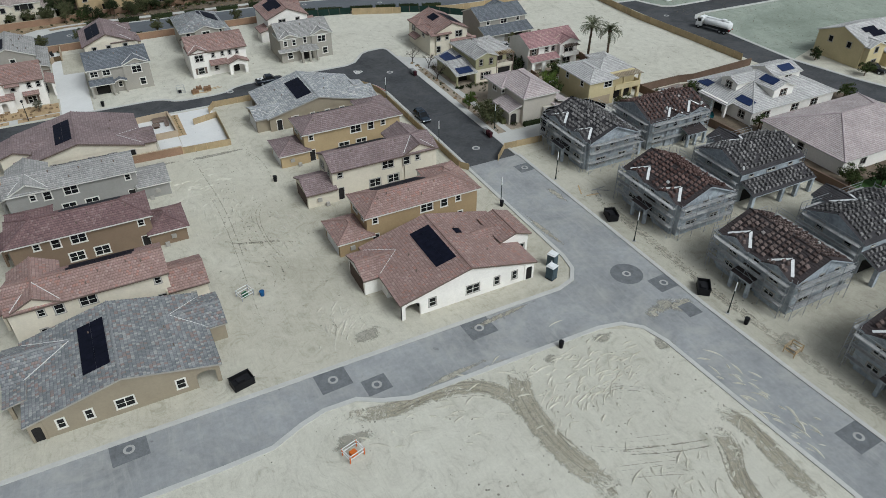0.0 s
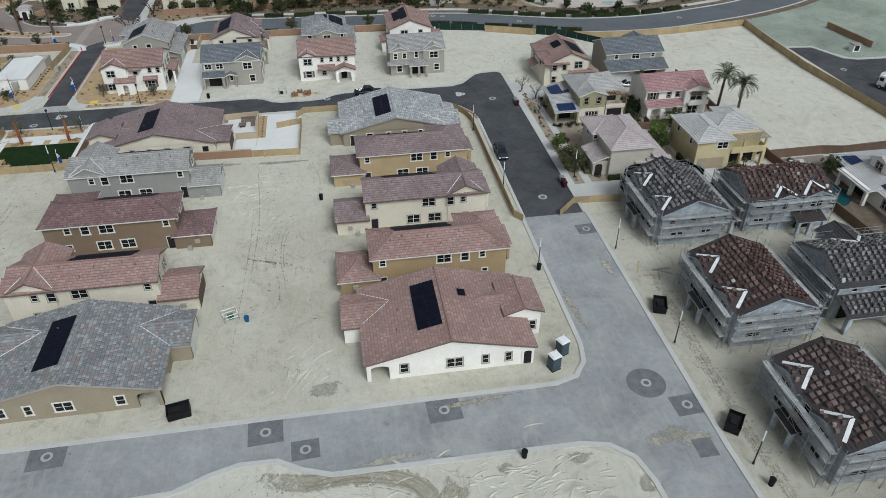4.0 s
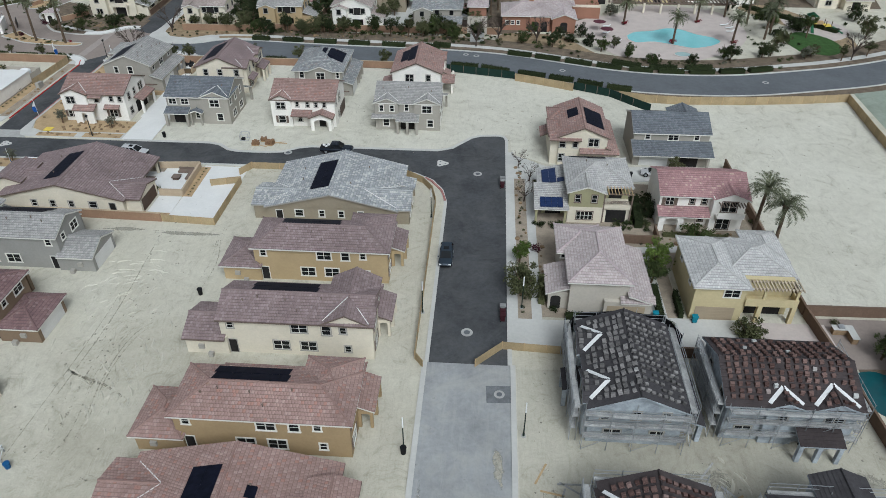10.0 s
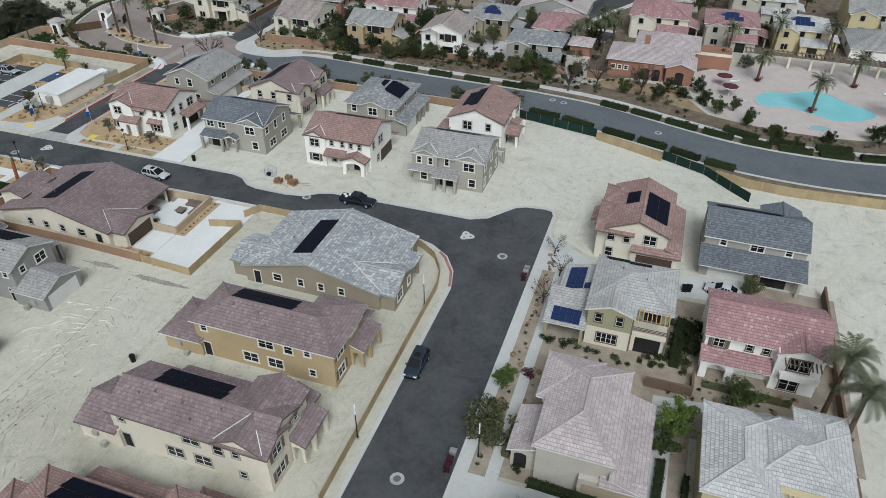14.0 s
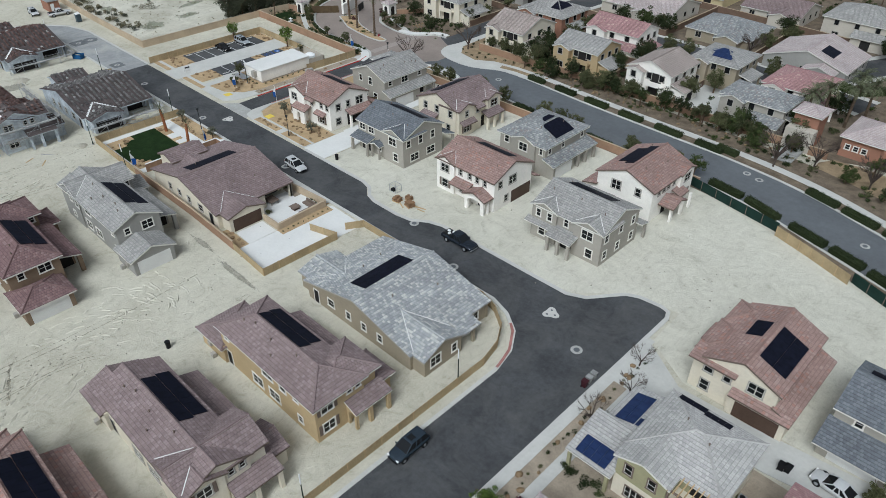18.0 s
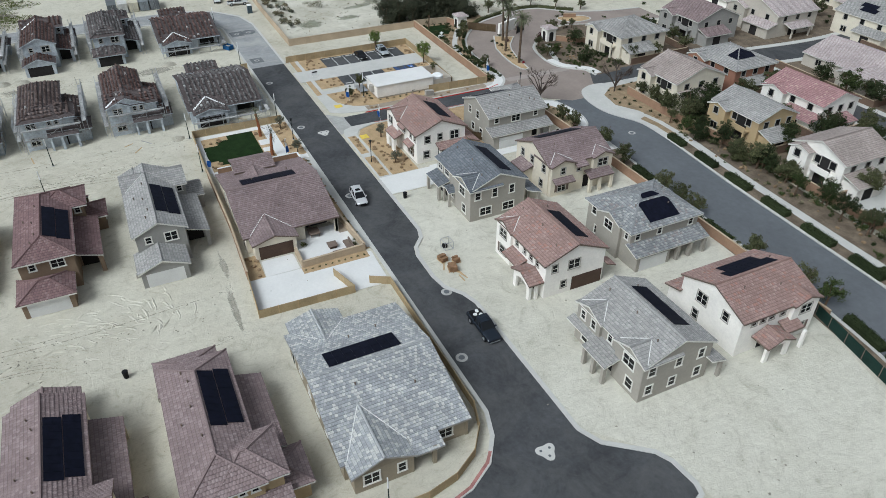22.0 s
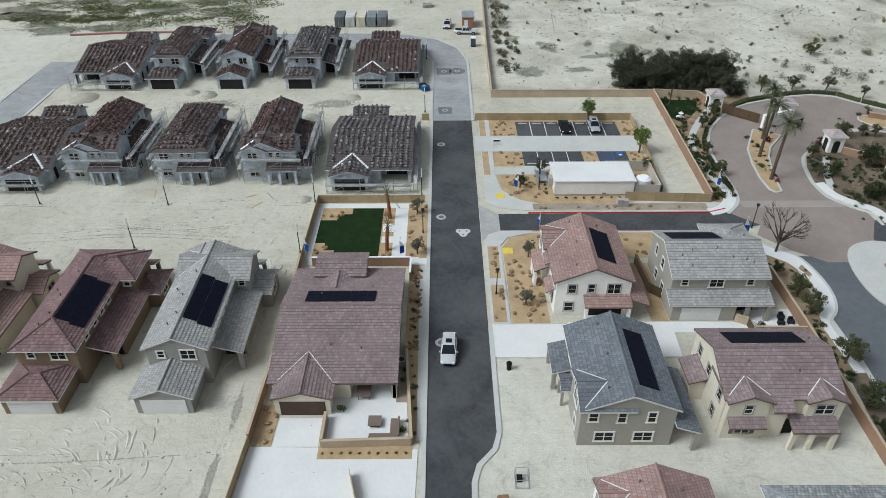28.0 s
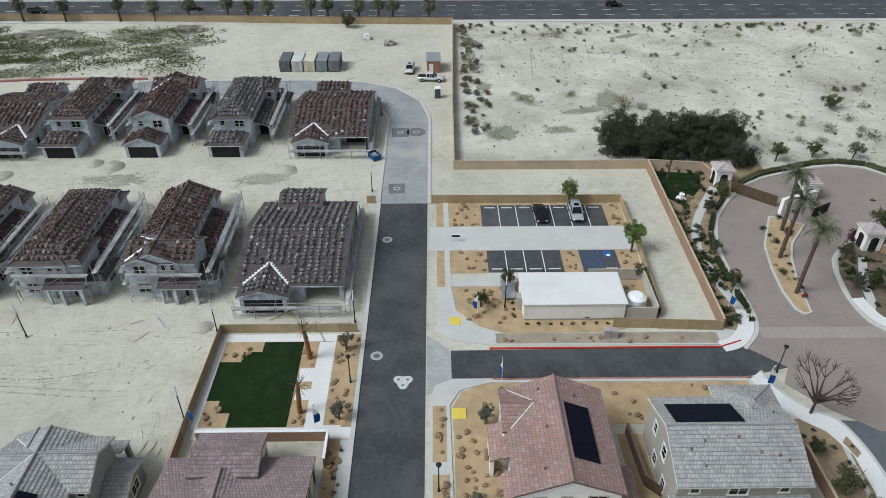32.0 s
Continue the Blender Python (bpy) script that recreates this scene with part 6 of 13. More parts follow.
def scaffold(x0, x1, y0, y1, levels=(2.2, 4.4), label="grey steel scaffolding with weathered planks round a house shell", sides="SNEW", seed=1):
    """Posts, ledgers, braces and working planks round a plan rectangle."""
    rnd = random.Random(seed)
    t = thing("scaffold", (x0 + x1) / 2, (y0 + y1) / 2, label, "scaffold", "scaffolds")
    top = levels[-1] + 1.3
    runs = {"S": ((x0, y0), (x1, y0), (0, -1)), "N": ((x0, y1), (x1, y1), (0, 1)), "W": ((x0, y0), (x0, y1), (-1, 0)), "E": ((x1, y0), (x1, y1), (1, 0))}
    far_posts = bmesh.new()
    for s in sides:
        (ax, ay), (bx, by), (ox, oy) = runs[s]
        n = max(2, round(math.dist((ax, ay), (bx, by)) / 2.9))
        for row, off in enumerate((0.45, 1.15)):
            for i in range(n + 1):
                x, y = ax + (bx - ax) * i / n + ox * off, ay + (by - ay) * i / n + oy * off
                if row == 0 and i % 2:
                    continue
                bm = bmesh.new() if x0 > -50 else far_posts
                tube(bm, (x, y, 0), (x + rnd.uniform(-0.05, 0.05), y + rnd.uniform(-0.05, 0.05), top - rnd.choice((0, 0.2, 0.6))), 0.045, 0.045, 5)
                if x0 > -50:
                    part("post", bm, M["steel"], t)
        bm = bmesh.new()
        for z in levels:
            for dz, off in ((0.0, 0.45), (0.0, 1.15), (0.55, 1.15), (1.05, 1.15)):
                tube(bm, (ax + ox * off, ay + oy * off, z + dz), (bx + ox * off, by + oy * off, z + dz), 0.036, 0.036, 4)
        for i in range(n):
            for k, z in enumerate((0.1,) + tuple(levels[:-1])):
                if (i + k) % 2 == 0:
                    p, q = (ax + (bx - ax) * i / n, ay + (by - ay) * i / n), (ax + (bx - ax) * (i + 1) / n, ay + (by - ay) * (i + 1) / n)
                    tube(bm, (p[0] + ox * 1.15, p[1] + oy * 1.15, z), (q[0] + ox * 1.15, q[1] + oy * 1.15, levels[k]), 0.032, 0.032, 4)
        part("ledger_frame", bm, M["steel"], t)
        for z in levels:
            at = 0.0
            while at < 0.98:
                w = min(rnd.choice((0.3, 0.42, 0.5)), 1.02 - at)
                d = rnd.uniform(-0.12, 0.12)
                bm = bmesh.new()
                p, q = (ax + (bx - ax) * at, ay + (by - ay) * at), (ax + (bx - ax) * (at + w), ay + (by - ay) * (at + w))
                beam(bm, (p[0] + ox * (0.8 + d), p[1] + oy * (0.8 + d), z + 0.04), (q[0] + ox * (0.8 - d * 0.3), q[1] + oy * (0.8 - d * 0.3), z + 0.06), 0.62, 0.06)
                part("plank", bm, M["wood_grey"], t)
                at += w
    if x0 <= -50:
        tagged(part("post_frame", far_posts, M["steel"], t), kind="stuff")
    else:
        far_posts.free()
    return t


LBL = "house shell in grey weather paper, tile bundles on felt roof"
for k, (ox, sx, rows) in enumerate(((-126.2, 1, "stack_red stack_brown stack_red"), (-141.6, -1, "stack_brown stack_red stack_grey"))):
    for j, (oy, st) in enumerate(zip((9.0, -5.6, -20.2), reversed(rows.split()))):
        plan_two("house_shell", "two-storey " + LBL, ox, oy, sx, 1, "gable" if (j + k) % 2 == 0 else "hip", "paper_west", "felt_pale", "trim_grey", panels=False, fascia="paper_west", site=st)
        a, b = (ox + 4.9, ox + 23.2) if sx > 0 else (ox - 23.2, ox - 4.9)
        scaffold(a, b, oy + 0.3, oy + 9.9, (2.3, 4.2), sides="SN" + ("" if sx < 0 else "E"), seed=k * 10 + j)
for ox, oy, sx, sy, st in ((-99.4, 37.0, -1, -1, "stack_grey"), (-142.0, 37.0, -1, -1, "stack_red"), (-99.6, -36.4, -1, 1, "stack_brown"), (-141.8, -36.4, -1, 1, "stack_brown")):
    plan_one("bungalow_shell", "single-storey " + LBL, ox, oy, sx, sy, "paper_west", "felt_pale", "trim_grey", panels=False, fascia="paper_west", site=st)
    a, b = ox - 23.0, ox - 0.2
    scaffold(a, b, min(oy, oy + sy * 13.6), max(oy, oy + sy * 13.6), (1.4,), "low grey scaffolding with planks round a bungalow shell", "EN" if sy < 0 else "ES", seed=int(-ox))


def shell_tall(x0, y0, st, roof="felt"):
    """A shell with its ridge running north, a cross gable to the street on the west and a porch roof round it."""
    h = House("house_shell", "two-storey " + LBL, x0, y0, wall="paper", roof=roof, trim="trim_grey", fascia="paper", group="house shells", mid=(5, 6))
    h.wall(0, 9.6, 0, 12.6, 0, 5.6)
    main = h.gable(0, 9.6, 0, 12.6, 5.6, 0.42, "y", 0.45, 0.45)
    h.wall(-0.5, 0.4, 0.8, 4.8, 0, 5.6)
    h.gable(-0.5, 4.4, 0.8, 4.8, 5.6, 0.42, "x", 0.4, 0.3, (1, 0))
    h.valley(0.8, 4.8, 0.0, 5.65, 0.42, 0.42, "x", wide=0.42, mat="sheet_white")
    h.wall(-0.5, 0.4, 7.8, 11.8, 0, 5.6)
    h.gable(-0.5, 4.4, 7.8, 11.8, 5.6, 0.42, "x", 0.4, 0.3, (1, 0))
    h.valley(7.8, 11.8, 0.0, 5.65, 0.42, 0.42, "x", wide=0.42, mat="sheet_white")
    for m in (2.8, 9.8):
        stacks(h, lambda x, y, m=m: 5.62 + 0.42 * (2.0 - abs(y - m)), (-0.8, 1.2, m - 1.9, m + 1.9), st)
    h.shed(-2.3, 0.0, 4.6, 8.0, 2.6, 3.3, "W")
    h.posts([(-2.0, 4.9), (-2.0, 7.7)], 2.6, 0.45)
    h.shed(9.6, 12.2, 0.4, 7.0, 2.7, 3.6, "E")
    h.posts([(11.8, 0.9), (11.8, 6.6)], 2.7, 0.5)
    for x, z, w, c in ((1.6, 4.2, 0.9, 1), (4.8, 4.4, 0.8, 1), (7.8, 4.4, 0.8, 1), (2.6, 1.5, 1.8, 2), (7.2, 1.5, 1.4, 2)):
        h.window("S", 0, x, z, w, 1.2, c)
    for y, z in ((2.8, 4.3), (9.8, 4.3), (2.8, 1.5), (9.8, 1.5)):
        h.window("W", -0.5, y, z, 1.5, 1.3, 2)
    h.window("W", 0, 6.3, 4.4, 0.9, 1.1, 1)
    h.opening("W", 0, 6.3, 1.3, 2.2)
    for y in (2.0, 6.0, 10.0):
        h.window("E", 9.6, y, 4.5, 0.9, 1.1, 1)
    stacks(h, main, (0.0, 9.6, 0.2, 12.4), st, single=y0 > -30)
    scaffold(x0 - 0.6, x0 + 9.8, y0, y0 + 12.6, levels=(1.9, 3.7, 5.1), seed=int(y0 + 90))


def shell_wide(x0, y0, st, kind=0, roof="felt"):
    """A shell with its ridge running east: two front gables and a porch, or a long lean-to roof."""
    h = House("house_shell", "two-storey " + LBL, x0, y0, wall="paper", roof=roof, trim="trim_grey", fascia="paper", group="house shells", mid=(6, 5))
    h.wall(0, 13.2, 0.4, 9.8, 0, 5.6)
    main = h.gable(0, 13.2, 0.4, 9.8, 5.6, 0.42, "x", 0.45, 0.45)
    if kind == 0:
        for a, b in ((4.0, 7.4), (8.6, 13.0)):
            h.wall(a, b, 0.0, 0.8, 0, 5.6)
            h.gable(a, b, 0.0, 5.2, 5.6, 0.42, "y", 0.35)
            h.valley(a, b, 0.4, 5.65, 0.42, 0.42, wide=0.42, mat="sheet_white")
            stacks(h, lambda x, y, m=(a + b) / 2, q=(b - a) / 2: 5.62 + 0.42 * (q - abs(x - m)), (a + 0.1, b - 0.1, -0.2, 1.7), st)
        h.shed(7.0, 11.6, -2.4, 0.0, 2.6, 3.3, "S")
        h.posts([(7.3, -2.1), (9.2, -2.1), (11.3, -2.1)], 2.6, 0.45)
        h.window("S", 0.0, 10.8, 4.3, 1.9, 1.3, 2)
        h.window("S", 0.0, 5.7, 4.3, 0.8, 1.3, 1)
        h.window("S", 0.4, 1.8, 4.4, 1.2, 0.9, 1)
        h.window("S", 0.4, 2.2, 1.5, 1.7, 1.2, 2)
        h.opening("S", 0.0, 9.4, 2.4, 2.2)
    else:
        h.shed(0.0, 14.2, -2.8, 0.4, 2.75, 4.0, "S")
        h.posts([(0.4, -2.4), (7.0, -2.4), (10.4, -2.4), (13.8, -2.4)], 2.75, 0.6)
        h.opening("S", 0.4, 3.6, 4.9, 2.2)
        h.opening("S", 0.4, 10.8, 4.0, 2.3)
        for x, w in ((2.2, 0.8), (6.6, 1.7), (11.0, 0.8)):
            h.window("S", 0.4, x, 4.9, w, 1.0, 2 if w > 1 else 1)
        stacks(h, lambda x, y: 2.75 + (y + 2.8) * 0.39, (0.2, 14.0, -2.4, 0.2), st)
        h.wall(4.5, 9.0, 9.0, 12.4, 0, 5.6)
        h.gable(4.5, 9.0, 5.0, 12.4, 5.6, 0.45, "y", 0.35)
        h.valley(4.5, 9.0, 9.8, 5.65, 0.45, 0.42, wide=0.42, mat="sheet_white", grow=-1)
    for y in (2.6, 7.2):
        h.window("W", 0, y, 4.4, 1.1, 1.2, 1)
        h.window("W", 0, y, 1.5, 1.1, 1.2, 1)
    stacks(h, main, (0.0, 13.2, 0.6, 9.6), st, single=y0 > -20)
    scaffold(x0, x0 + 13.2, y0 + 0.4, y0 + 9.8, (1.9, 3.7, 5.1), seed=int(y0 + 300), sides="SWE" if kind == 0 else "WEN")


shell_tall(13.2, -16.0, "stack_grey", "felt_dark")
shell_tall(13.2, -38.0, "stack_red")
shell_tall(13.6, -58.2, "stack_brown")
shell_tall(13.6, -80.5, "stack_brown")
shell_wide(27.4, -15.0, "stack_red", 0)
shell_wide(28.2, -35.6, "stack_grey", 1, "felt_dark")
shell_wide(28.6, -57.0, "stack_grey", 1, "felt_dark")
shell_wide(28.6, -78.5, "stack_brown", 0)

# black safety netting hung round the north end of the first shell
bm = bmesh.new()
line = smooth_line([(11.6, -5.0), (12.4, -2.6), (14.7, -1.6), (17.9, -1.2), (21.3, -1.5), (23.6, -2.4), (24.6, -5.2)], 5)
rows = []
for i, (x, y) in enumerate(line):
    sag = 0.25 * math.sin(i * 0.9)
    rows.append([bm.verts.new((x + dx * 0.3 * math.sin(i * 1.7), y + dy, z)) for dx, dy, z in ((1, 0.25, 2.6), (0.5, 0.1, 4.0 + sag), (0, 0.0, 5.7 + 0.4 * sag))])
for p, q in zip(rows, rows[1:]):
    for k in range(2):
        bm.faces.new((p[k], p[k + 1], q[k + 1], q[k]))
bmesh.ops.solidify(bm, geom=bm.faces[:], thickness=0.02)
net = thing("safety_net", 18.0, -1.5, "black safety netting hung on poles beside a house shell", "netting")
part("netting", bm, M["mesh_black"], net)
for x, y in line[::6]:
    bm = bmesh.new()
    tube(bm, (x, y + 0.3, 0), (x, y, 6.3), 0.04, 0.04, 6)
    part("pole", bm, M["steel"], net)

# ---- fences and garden walls ----


def fence(pts, h=1.5, mat="ply", step=2.4, thick=0.06, label="tan plywood site fence with posts", name="fence", cap=None, posts=True):
    """A fence or wall of separate panels along a line of plan points."""
    t = thing(name, *pts[0], label, "fence" if posts else "wall", kind="" if posts else "structure")
    for a, b in zip(pts, pts[1:]):
        d = math.dist(a, b)
        n = max(1, round(d / step))
        ux, uy = (b[0] - a[0]) / d, (b[1] - a[1]) / d
        for i in range(n):
            p, q = (a[0] + ux * d * i / n, a[1] + uy * d * i / n), (a[0] + ux * d * (i + 1) / n, a[1] + uy * d * (i + 1) / n)
            bm = bmesh.new()
            g = 0.012 if posts else 0.004
            beam(bm, (p[0] + ux * g, p[1] + uy * g, h / 2), (q[0] - ux * g, q[1] - uy * g, h / 2), thick, h)
            part("panel", bm, M[mat], t)
            if posts:
                bm = bmesh.new()
                box(bm, p[0] - 0.05, p[0] + 0.05, p[1] - 0.05, p[1] + 0.05, 0, h + 0.04)
                part("post", bm, M["trim_dark" if mat != "ply" else "wood_new"], t)
        if cap:
            bm = bmesh.new()
            beam(bm, (*a, h + 0.04), (*b, h + 0.04), thick + 0.08, 0.08)
            part("coping", bm, M[cap], t)
    return t


fence([(-39.0, 39.3), (-14.5, 39.2), (-11.6, 38.3), (-8.8, 36.3), (-7.0, 33.4), (-6.2, 30.0), (-6.1, -5.0), (-5.0, -6.5)], 1.25)
fence([(1.2, -5.9), (4.4, -2.7), (12.4, -3.1)], 1.25)
fence([(-48.1, 22.0), (-39.7, 21.5), (-39.4, 34.3)], 1.3)
fence([(-39.4, 34.3), (-44.2, 32.9)], 1.3, label="open leaf of the tan plywood site gate", name="gate_leaf")
fence([(-40.4, 36.8), (-39.0, 39.3)], 1.3)
fence([(-79.5, 22.3), (-95.8, 22.5), (-95.8, 39.4)], 1.4)
fence([(-126.1, 48.6), (-126.0, 78.7), (-112.0, 78.5), (-98.4, 77.9)], 1.5)
fence([(-96.3, 71.4), (-95.6, 84.9)], 1.6)
fence([(-126.2, 39.6), (-126.2, 38.2)], 1.4)
fence([(7.4, 81.4), (13.4, 79.2), (19.6, 76.6)], 1.7)
fence([(28.8, 73.3), (34.0, 71.8), (40.5, 71.2), (54.0, 71.9), (66.0, 73.2), (75.8, 74.9), (74.8, 60.0), (74.2, 44.3), (75.6, 24.0), (76.3, 9.4)], 1.7)
fence([(-12.0, 86.8), (-7.0, 85.6), (7.3, 82.4)], 1.7, "mesh_green", 3.0, 0.03, "chain-link fence with green windscreen")
fence([(19.7, 77.6), (26.9, 74.3), (31.2, 70.0), (34.2, 67.2)], 1.7, "mesh_green", 3.0, 0.03, "chain-link fence with green windscreen")
fence([(-79.5, 22.3), (-61.0, 22.4), (-48.2, 22.0)], 1.5, "wall_red", 2.4, 0.2, "reddish block garden wall", "wall_garden", "wall_tan", False)
fence([(-61.2, 37.9), (-48.0, 38.9), (-47.7, 29.6), (-51.6, 29.6)], 1.1, "wall_tan", 2.0, 0.25, "low tan stucco patio wall", "wall_patio", "wall_tan", False)
fence([(-63.2, 37.7), (-61.2, 37.9)], 1.5, "wall_tan", 2.0, 0.25, "low tan stucco patio wall", "wall_patio", "wall_tan", False)
fence([(-79.0, 24.0), (-79.0, 37.8), (-75.5, 37.8)], 1.5, "wall_red", 2.0, 0.2, "reddish block courtyard wall", "wall_court", "white_paint", False)
fence([(-95.6, 84.9), (-137.0, 85.8)], 1.8, "wall_red", 4.0, 0.2, "long reddish block wall", "wall_lot", "wall_tan", False)
fence([(-137.1, 85.8), (-137.1, 52.4)], 1.6, "wall_tan", 4.0, 0.2, "pale tan block wall", "wall_lot", "wall_tan", False)
fence([(-137.1, 52.4), (-162.0, 52.7), (-215.5, 54.0)], 1.6, "wall_tan", 5.0, 0.2, "pale tan block wall", "wall_lot", "wall_tan", False)
fence([(-215.5, 54.0), (-216.5, 20.0), (-218.0, -10.0), (-220.5, -80.0), (-224, -180)], 1.8, "ply", 8.0, 0.2, "long tan boundary wall by the highway", "wall_highway", "wall_red", False)
fence([(-76.6, 86.8), (-66.0, 87.0), (-8.0, 86.6)], 1.6, "wall_red", 3.5, 0.2, "reddish block wall behind the houses", "wall_rear", "wall_tan", False)
fence([(-79.6, 69.2), (-73.0, 69.6)], 1.5, "wall_brown", 2.4, 0.2, "brown block wall between two houses", "wall_garden", "wall_brown", False)
fence([(-72.9, 69.7), (-71.7, 70.9)], 1.5, "wood_gate", 1.6, 0.08, "dark brown garden gate", "garden_gate")
fence([(-67.1, 78.9), (-66.4, 80.3)], 1.2, "wall_tan", 1.6, 0.2, "low tan patio wall", "wall_patio", "wall_tan", False)
fence([(-66.3, 80.3), (-64.8, 80.4)], 1.2, "wood_gate", 1.5, 0.08, "dark brown patio gate", "garden_gate")
fence([(-64.7, 80.4), (-64.6, 86.8)], 1.3, "wall_tan", 2.2, 0.2, "low tan patio wall", "wall_patio", "wall_tan", False)
fence([(-77.4, 108.8), (-66.0, 108.9), (-51.0, 110.4), (4.0, 111.0)], 1.7, "wall_red", 3.5, 0.2, "reddish block wall beside the pavement", "wall_street", "wall_tan", False)
fence([(43.2, 45.2), (43.1, 22.0), (43.4, 6.2), (54.0, 6.4), (57.6, 5.6), (76.0, 6.6)], 1.6, "wall_brown", 3.2, 0.2, "brown block wall round the gardens", "wall_garden", "wall_brown", False)
fence([(43.4, 6.0), (44.2, -2.8), (46.4, -40.0), (46.8, -95.0)], 1.6, "wall_brown", 3.6, 0.2, "brown block wall behind the plots", "wall_garden", "wall_brown", False)
fence([(22.2, 21.0), (27.4, 21.0), (27.4, 24.0)], 1.4, "wall_brown", 2.6, 0.2, "brown block wall between gardens", "wall_garden", "wall_brown", False)
fence([(13.8, -2.4), (26.0, -2.6), (44.0, -2.8)], 1.5, "wall_brown", 3.0, 0.2, "brown block wall between plots", "wall_garden", "wall_brown", False)

# ---- pavements, drives and beds ----
PAVE = [
    ("pavement", [(-126, 48.2), (-126, 49.2), (-95.5, 49.2), (-94.0, 51.4), (-93.2, 55.6), (-92.9, 85.0), (-95.4, 88.0), (-95.4, 84.9), (-95.2, 57.6), (-96.4, 54.4), (-99.6, 51.8), (-104.5, 51.2), (-126, 51.2), (-126, 50.4)], "concrete", 0.10),
    ("pavement", [(-87.0, 85.0), (-87.0, 55.4), (-85.8, 51.8), (-83.6, 50.6), (-66.6, 50.8), (-66.6, 48.4), (-84.5, 48.4), (-86.6, 49.0), (-87.6, 51.0), (-87.6, 85.0)], "concrete", 0.10),
    ("crossing_apron", [(-95.0, 48.0), (-85.0, 48.0), (-87.7, 50.9), (-92.3, 50.9)], "concrete_dirty", 0.03),
    ("drive", [(-66.6, 48.4), (-60.8, 48.4), (-60.8, 70.7), (-65.0, 70.9), (-65.0, 84.0), (-67.0, 84.0), (-67.0, 58.0), (-66.6, 57.8)], "concrete_new", 0.09),
    ("drive", [(-119.1, 48.2), (-112.9, 48.2), (-112.9, 78.0), (-119.1, 78.2)], "concrete", 0.11),
    ("path", [(-107.6, 56.4), (-106.4, 56.4), (-106.4, 76.0), (-107.6, 76.0)], "concrete", 0.09),
    ("path", [(-106.4, 51.2), (-104.6, 51.2), (-104.6, 60.0), (-106.4, 60.0)], "concrete", 0.085),
    ("drive", [(-51.6, 24.6), (-47.8, 24.4), (-47.8, 29.2), (-51.6, 29.2)], "concrete_new", 0.06),
    ("pad", [(-47.8, 22.1), (-39.9, 21.7), (-39.6, 39.4), (-47.4, 39.6)], "concrete_new", 0.07),
    ("patio", [(-56.4, 29.9), (-47.9, 29.9), (-48.2, 38.6), (-61.0, 37.7), (-61.0, 36.9), (-56.4, 36.9)], "concrete_new", 0.06),
    ("path", [(-95.4, 38.8), (-95.4, 36.6), (-79.3, 36.6), (-79.3, 38.8)], "concrete_new", 0.05),
    ("path", [(-95.4, 23.0), (-94.1, 23.0), (-94.1, 38.0), (-95.4, 38.0)], "concrete_new", 0.054),
    ("path", [(-80.7, 23.2), (-79.2, 23.2), (-79.2, 40.0), (-80.7, 40.0)], "concrete_new", 0.058),
    ("path", [(-94.2, 22.8), (-94.2, 23.5), (-80.6, 23.5), (-80.6, 22.8)], "concrete_new", 0.05),
    ("path", [(-94.0, 34.9), (-94.0, 36.7), (-80.6, 36.7), (-80.6, 34.9)], "concrete_new", 0.046),
    ("pavement", [(-79.0, 39.0), (-79.0, 40.0), (-48.5, 40.0), (-48.5, 39.4)], "concrete", 0.10),
    ("pavement", [(5.6, 3.0), (5.6, 48.0), (6.5, 48.0), (6.5, 3.0)], "concrete", 0.11),
    ("pavement", [(8.3, 3.0), (8.3, 44.0), (9.6, 44.0), (9.6, 3.0)], "concrete", 0.10),
    ("drive", [(5.6, -2.4), (13.6, -2.2), (22.8, -2.0), (22.8, 3.8), (12.8, 3.8), (12.8, 3.0), (5.6, 3.0)], "concrete", 0.09),
    ("drive", [(23.4, -2.2), (36.0, -2.2), (36.0, 4.4), (25.8, 4.4), (25.8, 18.0), (23.9, 18.0)], "concrete", 0.085),
    ("drive", [(5.6, 38.8), (12.2, 38.6), (24.5, 38.6), (34.0, 40.0), (34.0, 44.9), (20.6, 43.4), (12.4, 43.2), (5.6, 47.8)], "concrete", 0.095),
    ("path", [(23.4, 18.3), (42.0, 20.4), (42.0, 21.8), (23.4, 19.8)], "concrete", 0.08),
    ("patio", [(34.8, -2.0), (45.6, -2.2), (45.4, 4.4), (36.2, 4.2)], "deck", 0.08),
]
for n, pts, mat, z in PAVE:
    sheet(n, pts, mat, z, {"concrete_new": "clean white concrete paving", "concrete": "pale concrete paving", "concrete_dirty": "stained concrete apron", "deck": "pale pink patio paving"}[mat], "paving")

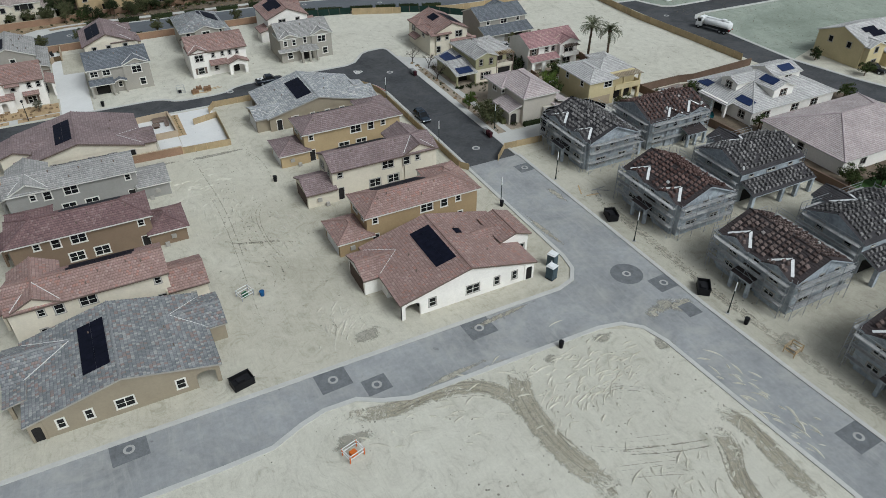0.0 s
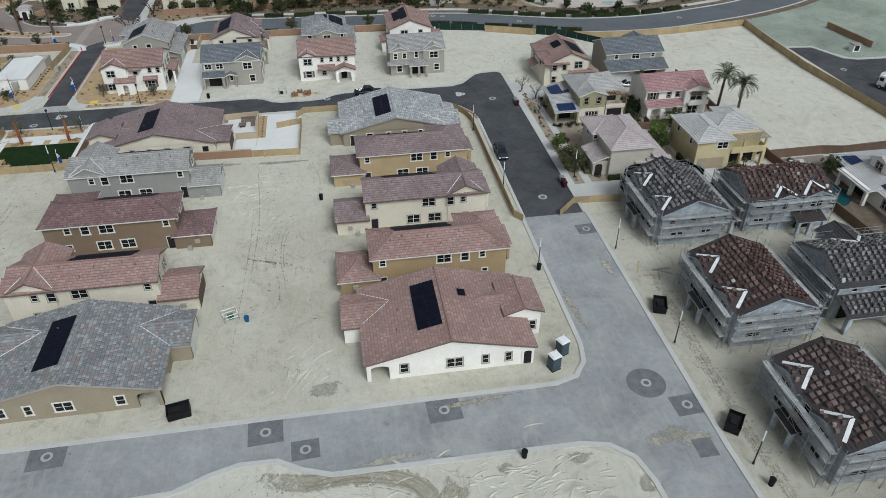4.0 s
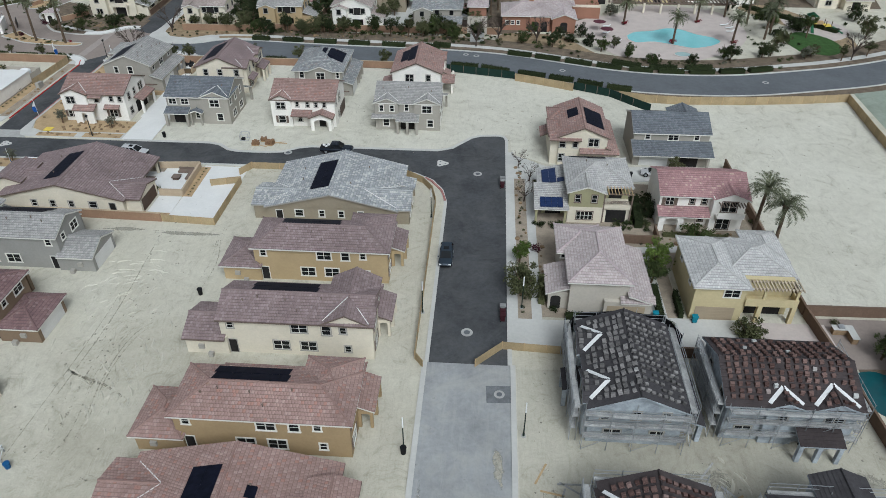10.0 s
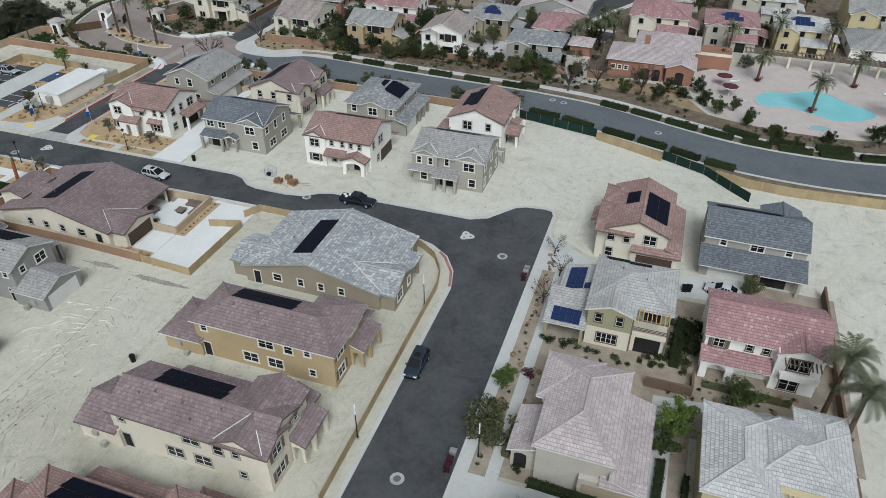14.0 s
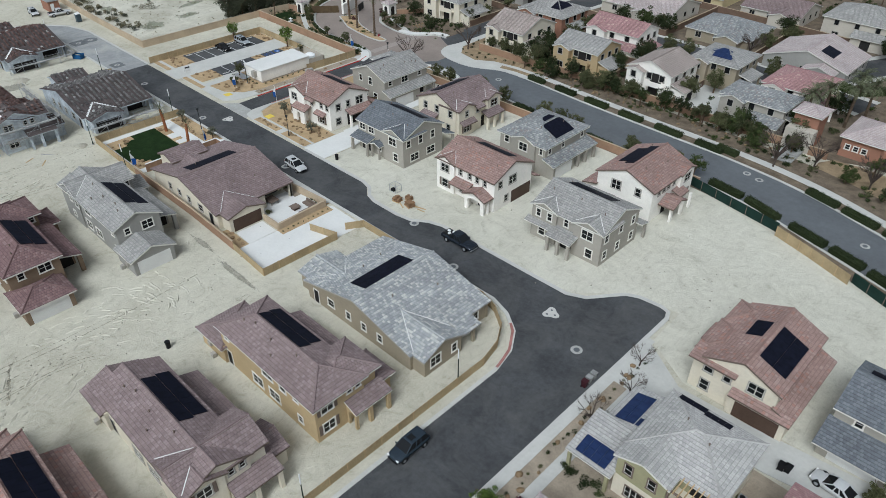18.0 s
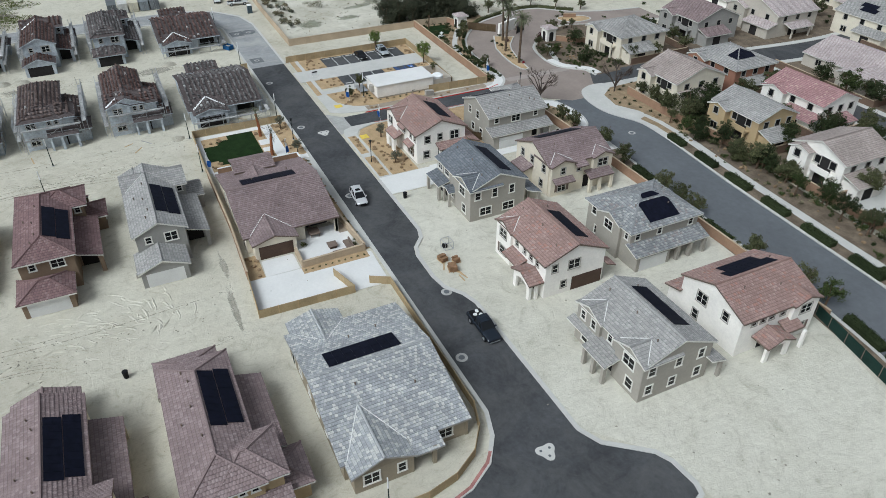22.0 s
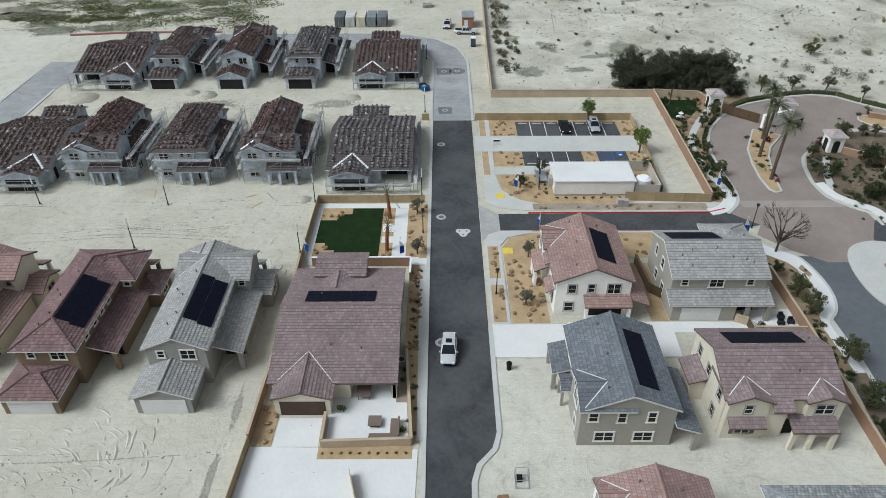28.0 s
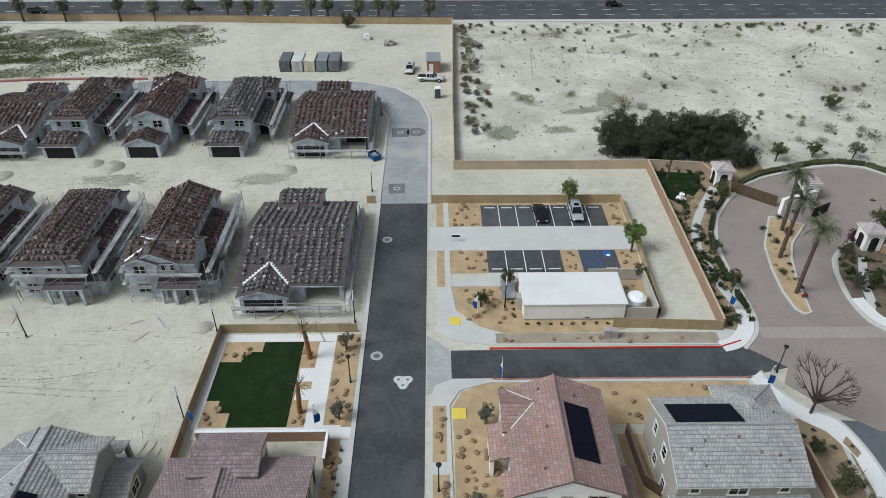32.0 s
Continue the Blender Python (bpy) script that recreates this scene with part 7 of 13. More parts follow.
BEDS = [
    ([(-126, 51.2), (-119.1, 51.2), (-119.1, 78.3), (-125.9, 78.5)], "gravel_tan", 0.04), ([(-112.9, 51.2), (-107.6, 51.2), (-107.6, 78.0), (-112.9, 78.2)], "gravel_tan", 0.04),
    ([(-104.6, 51.4), (-99.6, 52.0), (-96.6, 54.6), (-95.4, 57.6), (-95.4, 71.2), (-97.6, 77.6), (-106.4, 77.9), (-106.4, 60.0), (-104.6, 60.0)], "gravel_tan", 0.04),
    ([(-95.2, 56.5), (-93.4, 56.5), (-93.2, 84.0), (-95.2, 84.0)], "gravel_pale", 0.106),
    ([(-126, 49.3), (-104.5, 49.3), (-104.5, 50.4), (-126, 50.4)], "gravel_tan", 0.106),
    ([(-86.9, 55.0), (-85.6, 52.0), (-83.4, 50.9), (-66.9, 51.0), (-66.9, 55.8), (-80.6, 55.8), (-81.0, 84.0), (-86.9, 85.0)], "gravel_tan", 0.045),
    ([(-83.5, 48.7), (-76.0, 48.7), (-76.0, 50.2), (-83.5, 50.2)], "gravel_tan", 0.106), ([(-74.5, 48.7), (-67.0, 48.7), (-67.0, 50.4), (-74.5, 50.4)], "gravel_tan", 0.106),
    ([(-94.1, 23.4), (-80.7, 23.4), (-80.7, 36.6), (-94.1, 36.6)], "gravel_tan", 0.03),
    ([(-95.4, 38.7), (-79.3, 38.7), (-79.3, 40.0), (-95.4, 40.0)], "gravel_tan", 0.045), ([(-95.2, 36.9), (-81.0, 36.9), (-81.0, 39.9), (-95.2, 39.9)], "gravel_tan", 0.062),
    ([(-79.1, 37.6), (-61.0, 37.6), (-48.2, 38.9), (-48.2, 39.7), (-79.1, 39.7)], "gravel_tan", 0.05),
    ([(-53.5, 22.3), (-47.9, 22.2), (-47.9, 24.3), (-53.5, 24.4)], "gravel_tan", 0.05), ([(-47.8, 29.3), (-46.2, 29.3), (-46.2, 39.0), (-47.8, 39.0)], "gravel_tan", 0.09),
    ([(-61.0, 37.0), (-53.8, 37.0), (-53.8, 38.3), (-61.0, 37.8)], "gravel_pale", 0.066),
    ([(6.5, 3.0), (8.3, 3.0), (8.3, 46.0), (6.5, 46.0)], "gravel_pale", 0.05), ([(9.6, 3.6), (27.6, 3.6), (27.6, 25.0), (44.6, 25.0), (44.6, 38.2), (9.6, 38.4)], "gravel_pale", 0.03),
    ([(25.0, 14.8), (44.8, 15.2), (44.8, 25.2), (27.6, 25.2), (27.6, 18.0)], "gravel_pale", 0.034), ([(34.0, 34.0), (44.6, 34.0), (44.6, 44.5), (34.0, 44.5)], "gravel_pale", 0.036),
]
for pts, mat, z in BEDS:
    sheet("planting_bed", pts, mat, z, "tan gravel planting bed" if mat == "gravel_tan" else "pale gravel planting bed", "planting bed")
sheet("turf", [(-94.0, 28.2), (-92.3, 28.2), (-92.3, 26.0), (-90.6, 26.0), (-90.6, 23.5), (-84.6, 23.5), (-84.6, 25.0), (-82.8, 25.0), (-82.8, 26.5), (-80.8, 26.5), (-80.8, 33.0), (-94.0, 33.0)], "turf", 0.07, "dark green artificial turf with stepped edge", "lawn")
sheet("stepping_slabs", [(-89.5, 33.2), (-87.4, 33.2), (-87.4, 35.0), (-89.5, 35.0)], "concrete_new", 0.06, "white stepping slab", "paving")
sheet("stepping_slabs", [(-86.2, 33.2), (-84.6, 33.2), (-84.6, 35.0), (-86.2, 35.0)], "concrete_new", 0.06, "white stepping slab", "paving")

# service lane, car park, marked bays
sheet("lane", [(-92.3, 50.9), (-87.7, 50.9), (-87.7, 85.5), (-89.0, 90.5), (-92.6, 86.6)], "asphalt", 0.024, "new black asphalt lane", "road")
kerb([(-92.55, 55.6), (-92.55, 83.8), (-93.6, 86.6)], "red_paint", 0.22, 0.15, label="red painted no-parking kerb")
kerb([(-87.45, 55.6), (-87.45, 66.0), (-87.45, 86.5)], "red_faded", 0.2, 0.15, label="faded red no-parking kerb")
kerb([(-4.75, 30.8), (-5.05, 32.2), (-5.62, 34.2), (-7.5, 37.1), (-8.6, 38.0)], "red_faded", 0.34, 0.16, label="faded red kerb round the corner")
for pts in ([(-125.2, 56.3), (-119.1, 56.3), (-119.1, 75.6), (-125.2, 75.6)], [(-112.9, 56.5), (-107.7, 56.5), (-107.7, 67.1), (-112.9, 67.1)], [(-112.9, 69.8), (-107.7, 69.8), (-107.7, 75.1), (-112.9, 75.1)]):
    sheet("car_park", pts, "asphalt", 0.07, "new black asphalt parking bays", "car park")


def stripe(x0, x1, y0, y1, mat="white_paint", z=0.078, label="white painted parking bay line"):
    solo("bay_line", boxes((x0, x1, y0, y1, z - 0.01, z)), M[mat], label, "road marking", "bay lines")


for i in range(1, 7):
    y = 56.3 + i * 19.3 / 7
    stripe(-125.1, -119.2, y - 0.06, y + 0.06)
for i in range(1, 4):
    y = 56.5 + i * 10.6 / 4
    stripe(-112.8, -107.8, y - 0.06, y + 0.06)
stripe(-112.8, -107.8, 72.4, 72.52, "blue_paint")
for i in range(7):
    bm = bmesh.new()
    beam(bm, (-112.6 + i * 0.7, 69.9, 0.074), (-112.6 + i * 0.7 + 0.9, 72.3, 0.074), 0.09, 0.008)
    solo("hatch_line", bm, M["blue_paint"], "blue hatched access-aisle line", "road marking", "hatch lines")
solo("access_mark", boxes((-112.5, -111.2, 73.3, 74.4, 0.066, 0.076)), M["blue_paint"], "blue painted accessible parking mark on asphalt", "road marking")
bm = bmesh.new()
tube(bm, (-111.6, 73.9, 0.077), (-111.6, 73.9, 0.081), 0.28, 0.28, 12)
solo("access_symbol", bm, M["white_paint"], "white wheelchair mark as a plain shape", "road marking")


def wheel_stop(x, y):
    bm = boxes((-0.075, 0.075, -0.85, 0.85, 0.0, 0.08), (-0.05, 0.05, -0.82, 0.82, 0.08, 0.12))
    solo("wheel_stop", bm, M["concrete_new"], "pale concrete wheel stop", "wheel stop", "wheel stops", m=Matrix.Translation((x, y, 0.07)))


for i in range(7):
    wheel_stop(-124.4, 56.3 + (i + 0.5) * 19.3 / 7)
for i in range(4):
    wheel_stop(-108.4, 56.5 + (i + 0.5) * 10.6 / 4)
wheel_stop(-108.4, 73.8)
for x, y in ((-97.6, 51.6), (-82.4, 51.6), (-106.6, 76.0)):
    solo("tactile_pad", boxes((x - 0.75, x + 0.75, y - 0.75, y + 0.75, 0.02, 0.125 if y < 70 else 0.10)), M["yellow_paint"], "yellow tactile warning pad", "tactile pad", "tactile pads")

# office trailer beside the car park
t = thing("office_trailer", -100.6, 66.3, "long white office trailer with pale roof on gravel", "trailer")
part("body", boxes((-103.8, -97.6, 60.2, 73.0, 0.35, 2.75)), M["stucco_white"], t)
bm = bmesh.new()
slab(bm, [(-104.0, 60.0, 2.85), (-97.4, 60.0, 2.85), (-97.4, 73.2, 2.85), (-104.0, 73.2, 2.85)], 0.12)
slab(bm, [(-103.8, 60.2, 2.86), (-100.7, 60.2, 3.02), (-100.7, 73.0, 3.02), (-103.8, 73.0, 2.86)], 0.05)
slab(bm, [(-97.6, 60.2, 2.86), (-100.7, 60.2, 3.02), (-100.7, 73.0, 3.02), (-97.6, 73.0, 2.86)], 0.05)
part("roof", bm, M["concrete_new"], t)
part("skirt", boxes((-103.7, -97.7, 60.3, 72.9, 0.0, 0.35)), M["stucco_beige"], t)
part("air_conditioner", boxes((-100.5, -99.3, 59.5, 60.2, 1.0, 2.3)), M["trim_grey"], t)
part("hatch", boxes((-97.62, -97.55, 68.0, 68.6, 0.5, 0.62)), M["dark_metal"], t)
t = thing("ramp", -104.6, 58.6, "grey metal access ramp at the trailer", "ramp")
part("deck", boxes((-105.4, -101.6, 57.9, 59.7, 0.45, 0.53)), M["steel"], t)
for x in (-105.3, -103.5, -101.7):
    for y in (57.95, 59.6):
        part("post", boxes((x - 0.03, x + 0.03, y - 0.03, y + 0.03, 0, 1.5)), M["steel"], t)
part("rail", boxes((-105.4, -101.6, 57.92, 57.98, 1.45, 1.5), (-105.4, -101.6, 57.92, 57.98, 0.95, 1.0)), M["steel"], t)
t = thing("screen_enclosure", -101.4, 75.0, "beige stucco service enclosure with white tank", "enclosure")
part("wall", boxes((-106.0, -105.85, 69.8, 77.4, 0, 1.9), (-106.0, -97.8, 77.25, 77.4, 0, 1.9), (-97.95, -97.8, 73.2, 77.4, 0, 1.9)), M["stucco_beige"], t)
bm = bmesh.new()
tube(bm, (-99.9, 75.0, 0.0), (-99.9, 75.0, 2.0), 1.25, 1.25, 18)
tube(bm, (-99.9, 75.0, 2.0), (-99.9, 75.0, 2.35), 1.25, 0.7, 18)
part("tank", bm, M["white_paint"], t)
t = thing("utility_cabinet", -94.4, 70.6, "grey twin utility cabinet beside the lane", "cabinet")
part("cabinet", boxes((-94.9, -94.1, 69.7, 70.6, 0.1, 1.35)), M["trim_grey"], t)
part("cabinet", boxes((-94.9, -94.1, 70.65, 71.5, 0.1, 1.25)), M["trim_grey"], t)
t = thing("monument_sign", -119.6, 51.0, "small white notice board with dark panel on two posts", "sign")
part("board", boxes((-115.3, -115.2, 51.4, 52.8, 0.5, 1.3)), M["white_paint"], t)
part("panel", boxes((-115.2, -115.17, 51.5, 52.7, 0.95, 1.25)), M["dark_metal"], t)
for y in (51.5, 52.7):
    part("post", boxes((-115.3, -115.2, y - 0.05, y + 0.05, 0.0, 0.5)), M["white_paint"], t)

# manholes, patches and white utility pads


def manhole(x, y, r=0.75, patch=0, turn=0.0, pad="concrete_dirty", z=0.024):
    t = thing("manhole", x, y, "dark round manhole cover in a pale concrete collar", "manhole", "manholes")
    if patch:
        bm = bmesh.new()
        c, s = math.cos(turn), math.sin(turn)
        if patch > 0:
            prism(bm, [(x + c * a - s * b, y + s * a + c * b) for a, b in ((-patch, -patch * 0.85), (patch, -patch * 0.85), (patch, patch * 0.85), (-patch, patch * 0.85))], 0, z + 0.008)
        else:
            prism(bm, [(x - patch * math.cos(k * 0.2618), y - patch * math.sin(k * 0.2618)) for k in range(24)], 0, z + 0.008)
        part("asphalt_patch", bm, M["patch"], t, "darker square asphalt patch")
    bm = bmesh.new()
    prism(bm, [(x + r * math.cos(k * 0.3142), y + r * math.sin(k * 0.3142)) for k in range(20)], 0, z + 0.014)
    part("collar", bm, M[pad], t)
    bm = bmesh.new()
    prism(bm, [(x + r * 0.52 * math.cos(k * 0.3927), y + r * 0.52 * math.sin(k * 0.3927)) for k in range(16)], 0, z + 0.022)
    part("cover", bm, M["dark_metal"] if pad != "concrete_dirty" else M["asphalt_mid"], t)


for x, y in ((0.0, 0.0), (0.3, 40.0), (-22.2, 41.6), (-34.2, 45.4), (-63.4, 42.0), (-91.5, 42.0), (-115.9, 42.0)):
    manhole(x, y, 0.75)
for x, y, pch in ((-23.3, -42.3, 1.9), (-38.7, -45.3, 1.5), (-43.0, -42.3, 1.9), (-65.6, -41.9, 1.9), (4.8, -75.9, 1.9), (0.7, -42.0, -2.3), (4.0, -45.9, 1.7), (4.1, -10.1, 1.5), (-130.7, 42.8, 1.6), (-151.5, 42.6, 1.9), (-151.7, 45.6, -1.8)):
    manhole(x, y, 0.62, pch, 0.05)
for x, y in ((-6.1, 43.3), (-87.3, 45.3)):
    t = thing("valve_cluster", x, y, "three water valve lids in one rounded concrete pad", "manhole", "manholes")
    bm = bmesh.new()
    prism(bm, [(x + (1.0 + 0.22 * math.cos(3 * a)) * math.cos(a), y + (1.0 + 0.22 * math.cos(3 * a)) * math.sin(a)) for a in [k * 0.2618 for k in range(24)]], 0, 0.036)
    part("pad", bm, M["concrete"], t)
    for k in range(3):
        a = k * 2.0944
        bm = bmesh.new()
        prism(bm, [(x + 0.6 * math.cos(a) + 0.16 * math.cos(q * 0.5236), y + 0.6 * math.sin(a) + 0.16 * math.sin(q * 0.5236)) for q in range(12)], 0, 0.044)
        part("lid", bm, M["asphalt_mid"], t)

# ---- vehicles ----
CAR_MATS = {}


def paint(key, col, rough=0.25, metal=0.3):
    if key not in CAR_MATS:
        CAR_MATS[key] = surf("car_paint_" + key, col, rough, 0.04, 0.8, 5, 0.0, metal=metal, spec=0.5)
    return CAR_MATS[key]


def prism_side(pts, y0, y1):
    """A prism across the width of a vehicle, from a side outline in x and z."""
    bm = bmesh.new()
    a, b = [bm.verts.new((x, y0, z)) for x, z in pts], [bm.verts.new((x, y1, z)) for x, z in pts]
    bm.faces.new(a)
    bm.faces.new(b[::-1])
    for i in range(len(pts)):
        j = (i + 1) % len(pts)
        bm.faces.new((a[j], a[i], b[i], b[j]))
    bmesh.ops.recalc_face_normals(bm, faces=bm.faces)
    return bm


def car(x, y, turn, key, col, label, kind="suv", z=0.02, name="car"):
    """A parked car, its nose along +x before it is turned."""
    length, width, tall = {"suv": (4.7, 1.9, 1.68), "sedan": (4.75, 1.84, 1.42), "pickup": (5.85, 2.0, 1.85), "van": (9.0, 2.5, 3.2)}[kind]
    t = thing(name, x, y, label, "car" if kind != "pickup" else "pickup truck", "vehicles", z=z)
    t.rotation_euler = (0, 0, radians(turn))
    base = Matrix.Translation((x, y, z)) @ Matrix.Rotation(radians(turn), 4, "Z")
    pm = paint(key, col)
    h = length / 2

    def put(nm, bm, mat, parent, label="", m=None):
        o = new(nm, mesh_of(nm, bm, mat))
        o.matrix_basis = base @ m if m is not None else base
        hang(o, parent)
        if label:
            tagged(o, label)
        return o

    def hull(rows):
        """Rings of (x, low, high, half width) from tail to nose, rounded across."""
        bm = bmesh.new()
        rings = []
        for px, zb, zt, hw in rows:
            side = [(hw * 0.86, zb), (hw * 0.98, zb + (zt - zb) * 0.22), (hw, zb + (zt - zb) * 0.55), (hw * 0.955, zb + (zt - zb) * 0.86), (hw * 0.84, zt - 0.015), (hw * 0.4, zt + 0.02)]
            rings.append([bm.verts.new((px, q, r)) for q, r in side] + [bm.verts.new((px, -q, r)) for q, r in side[::-1]])
        n = len(rings[0])
        for p, q in zip(rings, rings[1:]):
            for i in range(n):
                bm.faces.new((p[i], p[(i + 1) % n], q[(i + 1) % n], q[i]))
        bm.faces.new(rings[0][::-1])
        bm.faces.new(rings[-1])
        bmesh.ops.recalc_face_normals(bm, faces=bm.faces)
        return bm

    w = width / 2
    belt = tall * 0.59
    hood = belt * 0.95
    if kind == "pickup":
        rows = [(-h, 0.50, belt * 0.96, w * 0.95), (-h * 0.97, 0.46, belt, w), (-h * 0.36, 0.42, belt, w), (h * 0.38, 0.42, belt, w), (h * 0.50, 0.42, hood + 0.03, w), (h * 0.86, 0.44, hood - 0.04, w * 0.97), (h * 0.97, 0.48, hood - 0.14, w * 0.92), (h, 0.52, hood - 0.34, w * 0.86)]
        low, high = (-h * 0.36, h * 0.44), (-h * 0.27, h * 0.14)
    elif kind == "sedan":
        rows = [(-h, 0.42, belt * 0.82, w * 0.84), (-h * 0.96, 0.34, belt * 0.97, w * 0.92), (-h * 0.72, 0.30, belt, w), (h * 0.40, 0.28, belt, w), (h * 0.60, 0.28, hood - 0.02, w * 0.99), (h * 0.88, 0.30, hood - 0.12, w * 0.93), (h * 0.97, 0.34, hood - 0.22, w * 0.84), (h, 0.42, hood - 0.34, w * 0.72)]
        low, high = (-h * 0.76, h * 0.46), (-h * 0.34, h * 0.06)
    else:
        rows = [(-h, 0.50, belt * 0.86, w * 0.88), (-h * 0.96, 0.42, belt, w * 0.95), (-h * 0.70, 0.36, belt, w), (h * 0.40, 0.36, belt, w), (h * 0.55, 0.36, hood, w * 0.99), (h * 0.84, 0.38, hood - 0.10, w * 0.95), (h * 0.95, 0.42, hood - 0.20, w * 0.86), (h, 0.48, hood - 0.36, w * 0.74)]
        low, high = (-h * 0.97, h * 0.47), (-h * 0.80, h * 0.06)
    o = put("body", hull(rows), pm, t)
    for f in o.data.polygons:
        f.use_smooth = len(f.vertices) == 4
    # the glazed upper part: a frame of painted pillars and roof over dark glass
    wb, wt, zb, zt = w * 0.90, w * 0.72, belt - 0.01, tall - 0.03
    mid = (high[0] + high[1]) / 2
    bm = bmesh.new()
    foot = [bm.verts.new(q) for q in ((low[0], -wb, zb), (low[1], -wb, zb), (low[1], wb, zb), (low[0], wb, zb))]
    head = [bm.verts.new(q) for q in ((high[0], -wt, zt), (high[1], -wt, zt), (high[1], wt, zt), (high[0], wt, zt))]
    for i in range(4):
        j = (i + 1) % 4
        bm.faces.new((foot[i], foot[j], head[j], head[i]))
    bm.faces.new(head)
    bm.faces.new(foot[::-1])
    put("cabin_glass", bm, M["glass"], t, "dark tinted glass")
    bm = hull([(high[0] - 0.10, zt - 0.03, zt + 0.01, wt * 0.92), (high[0] + 0.05, zt - 0.03, zt + 0.04, wt * 1.06), (mid, zt - 0.03, zt + 0.06, wt * 1.08), (high[1] - 0.05, zt - 0.03, zt + 0.04, wt * 1.05), (high[1] + 0.08, zt - 0.04, zt + 0.0, wt * 0.95)])
    put("roof", bm, pm, t)
    if kind == "suv":
        put("sunroof", boxes((mid + 0.1, high[1] - 0.2, -wt * 0.55, wt * 0.55, zt + 0.07, zt + 0.085)), M["glass"], t)
    for s in (-1, 1):
        bm = bmesh.new()
        for fx in (0.0, 0.36, 0.66, 1.0):
            a, e = low[0] + (low[1] - low[0]) * (fx if fx in (0.0, 1.0) else 0.12 + fx * 0.72), high[0] + (high[1] - high[0]) * fx
            beam(bm, (e, s * wt * 1.01, zt), (a, s * wb * 1.01, zb), 0.10 if fx not in (0.0,) else 0.2, 0.06)
        put("pillar_frame", bm, pm, t)
        for px in (-h * 0.62, h * 0.62):
            r = 0.36 if kind != "pickup" else 0.41
            bm = bmesh.new()
            tube(bm, (px, s * (w - 0.24), r), (px, s * (w + 0.015), r), r + 0.05, r + 0.05, 16)
            put("wheel_arch", bm, M["black_plastic"], t)
            bm = bmesh.new()
            tube(bm, (px, s * (w - 0.22), r), (px, s * (w + 0.03), r), r, r, 16)
            wh = put("wheel", bm, M["black_plastic"], t)
            bm = bmesh.new()
            tube(bm, (px, s * w, r), (px, s * (w + 0.05), r), r * 0.64, r * 0.54, 10)
            put("rim", bm, M["steel"], wh)
        put("headlight", boxes((h * 0.90, h * 0.975, s * w * 0.70 - 0.2, s * w * 0.70 + 0.14, hood - 0.34, hood - 0.19)), M["white_paint"], t)
        put("tail_light", boxes((-h - 0.005, -h * 0.95, s * w * 0.78 - 0.1, s * w * 0.78 + 0.1, belt * 0.68, belt * 0.90)), M["red_paint"], t)
        put("mirror", boxes((h * 0.32, h * 0.38, s * (w + 0.09) - 0.09, s * (w + 0.09) + 0.09, belt, belt + 0.14)), pm, t)
    put("grille", boxes((h - 0.08, h + 0.012, -w * 0.48, w * 0.48, hood * 0.48, hood * 0.66)), M["dark_metal"], t)
    put("front_bumper", boxes((h - 0.12, h + 0.04, -w * 0.72, w * 0.72, 0.36, 0.50)), M["steel"] if kind == "pickup" else M["black_plastic"], t)
    put("rear_bumper", boxes((-h - 0.05, -h + 0.1, -w * 0.85, w * 0.85, 0.42, 0.60)), M["steel"] if kind == "pickup" else M["black_plastic"], t)
    if kind == "pickup":
        put("cargo_bed", boxes((-h + 0.14, -h * 0.38, -w * 0.80, w * 0.80, belt * 0.9, belt + 0.03)), M["black_plastic"], t)
    return t


car(-25.4, 46.3, 0, "navy", (0.018, 0.024, 0.034), "dark blue pickup truck parked by the kerb", "pickup")
for k, (dx, dy) in enumerate(((-2.3, 0.2), (-1.8, -0.3), (-1.5, 0.35))):
    bm = boxes((-0.26, 0.26, -0.2, 0.2, 0.0, 0.26))
    bmesh.ops.bevel(bm, geom=bm.edges[:], offset=0.08, segments=2, affect="EDGES")
    solo("sack", bm, M["white_paint"], "white sack lying in the truck bed", "sack", "sacks", m=Matrix.Translation((-25.4 + dx, 46.3 + dy, 1.14)) @ Matrix.Rotation(k * 1.1, 4, "Z"))
car(-3.6, 15.2, -90, "slate", (0.030, 0.042, 0.056), "dark grey estate car parked on the asphalt", "suv")
car(-61.5, 42.9, -3, "white", (0.62, 0.62, 0.61), "white sport utility car on the street", "suv", name="white_car")
car(-122.0, 65.4, 2, "black", (0.01, 0.01, 0.011), "black saloon car in a parking bay", "sedan", 0.07)
car(-122.2, 71.0, 0, "silver", (0.42, 0.45, 0.46), "silver sport utility car in a parking bay", "suv", 0.07)
car(-177.0, 48.4, 85, "white", (0.62, 0.62, 0.61), "white pickup truck at the site yard", "pickup")
car(-182.6, 43.6, -5, "white", (0.62, 0.62, 0.61), "white car parked in the site yard", "suv")
car(30.5, 41.4, 172, "white", (0.62, 0.62, 0.61), "white car on a driveway", "sedan", 0.095)
car(98.0, -8.5, -75, "black", (0.01, 0.01, 0.011), "dark pickup truck at the roadside", "pickup")

# white tank lorry at the far kerb
t = thing("tank_lorry", 85.9, 28.0, "white tank lorry with dark cab windows beside the kerb", "lorry", "vehicles")
base = Matrix.Translation((85.7, 28.0, 0.02)) @ Matrix.Rotation(radians(107), 4, "Z")


def lorry_part(nm, bm, mat, parent=t, label="", smooth=False):
    o = new(nm, mesh_of(nm, bm, M[mat], smooth))
    o.matrix_basis = base
    hang(o, parent)
    return tagged(o, label) if label else o


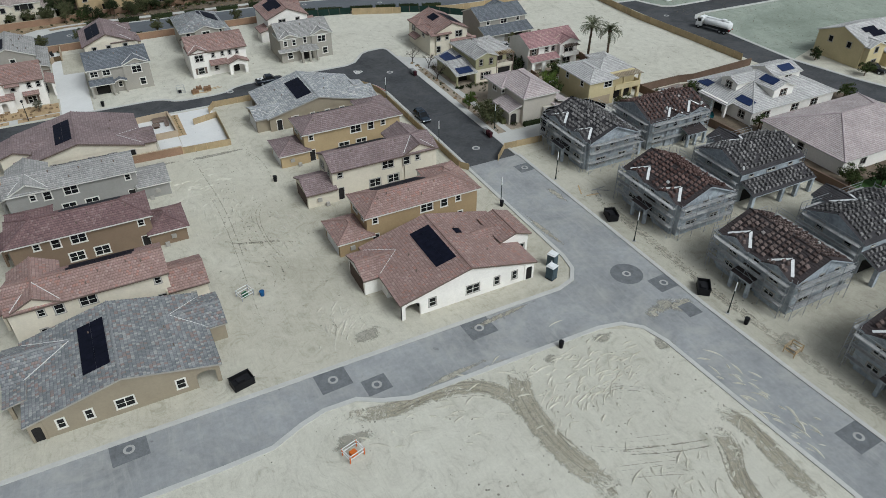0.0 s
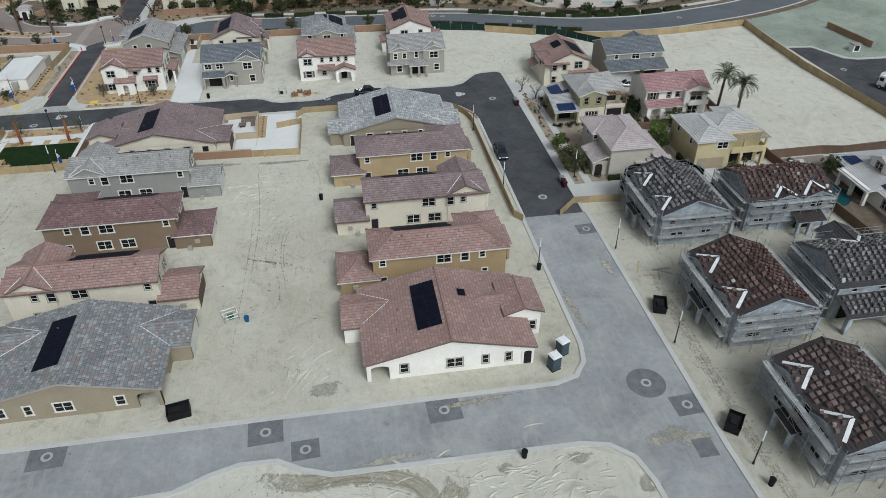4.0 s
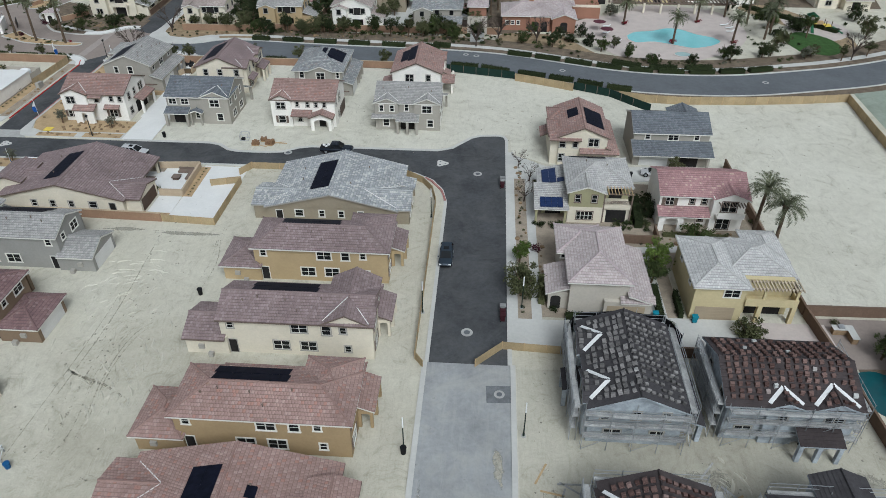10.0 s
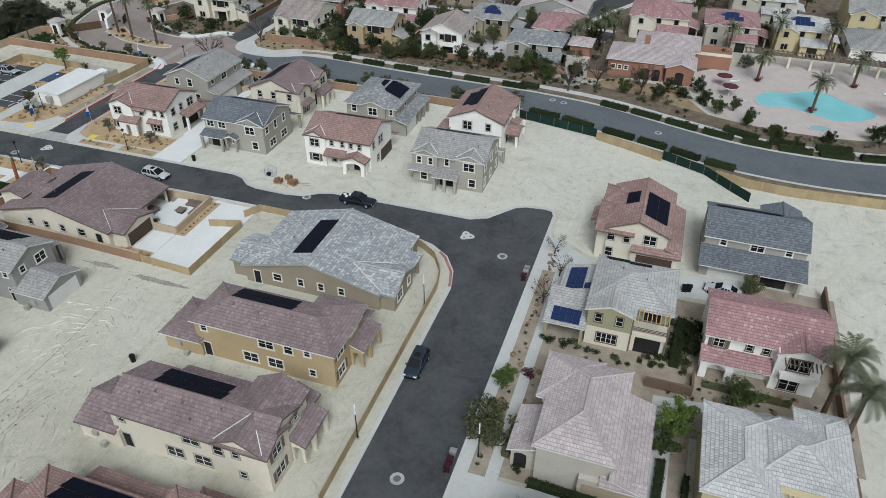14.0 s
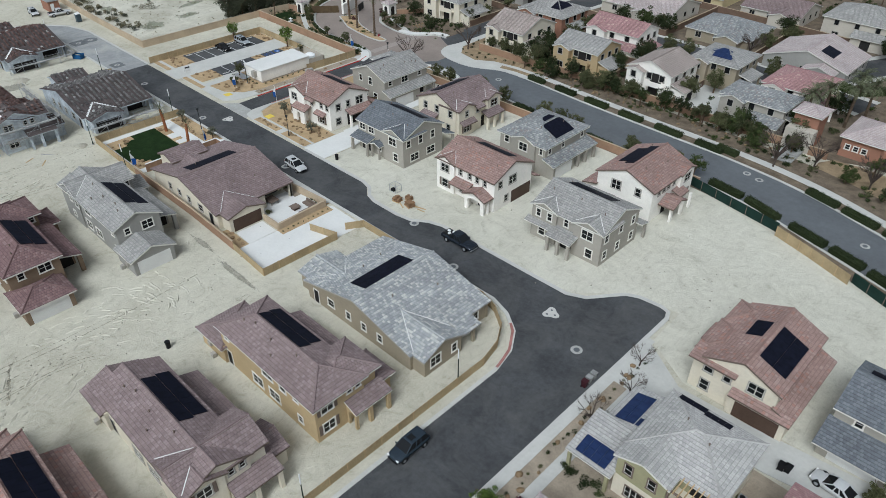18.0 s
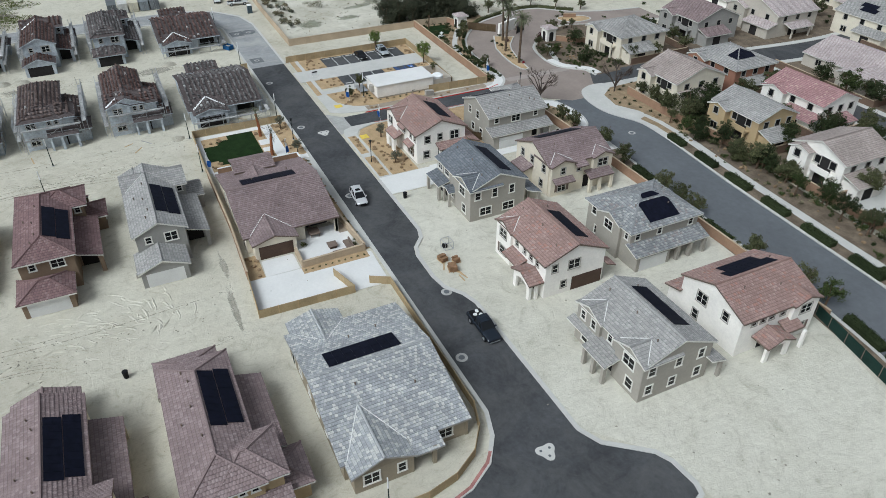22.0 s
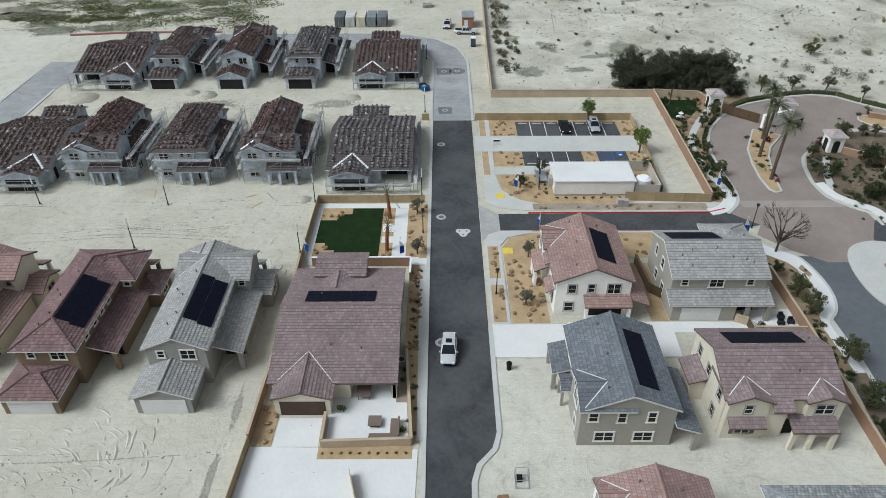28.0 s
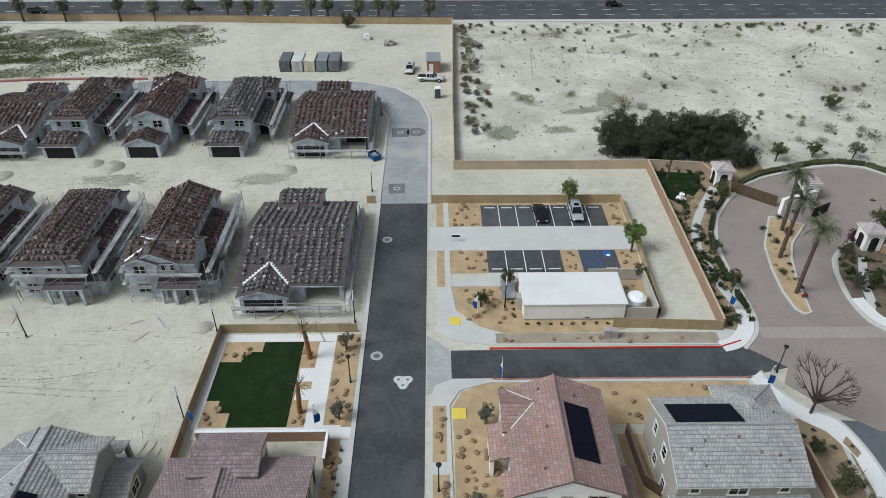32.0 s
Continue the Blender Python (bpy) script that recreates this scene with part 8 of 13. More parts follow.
lorry_part("chassis", boxes((-4.4, 3.0, -0.5, 0.5, 0.7, 1.0)), "dark_metal")
cab = lorry_part("cab", prism_side([(2.9, 0.7), (4.5, 0.7), (4.55, 1.7), (4.2, 2.75), (3.9, 2.95), (2.9, 2.95)], -1.2, 1.2), "white_paint")
lorry_part("windscreen", prism_side([(4.56, 1.75), (4.26, 2.65), (4.3, 2.66), (4.6, 1.76)], -1.05, 1.05), "glass", cab)
lorry_part("side_window", boxes((3.2, 4.1, -1.22, 1.22, 1.8, 2.55)), "glass", cab)
lorry_part("bumper", boxes((4.5, 4.7, -1.15, 1.15, 0.5, 0.9)), "dark_metal")
bm = bmesh.new()
rings = []
for x, s in ((-4.5, 0.0), (-4.4, 0.8), (-4.1, 0.97), (-1.0, 1.0), (2.3, 0.97), (2.6, 0.8), (2.7, 0.0)):
    rings.append([bm.verts.new((x, 1.22 * s * math.cos(a * 0.3491), 2.05 + 1.0 * s * math.sin(a * 0.3491))) for a in range(18)])
for p, q in zip(rings, rings[1:]):
    for a in range(18):
        bm.faces.new((p[a], p[(a + 1) % 18], q[(a + 1) % 18], q[a]))
bmesh.ops.remove_doubles(bm, verts=bm.verts, dist=0.001)
bmesh.ops.recalc_face_normals(bm, faces=bm.faces)
tank = lorry_part("tank", bm, "white_paint", t, "rounded white tank", True)
lorry_part("catwalk", boxes((-3.9, 2.2, -0.5, 0.5, 3.03, 3.1)), "sheet_white", tank)
bm = bmesh.new()
tube(bm, (-2.4, 0, 3.05), (-2.4, 0, 3.35), 0.7, 0.6, 14)
lorry_part("hatch", bm, "white_paint", tank)
for s in (-1, 1):
    lorry_part("side_panel", boxes((-4.2, 1.4, s * 1.1 - 0.04, s * 1.1 + 0.04, 1.0, 1.5)), "dark_metal")
    lorry_part("mirror", boxes((4.3, 4.5, s * 1.4 - 0.06, s * 1.4 + 0.06, 1.7, 2.2)), "dark_metal")
lorry_part("tail_light", boxes((-4.62, -4.5, -1.1, -0.7, 1.1, 1.3)), "red_paint")
lorry_part("tail_light", boxes((-4.62, -4.5, 0.7, 1.1, 1.1, 1.3)), "red_paint")
for px in (-3.4, -2.2, 3.7):
    for s in (-1, 1):
        bm = bmesh.new()
        tube(bm, (px, s * 0.85, 0.5), (px, s * 1.2, 0.5), 0.5, 0.5, 14)
        w = lorry_part("wheel", bm, "black_plastic")
        bm = bmesh.new()
        tube(bm, (px, s * 1.19, 0.5), (px, s * 1.22, 0.5), 0.26, 0.24, 12)
        lorry_part("rim", bm, "steel", w)

# ---- site clutter ----


def toilet(x, y, turn, col="toilet_blue"):
    t = thing("portable_toilet", x, y, "portable toilet with dull blue cabin and white roof", "toilet", "portable toilets")
    m = Matrix.Translation((x, y, 0)) @ Matrix.Rotation(radians(turn), 4, "Z")
    for nm, rows, mat in (("cabin", ((-0.58, 0.58, -0.58, 0.58, 0.12, 2.05),), col), ("base", ((-0.62, 0.62, -0.62, 0.62, 0, 0.12),), "black_plastic"), ("door", ((-0.36, 0.36, -0.62, -0.58, 0.18, 1.95),), col),
                          ("roof", ((-0.64, 0.64, -0.64, 0.64, 2.05, 2.14), (-0.5, 0.5, -0.5, 0.5, 2.14, 2.26)), "white_paint"), ("vent_pipe", ((0.38, 0.48, 0.38, 0.48, 2.1, 2.5),), "white_paint")):
        o = new(nm, mesh_of(nm, boxes(*rows), M[mat]))
        o.matrix_basis = m
        hang(o, t)


toilet(-9.3, -37.9, 20)
toilet(-7.6, -35.6, 25)
toilet(-168.0, 49.8, 90)


def dumpster(x, y, turn, key="black_plastic", label="black steel rubbish skip with open top", s=1.0):
    t = thing("skip", x, y, label, "skip", "skips")
    m = Matrix.Translation((x, y, 0)) @ Matrix.Rotation(radians(turn), 4, "Z") @ Matrix.Scale(s, 4)
    for nm, rows in (("floor", ((-1.2, 1.2, -0.75, 0.75, 0.1, 0.2),)), ("side", ((-1.25, 1.25, -0.8, -0.74, 0.1, 1.15),)), ("side", ((-1.25, 1.25, 0.74, 0.8, 0.1, 1.15),)), ("end", ((-1.25, -1.19, -0.74, 0.74, 0.1, 1.15),)), ("end", ((1.19, 1.25, -0.74, 0.74, 0.1, 1.15),)),
                     ("rim", ((-1.3, 1.3, -0.85, -0.78, 1.1, 1.2), (-1.3, 1.3, 0.78, 0.85, 1.1, 1.2))), ("skid", ((-1.0, 1.0, -0.6, -0.45, 0, 0.1), (-1.0, 1.0, 0.45, 0.6, 0, 0.1)))):
        o = new(nm, mesh_of(nm, boxes(*rows), M[key]))
        o.matrix_basis = m
        hang(o, t)
    o = new("rubbish", mesh_of("rubbish", boxes((-1.1, 1.1, -0.7, 0.7, 0.2, 0.75), (-0.6, 0.3, -0.3, 0.4, 0.75, 1.0)), M["trim_grey" if key == "blue_plastic" else "mesh_black"]))
    o.matrix_basis = m
    hang(o, t)


dumpster(-52.6, -38.2, 12)
dumpster(7.6, -29.6, 70)
dumpster(7.6, -49.6, 50)
dumpster(-141.3, 38.4, 30, "blue_plastic", "blue rubbish skip beside a house shell", 0.9)


def bin_can(x, y, mat="black_plastic", label="black rubbish barrel on the sand", h=0.95):
    t = thing("barrel", x, y, label, "bin", "rubbish barrels")
    bm = bmesh.new()
    tube(bm, (x, y, 0), (x, y, h), 0.27, 0.33, 12)
    part("drum", bm, M[mat], t)
    bm = bmesh.new()
    tube(bm, (x, y, h), (x, y, h + 0.06), 0.36, 0.34, 12)
    part("rim", bm, M[mat], t)


for x, y in ((-36.1, 5.1), (-58.9, 49.9), (-16.0, -49.9), (7.7, -57.2), (-5.9, -18.9)):
    bin_can(x, y)
bin_can(-46.2, -23.4, "blue_plastic", "blue plastic drum on the sand", 0.7)


def wheelie(x, y, turn, mat):
    t = thing("wheelie_bin", x, y, {"cyan_plastic": "blue wheelie bin at the kerb", "black_plastic": "dark wheelie bin at the kerb", "brown_plastic": "brown wheelie bin at the kerb", "maroon_plastic": "maroon wheelie bin at the kerb", "grey_plastic": "grey wheelie bin at the kerb"}[mat], "bin", "wheelie bins")
    m = Matrix.Translation((x, y, 0.02)) @ Matrix.Rotation(radians(turn), 4, "Z")
    bm = bmesh.new()
    lo, hi = [(-0.24, -0.26), (0.24, -0.26), (0.24, 0.26), (-0.24, 0.26)], [(-0.3, -0.33), (0.3, -0.33), (0.3, 0.33), (-0.3, 0.33)]
    a, b = [bm.verts.new((*p, 0.08)) for p in lo], [bm.verts.new((*p, 0.98)) for p in hi]
    bm.faces.new(a[::-1])
    bm.faces.new(b)
    for i in range(4):
        bm.faces.new((a[i], a[(i + 1) % 4], b[(i + 1) % 4], b[i]))
    for nm, q in (("body", bm), ("lid", boxes((-0.33, 0.33, -0.38, 0.36, 0.98, 1.06))), ("wheel", boxes((-0.3, -0.22, 0.2, 0.36, 0.0, 0.18))), ("wheel", boxes((0.22, 0.3, 0.2, 0.36, 0.0, 0.18)))):
        o = new(nm, mesh_of(nm, q, M["black_plastic" if nm == "wheel" else mat]))
        o.matrix_basis = m
        hang(o, t)


M["maroon_plastic"] = surf("maroon_plastic", (0.05, 0.016, 0.02), 0.5, 0.15, 1, 8, 0.05)
M["grey_plastic"] = surf("grey_plastic", (0.26, 0.26, 0.25), 0.5, 0.15, 1, 8, 0.05)
M["brown_plastic"] = surf("brown_plastic", (0.05, 0.022, 0.018), 0.5, 0.15, 1, 8, 0.05)
for x, y, mat in ((4.5, 2.5, "maroon_plastic"), (4.5, 3.4, "maroon_plastic"), (4.5, 4.4, "grey_plastic"), (4.5, 35.6, "maroon_plastic"), (4.5, 36.5, "grey_plastic"), (4.5, 37.4, "grey_plastic"), (24.1, 4.3, "cyan_plastic"), (29.0, 3.9, "cyan_plastic"), (26.2, 40.4, "black_plastic"), (25.6, 40.2, "black_plastic")):
    wheelie(x, y, 90, mat)


def lamp_post(x, y, h=5.2, bare=True):
    """A street-lamp column; most still lack their lamp heads and end in a white wrapped top."""
    t = thing("street_lamp", x, y, "dark green street-lamp column with wrapped top" if bare else "dark street lamp with hanging lantern", "street lamp", "street lamps")
    bm = bmesh.new()
    tube(bm, (x, y, 0), (x, y, 0.5), 0.13, 0.11, 8)
    tube(bm, (x, y, 0.5), (x, y, h), 0.075, 0.05, 8)
    part("column", bm, M["dark_metal"] if not bare else M["green_pole"], t)
    bm = bmesh.new()
    if bare:
        tube(bm, (x, y, h * 0.72), (x, y, h + 0.02), 0.085, 0.07, 8)
        part("wrapping", bm, M["white_paint"], t)
    else:
        tube(bm, (x, y, h), (x, y, h + 0.15), 0.3, 0.1, 10)
        tube(bm, (x, y, h - 0.35), (x, y, h), 0.14, 0.26, 10)
        part("lantern", bm, M["dark_metal"], t)
    bm = bmesh.new()
    tube(bm, (x, y, 0), (x, y, 0.08), 0.3, 0.28, 10)
    part("footing", bm, M["concrete_dirty"], t)


M["green_pole"] = surf("green_black_pole", (0.018, 0.03, 0.022), 0.5, 0.15, 1, 8, 0.05)
for x, y in ((-5.9, -18.6), (6.7, -15.8), (6.8, -36.2), (7.2, -54.6), (-5.9, 3.4), (-6.6, 26.0), (7.0, 5.2), (-95.6, -21.9), (-95.3, -1.4), (-95.9, 21.9), (-97.5, 38.9), (-82.0, 21.8), (-83.4, -2.5), (-129.8, 38.8), (-159.2, 38.6), (-100.2, 58.1)):
    lamp_post(x, y)
for x, y in ((-87.2, 39.3), (-72.6, 49.3), (-88.2, 88.8)):
    lamp_post(x, y, 4.2, False)


def feather_flag(x, y, turn):
    t = thing("feather_flag", x, y, "white and blue feather flag on a bent pole", "flag", "feather flags")
    m = Matrix.Translation((x, y, 0)) @ Matrix.Rotation(radians(turn), 4, "Z")
    bm = bmesh.new()
    tube(bm, (0, 0, 0), (0, 0, 3.2), 0.025, 0.02, 6)
    tube(bm, (0, 0, 3.2), (0.3, 0, 3.9), 0.02, 0.015, 6)
    o = new("pole", mesh_of("pole", bm, M["white_paint"]))
    o.matrix_basis = m
    hang(o, t)
    for nm, z0, z1, mat in (("sail", 2.3, 3.85, "white_paint"), ("lower_sail", 1.1, 2.3, "blue_paint")):
        bm = bmesh.new()
        n = 8
        front, back = [], []
        for i in range(n + 1):
            z = z0 + (z1 - z0) * i / n
            w = 0.62 * math.sin(min(1.0, (z - 0.9) / 3.0 + 0.22) * math.pi) + 0.08
            yy = 0.06 * math.sin(z * 4)
            front.append(bm.verts.new((0.02 + max(0, z - 3.2) * 0.4, yy * 0.2, z)))
            back.append(bm.verts.new((0.02 + max(0.06, w), yy, z)))
        for i in range(n):
            bm.faces.new((front[i], back[i], back[i + 1], front[i + 1]))
        bmesh.ops.solidify(bm, geom=bm.faces[:], thickness=0.008)
        o = new(nm, mesh_of(nm, bm, M[mat]))
        o.matrix_basis = m
        hang(o, t)


for x, y, a in ((-81.2, 22.7, 60), (-80.4, 36.2, 120), (-87.0, 56.6, 200), (-98.6, 54.4, 230), (-99.6, 87.0, 30), (-85.6, 86.4, 80)):
    feather_flag(x, y, a)

# containers, shed and stacks in the site yard
for i, (k, col) in enumerate((("grey", (0.12, 0.13, 0.13)), ("white", (0.55, 0.54, 0.50)), ("ivory", (0.58, 0.54, 0.42)), ("steel", (0.22, 0.24, 0.25)), ("lead", (0.16, 0.17, 0.175)))):
    y0 = 14.4 + i * 2.75
    t = thing("container", -185.2, y0 + 1.2, f"{k} steel storage container in the yard", "container", "containers")
    mm = surf("container_" + k, col, 0.6, 0.12, 0.6, 5, 0.05)
    bm = boxes((-188.2, -182.3, y0, y0 + 2.4, 0.1, 2.6))
    for r in range(16):
        box(bm, -188.1 + r * 0.37, -187.95 + r * 0.37, y0 - 0.03, y0 + 2.43, 0.2, 2.5)
    part("shell", bm, mm, t)
    part("door", boxes((-182.3, -182.24, y0 + 0.1, y0 + 1.17, 0.2, 2.5)), mm, t)
    part("door", boxes((-182.3, -182.24, y0 + 1.23, y0 + 2.3, 0.2, 2.5)), mm, t)
    part("lock_bar", boxes((-182.25, -182.18, y0 + 0.95, y0 + 1.0, 0.2, 2.5), (-182.25, -182.18, y0 + 1.4, y0 + 1.45, 0.2, 2.5)), M["steel"], t)
t = thing("site_hut", -184.0, 49.0, "rust-brown site hut with blue-grey roof", "hut")
part("body", boxes((-186.6, -181.5, 47.5, 50.4, 0, 2.7)), M["stucco_brick_red"], t)
part("roof", boxes((-186.8, -181.3, 47.3, 50.6, 2.7, 2.9)), M["steel"], t)
part("door", boxes((-181.5, -181.44, 48.0, 48.9, 0.1, 2.1)), M["white_paint"], t)
M["pallet_brick"] = surf("brown_tile_stack", (0.25, 0.15, 0.085), 0.85, 0.2, 1.5, 8, 0.2)
rnd = random.Random(15)
for x, y, a, s in ((-40.9, 48.0, 8, 1.0), (-38.3, 48.3, -14, 1.1), (-39.8, 49.6, 5, 0.8)):
    t = thing("tile_pallet", x, y, "timber pallet stacked with brown roof tiles", "pallet", "tile pallets")
    m = Matrix.Translation((x, y, 0)) @ Matrix.Rotation(radians(a), 4, "Z") @ Matrix.Scale(s, 4)
    rows = [(-0.7, 0.7, q, q + 0.12, 0, 0.14) for q in (-0.55, -0.06, 0.43)]
    o = new("pallet", mesh_of("pallet", boxes(*rows), M["wood_new"]))
    o.matrix_basis = m
    hang(o, t)
    for r in range(4):
        for c in range(3):
            d = rnd.uniform(-0.04, 0.04)
            if r == 3 and rnd.random() < 0.4:
                continue
            o = new("roof_tile", mesh_of("roof_tile", boxes((-0.66 + c * 0.45 + d, -0.24 + c * 0.45 + d, -0.5 + d, 0.5 + d, 0.14 + r * 0.2, 0.32 + r * 0.2)), M["pallet_brick"]))
            o.matrix_basis = m
            hang(o, t)
for x, y, a, l in ((-37.2, 49.0, 10, 3.2), (-37.6, 48.7, 16, 2.6), (-39.4, 47.5, -25, 1.8), (-36.0, 48.6, 4, 1.6)):
    bm = bmesh.new()
    beam(bm, (x - l / 2 * math.cos(radians(a)), y - l / 2 * math.sin(radians(a)), 0.06), (x + l / 2 * math.cos(radians(a)), y + l / 2 * math.sin(radians(a)), 0.10), 0.18, 0.05)
    solo("loose_plank", bm, M["wood_new"], "loose brown timber plank on the sand", "plank", "loose planks")
t = thing("wire_cage", -43.4, 49.9, "open grey tube cage frame beside the kerb", "cage")
for nm, segs in (("upright", [((px, py, 0), (px, py, 1.3)) for px in (-44.2, -42.7) for py in (49.3, 50.6)]), ("rail", [((-44.2, 49.3, z), (-42.7, 49.3, z)) for z in (0.1, 1.3)] + [((-44.2, 50.6, z), (-42.7, 50.6, z)) for z in (0.1, 1.3)] + [((px, 49.3, z), (px, 50.6, z)) for px in (-44.2, -42.7) for z in (0.1, 1.3)])):
    for a, b in segs:
        bm = bmesh.new()
        tube(bm, a, b, 0.04, 0.04, 6)
        part(nm, bm, M["steel"], t)
part("sack", boxes((-44.0, -43.4, 49.4, 50.0, 0, 0.5)), M["black_plastic"], t)
rnd = random.Random(5)
for cx, cy, n, mat, lab in ((-200, 38, 6, "trim_grey", "wrapped building material on a pallet"), (-205, 33, 4, "white_paint", "white building material on a pallet")):
    if mat == "pallet_brick" and mat not in M:
        M[mat] = surf("reddish_tile_stack", (0.27, 0.14, 0.085), 0.85, 0.2, 1.5, 8, 0.2)
    for k in range(n):
        x, y = cx + rnd.uniform(-1.8, 1.8), cy + rnd.uniform(-1.2, 1.2)
        t = thing("pallet_load", x, y, lab, "pallet", "pallet loads")
        bm = bmesh.new()
        for r in range(4):
            box(bm, x - 0.6, x + 0.6, y - 0.5 + r * 0.3, y - 0.38 + r * 0.3, 0, 0.14)
        part("pallet", bm, M["wood_new"], t)
        bm = bmesh.new()
        for r in range(5):
            d = rnd.uniform(-0.06, 0.06)
            box(bm, x - 0.52 + d, x + 0.52 + d, y - 0.48, y + 0.48, 0.14 + r * 0.15, 0.28 + r * 0.15)
        part("load", bm, M[mat], t)
for x, y, a, mat in ((-48.3, -22.5, 20, "steel"), (-44.7, -53.3, 15, "orange_paint"), (8.9, -63.5, 10, "wood_new")):
    t = thing("barrier_frame", x, y, "open braced frame round a utility stub", "barrier", "barrier frames")
    m = Matrix.Translation((x, y, 0)) @ Matrix.Rotation(radians(a), 4, "Z")
    for px in (-0.9, 0.9):
        for py in (-0.7, 0.7):
            bm = boxes((px - 0.05, px + 0.05, py - 0.05, py + 0.05, 0, 1.1))
            o = new("post", mesh_of("post", bm, M[mat]))
            o.matrix_basis = m
            hang(o, t)
    for q in [(-1.0, 1.0, py - 0.03, py + 0.03, z, z + 0.1) for py in (-0.7, 0.7) for z in (0.5, 1.0)] + [(px - 0.03, px + 0.03, -0.7, 0.7, z, z + 0.1) for px in (-0.9, 0.9) for z in (0.5, 1.0)]:
        o = new("rail", mesh_of("rail", boxes(q), M["white_paint" if mat != "wood_new" else mat]))
        o.matrix_basis = m
        hang(o, t)
    o = new("stub", mesh_of("stub", boxes((-0.35, 0.35, -0.3, 0.3, 0, 0.55)), M["green_plastic" if mat == "steel" else "orange_paint" if mat == "orange_paint" else "trim_grey"]))
    o.matrix_basis = m
    hang(o, t)
for k in range(26):
    cx, cy = rnd.choice(((-97.5, 12.0), (-97.2, -4.0), (-98.0, 34.5), (-100.5, 31.0), (26.0, -20.0), (10.5, -22.0), (10.0, -44.0), (44.0, -19.0)))
    x, y, a = cx + rnd.uniform(-2.5, 2.5), cy + rnd.uniform(-2.5, 2.5), rnd.uniform(0, math.pi)
    bm = bmesh.new()
    l = rnd.uniform(0.8, 1.8)
    beam(bm, (x - l * math.cos(a), y - l * math.sin(a), 0.03), (x + l * math.cos(a), y + l * math.sin(a), 0.03), 0.2, 0.05)
    solo("loose_plank", bm, M[rnd.choice(("wood_new", "wood_grey"))], "loose building plank lying on the sand", "plank", "loose planks")
# patio furniture at the show house
t = thing("patio_sofa", -49.6, 36.0, "dark brown wicker corner sofa on the patio", "sofa")
for nm, r in (("seat", (-51.2, -48.6, 36.6, 37.5, 0.2, 0.45)), ("backrest", (-51.2, -48.6, 37.4, 37.6, 0.45, 0.85)), ("seat", (-49.2, -48.5, 34.4, 36.6, 0.2, 0.45)), ("armrest", (-48.6, -48.4, 34.4, 37.6, 0.45, 0.75)), ("leg", (-51.1, -51.0, 36.7, 36.8, 0.06, 0.2)), ("leg", (-49.1, -49.0, 34.5, 34.6, 0.06, 0.2)), ("leg", (-48.6, -48.5, 37.4, 37.5, 0.06, 0.2))):
    part(nm, boxes(r), M["trim_dark"], t)
t = thing("fire_table", -50.8, 34.9, "square dark brown fire table on the patio", "table")
part("top", boxes((-51.5, -50.1, 34.2, 35.6, 0.5, 0.58)), M["trim_dark"], t)
part("base", boxes((-51.3, -50.3, 34.4, 35.4, 0.06, 0.5)), M["door_brown"], t)
t = thing("dining_set", -54.8, 33.4, "dark patio table under the porch roof", "table")
part("top", boxes((-55.9, -54.0, 32.6, 34.2, 0.7, 0.75)), M["trim_dark"], t)
for px, py in ((-55.7, 32.8), (-54.2, 32.8), (-55.7, 34.0), (-54.2, 34.0)):
    part("leg", boxes((px - 0.04, px + 0.04, py - 0.04, py + 0.04, 0.06, 0.7)), M["trim_dark"], t)
t = thing("heat_pump", -59.6, 37.3, "grey cooling unit with round fan in the side yard", "cooling unit")
part("case", boxes((-60.1, -59.2, 37.0, 37.75, 0, 0.95)), M["trim_grey"], t)
bm = bmesh.new()
tube(bm, (-59.65, 37.37, 0.95), (-59.65, 37.37, 1.0), 0.34, 0.3, 14)
part("fan", bm, M["dark_metal"], t)

# ---- wider ground ----
sheet("sand_lot", [(43.3, 44), (43.5, 6.6), (54, 6.6), (57.7, 5), (76.2, 6.4), (75.6, 24), (74.2, 44), (74.8, 60), (75.7, 74.7), (66, 73.0), (54, 71.7), (41.5, 71.0), (30, 73.0), (19.6, 76.8), (7.4, 81.6), (-7.4, 85.4), (-12, 86.6), (-66, 86.8), (-66, 84.2), (-60.5, 84.0), (-60.5, 48.5), (-49.6, 48.2), (-45, 45.6), (-37, 45.4), (-30, 48.2), (-7.2, 48.2), (-3, 52), (0, 54.6), (6, 55), (6.2, 48), (12.4, 44.2), (24.6, 44.2), (34, 45)],
      "sand_pale", 0.006, "smooth graded pale sand on empty lots", "ground", z0=-0.02)
sheet("sand_field", [(-177.5, -49.1), (-57, -49.1), (-48, -46.6), (-41.6, -46.6), (-36, -49.2), (-9.6, -49.5), (-4.8, -52), (-3.9, -56), (-2.2, -80), (-1.1, -110), (-1.1, -180), (-177.5, -180)], "sand_pale", 0.006, "pale open sand with wheel ruts", "ground", z0=-0.02)
sheet("site_yard", [(6.1, -6), (46, -4), (46.8, -110), (9.6, -110), (6.2, -66)], "sand_worked", 0.006, "trampled damp building-plot sand", "ground", z0=-0.02)
sheet("desert", [(-216.5, 54.5), (-162, 53.0), (-137.4, 52.8), (-137.4, 86.2), (-139, 95), (-137, 108), (-142, 128), (-150, 170), (-150, 420), (-217, 420)], "sand_desert", 0.006, "open desert ground with tracks and scrub", "ground", z0=-0.02)
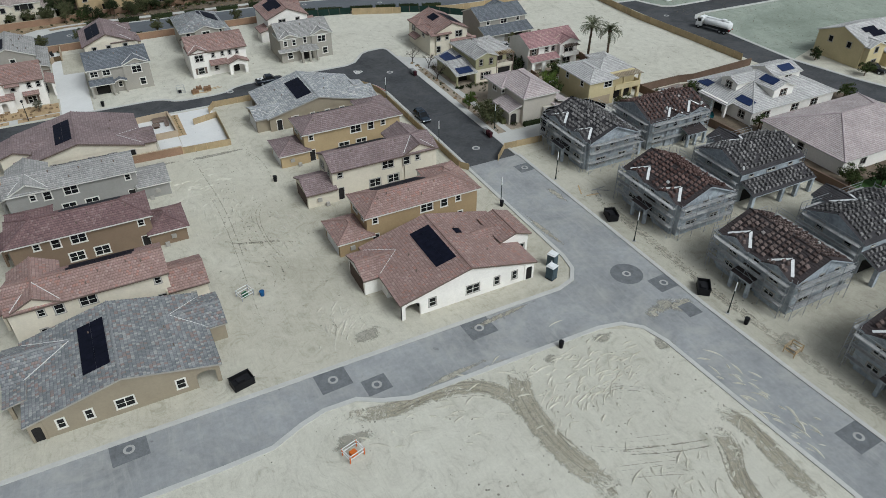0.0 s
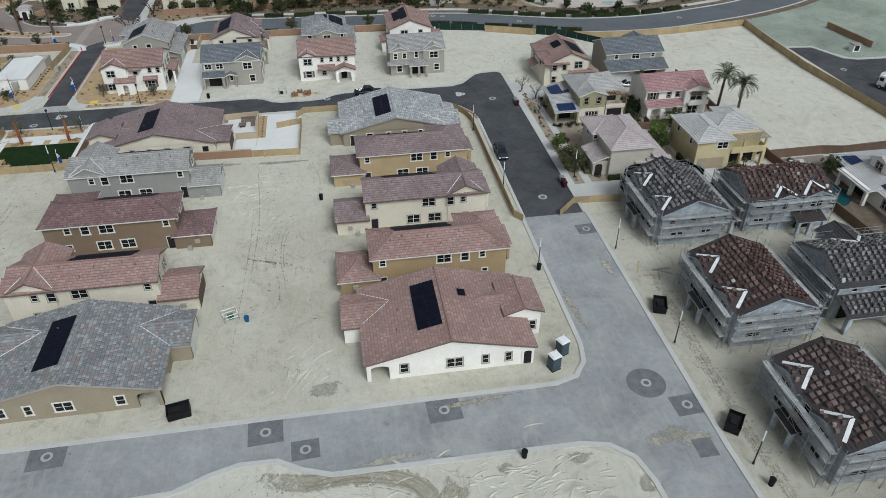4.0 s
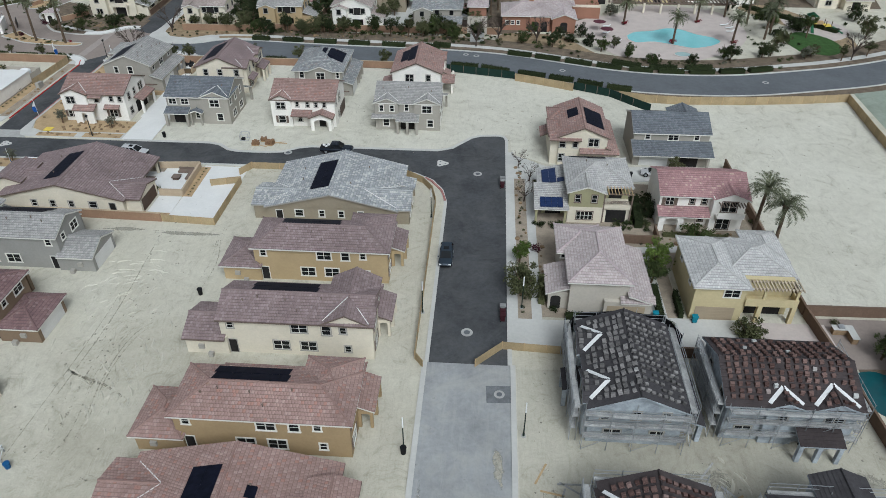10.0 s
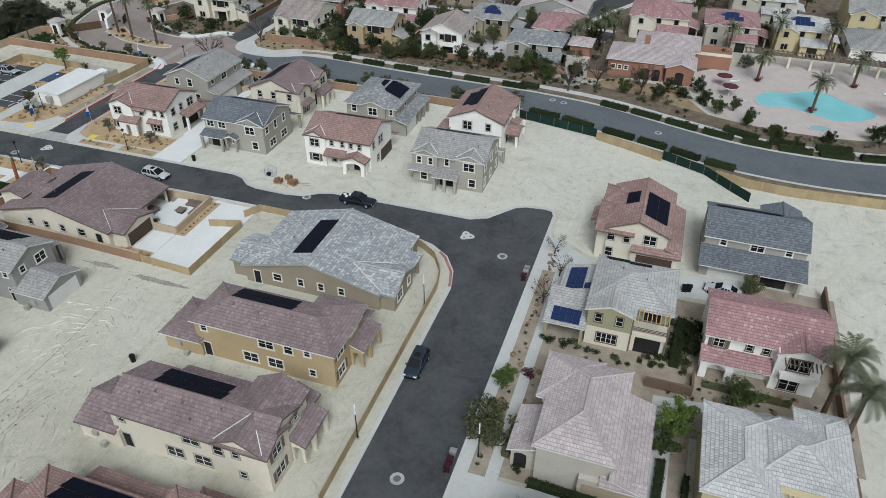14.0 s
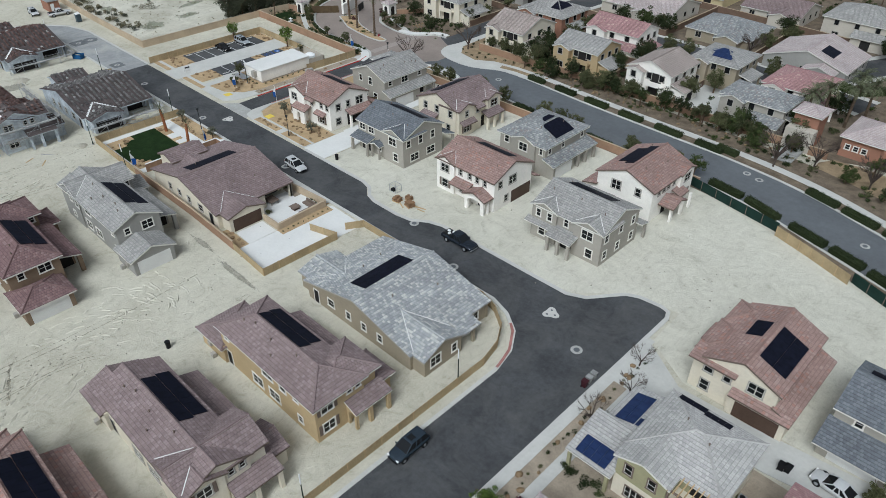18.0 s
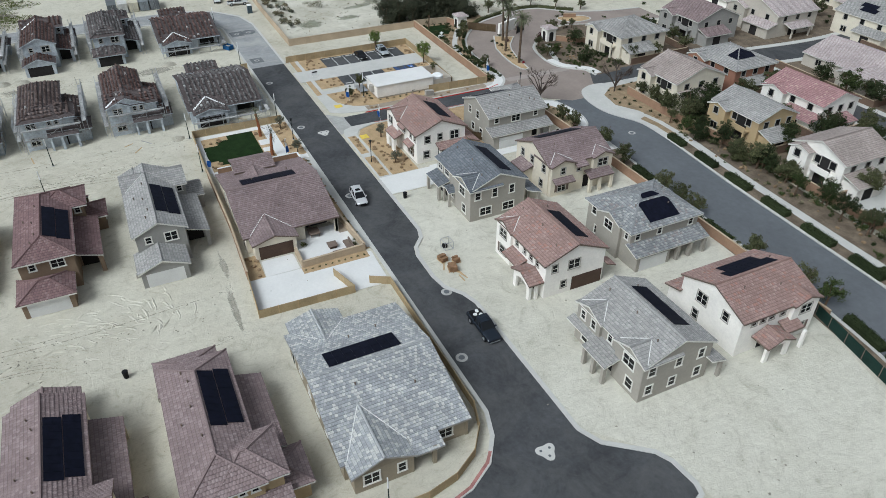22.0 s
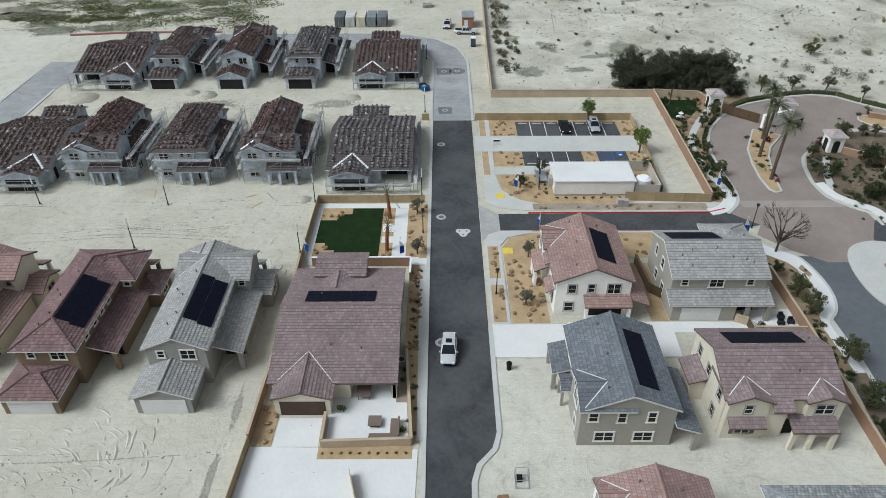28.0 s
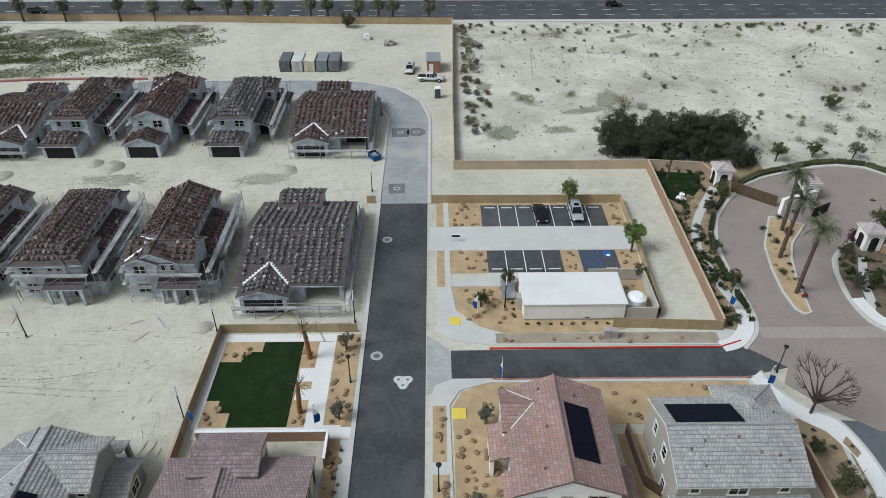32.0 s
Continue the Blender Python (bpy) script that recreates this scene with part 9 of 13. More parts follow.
sheet("green_lot", [(78, 57.5), (84, 57), (90, 48), (160, 48), (190, 120), (110, 118), (88, 93), (79, 84)], "green_dust", 0.006, "bare lot dusted with pale green binder", "ground", z0=-0.02) 


def faded(name, rows, mat, label, many=False):
    """A thin skin of loose ground over the sand: rows of (point, fade) side by side."""
    bm = bmesh.new()
    lay = bm.verts.layers.float.new("fade")
    prev = None
    for row in [x for r in rows for x in [None] + r] if many else rows:
        if row is None:
            prev = None
            continue
        vs = []
        for p, f in row:
            v = bm.verts.new(p)
            v[lay] = f
            vs.append(v)
        if prev:
            for k in range(len(vs) - 1):
                bm.faces.new((prev[k], prev[k + 1], vs[k + 1], vs[k]))
        prev = vs
    for f in bm.faces:
        f.normal_update()
        if f.normal.z < 0:
            f.normal_flip()
    return solo(name, bm, M[mat], label, "ground", kind="structure")


def blob(name, cx, cy, rx, ry, turn, mat, z, label, seed, n=26, rough=0.22):
    rnd = random.Random(seed)
    ph = [(rnd.uniform(0, 6.28), rnd.uniform(0.3, 1.0)) for _ in range(5)]
    rows = []
    for i in range(n + 1):
        a = 6.2832 * (i % n) / n
        r = 1.2 + rough * sum(w * math.sin((k + 2) * a + p) for k, (p, w) in enumerate(ph)) / 2
        x, y = rx * r * math.cos(a), ry * r * math.sin(a)
        dx, dy = x * math.cos(turn) - y * math.sin(turn), x * math.sin(turn) + y * math.cos(turn)
        rows.append([((cx + dx * q, cy + dy * q, z), f) for q, f in ((0.02, 1.0), (0.45, 0.85), (1.0, -0.4))])
    return faded(name, rows, mat, label)


# wheel tracks: bundles of narrow churned ribbons that wander beside each other


def tracks(line, w, n, seed, thin=(0.12, 0.45), mat="sand_track", under="sand_damp", z=0.012, deep=0.5):
    rnd = random.Random(seed)
    if under:
        l, r = ribbon(line, w * 1.35)
        rows, m = [], len(l) - 1
        for i, (a, b) in enumerate(zip(l, r)):
            end = min(1.0, 4.0 * min(i, m - i) / m)
            c = [Vector(a).lerp(Vector(b), q) for q in (0.0, 0.25, 0.75, 1.0)]
            rows.append([((*p, z), f * end - 0.4 * (1 - end)) for p, f in zip(c, (-0.6, deep, deep, -0.6))])
        faded("wheel_rut", rows, under, "damp darker wheel ruts in the sand")
    bundle = []
    for k in range(n):
        off = (k + 0.5) / n * w - w / 2 + rnd.uniform(-0.3, 0.3)
        a, b = rnd.uniform(0, 0.25), rnd.uniform(0.7, 1.0)
        wide = rnd.uniform(*thin) * 1.6
        l, r = ribbon([(x + rnd.uniform(-0.25, 0.25), y + rnd.uniform(-0.25, 0.25)) for x, y in line], wide, off)
        c0, c1 = int(a * len(l)), max(int(b * len(l)), int(a * len(l)) + 3)
        l, r = l[c0:c1], r[c0:c1]
        rows, m = [], len(l) - 1
        mark = deep + rnd.uniform(-0.25, 0.25)
        for i, (p, q) in enumerate(zip(l, r)):
            end = min(1.0, 3.0 * min(i, m - i) / m)
            mid = tuple((Vector(p) + Vector(q)) / 2)
            rows.append([((*v, z + 0.004 + 0.0006 * k), f) for v, f in ((p, -0.3), (mid, mark * end - 0.3 * (1 - end)), (q, -0.3))])
        bundle.append(rows)
    faded("tyre_track", bundle, mat, "churned tyre tracks in pale sand", True)


tracks([(-48, -48.6), (-43.1, -48.6), (-38, -49.6), (-33.6, -49.5), (-29, -50.6), (-26.4, -53), (-25.4, -57), (-25.0, -61)], 2.4, 6, 1, deep=0.85)
tracks([(-22.4, -49.0), (-23.6, -51.8), (-24.6, -55), (-25.0, -59.5), (-24.5, -64), (-23.4, -68), (-21.8, -74)], 3.2, 7, 2, (0.1, 0.26), z=0.02, deep=0.9)
tracks([(-24.2, -62), (-20, -64.8), (-15, -67.2), (-10.5, -68.6), (-9.4, -68.6)], 2.6, 6, 15, (0.1, 0.26), under="", z=0.028, deep=0.6)
tracks([(-24, -67), (-19, -68.6), (-14, -70.6), (-9, -74)], 1.8, 5, 16, (0.1, 0.25), "sand_soft", "", 0.036, 0.6)
tracks([(-8.6, -65.5), (-8.4, -70), (-10.6, -74), (-11.4, -78), (-11.0, -86)], 2.2, 5, 3, deep=0.75)
tracks([(-6.4, -64.5), (-4.9, -69.4), (-5.2, -74.5), (-5.2, -82)], 2.6, 6, 4, z=0.02, deep=0.8)
tracks([(-22, -62.5), (-17.2, -67.4), (-14.2, -70.5), (-11, -73)], 2.6, 3, 5, (0.08, 0.25), "sand_scuffed", "", 0.044)
for k in range(6):
    tracks([(-20.5 + k * 0.9, -60 - k * 0.6), (-17 + k, -57.5 - k * 0.5), (-13 + k * 0.7, -58.5 - k * 0.9), (-11 + k * 0.4, -62 - k * 0.5)], 0.8, 2, 20 + k, (0.08, 0.2), "sand_scuffed", "", 0.016)
tracks([(-51, -34), (-45.5, -26), (-42.9, -19.5), (-43.8, -10.4), (-43.1, -2.5), (-39, 4), (-38, 12)], 5.0, 8, 6, (0.14, 0.36), "sand_damp", "", 0.016, 0.4)
tracks([(-39.9, -29.8), (-39.4, -34), (-39.1, -38.8)], 0.7, 3, 8, (0.12, 0.3), "sand_soft", "", 0.024)
tracks([(-49, -6.6), (-46.7, -9.5), (-41.4, -11.6), (-36.9, -14.3), (-34, -15)], 0.7, 4, 9, (0.15, 0.35), "sand_damp", "", 0.03)
tracks([(-40, -23.5), (-36.9, -24.2), (-35, -24.1)], 0.6, 3, 10, (0.15, 0.3), "sand_soft", "", 0.03)
tracks([(-50, 19.6), (-45, 19.0), (-38, 19.3)], 0.8, 4, 11, (0.15, 0.35), "sand_damp", "", 0.02)
tracks([(-37, 4), (-36.5, 12), (-38, 20), (-37, 27)], 0.9, 4, 12, (0.15, 0.4), "sand_soft", "", 0.034)
tracks([(-48, -40), (-47, -20), (-46.5, 0), (-47.5, 20), (-46, 34)], 1.6, 2, 13, (0.15, 0.3), "sand_soft", "", 0.038)
tracks([(-88, 20.6), (-78, 19.6), (-66, 19.8), (-56, 19.4)], 1.2, 4, 14, (0.15, 0.35), "sand_damp", "", 0.02)
for k, y in enumerate((17.5, 5.0, -9, -24)):
    tracks([(-96.5 + 0.6 * k, y + 10), (-95, y), (-96, y - 9)], 2.0, 4, 30 + k, (0.12, 0.3), "sand_soft", "", 0.02)
for k, line in enumerate(([(-210, 62), (-190, 72), (-172, 90), (-160, 112), (-158, 140)], [(-200, 56), (-196, 80), (-190, 110), (-186, 150)], [(-214, 100), (-190, 104), (-165, 100), (-150, 110)])):
    tracks(line, 2.4, 3, 60 + k, (0.3, 0.6), "sand_soft", "", 0.02)
for k, line in enumerate(([(-203, 73), (-186, 71.8), (-168, 70.2)], [(-203, 80.4), (-186, 79.0), (-169, 77.4)], [(-206, 87.4), (-194, 86.4), (-181, 85.2)], [(-203, 101), (-188, 120), (-182, 140), (-178, 158)], [(-213, 158), (-198, 140), (-186, 123), (-170, 112)])):
    tracks(line, 0.5, 2, 80 + k, (0.12, 0.22), "sand_scuffed", "", 0.04, 0.8)
rnd = random.Random(5)
for k in range(10):
    blob("desert_crust", rnd.uniform(-210, -146), rnd.uniform(58, 190), rnd.uniform(2, 7), rnd.uniform(1.5, 4), rnd.uniform(0, 3), "desert_green", 0.011 + 0.0004 * k, "thin greenish crust of desert weeds", 200 + k)
rnd = random.Random(12)
for k in range(46):
    y = rnd.uniform(-120, -9)
    f = rnd.random()
    blob("weedy_bank", -213 + (33 if y < -30 else 24) * f, y, rnd.uniform(3, 6), rnd.uniform(5, 10), rnd.uniform(-0.3, 0.3), rnd.choice(("weeds_thin", "weeds_thin", "desert_green")), 0.011 + 0.0004 * k, "weedy dark earth bank", 500 + k, 26, 0.3)
for k, (cx, cy, rx, ry, a) in enumerate(((-36.5, -37, 2.2, 1.4, 0.3), (-66, 15, 2, 3.5, 0), (10, -62, 2.2, 1.5, 0.3), (25, -20.5, 3, 2, 0), (40, -20, 4, 2, 0.2), (-43, 19, 5.5, 0.6, 0.0), (-53, 19.6, 4, 0.5, 0.0), (-115, 20, 5, 1.4, 0.1), (-134, 20, 2.5, 6, 0.1), (-134, -5, 2.5, 7, 0.0),
                                         (-18.2, -51, 1.2, 0.8, 0), (-10.4, -50.9, 1.6, 1.0, 0), (-4.6, -55, 0.9, 1.4, 0), (-44, -51.5, 3, 1.0, 0.1))):
    blob("scuffed_sand", cx, cy, rx, ry, a, "sand_scuffed", 0.010 + 0.0004 * k, "scuffed darker sand", 40 + k)

rnd = random.Random(31)
bm = bmesh.new()


def furrow(x, y, a, r, sweep, w, h):
    """A low curved ridge of pushed-up sand."""
    n = 9
    prev = None
    for i in range(n + 1):
        f = i / n
        q = a + sweep * (f - 0.5)
        k = math.sin(math.pi * f)
        c = Vector((x + r * math.cos(q), y + r * math.sin(q)))
        o = Vector((math.cos(q), math.sin(q))) * w * (0.3 + 0.7 * k) / 2
        ring = [bm.verts.new((*(c - o), 0.0)), bm.verts.new((*(c - o * 0.2), 0.01 + h * k)), bm.verts.new((*(c + o), 0.0))]
        if prev:
            for j in range(2):
                bm.faces.new((prev[j], prev[j + 1], ring[j + 1], ring[j]))
        prev = ring


for cx, cy, sx, sy, n, a0 in ((-14.5, -57.0, 6.0, 4.5, 110, 1.9), (-18.5, -60.5, 4.0, 3.0, 50, 2.2), (-3.6, -69.0, 2.6, 7.0, 60, 0.4), (-32, -56, 9, 3, 30, 1.2), (-12, -73, 6, 4, 50, 2.6), (-42.5, -12, 4, 7, 50, 0.5), (-45, 2, 5, 5, 60, 2.8), (-36.6, -35, 2.2, 3.2, 36, 2.5), (-47, 8, 4, 4, 30, 1.8), (-70, 15, 14, 3, 30, 1.4), (-92, 2, 4, 16, 60, 0.3), (-134, 2, 3, 22, 90, 0.2), (25, -40, 1.5, 26, 40, 0.3), (-131, 70, 3.4, 11, 90, 0.5), (-132, 82, 5, 2.0, 40, 1.4)):
    for _ in range(n):
        furrow(rnd.gauss(cx, sx * 0.6), rnd.gauss(cy, sy * 0.6), a0 + rnd.gauss(0, 0.35), rnd.uniform(1.2, 4.0), rnd.uniform(0.25, 0.8), rnd.uniform(0.18, 0.45), rnd.uniform(0.05, 0.15))
bmesh.ops.recalc_face_normals(bm, faces=bm.faces)
for f in bm.faces:
    if f.normal.z < 0:
        f.normal_flip()
solo("sand_furrows", bm, M["sand_furrow"], "low curved furrows pushed up in loose sand", "sand", kind="stuff")
bm = bmesh.new()
for cx, cy, sx, sy, n in ((-30, -62, 14, 8, 90), (-12, -58, 8, 7, 60), (-44, 0, 6, 26, 110), (-90, 0, 6, 20, 50), (-40, -50, 8, 1.2, 40), (26, -30, 2.5, 30, 90), (44, -20, 2, 14, 30), (9.5, -40, 1.6, 26, 60), (-134, 0, 5, 24, 90), (55, 40, 18, 24, 60), (-20, 66, 22, 12, 60), (10, 64, 12, 8, 40)):
    for _ in range(n):
        x, y, r = rnd.gauss(cx, sx * 0.6), rnd.gauss(cy, sy * 0.6), rnd.uniform(0.05, 0.16)
        v = [bm.verts.new((x + r * rnd.uniform(0.7, 1.3) * math.cos(k * 1.2566), y + r * rnd.uniform(0.7, 1.3) * math.sin(k * 1.2566), 0.0)) for k in range(5)]
        top = bm.verts.new((x, y, r * rnd.uniform(0.6, 1.1)))
        for k in range(5):
            bm.faces.new((v[k], v[(k + 1) % 5], top))
solo("sand_clods", bm, M["clod"], "loose clods and stones on the sand", "stones", kind="stuff")

# main road with pavements, junction and gated entrance
main = [(-80.7, 97.4), (-72, 96.8), (-66, 96.9), (-58, 97.0), (-40, 95.4), (-22, 94.4), (-8, 93.6), (5, 91.4), (18, 86.9), (30, 83.1), (43, 81.5), (56, 82.1), (70, 85.2), (86, 90.0), (104, 98.5), (125, 113)]
solo("road_main", strip_mesh(*ribbon(main, 10.6), -0.05, 0.02), M["asphalt_mid"], "curving grey asphalt collector road", "road", kind="structure")
for sh, w, mat, z, lab in ((5.55, 0.5, "concrete", 0.14, "kerb"), (-5.55, 0.5, "concrete", 0.14, "kerb"), (8.9, 1.7, "concrete", 0.10, "pavement"), (7.1, 2.6, "verge", 0.06, "planting_bed"), (12.3, 5.0, "verge", 0.05, "planting_bed"), (-6.9, 2.2, "verge", 0.06, "planting_bed")):
    solo(lab, strip_mesh(*ribbon(main, w, sh), -0.05, z), M[mat], {"kerb": "pale kerb along the collector road", "pavement": "pale concrete pavement", "planting_bed": "pale gravel verge"}[lab], lab.replace("_", " "), kind="structure")
for x, y in ((-4, 96.5), (-1.5, 95.8), (62, 84.0), (-62, 98), (18.2, 88.0)):
    manhole(x, y, 0.7)
rose = [(-92.7, 86.6), (-89.0, 90.5), (-86.4, 89.0), (-82.5, 92.5), (-79.5, 96.5), (-79.5, 105.6), (-84.8, 106.2), (-88.5, 108.6), (-92.2, 108.4), (-93.7, 106.5), (-96.8, 104.0), (-101.5, 103.5), (-107.1, 104.4), (-110.4, 105.6), (-112.9, 107.8), (-114.6, 110.0), (-117.6, 113.4), (-120.8, 117.6), (-121.6, 122.6), (-119.0, 130), (-115, 150), (-125, 150), (-126.5, 140), (-130, 130.8),
        (-133.5, 126.5), (-136.5, 123.5), (-137.4, 119.3), (-136.8, 114.6), (-135.0, 108.9), (-133.2, 104.4), (-130.6, 100.2), (-128.2, 98.3), (-125.4, 95.9), (-121.2, 93.1), (-116.7, 91.4), (-111.3, 90.4), (-106.8, 90.0), (-102.6, 90.2), (-98.6, 90.2), (-95.2, 89.2)]
sheet("entrance_paving", rose, "paving_rose", 0.022, "rosy stamped paving at the gated entrance", "road")
solo("paving_band", boxes((-96.0, -94.0, 89.6, 105.6, 0.0, 0.03)), M["paving_band"], "pale paved band across the entrance", "paving", kind="structure")
sheet("road_cross", [(-90.2, 108.4), (-85.4, 105.8), (-83.8, 105.6), (-83.4, 118), (-83.4, 150), (-90.0, 150), (-90.1, 118)], "asphalt", 0.024, "black asphalt side street", "road")
kerb(smooth_line([(-92.2, 86.6), (-95.0, 89.0), (-98.6, 90.0), (-104.3, 90.0), (-111.3, 90.2), (-116.7, 91.2), (-121.3, 92.9), (-125.6, 95.7), (-128.4, 98.2)], 4), "concrete", 0.5)
kerb(smooth_line([(-88.8, 109.0), (-92.2, 108.7), (-93.9, 106.8), (-97.0, 104.3), (-101.6, 103.8), (-107.0, 104.7), (-110.4, 106.0), (-112.9, 108.2)], 4), "concrete", 0.5)
kerb(smooth_line([(-128.4, 98.2), (-130.8, 100.1), (-133.4, 104.3), (-135.2, 108.8), (-137.0, 114.5), (-137.7, 119.3), (-136.8, 123.7), (-133.7, 126.8), (-130.2, 131.0), (-126.7, 140.2), (-125.2, 150)], 4), "concrete", 0.5)
kerb(smooth_line([(-112.9, 108.2), (-114.4, 110.2), (-117.4, 113.6), (-120.6, 117.7), (-121.4, 122.6), (-118.8, 130), (-114.8, 150)], 4), "concrete", 0.4)
# the two rounded street corners with their pavements and beds
turn_n = smooth_line([(-83.6, 140), (-83.6, 118), (-83.7, 109.2), (-84.4, 105.2), (-83.2, 101.7), (-80.4, 99.8), (-76.4, 99.0), (-72.3, 99.1), (-69.0, 100.3), (-66.0, 101.9), (-62.4, 102.7), (-57.0, 102.6)], 3)
fill_n = [(-57.0, 106.4), (-63.2, 106.4), (-69.3, 105.4), (-73.6, 102.9), (-78.8, 103.9), (-81.6, 107.4), (-82.0, 118), (-82.0, 140)]
sheet("pavement", turn_n + fill_n, "concrete", 0.155, "white concrete pavement round a street corner", "pavement")
kerb(turn_n, "concrete", 0.35, 0.17)
sheet("planting_bed", [(-66.0, 103.2), (-62.2, 103.9), (-57.5, 103.8), (-57.5, 105.2), (-63.0, 105.2), (-66.6, 104.7)], "gravel_tan2", 0.17, "tan gravel strip with clipped hedges", "planting bed")
sheet("planting_bed", [(-82.0, 140), (-82.0, 118), (-81.6, 107.4), (-78.8, 103.9), (-73.6, 102.9), (-69.3, 105.4), (-63.2, 106.4), (-57.0, 106.4), (-57, 109.6), (-70, 109.0), (-77.4, 108.9), (-77.4, 140)], "gravel_tan2", 0.118, "tan gravel bed with low round shrubs", "planting bed")
turn_s = smooth_line([(-88.4, 87.0), (-85.2, 88.0), (-82.6, 90.3), (-81.0, 92.5), (-78.2, 93.5), (-74.9, 93.9), (-71.7, 93.7), (-68.9, 92.7), (-67.2, 91.3), (-65.3, 90.9), (-58.0, 91.2)], 3)
fill_s = [(-58.0, 89.9), (-65.6, 89.6), (-68.2, 90.2), (-71.7, 91.9), (-76.4, 92.0), (-79.4, 90.6), (-81.2, 88.4), (-83.4, 86.4), (-87.2, 85.4)]
sheet("pavement", turn_s + fill_s, "concrete_new", 0.155, "white concrete pavement round a street corner", "pavement")
kerb(turn_s, "concrete", 0.35, 0.17)
sheet("planting_bed", [(-78.8, 92.4), (-76.6, 92.9), (-76.0, 92.2), (-78.0, 91.6)], "gravel_tan2", 0.17, "small gravel pocket in the pavement", "planting bed")
sheet("planting_bed", [(-58.0, 89.9), (-65.6, 89.6), (-68.2, 90.2), (-71.7, 91.9), (-76.4, 92.0), (-79.4, 90.6), (-81.2, 88.4), (-81.0, 84.6), (-76.6, 86.9), (-58, 87.1)], "gravel_tan2", 0.12, "tan gravel bed with round shrubs and trees", "planting bed")
solo("pavement", strip_mesh(*ribbon([(-89.5, 110.3), (-92.8, 110.0), (-94.9, 107.9), (-97.6, 105.6), (-101.5, 104.9)], 1.6), -0.05, 0.13), M["concrete_new"], "white concrete pavement round the entrance bed", "pavement", kind="structure")
solo("pavement", strip_mesh(*ribbon([(-92.6, 83.9), (-93.4, 86.0), (-96.0, 88.1), (-99.4, 88.9)], 1.9), -0.05, 0.13), M["concrete_new"], "white concrete pavement curving to the entrance", "pavement", kind="structure")
isl = [(-121.4, 101.0), (-116.6, 98.7), (-113.4, 97.2), (-107.9, 96.1), (-103.1, 95.6), (-99.4, 95.8), (-98.4, 96.6), (-98.7, 97.5), (-102.0, 98.0), (-105.7, 98.6), (-110.7, 100.0), (-114.2, 101.6), (-119.0, 105.4)]
sheet("traffic_island", isl, "gravel_tan", 0.14, "kerbed planted traffic island", "traffic island")
kerb(isl + [isl[0]], "concrete", 0.3, 0.2)
sheet("garden_bed", [(-95.2, 87.6), (-99, 89.4), (-106, 89.7), (-112, 89.9), (-117, 90.9), (-121.6, 92.6), (-125.8, 95.4), (-130, 98.6), (-134.8, 106), (-139.5, 106), (-139, 86.2), (-96, 85.4)], "gravel_tan2", 0.05, "planted gravel garden by the entrance", "planting bed")
sheet("garden_lawn", [(-135.8, 87.0), (-127.4, 86.6), (-125.6, 88.0), (-127.4, 91.0), (-130.4, 93.2), (-135.2, 94.2)], "turf", 0.07, "shaded dark green garden lawn", "lawn")
solo("garden_path", strip_mesh(*ribbon(smooth_line([(-99.4, 88.7), (-103.1, 87.9), (-107.7, 87.4), (-113.4, 87.4), (-118.8, 88.8), (-123.6, 91.1), (-128.0, 93.8), (-130.4, 95.3)], 4), 1.25), -0.05, 0.10), M["concrete"], "curving pale garden path", "paving", kind="structure")
sheet("garden_bed", [(-89, 109.6), (-92.4, 109.4), (-94.2, 107.6), (-97.2, 105.1), (-101.8, 104.3), (-107, 105.2), (-110.3, 106.5), (-112.8, 108.8), (-117.2, 114.0), (-120.2, 118.0), (-121.0, 122.8), (-118.6, 130), (-104, 124), (-89, 116)], "verge", 0.05, "gravel garden by the entrance", "planting bed")
solo("garden_path", strip_mesh(*ribbon(smooth_line([(-98.6, 104.8), (-100.5, 106.3), (-103.6, 107.2), (-107.5, 108.7), (-110.6, 110.2)], 4), 1.15), -0.05, 0.10), M["concrete"], "curving pale garden path", "paving", kind="structure")
sign_bed = smooth_line([(-127.6, 124.2), (-125.6, 123.2), (-123.0, 124.8), (-121.8, 128.0), (-122.6, 131.5), (-125.2, 131.4), (-127.0, 128.0), (-127.6, 124.2)], 4)[:-1]
sheet("planting_bed", sign_bed, "gravel_tan", 0.12, "small kerbed gravel bed with a sign wall", "planting bed")
kerb(sign_bed + [sign_bed[0]], "concrete", 0.3, 0.18)
fence([(-126.9, 125.6), (-125.4, 128.6)], 1.1, "wall_red", 4.0, 0.4, "low reddish entrance sign wall", "wall_sign", "wall_tan", False)
fence([(-137.1, 86.0), (-136.0, 94.8)], 1.7, "wall_tan", 4.0, 0.2, "pale tan block wall behind a garden", "wall_garden", "wall_tan", False)
fence([(-136.0, 94.8), (-133.0, 95.6)], 1.7, "wall_red", 3.0, 0.2, "short reddish block wall beside a gatehouse", "wall_garden", "wall_tan", False)
fence([(-129.2, 97.7), (-124.4, 103.2)], 1.9, "wood_gate", 2.4, 0.12, "brown timber entrance gate", "entrance_gate")
fence([(-122.3, 102.9), (-124.8, 109.0)], 2.6, "stucco_white", 7.0, 0.6, "white stucco gate wall", "wall_gate", "stucco_white", False)
fence([(-120.8, 107.2), (-122.7, 110.7)], 1.9, "dark_metal", 2.0, 0.06, "open dark metal entrance gate", "entrance_gate")
fence([(-111.9, 113.4), (-110.0, 115.9), (-107.4, 119.2)], 1.3, "wall_red", 2.5, 0.25, "low reddish garden wall", "wall_garden", "wall_tan", False)
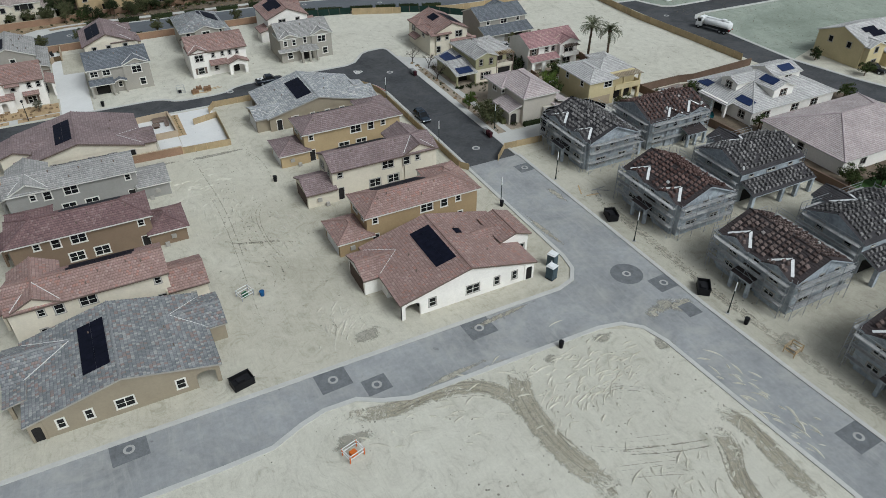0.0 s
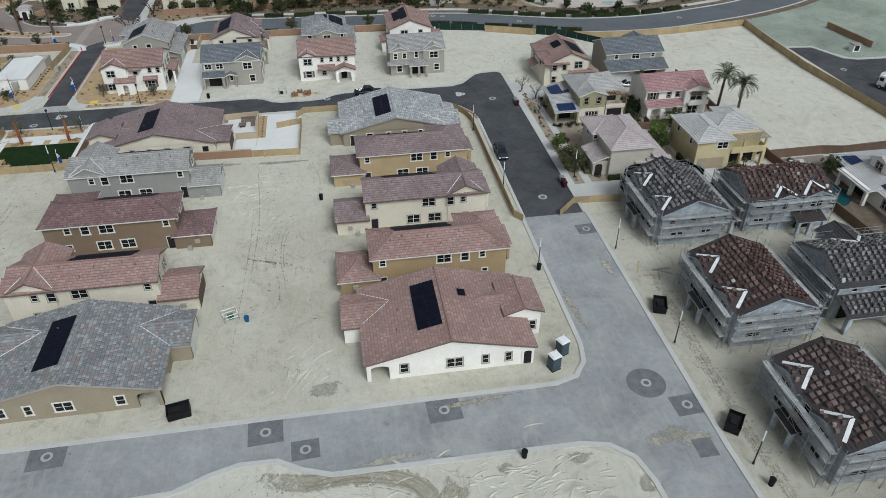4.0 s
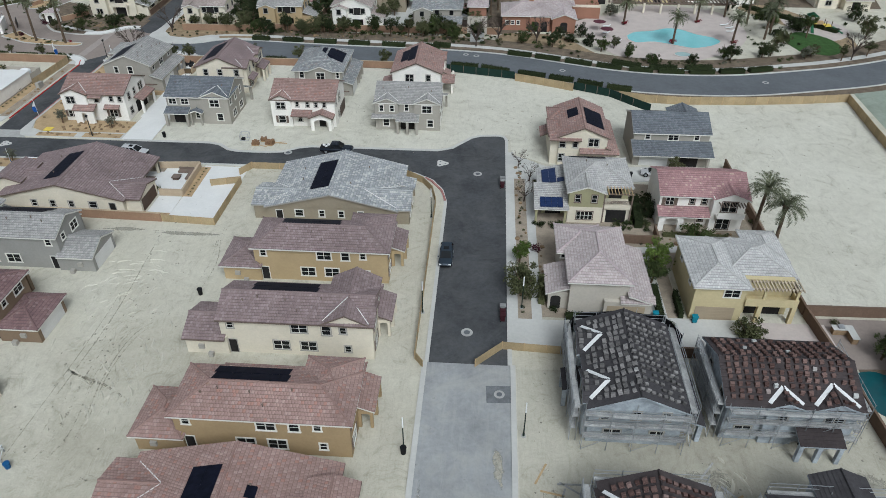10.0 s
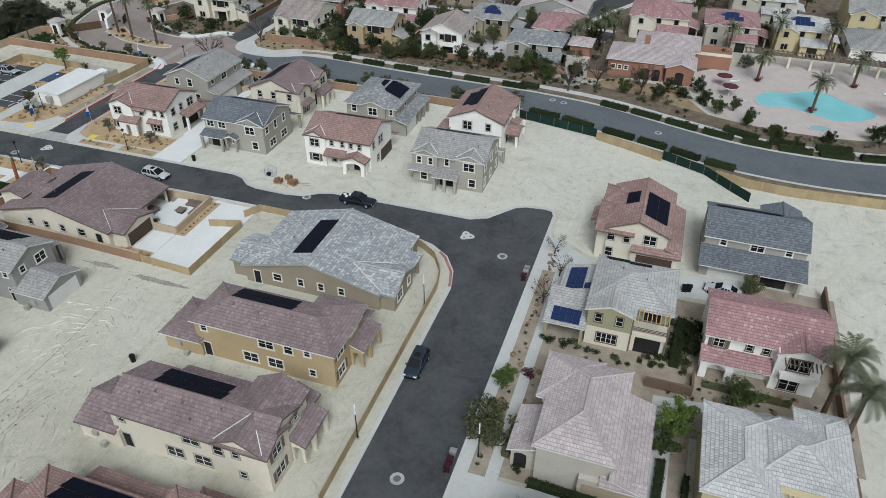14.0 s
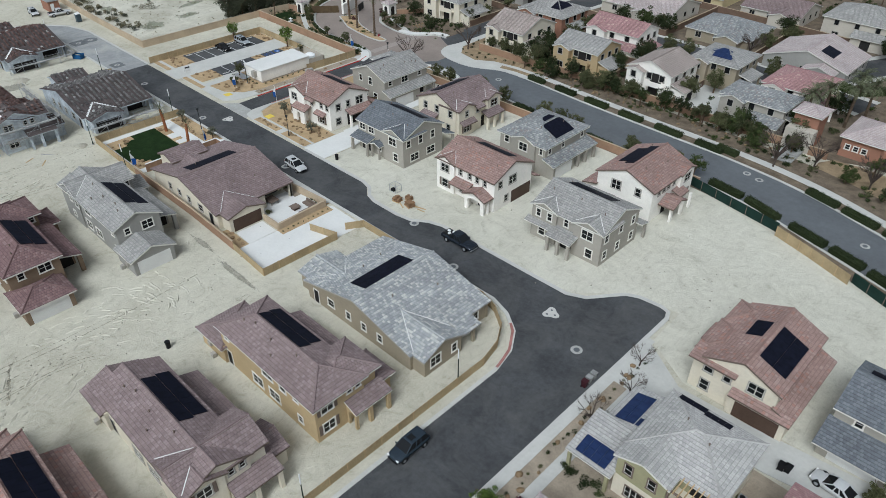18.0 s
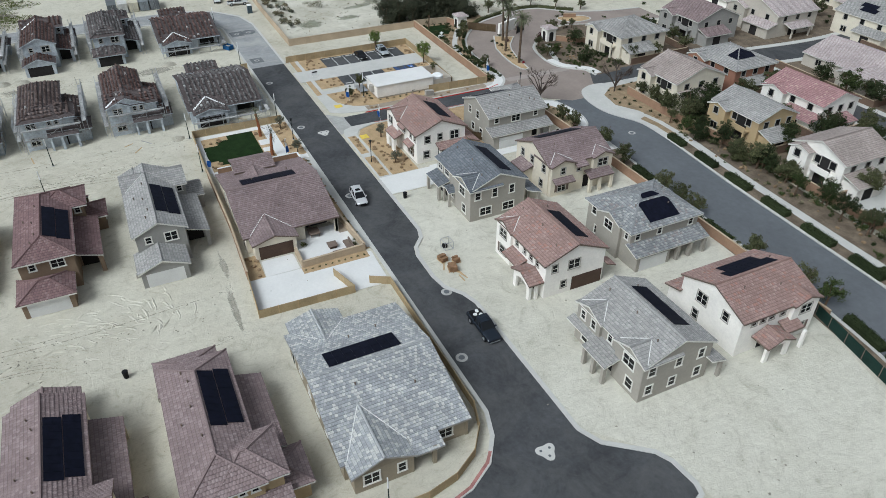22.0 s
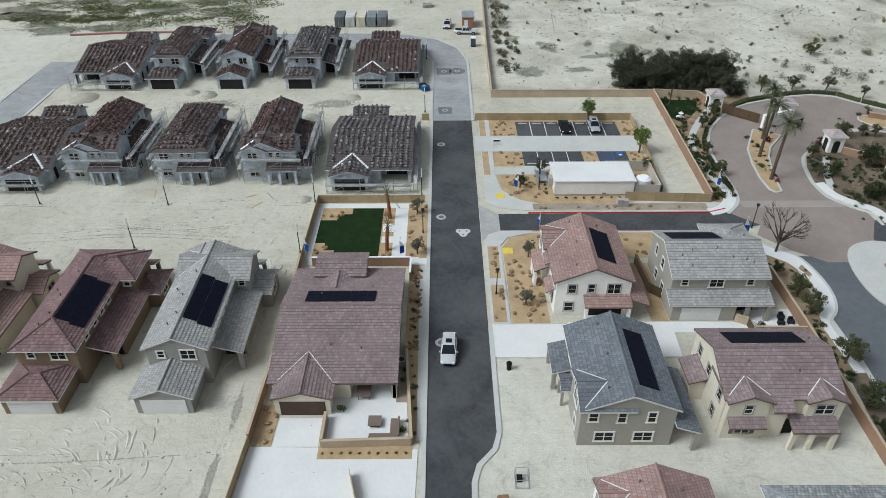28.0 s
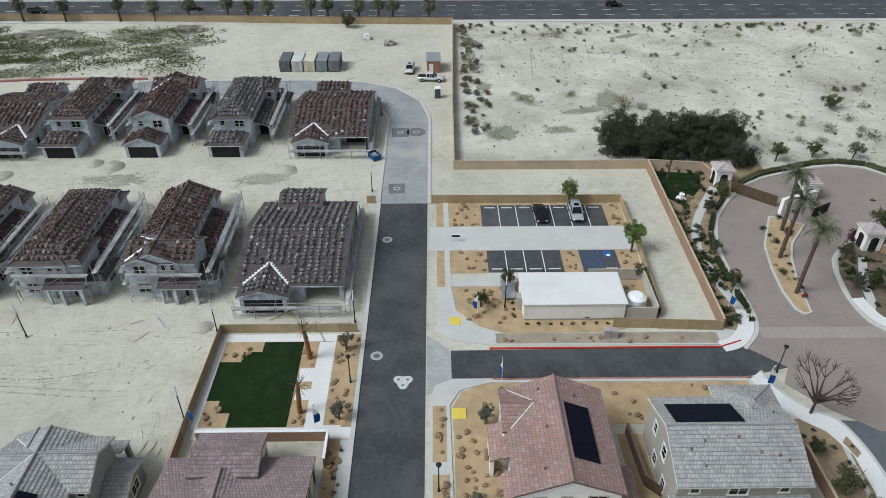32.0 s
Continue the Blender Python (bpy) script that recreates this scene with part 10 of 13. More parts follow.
ft = thing("garden_fountain", -126.5, 88.7, "small white tiered stone fountain on a lawn", "fountain", z=0.07)
for nm, r0, r1, z0, z1 in (("basin", 0.75, 0.85, 0.07, 0.45), ("pedestal", 0.25, 0.2, 0.45, 1.0), ("bowl", 0.2, 0.5, 1.0, 1.2), ("finial", 0.14, 0.06, 1.2, 1.6)):
    bm = bmesh.new()
    tube(bm, (-126.5, 88.7, z0), (-126.5, 88.7, z1), r0, r1, 12)
    part(nm, bm, M["white_paint"], ft)


def gatehouse(x, y, s=1.0):
    h = House("gatehouse", "small white gatehouse with arched doorway and pink tile roof", x - 1.3 * s, y - 1.3 * s, wall="stucco_white", roof="roof_pink", group="gatehouses", cat="gatehouse", mid=(1.3, 1.3))
    h.wall(0, 2.6 * s, 0, 2.6 * s, 0, 3.2 * s)
    h.hip(0, 2.6 * s, 0, 2.6 * s, 3.2 * s, 0.45, 0.3)
    h.opening("E", 2.6 * s, 1.3 * s, 1.2, 2.3, 0, True)
    h.opening("S", 0, 1.3 * s, 1.2, 2.3, 0, True)


gatehouse(-132.0, 96.8)
gatehouse(-113.5, 112.2)
gatehouse(-127.4, 109.0, 1.05)

# ---- older neighbourhood to the north and east ----


def plain_house(x0, x1, y0, y1, wall, roof, storeys=2, axis="x", style="gable", wing="", label="", solar="", name="neighbour_house", trim="trim_grey", front="S"):
    """A lived-in house with a main roof, a lower wing, windows all round."""
    lab = label or {"stucco_white": "white", "stucco_cream": "cream", "stucco_beige": "beige", "stucco_yellow": "yellow", "stucco_tan": "tan", "stucco_greige": "greige", "stucco_grey": "grey", "stucco_brick_red": "terracotta", "stucco_honey": "honey-yellow"}[wall] + " stucco neighbour house with " + {"roof_pink": "pinkish", "roof_sand": "sandy brown", "roof_rose": "rose-red", "roof_grey": "grey", "roof_pale": "pale stone", "roof_slate": "mottled grey", "roof_brown": "brown", "roof_red": "terracotta", "roof_dark": "dark grey"}[roof] + " tile roof"
    h = House(name, ("two-storey " if storeys == 2 else "single-storey ") + lab, x0, y0, wall=wall, roof=roof, trim=trim, group="neighbour houses", mid=((x1 - x0) / 2, (y1 - y0) / 2))
    w, d = x1 - x0, y1 - y0
    zw = 5.6 if storeys == 2 else 3.0
    k = 0.40
    h.wall(0, w, 0, d, 0, zw)
    main = h.gable(0, w, 0, d, zw, k if storeys == 2 else 0.32, axis) if style == "gable" else h.hip(0, w, 0, d, zw, 0.36)
    if storeys == 2:
        if wing == "S" or wing == "":
            h.wall(w * 0.5, w, -2.6, 0.2, 0, 2.8)
            h.shed(w * 0.5 - 0.3, w + 0.4, -3.1, 0.1, 2.7, 3.7, "S")
            h.opening("S", -2.6, w * 0.72, 2.2, 2.2)
        if wing == "E":
            h.wall(w - 0.2, w + 3.0, 0.6, d * 0.6, 0, 2.8)
            h.shed(w, w + 3.5, 0.2, d * 0.6 + 0.4, 2.7, 3.8, "E")
            h.opening("E", w + 3.0, d * 0.3, 2.2, 2.2)
        bay = y0 < 170
        if bay:
            h.wall(0.4, w * 0.40, -1.3, 0.3, 0, zw - 0.3)
            h.gable(0.4, w * 0.40, -1.3, d * 0.45, zw - 0.3, 0.36, "y", 0.35)
        for f in (0.2, 0.5, 0.8):
            h.window("S", -1.3 if bay and f == 0.2 else 0, w * f, 4.4, 1.1, 1.3, 1)
            h.window("E", w, d * f, 4.4, 1.1, 1.3, 1)
        if y0 < 135 and x0 > 0:
            h.window("W", 0, d * 0.3, 4.4, 1.0, 1.3, 1)
            h.window("W", 0, d * 0.7, 4.4, 1.0, 1.3, 1)
        h.window("S", -1.3 if bay else 0, w * 0.22, 1.5, 1.5, 1.3, 2)
        if bay and wing != "E":
            h.posts([(w + 2.4, d * 0.25), (w + 2.4, d * 0.68)], 2.6, 0.35)
            h.shed(w, w + 2.9, d * 0.18, d * 0.74, 2.65, 3.4, "E")
            h.opening("E", w, d * 0.46, 3.0, 2.3)
        if bay and wing == "E":
            h.opening("S", 0, w * 0.66, 2.6, 2.2, 3.0)
            h.wall(w * 0.5, w * 0.86, -1.4, 0.0, 2.75, 3.0, name="balcony_floor")
            h.wall(w * 0.5, w * 0.86, -1.4, -1.25, 3.0, 3.85, name="parapet")
            h.posts([(w * 0.52, -1.2), (w * 0.84, -1.2)], 2.75, 0.35)
            h.opening("S", 0, w * 0.66, 2.8, 2.3)
        h.window("E", w, d * 0.8, 1.5, 1.3, 1.3, 2)
    else:
        for f in (0.2, 0.5, 0.78):
            h.window("S", 0, w * f, 1.6, 1.4, 1.3, 2)
            h.window("E", w, d * f, 1.6, 1.2, 1.3, 1)
        h.window("W", 0, d * 0.5, 1.6, 1.2, 1.3, 1)
        h.wall(w * 0.55, w * 0.9, -3.0, 0.2, 0, 3.0)
        h.gable(w * 0.55, w * 0.9, -3.0, 3.5, 3.0, 0.32, "y")
    if solar:
        if axis == "x":
            h.solar(w * 0.25, w * 0.25 + 5.4, d * 0.12, d * 0.12 + 3.0, main, 5, 2, solar, skip=((0, 0), (4, 1)))
        else:
            h.solar(w * 0.6, w * 0.6 + 3.0, d * 0.2, d * 0.2 + 5.0, main, 2, 5, solar)
    return h


NEAR_N = [
    (-77.6, -66.8, 112.0, 124.4, "stucco_cream", "roof_sand", 2, "x", "gable", "E", ""), (-58.4, -47.0, 113.4, 122.6, "stucco_honey", "roof_grey", 2, "x", "gable", "E", ""), (-80.6, -67.4, 128.0, 139.0, "stucco_brick_red", "roof_grey", 2, "y", "hip", "x", "solar"),
    (-60.4, -46.6, 129.0, 138.4, "stucco_white", "roof_rose", 2, "x", "gable", "S", ""), (-39.2, -29.2, 113.4, 124.6, "stucco_white", "roof_sand", 2, "y", "gable", "E", ""), (-32.0, -21.8, 127.4, 138.0, "stucco_tan", "roof_grey", 2, "x", "hip", "x", "solar_blue"),
    (-18.4, -6.0, 113.6, 121.4, "stucco_greige", "roof_slate", 2, "x", "hip", "S", ""), (-14.8, -4.0, 124.6, 136.0, "stucco_white", "roof_rose", 2, "y", "hip", "S", ""), (-74.0, -53.0, 156.0, 172.0, "stucco_beige", "roof_pink", 1, "x", "gable", "", ""),
    (-24.0, -6.0, 147.0, 162.0, "stucco_grey", "roof_pink", 1, "y", "gable", "", "solar"), (-46.0, -30.0, 152.0, 166.0, "stucco_tan", "roof_slate", 1, "x", "hip", "", ""), (-106.0, -93.8, 119.0, 132.0, "stucco_cream", "roof_grey", 2, "y", "hip", "E", ""),
    (-108.0, -95.0, 143.0, 156.0, "stucco_grey", "roof_brown", 2, "x", "gable", "E", ""), (-106.0, -90.0, 164.0, 178.0, "stucco_beige", "roof_pink", 2, "y", "gable", "", ""), (-88.0, -72.0, 182.0, 196.0, "stucco_cream", "roof_grey", 2, "x", "gable", "", "solar"),
    (-66.0, -50.0, 182.0, 196.0, "stucco_yellow", "roof_grey", 2, "x", "hip", "", "solar_blue"), (-44.0, -28.0, 178.0, 192.0, "stucco_beige", "roof_brown", 1, "x", "gable", "", ""), (-22.0, -6.0, 176.0, 190.0, "stucco_beige", "roof_grey", 2, "x", "hip", "", ""),
    (24.0, 36.0, 141.0, 152.0, "stucco_beige", "roof_rose", 2, "x", "hip", "S", "solar_blue"), (40.0, 52.0, 143.0, 153.0, "stucco_yellow", "roof_pale", 2, "x", "hip", "S", "solar_blue"), (57.0, 76.0, 142.0, 156.0, "stucco_white", "roof_grey", 1, "x", "hip", "", ""),
    (6.0, 20.0, 142.0, 154.0, "stucco_cream", "roof_rose", 2, "x", "hip", "S", ""), (58.0, 74.0, 162.0, 176.0, "stucco_yellow", "roof_grey", 2, "x", "gable", "S", ""), (30.0, 46.0, 166.0, 178.0, "stucco_beige", "roof_pale", 2, "x", "gable", "", ""),
    (8.0, 22.0, 170.0, 182.0, "stucco_beige", "roof_pink", 2, "x", "hip", "", ""), (92.0, 106.0, 140.0, 152.0, "stucco_cream", "roof_pink", 2, "x", "hip", "", ""), (-128.0, -112.0, 172.0, 186.0, "stucco_white", "roof_pink", 2, "x", "hip", "", ""), (-132.0, -116.0, 196.0, 210.0, "stucco_beige", "roof_grey", 2, "x", "gable", "", ""),
    (-108.0, -92.0, 200.0, 214.0, "stucco_cream", "roof_pink", 2, "x", "hip", "", ""), (-82.0, -66.0, 206.0, 220.0, "stucco_beige", "roof_rose", 2, "x", "gable", "", ""), (-58.0, -42.0, 204.0, 218.0, "stucco_tan", "roof_grey", 2, "x", "hip", "", ""),
]
for r in NEAR_N:
    plain_house(*r[:10], solar=r[10])
h = House("dormer_house", "white house with pale tile roof, gabled dormers and blue solar panels", 51.8, -16.0, wall="stucco_white", roof="roof_pale", trim="trim_dark", group="neighbour houses", mid=(10, 8))
h.wall(0, 23.0, 0, 16.8, 0, 3.0)
main = h.hip(0, 23.0, 0, 16.8, 3.0, 0.33)
h.wall(2.6, 10.0, 7.2, 11.2, 3.0, 5.5)
h.gable(2.6, 10.0, 7.2, 11.2, 5.5, 0.4, "x", 0.35)
h.wall(7.0, 12.4, 1.8, 8.0, 2.6, 5.4)
south = h.gable(7.0, 12.4, 1.8, 9.0, 5.4, 0.4, "y", 0.35)
h.wall(11.6, 19.0, 6.0, 11.8, 3.0, 5.9)
high = h.gable(11.6, 19.0, 6.0, 11.8, 5.9, 0.34, "x", 0.4)
h.window("W", 2.6, 9.2, 4.6, 1.3, 1.2, 2)
h.window("S", 1.8, 9.7, 4.4, 1.6, 1.2, 2)
h.window("S", 6.0, 15.6, 4.9, 1.5, 0.9, 2)
for x in (4.0, 12.0, 17.5):
    h.window("S", 0, x, 1.5, 1.7, 1.3, 2)
for y in (2.4, 14.6):
    h.window("W", 0, y, 1.5, 1.3, 1.3, 2)
h.wall(-1.8, 0.2, 5.0, 12.0, 2.7, 3.0, name="porch_beam")
h.shed(-2.2, 0.6, 4.6, 12.4, 2.75, 3.3, "W")
h.posts([(-1.6, 5.2), (-1.6, 8.5), (-1.6, 11.8)], 2.7, 0.5)
h.opening("W", 0, 8.5, 2.2, 2.3)
h.solar(0.6, 2.4, 1.6, 5.4, main, 1, 3, "solar_blue")
h.solar(0.4, 2.2, 12.4, 15.4, main, 1, 3, "solar_blue")
h.solar(7.6, 9.4, 3.0, 6.6, south, 1, 3, "solar_blue")
h.solar(14.0, 17.6, 6.4, 8.2, high, 3, 1, "solar_blue")
plain_house(51.0, 77.5, -37.0, -19.5, "stucco_white", "roof_pink", 1, "x", "hip", "", "", "")
plain_house(50.0, 72.0, -62.0, -46.0, "stucco_cream", "roof_pink", 1, "x", "hip", "", "", "")
plain_house(96.0, 110.0, -6.0, 6.0, "stucco_yellow", "roof_pale", 2, "x", "gable", "S", "", "solar")
plain_house(112.0, 126.0, -26.0, -12.0, "stucco_beige", "roof_grey", 2, "x", "hip", "", "", "")

# dark road east of the lots, with its side street
sheet("road_east", [(78.2, 57.4), (83.9, 56.8), (85.1, 53.5), (87.0, 48.9), (90.0, 47.5), (95.4, 47.3), (160, 47.3), (160, 39.4), (121, 39.4), (103.7, 40.0), (94, 40.4), (90.4, 39.4), (88.2, 37.4), (87.4, 34.5), (87.3, 20), (87.2, 4.7), (90.4, -10), (98, -30), (118, -80), (106, -80), (90, -34), (82.6, -14), (79.8, -2), (78.6, 8)], "asphalt", 0.03, "dark new asphalt road with a side street", "road")
kerb([(118.4, -80), (98.4, -30), (90.8, -10), (87.6, 4.7), (87.7, 20), (87.8, 34.3), (88.6, 37.1), (90.6, 39.0), (94, 39.9), (103.7, 39.5), (121, 38.9), (160, 38.9)], "concrete", 0.9)
kerb([(78.0, 57.9), (84.2, 57.2), (85.6, 53.7), (87.4, 49.3), (90.2, 48.0), (95.4, 47.8), (160, 47.8)], "concrete", 0.9)
sheet("green_lot", [(88.4, 4.7), (88.2, 34), (89.2, 36.8), (91, 38.4), (94, 39.3), (160, 38.2), (160, 10), (112, 12)], "green_dust", 0.006, "bare lot dusted with pale green binder", "ground", z0=-0.02)
fence([(96.4, 69.8), (98.2, 54.2)], 1.5, "wall_red", 3.2, 0.2, "short reddish block wall", "wall_lot", "wall_red", False)
kiosk = thing("sign_kiosk", 92.7, 53.0, "small white kiosk with dark openings on a bare lot", "kiosk")
part("body", boxes((91.8, 93.6, 52.2, 53.8, 0, 1.7)), M["white_paint"], kiosk)
# flat panel, the kiosk's inner shade is in its colour
part("opening", boxes((92.1, 93.3, 52.16, 52.21, 0.3, 1.5)), M["inside_shade"], kiosk)
part("roof", boxes((91.6, 93.8, 52.0, 54.0, 1.7, 1.9)), M["roof_pink"], kiosk)
manhole(83.0, 42.5, 0.7)
# streets of that neighbourhood
for pts, w, mat in (([(-77, 143.5), (-40, 144.0), (-14, 141.5), (2, 139)], 7.0, "asphalt"), ([(-14, 143), (-6, 160), (2, 178), (8, 210)], 8.5, "asphalt"), ([(-82, 150), (-80, 176), (-84, 215)], 8.0, "asphalt"), ([(82, 158), (84, 180), (88, 220)], 8.0, "asphalt")):
    solo("road_far", strip_mesh(*ribbon(pts, w), -0.05, 0.018), M[mat], "dark asphalt neighbourhood street", "road", kind="structure")
    for s in (-1, 1):
        solo("pavement", strip_mesh(*ribbon(pts, 1.6, s * (w / 2 + 0.9)), -0.05, 0.09), M["concrete"], "pale concrete pavement", "pavement", kind="structure")
sheet("court", [(-28, 113), (-19, 113), (-19, 139), (-28, 139)], "concrete", 0.016, "pale concrete drive court", "paving")
sheet("neighbour_ground", [(-112, 118.5), (-104, 118), (-92, 110), (-72, 111.2), (5, 111.4), (28, 122), (30, 139), (110, 139), (140, 260), (-112, 260)], "verge", 0.008, "pale gravel yards of the older houses", "ground", z0=-0.02)
sheet("neighbour_ground", [(46.6, 5), (76, 6), (79, -2), (81.6, -14), (88, -34), (104, -85), (47, -85)], "verge", 0.008, "pale gravel yards of the older houses", "ground", z0=-0.02)
sheet("lawn_patch", [(50, -45), (62, -45), (62, -40), (50, -40)], "lawn", 0.03, "small green lawn", "lawn")

# block walls between the yards
for a, b, q in (((-64.6, 112.2), (-64.6, 141.0), 1.7), ((-43.8, 112.0), (-43.8, 141.5), 1.7), ((-27.9, 112.0), (-27.9, 126.4), 1.5), ((-4.4, 118.5), (-4.4, 139.5), 1.7), ((-64.4, 126.4), (-44.0, 126.2), 1.6), ((-43.6, 126.0), (-33.0, 126.0), 1.6), ((-18.8, 123.0), (-4.6, 123.0), 1.6), ((-76.0, 149.5), (-50.0, 149.0), 1.5), ((-50.0, 149.0), (-49.6, 176), 1.7), ((-76.4, 178.5), (-4.0, 174.0), 1.7), ((-27.0, 148.5), (-27.0, 174.0), 1.7), ((-90.6, 120.0), (-90.8, 136.5), 1.5), ((-112.0, 138.0), (-91.0, 137.0), 1.5)):
    fence([a, b], q, "wall_brown", 60.0, 0.2, "brown block wall between yards", "wall_yard", "wall_tan", False)

# clubhouse, gate tower and pool
h = House("clubhouse", "single-storey brick-red clubhouse with pinkish hipped tile roofs", 4.6, 114.6, wall="stucco_brick_red", roof="roof_pink", trim="trim", group="clubhouse buildings", cat="clubhouse", mid=(9, 9))
h.wall(0, 17.6, 0, 10, 0, 4.0)
h.hip(0, 17.6, 0, 10, 4.0, 0.36, 0.5)
h.wall(5.0, 18.6, 9.0, 19, 0, 4.2)
h.hip(5.0, 18.6, 9.0, 19, 4.2, 0.36, 0.5)
h.gable(12.6, 18.4, -1.6, 6, 3.8, 0.36, "y")
h.wall(12.6, 18.4, -1.6, 1, 0, 3.8)
h.wall(7.0, 12.0, -0.8, 0.2, 0, 3.4)
for x in (8.4, 10.6):
    h.opening("S", -0.8, x, 1.6, 2.6, 0, True)
h.opening("S", -1.6, 15.5, 1.8, 2.8, 0, True)
for x in (1.2, 2.6, 4.0):
    h.window("S", 0, x, 2.0, 0.8, 0.9, 1)
h.wall(6.8, 8.0, 5.6, 6.8, 4.2, 7.4, name="chimney")
h.wall(18.6, 26.0, 10.6, 17.6, 0, 3.0)
h.wall(18.6, 26.0, 10.6, 10.9, 3.0, 3.6, "stucco_cream", "parapet")
h = House("gate_tower", "square brick-red gate tower with arch and pink tile roof", -4.0, 113.0, wall="stucco_brick_red", roof="roof_pink", trim="trim", group="clubhouse buildings", cat="tower", mid=(2, 2))
h.wall(0, 4.4, 0, 4.4, 0, 6.6)
h.hip(0, 4.4, 0, 4.4, 6.6, 0.4, 0.5)
h.wall(-0.3, 4.7, -2.2, 0, 0, 4.0, "stucco_beige", "portal")
h.opening("S", -2.2, 2.2, 1.7, 3.0, 0, True)
for i in range(6):
    solo("step", boxes((-3.4, 0.0, 110.4 - (i + 1) * 0.9, 110.4 - i * 0.9, 0, 0.75 - i * 0.12)), M["concrete_dirty"], "broad pale garden step", "step", "entrance steps")
sheet("pool_deck", smooth_line([(22.5, 121.0), (25.5, 110.5), (30.5, 100.0), (36.0, 95.2), (44.0, 93.9), (53.0, 98.0), (61.2, 104.5), (66.4, 114.0), (66.6, 124.0), (62.8, 134.0), (52.0, 137.6), (43.0, 137.4), (36.0, 130.0), (28.0, 126.0), (22.5, 121.0)], 5)[:-1], "deck", 0.04, "pale pink pool deck", "paving")
pool_line = smooth_line([(36.0, 112.6), (38.5, 115.4), (43.0, 116.6), (47.0, 118.8), (50.6, 118.2), (54.0, 114.6), (57.6, 112.4), (58.8, 109.4), (56.0, 106.2), (51.0, 104.2), (46.5, 106.2), (42.0, 108.0), (38.0, 107.2), (36.0, 109.4), (36.0, 112.6)], 5)[:-1]
sheet("pool", pool_line, "pool_water", 0.06, "kidney-shaped pool with turquoise water", "pool")
kerb(pool_line + [pool_line[0]], "deck", 0.45, 0.12, label="pale coping round the pool")
spa = [(47.5 + 2.1 * math.cos(k * 0.2618), 100.0 + 1.7 * math.sin(k * 0.2618)) for k in range(24)]
sheet("spa", spa, "spa_water", 0.06, "round shallow spa pool", "pool")
kerb(spa + [spa[0]], "deck", 0.4, 0.14, label="pale coping round the spa")
sheet("planting_bed", smooth_line([(20, 111.5), (24, 104), (29, 97), (36, 92.5), (48, 91.2), (62, 93.5), (72, 98), (78, 108), (79, 122), (70, 137.5), (82, 138.5), (92, 112), (84, 99), (70, 93.8), (56, 90.0), (43, 88.8), (31, 90.2), (18, 94), (8, 98.5), (4, 102), (5, 112), (20, 111.5)], 3)[:-1], "gravel_tan2", 0.03, "tan gravel planting round the pool", "planting bed")
sheet("lawn_patch", smooth_line([(76, 104), (82, 101.5), (87, 106), (86, 114), (80, 118), (75, 112), (76, 104)], 4)[:-1], "lawn", 0.06, "green play lawn", "lawn")
t = thing("pergola", 50, 132.6, "long dark timber pergola beside the pool", "pergola")
for i in range(8):
    x = 34.0 + i * 4.6
    part("column", boxes((x - 0.25, x + 0.25, 131.2 - 0.25, 131.2 + 0.25, 0, 2.7)), M["stucco_cream"], t)
for i in range(34):
    x = 33.6 + i * 1.0
    part("slat", boxes((x, x + 0.3, 130.4, 134.6, 2.85, 3.0)), M["trim_dark"], t)
part("beam", boxes((33.4, 67.6, 131.0, 131.4, 2.7, 2.85)), M["trim_dark"], t)
part("beam", boxes((33.4, 67.6, 134.0, 134.4, 2.7, 2.85)), M["trim_dark"], t)
for x, y in ((29.4, 116.0), (30.6, 110.4)):
    t = thing("parasol", x, y, "dark maroon pool parasol", "parasol", "parasols")
    bm = bmesh.new()
    tube(bm, (x, y, 0), (x, y, 2.5), 0.04, 0.04, 6)
    part("pole", bm, M["white_paint"], t)
    bm = bmesh.new()
    tube(bm, (x, y, 2.3), (x, y, 2.75), 1.7, 0.05, 8)
    part("canopy", bm, M["maroon"], t)
for x, y in ((31.0, 113.5), (33.0, 107.5), (31.8, 118.6), (62.5, 121.6), (63.2, 119.4), (62.8, 116.6)):
    t = thing("sun_lounger", x, y, "white pool lounger on the deck", "lounger", "pool loungers")
    part("bed", boxes((x - 0.95, x + 0.45, y - 0.32, y + 0.32, 0.32, 0.4)), M["white_paint"], t)
    bm = bmesh.new()
    beam(bm, (x + 0.45, y, 0.38), (x + 1.0, y, 0.8), 0.64, 0.06)
    part("backrest", bm, M["white_paint"], t)
    for px in (-0.8, 0.4):
        for py in (-0.27, 0.27):
            part("leg", boxes((x + px - 0.03, x + px + 0.03, y + py - 0.03, y + py + 0.03, 0.04, 0.32)), M["white_paint"], t)

# ---- highway along the western boundary ----
solo("highway", boxes((-237, -219.2, -260, 420, -0.05, 0.02)), M["asphalt"], "wide dark asphalt highway", "road", kind="structure")
solo("highway", boxes((-262, -243, -260, 420, -0.05, 0.02)), M["asphalt"], "far carriageway of the highway", "road", kind="structure")
solo("median", boxes((-243, -237, -260, 420, -0.05, 0.12)), M["concrete_dirty"], "pale central reservation", "pavement", kind="structure")
solo("pavement", boxes((-219.2, -217.4, -260, 420, -0.05, 0.12)), M["concrete"], "pale roadside pavement", "pavement", kind="structure")
bm = bmesh.new()
for x in (-223.6, -228.0, -232.4, -248, -253):
    for k in range(70):
        y = -120 + k * 7.2
        box(bm, x - 0.08, x + 0.08, y, y + 2.6, 0.0, 0.028)
solo("lane_dashes", bm, M["white_paint"], "white dashed lane lines", "road marking", kind="stuff")
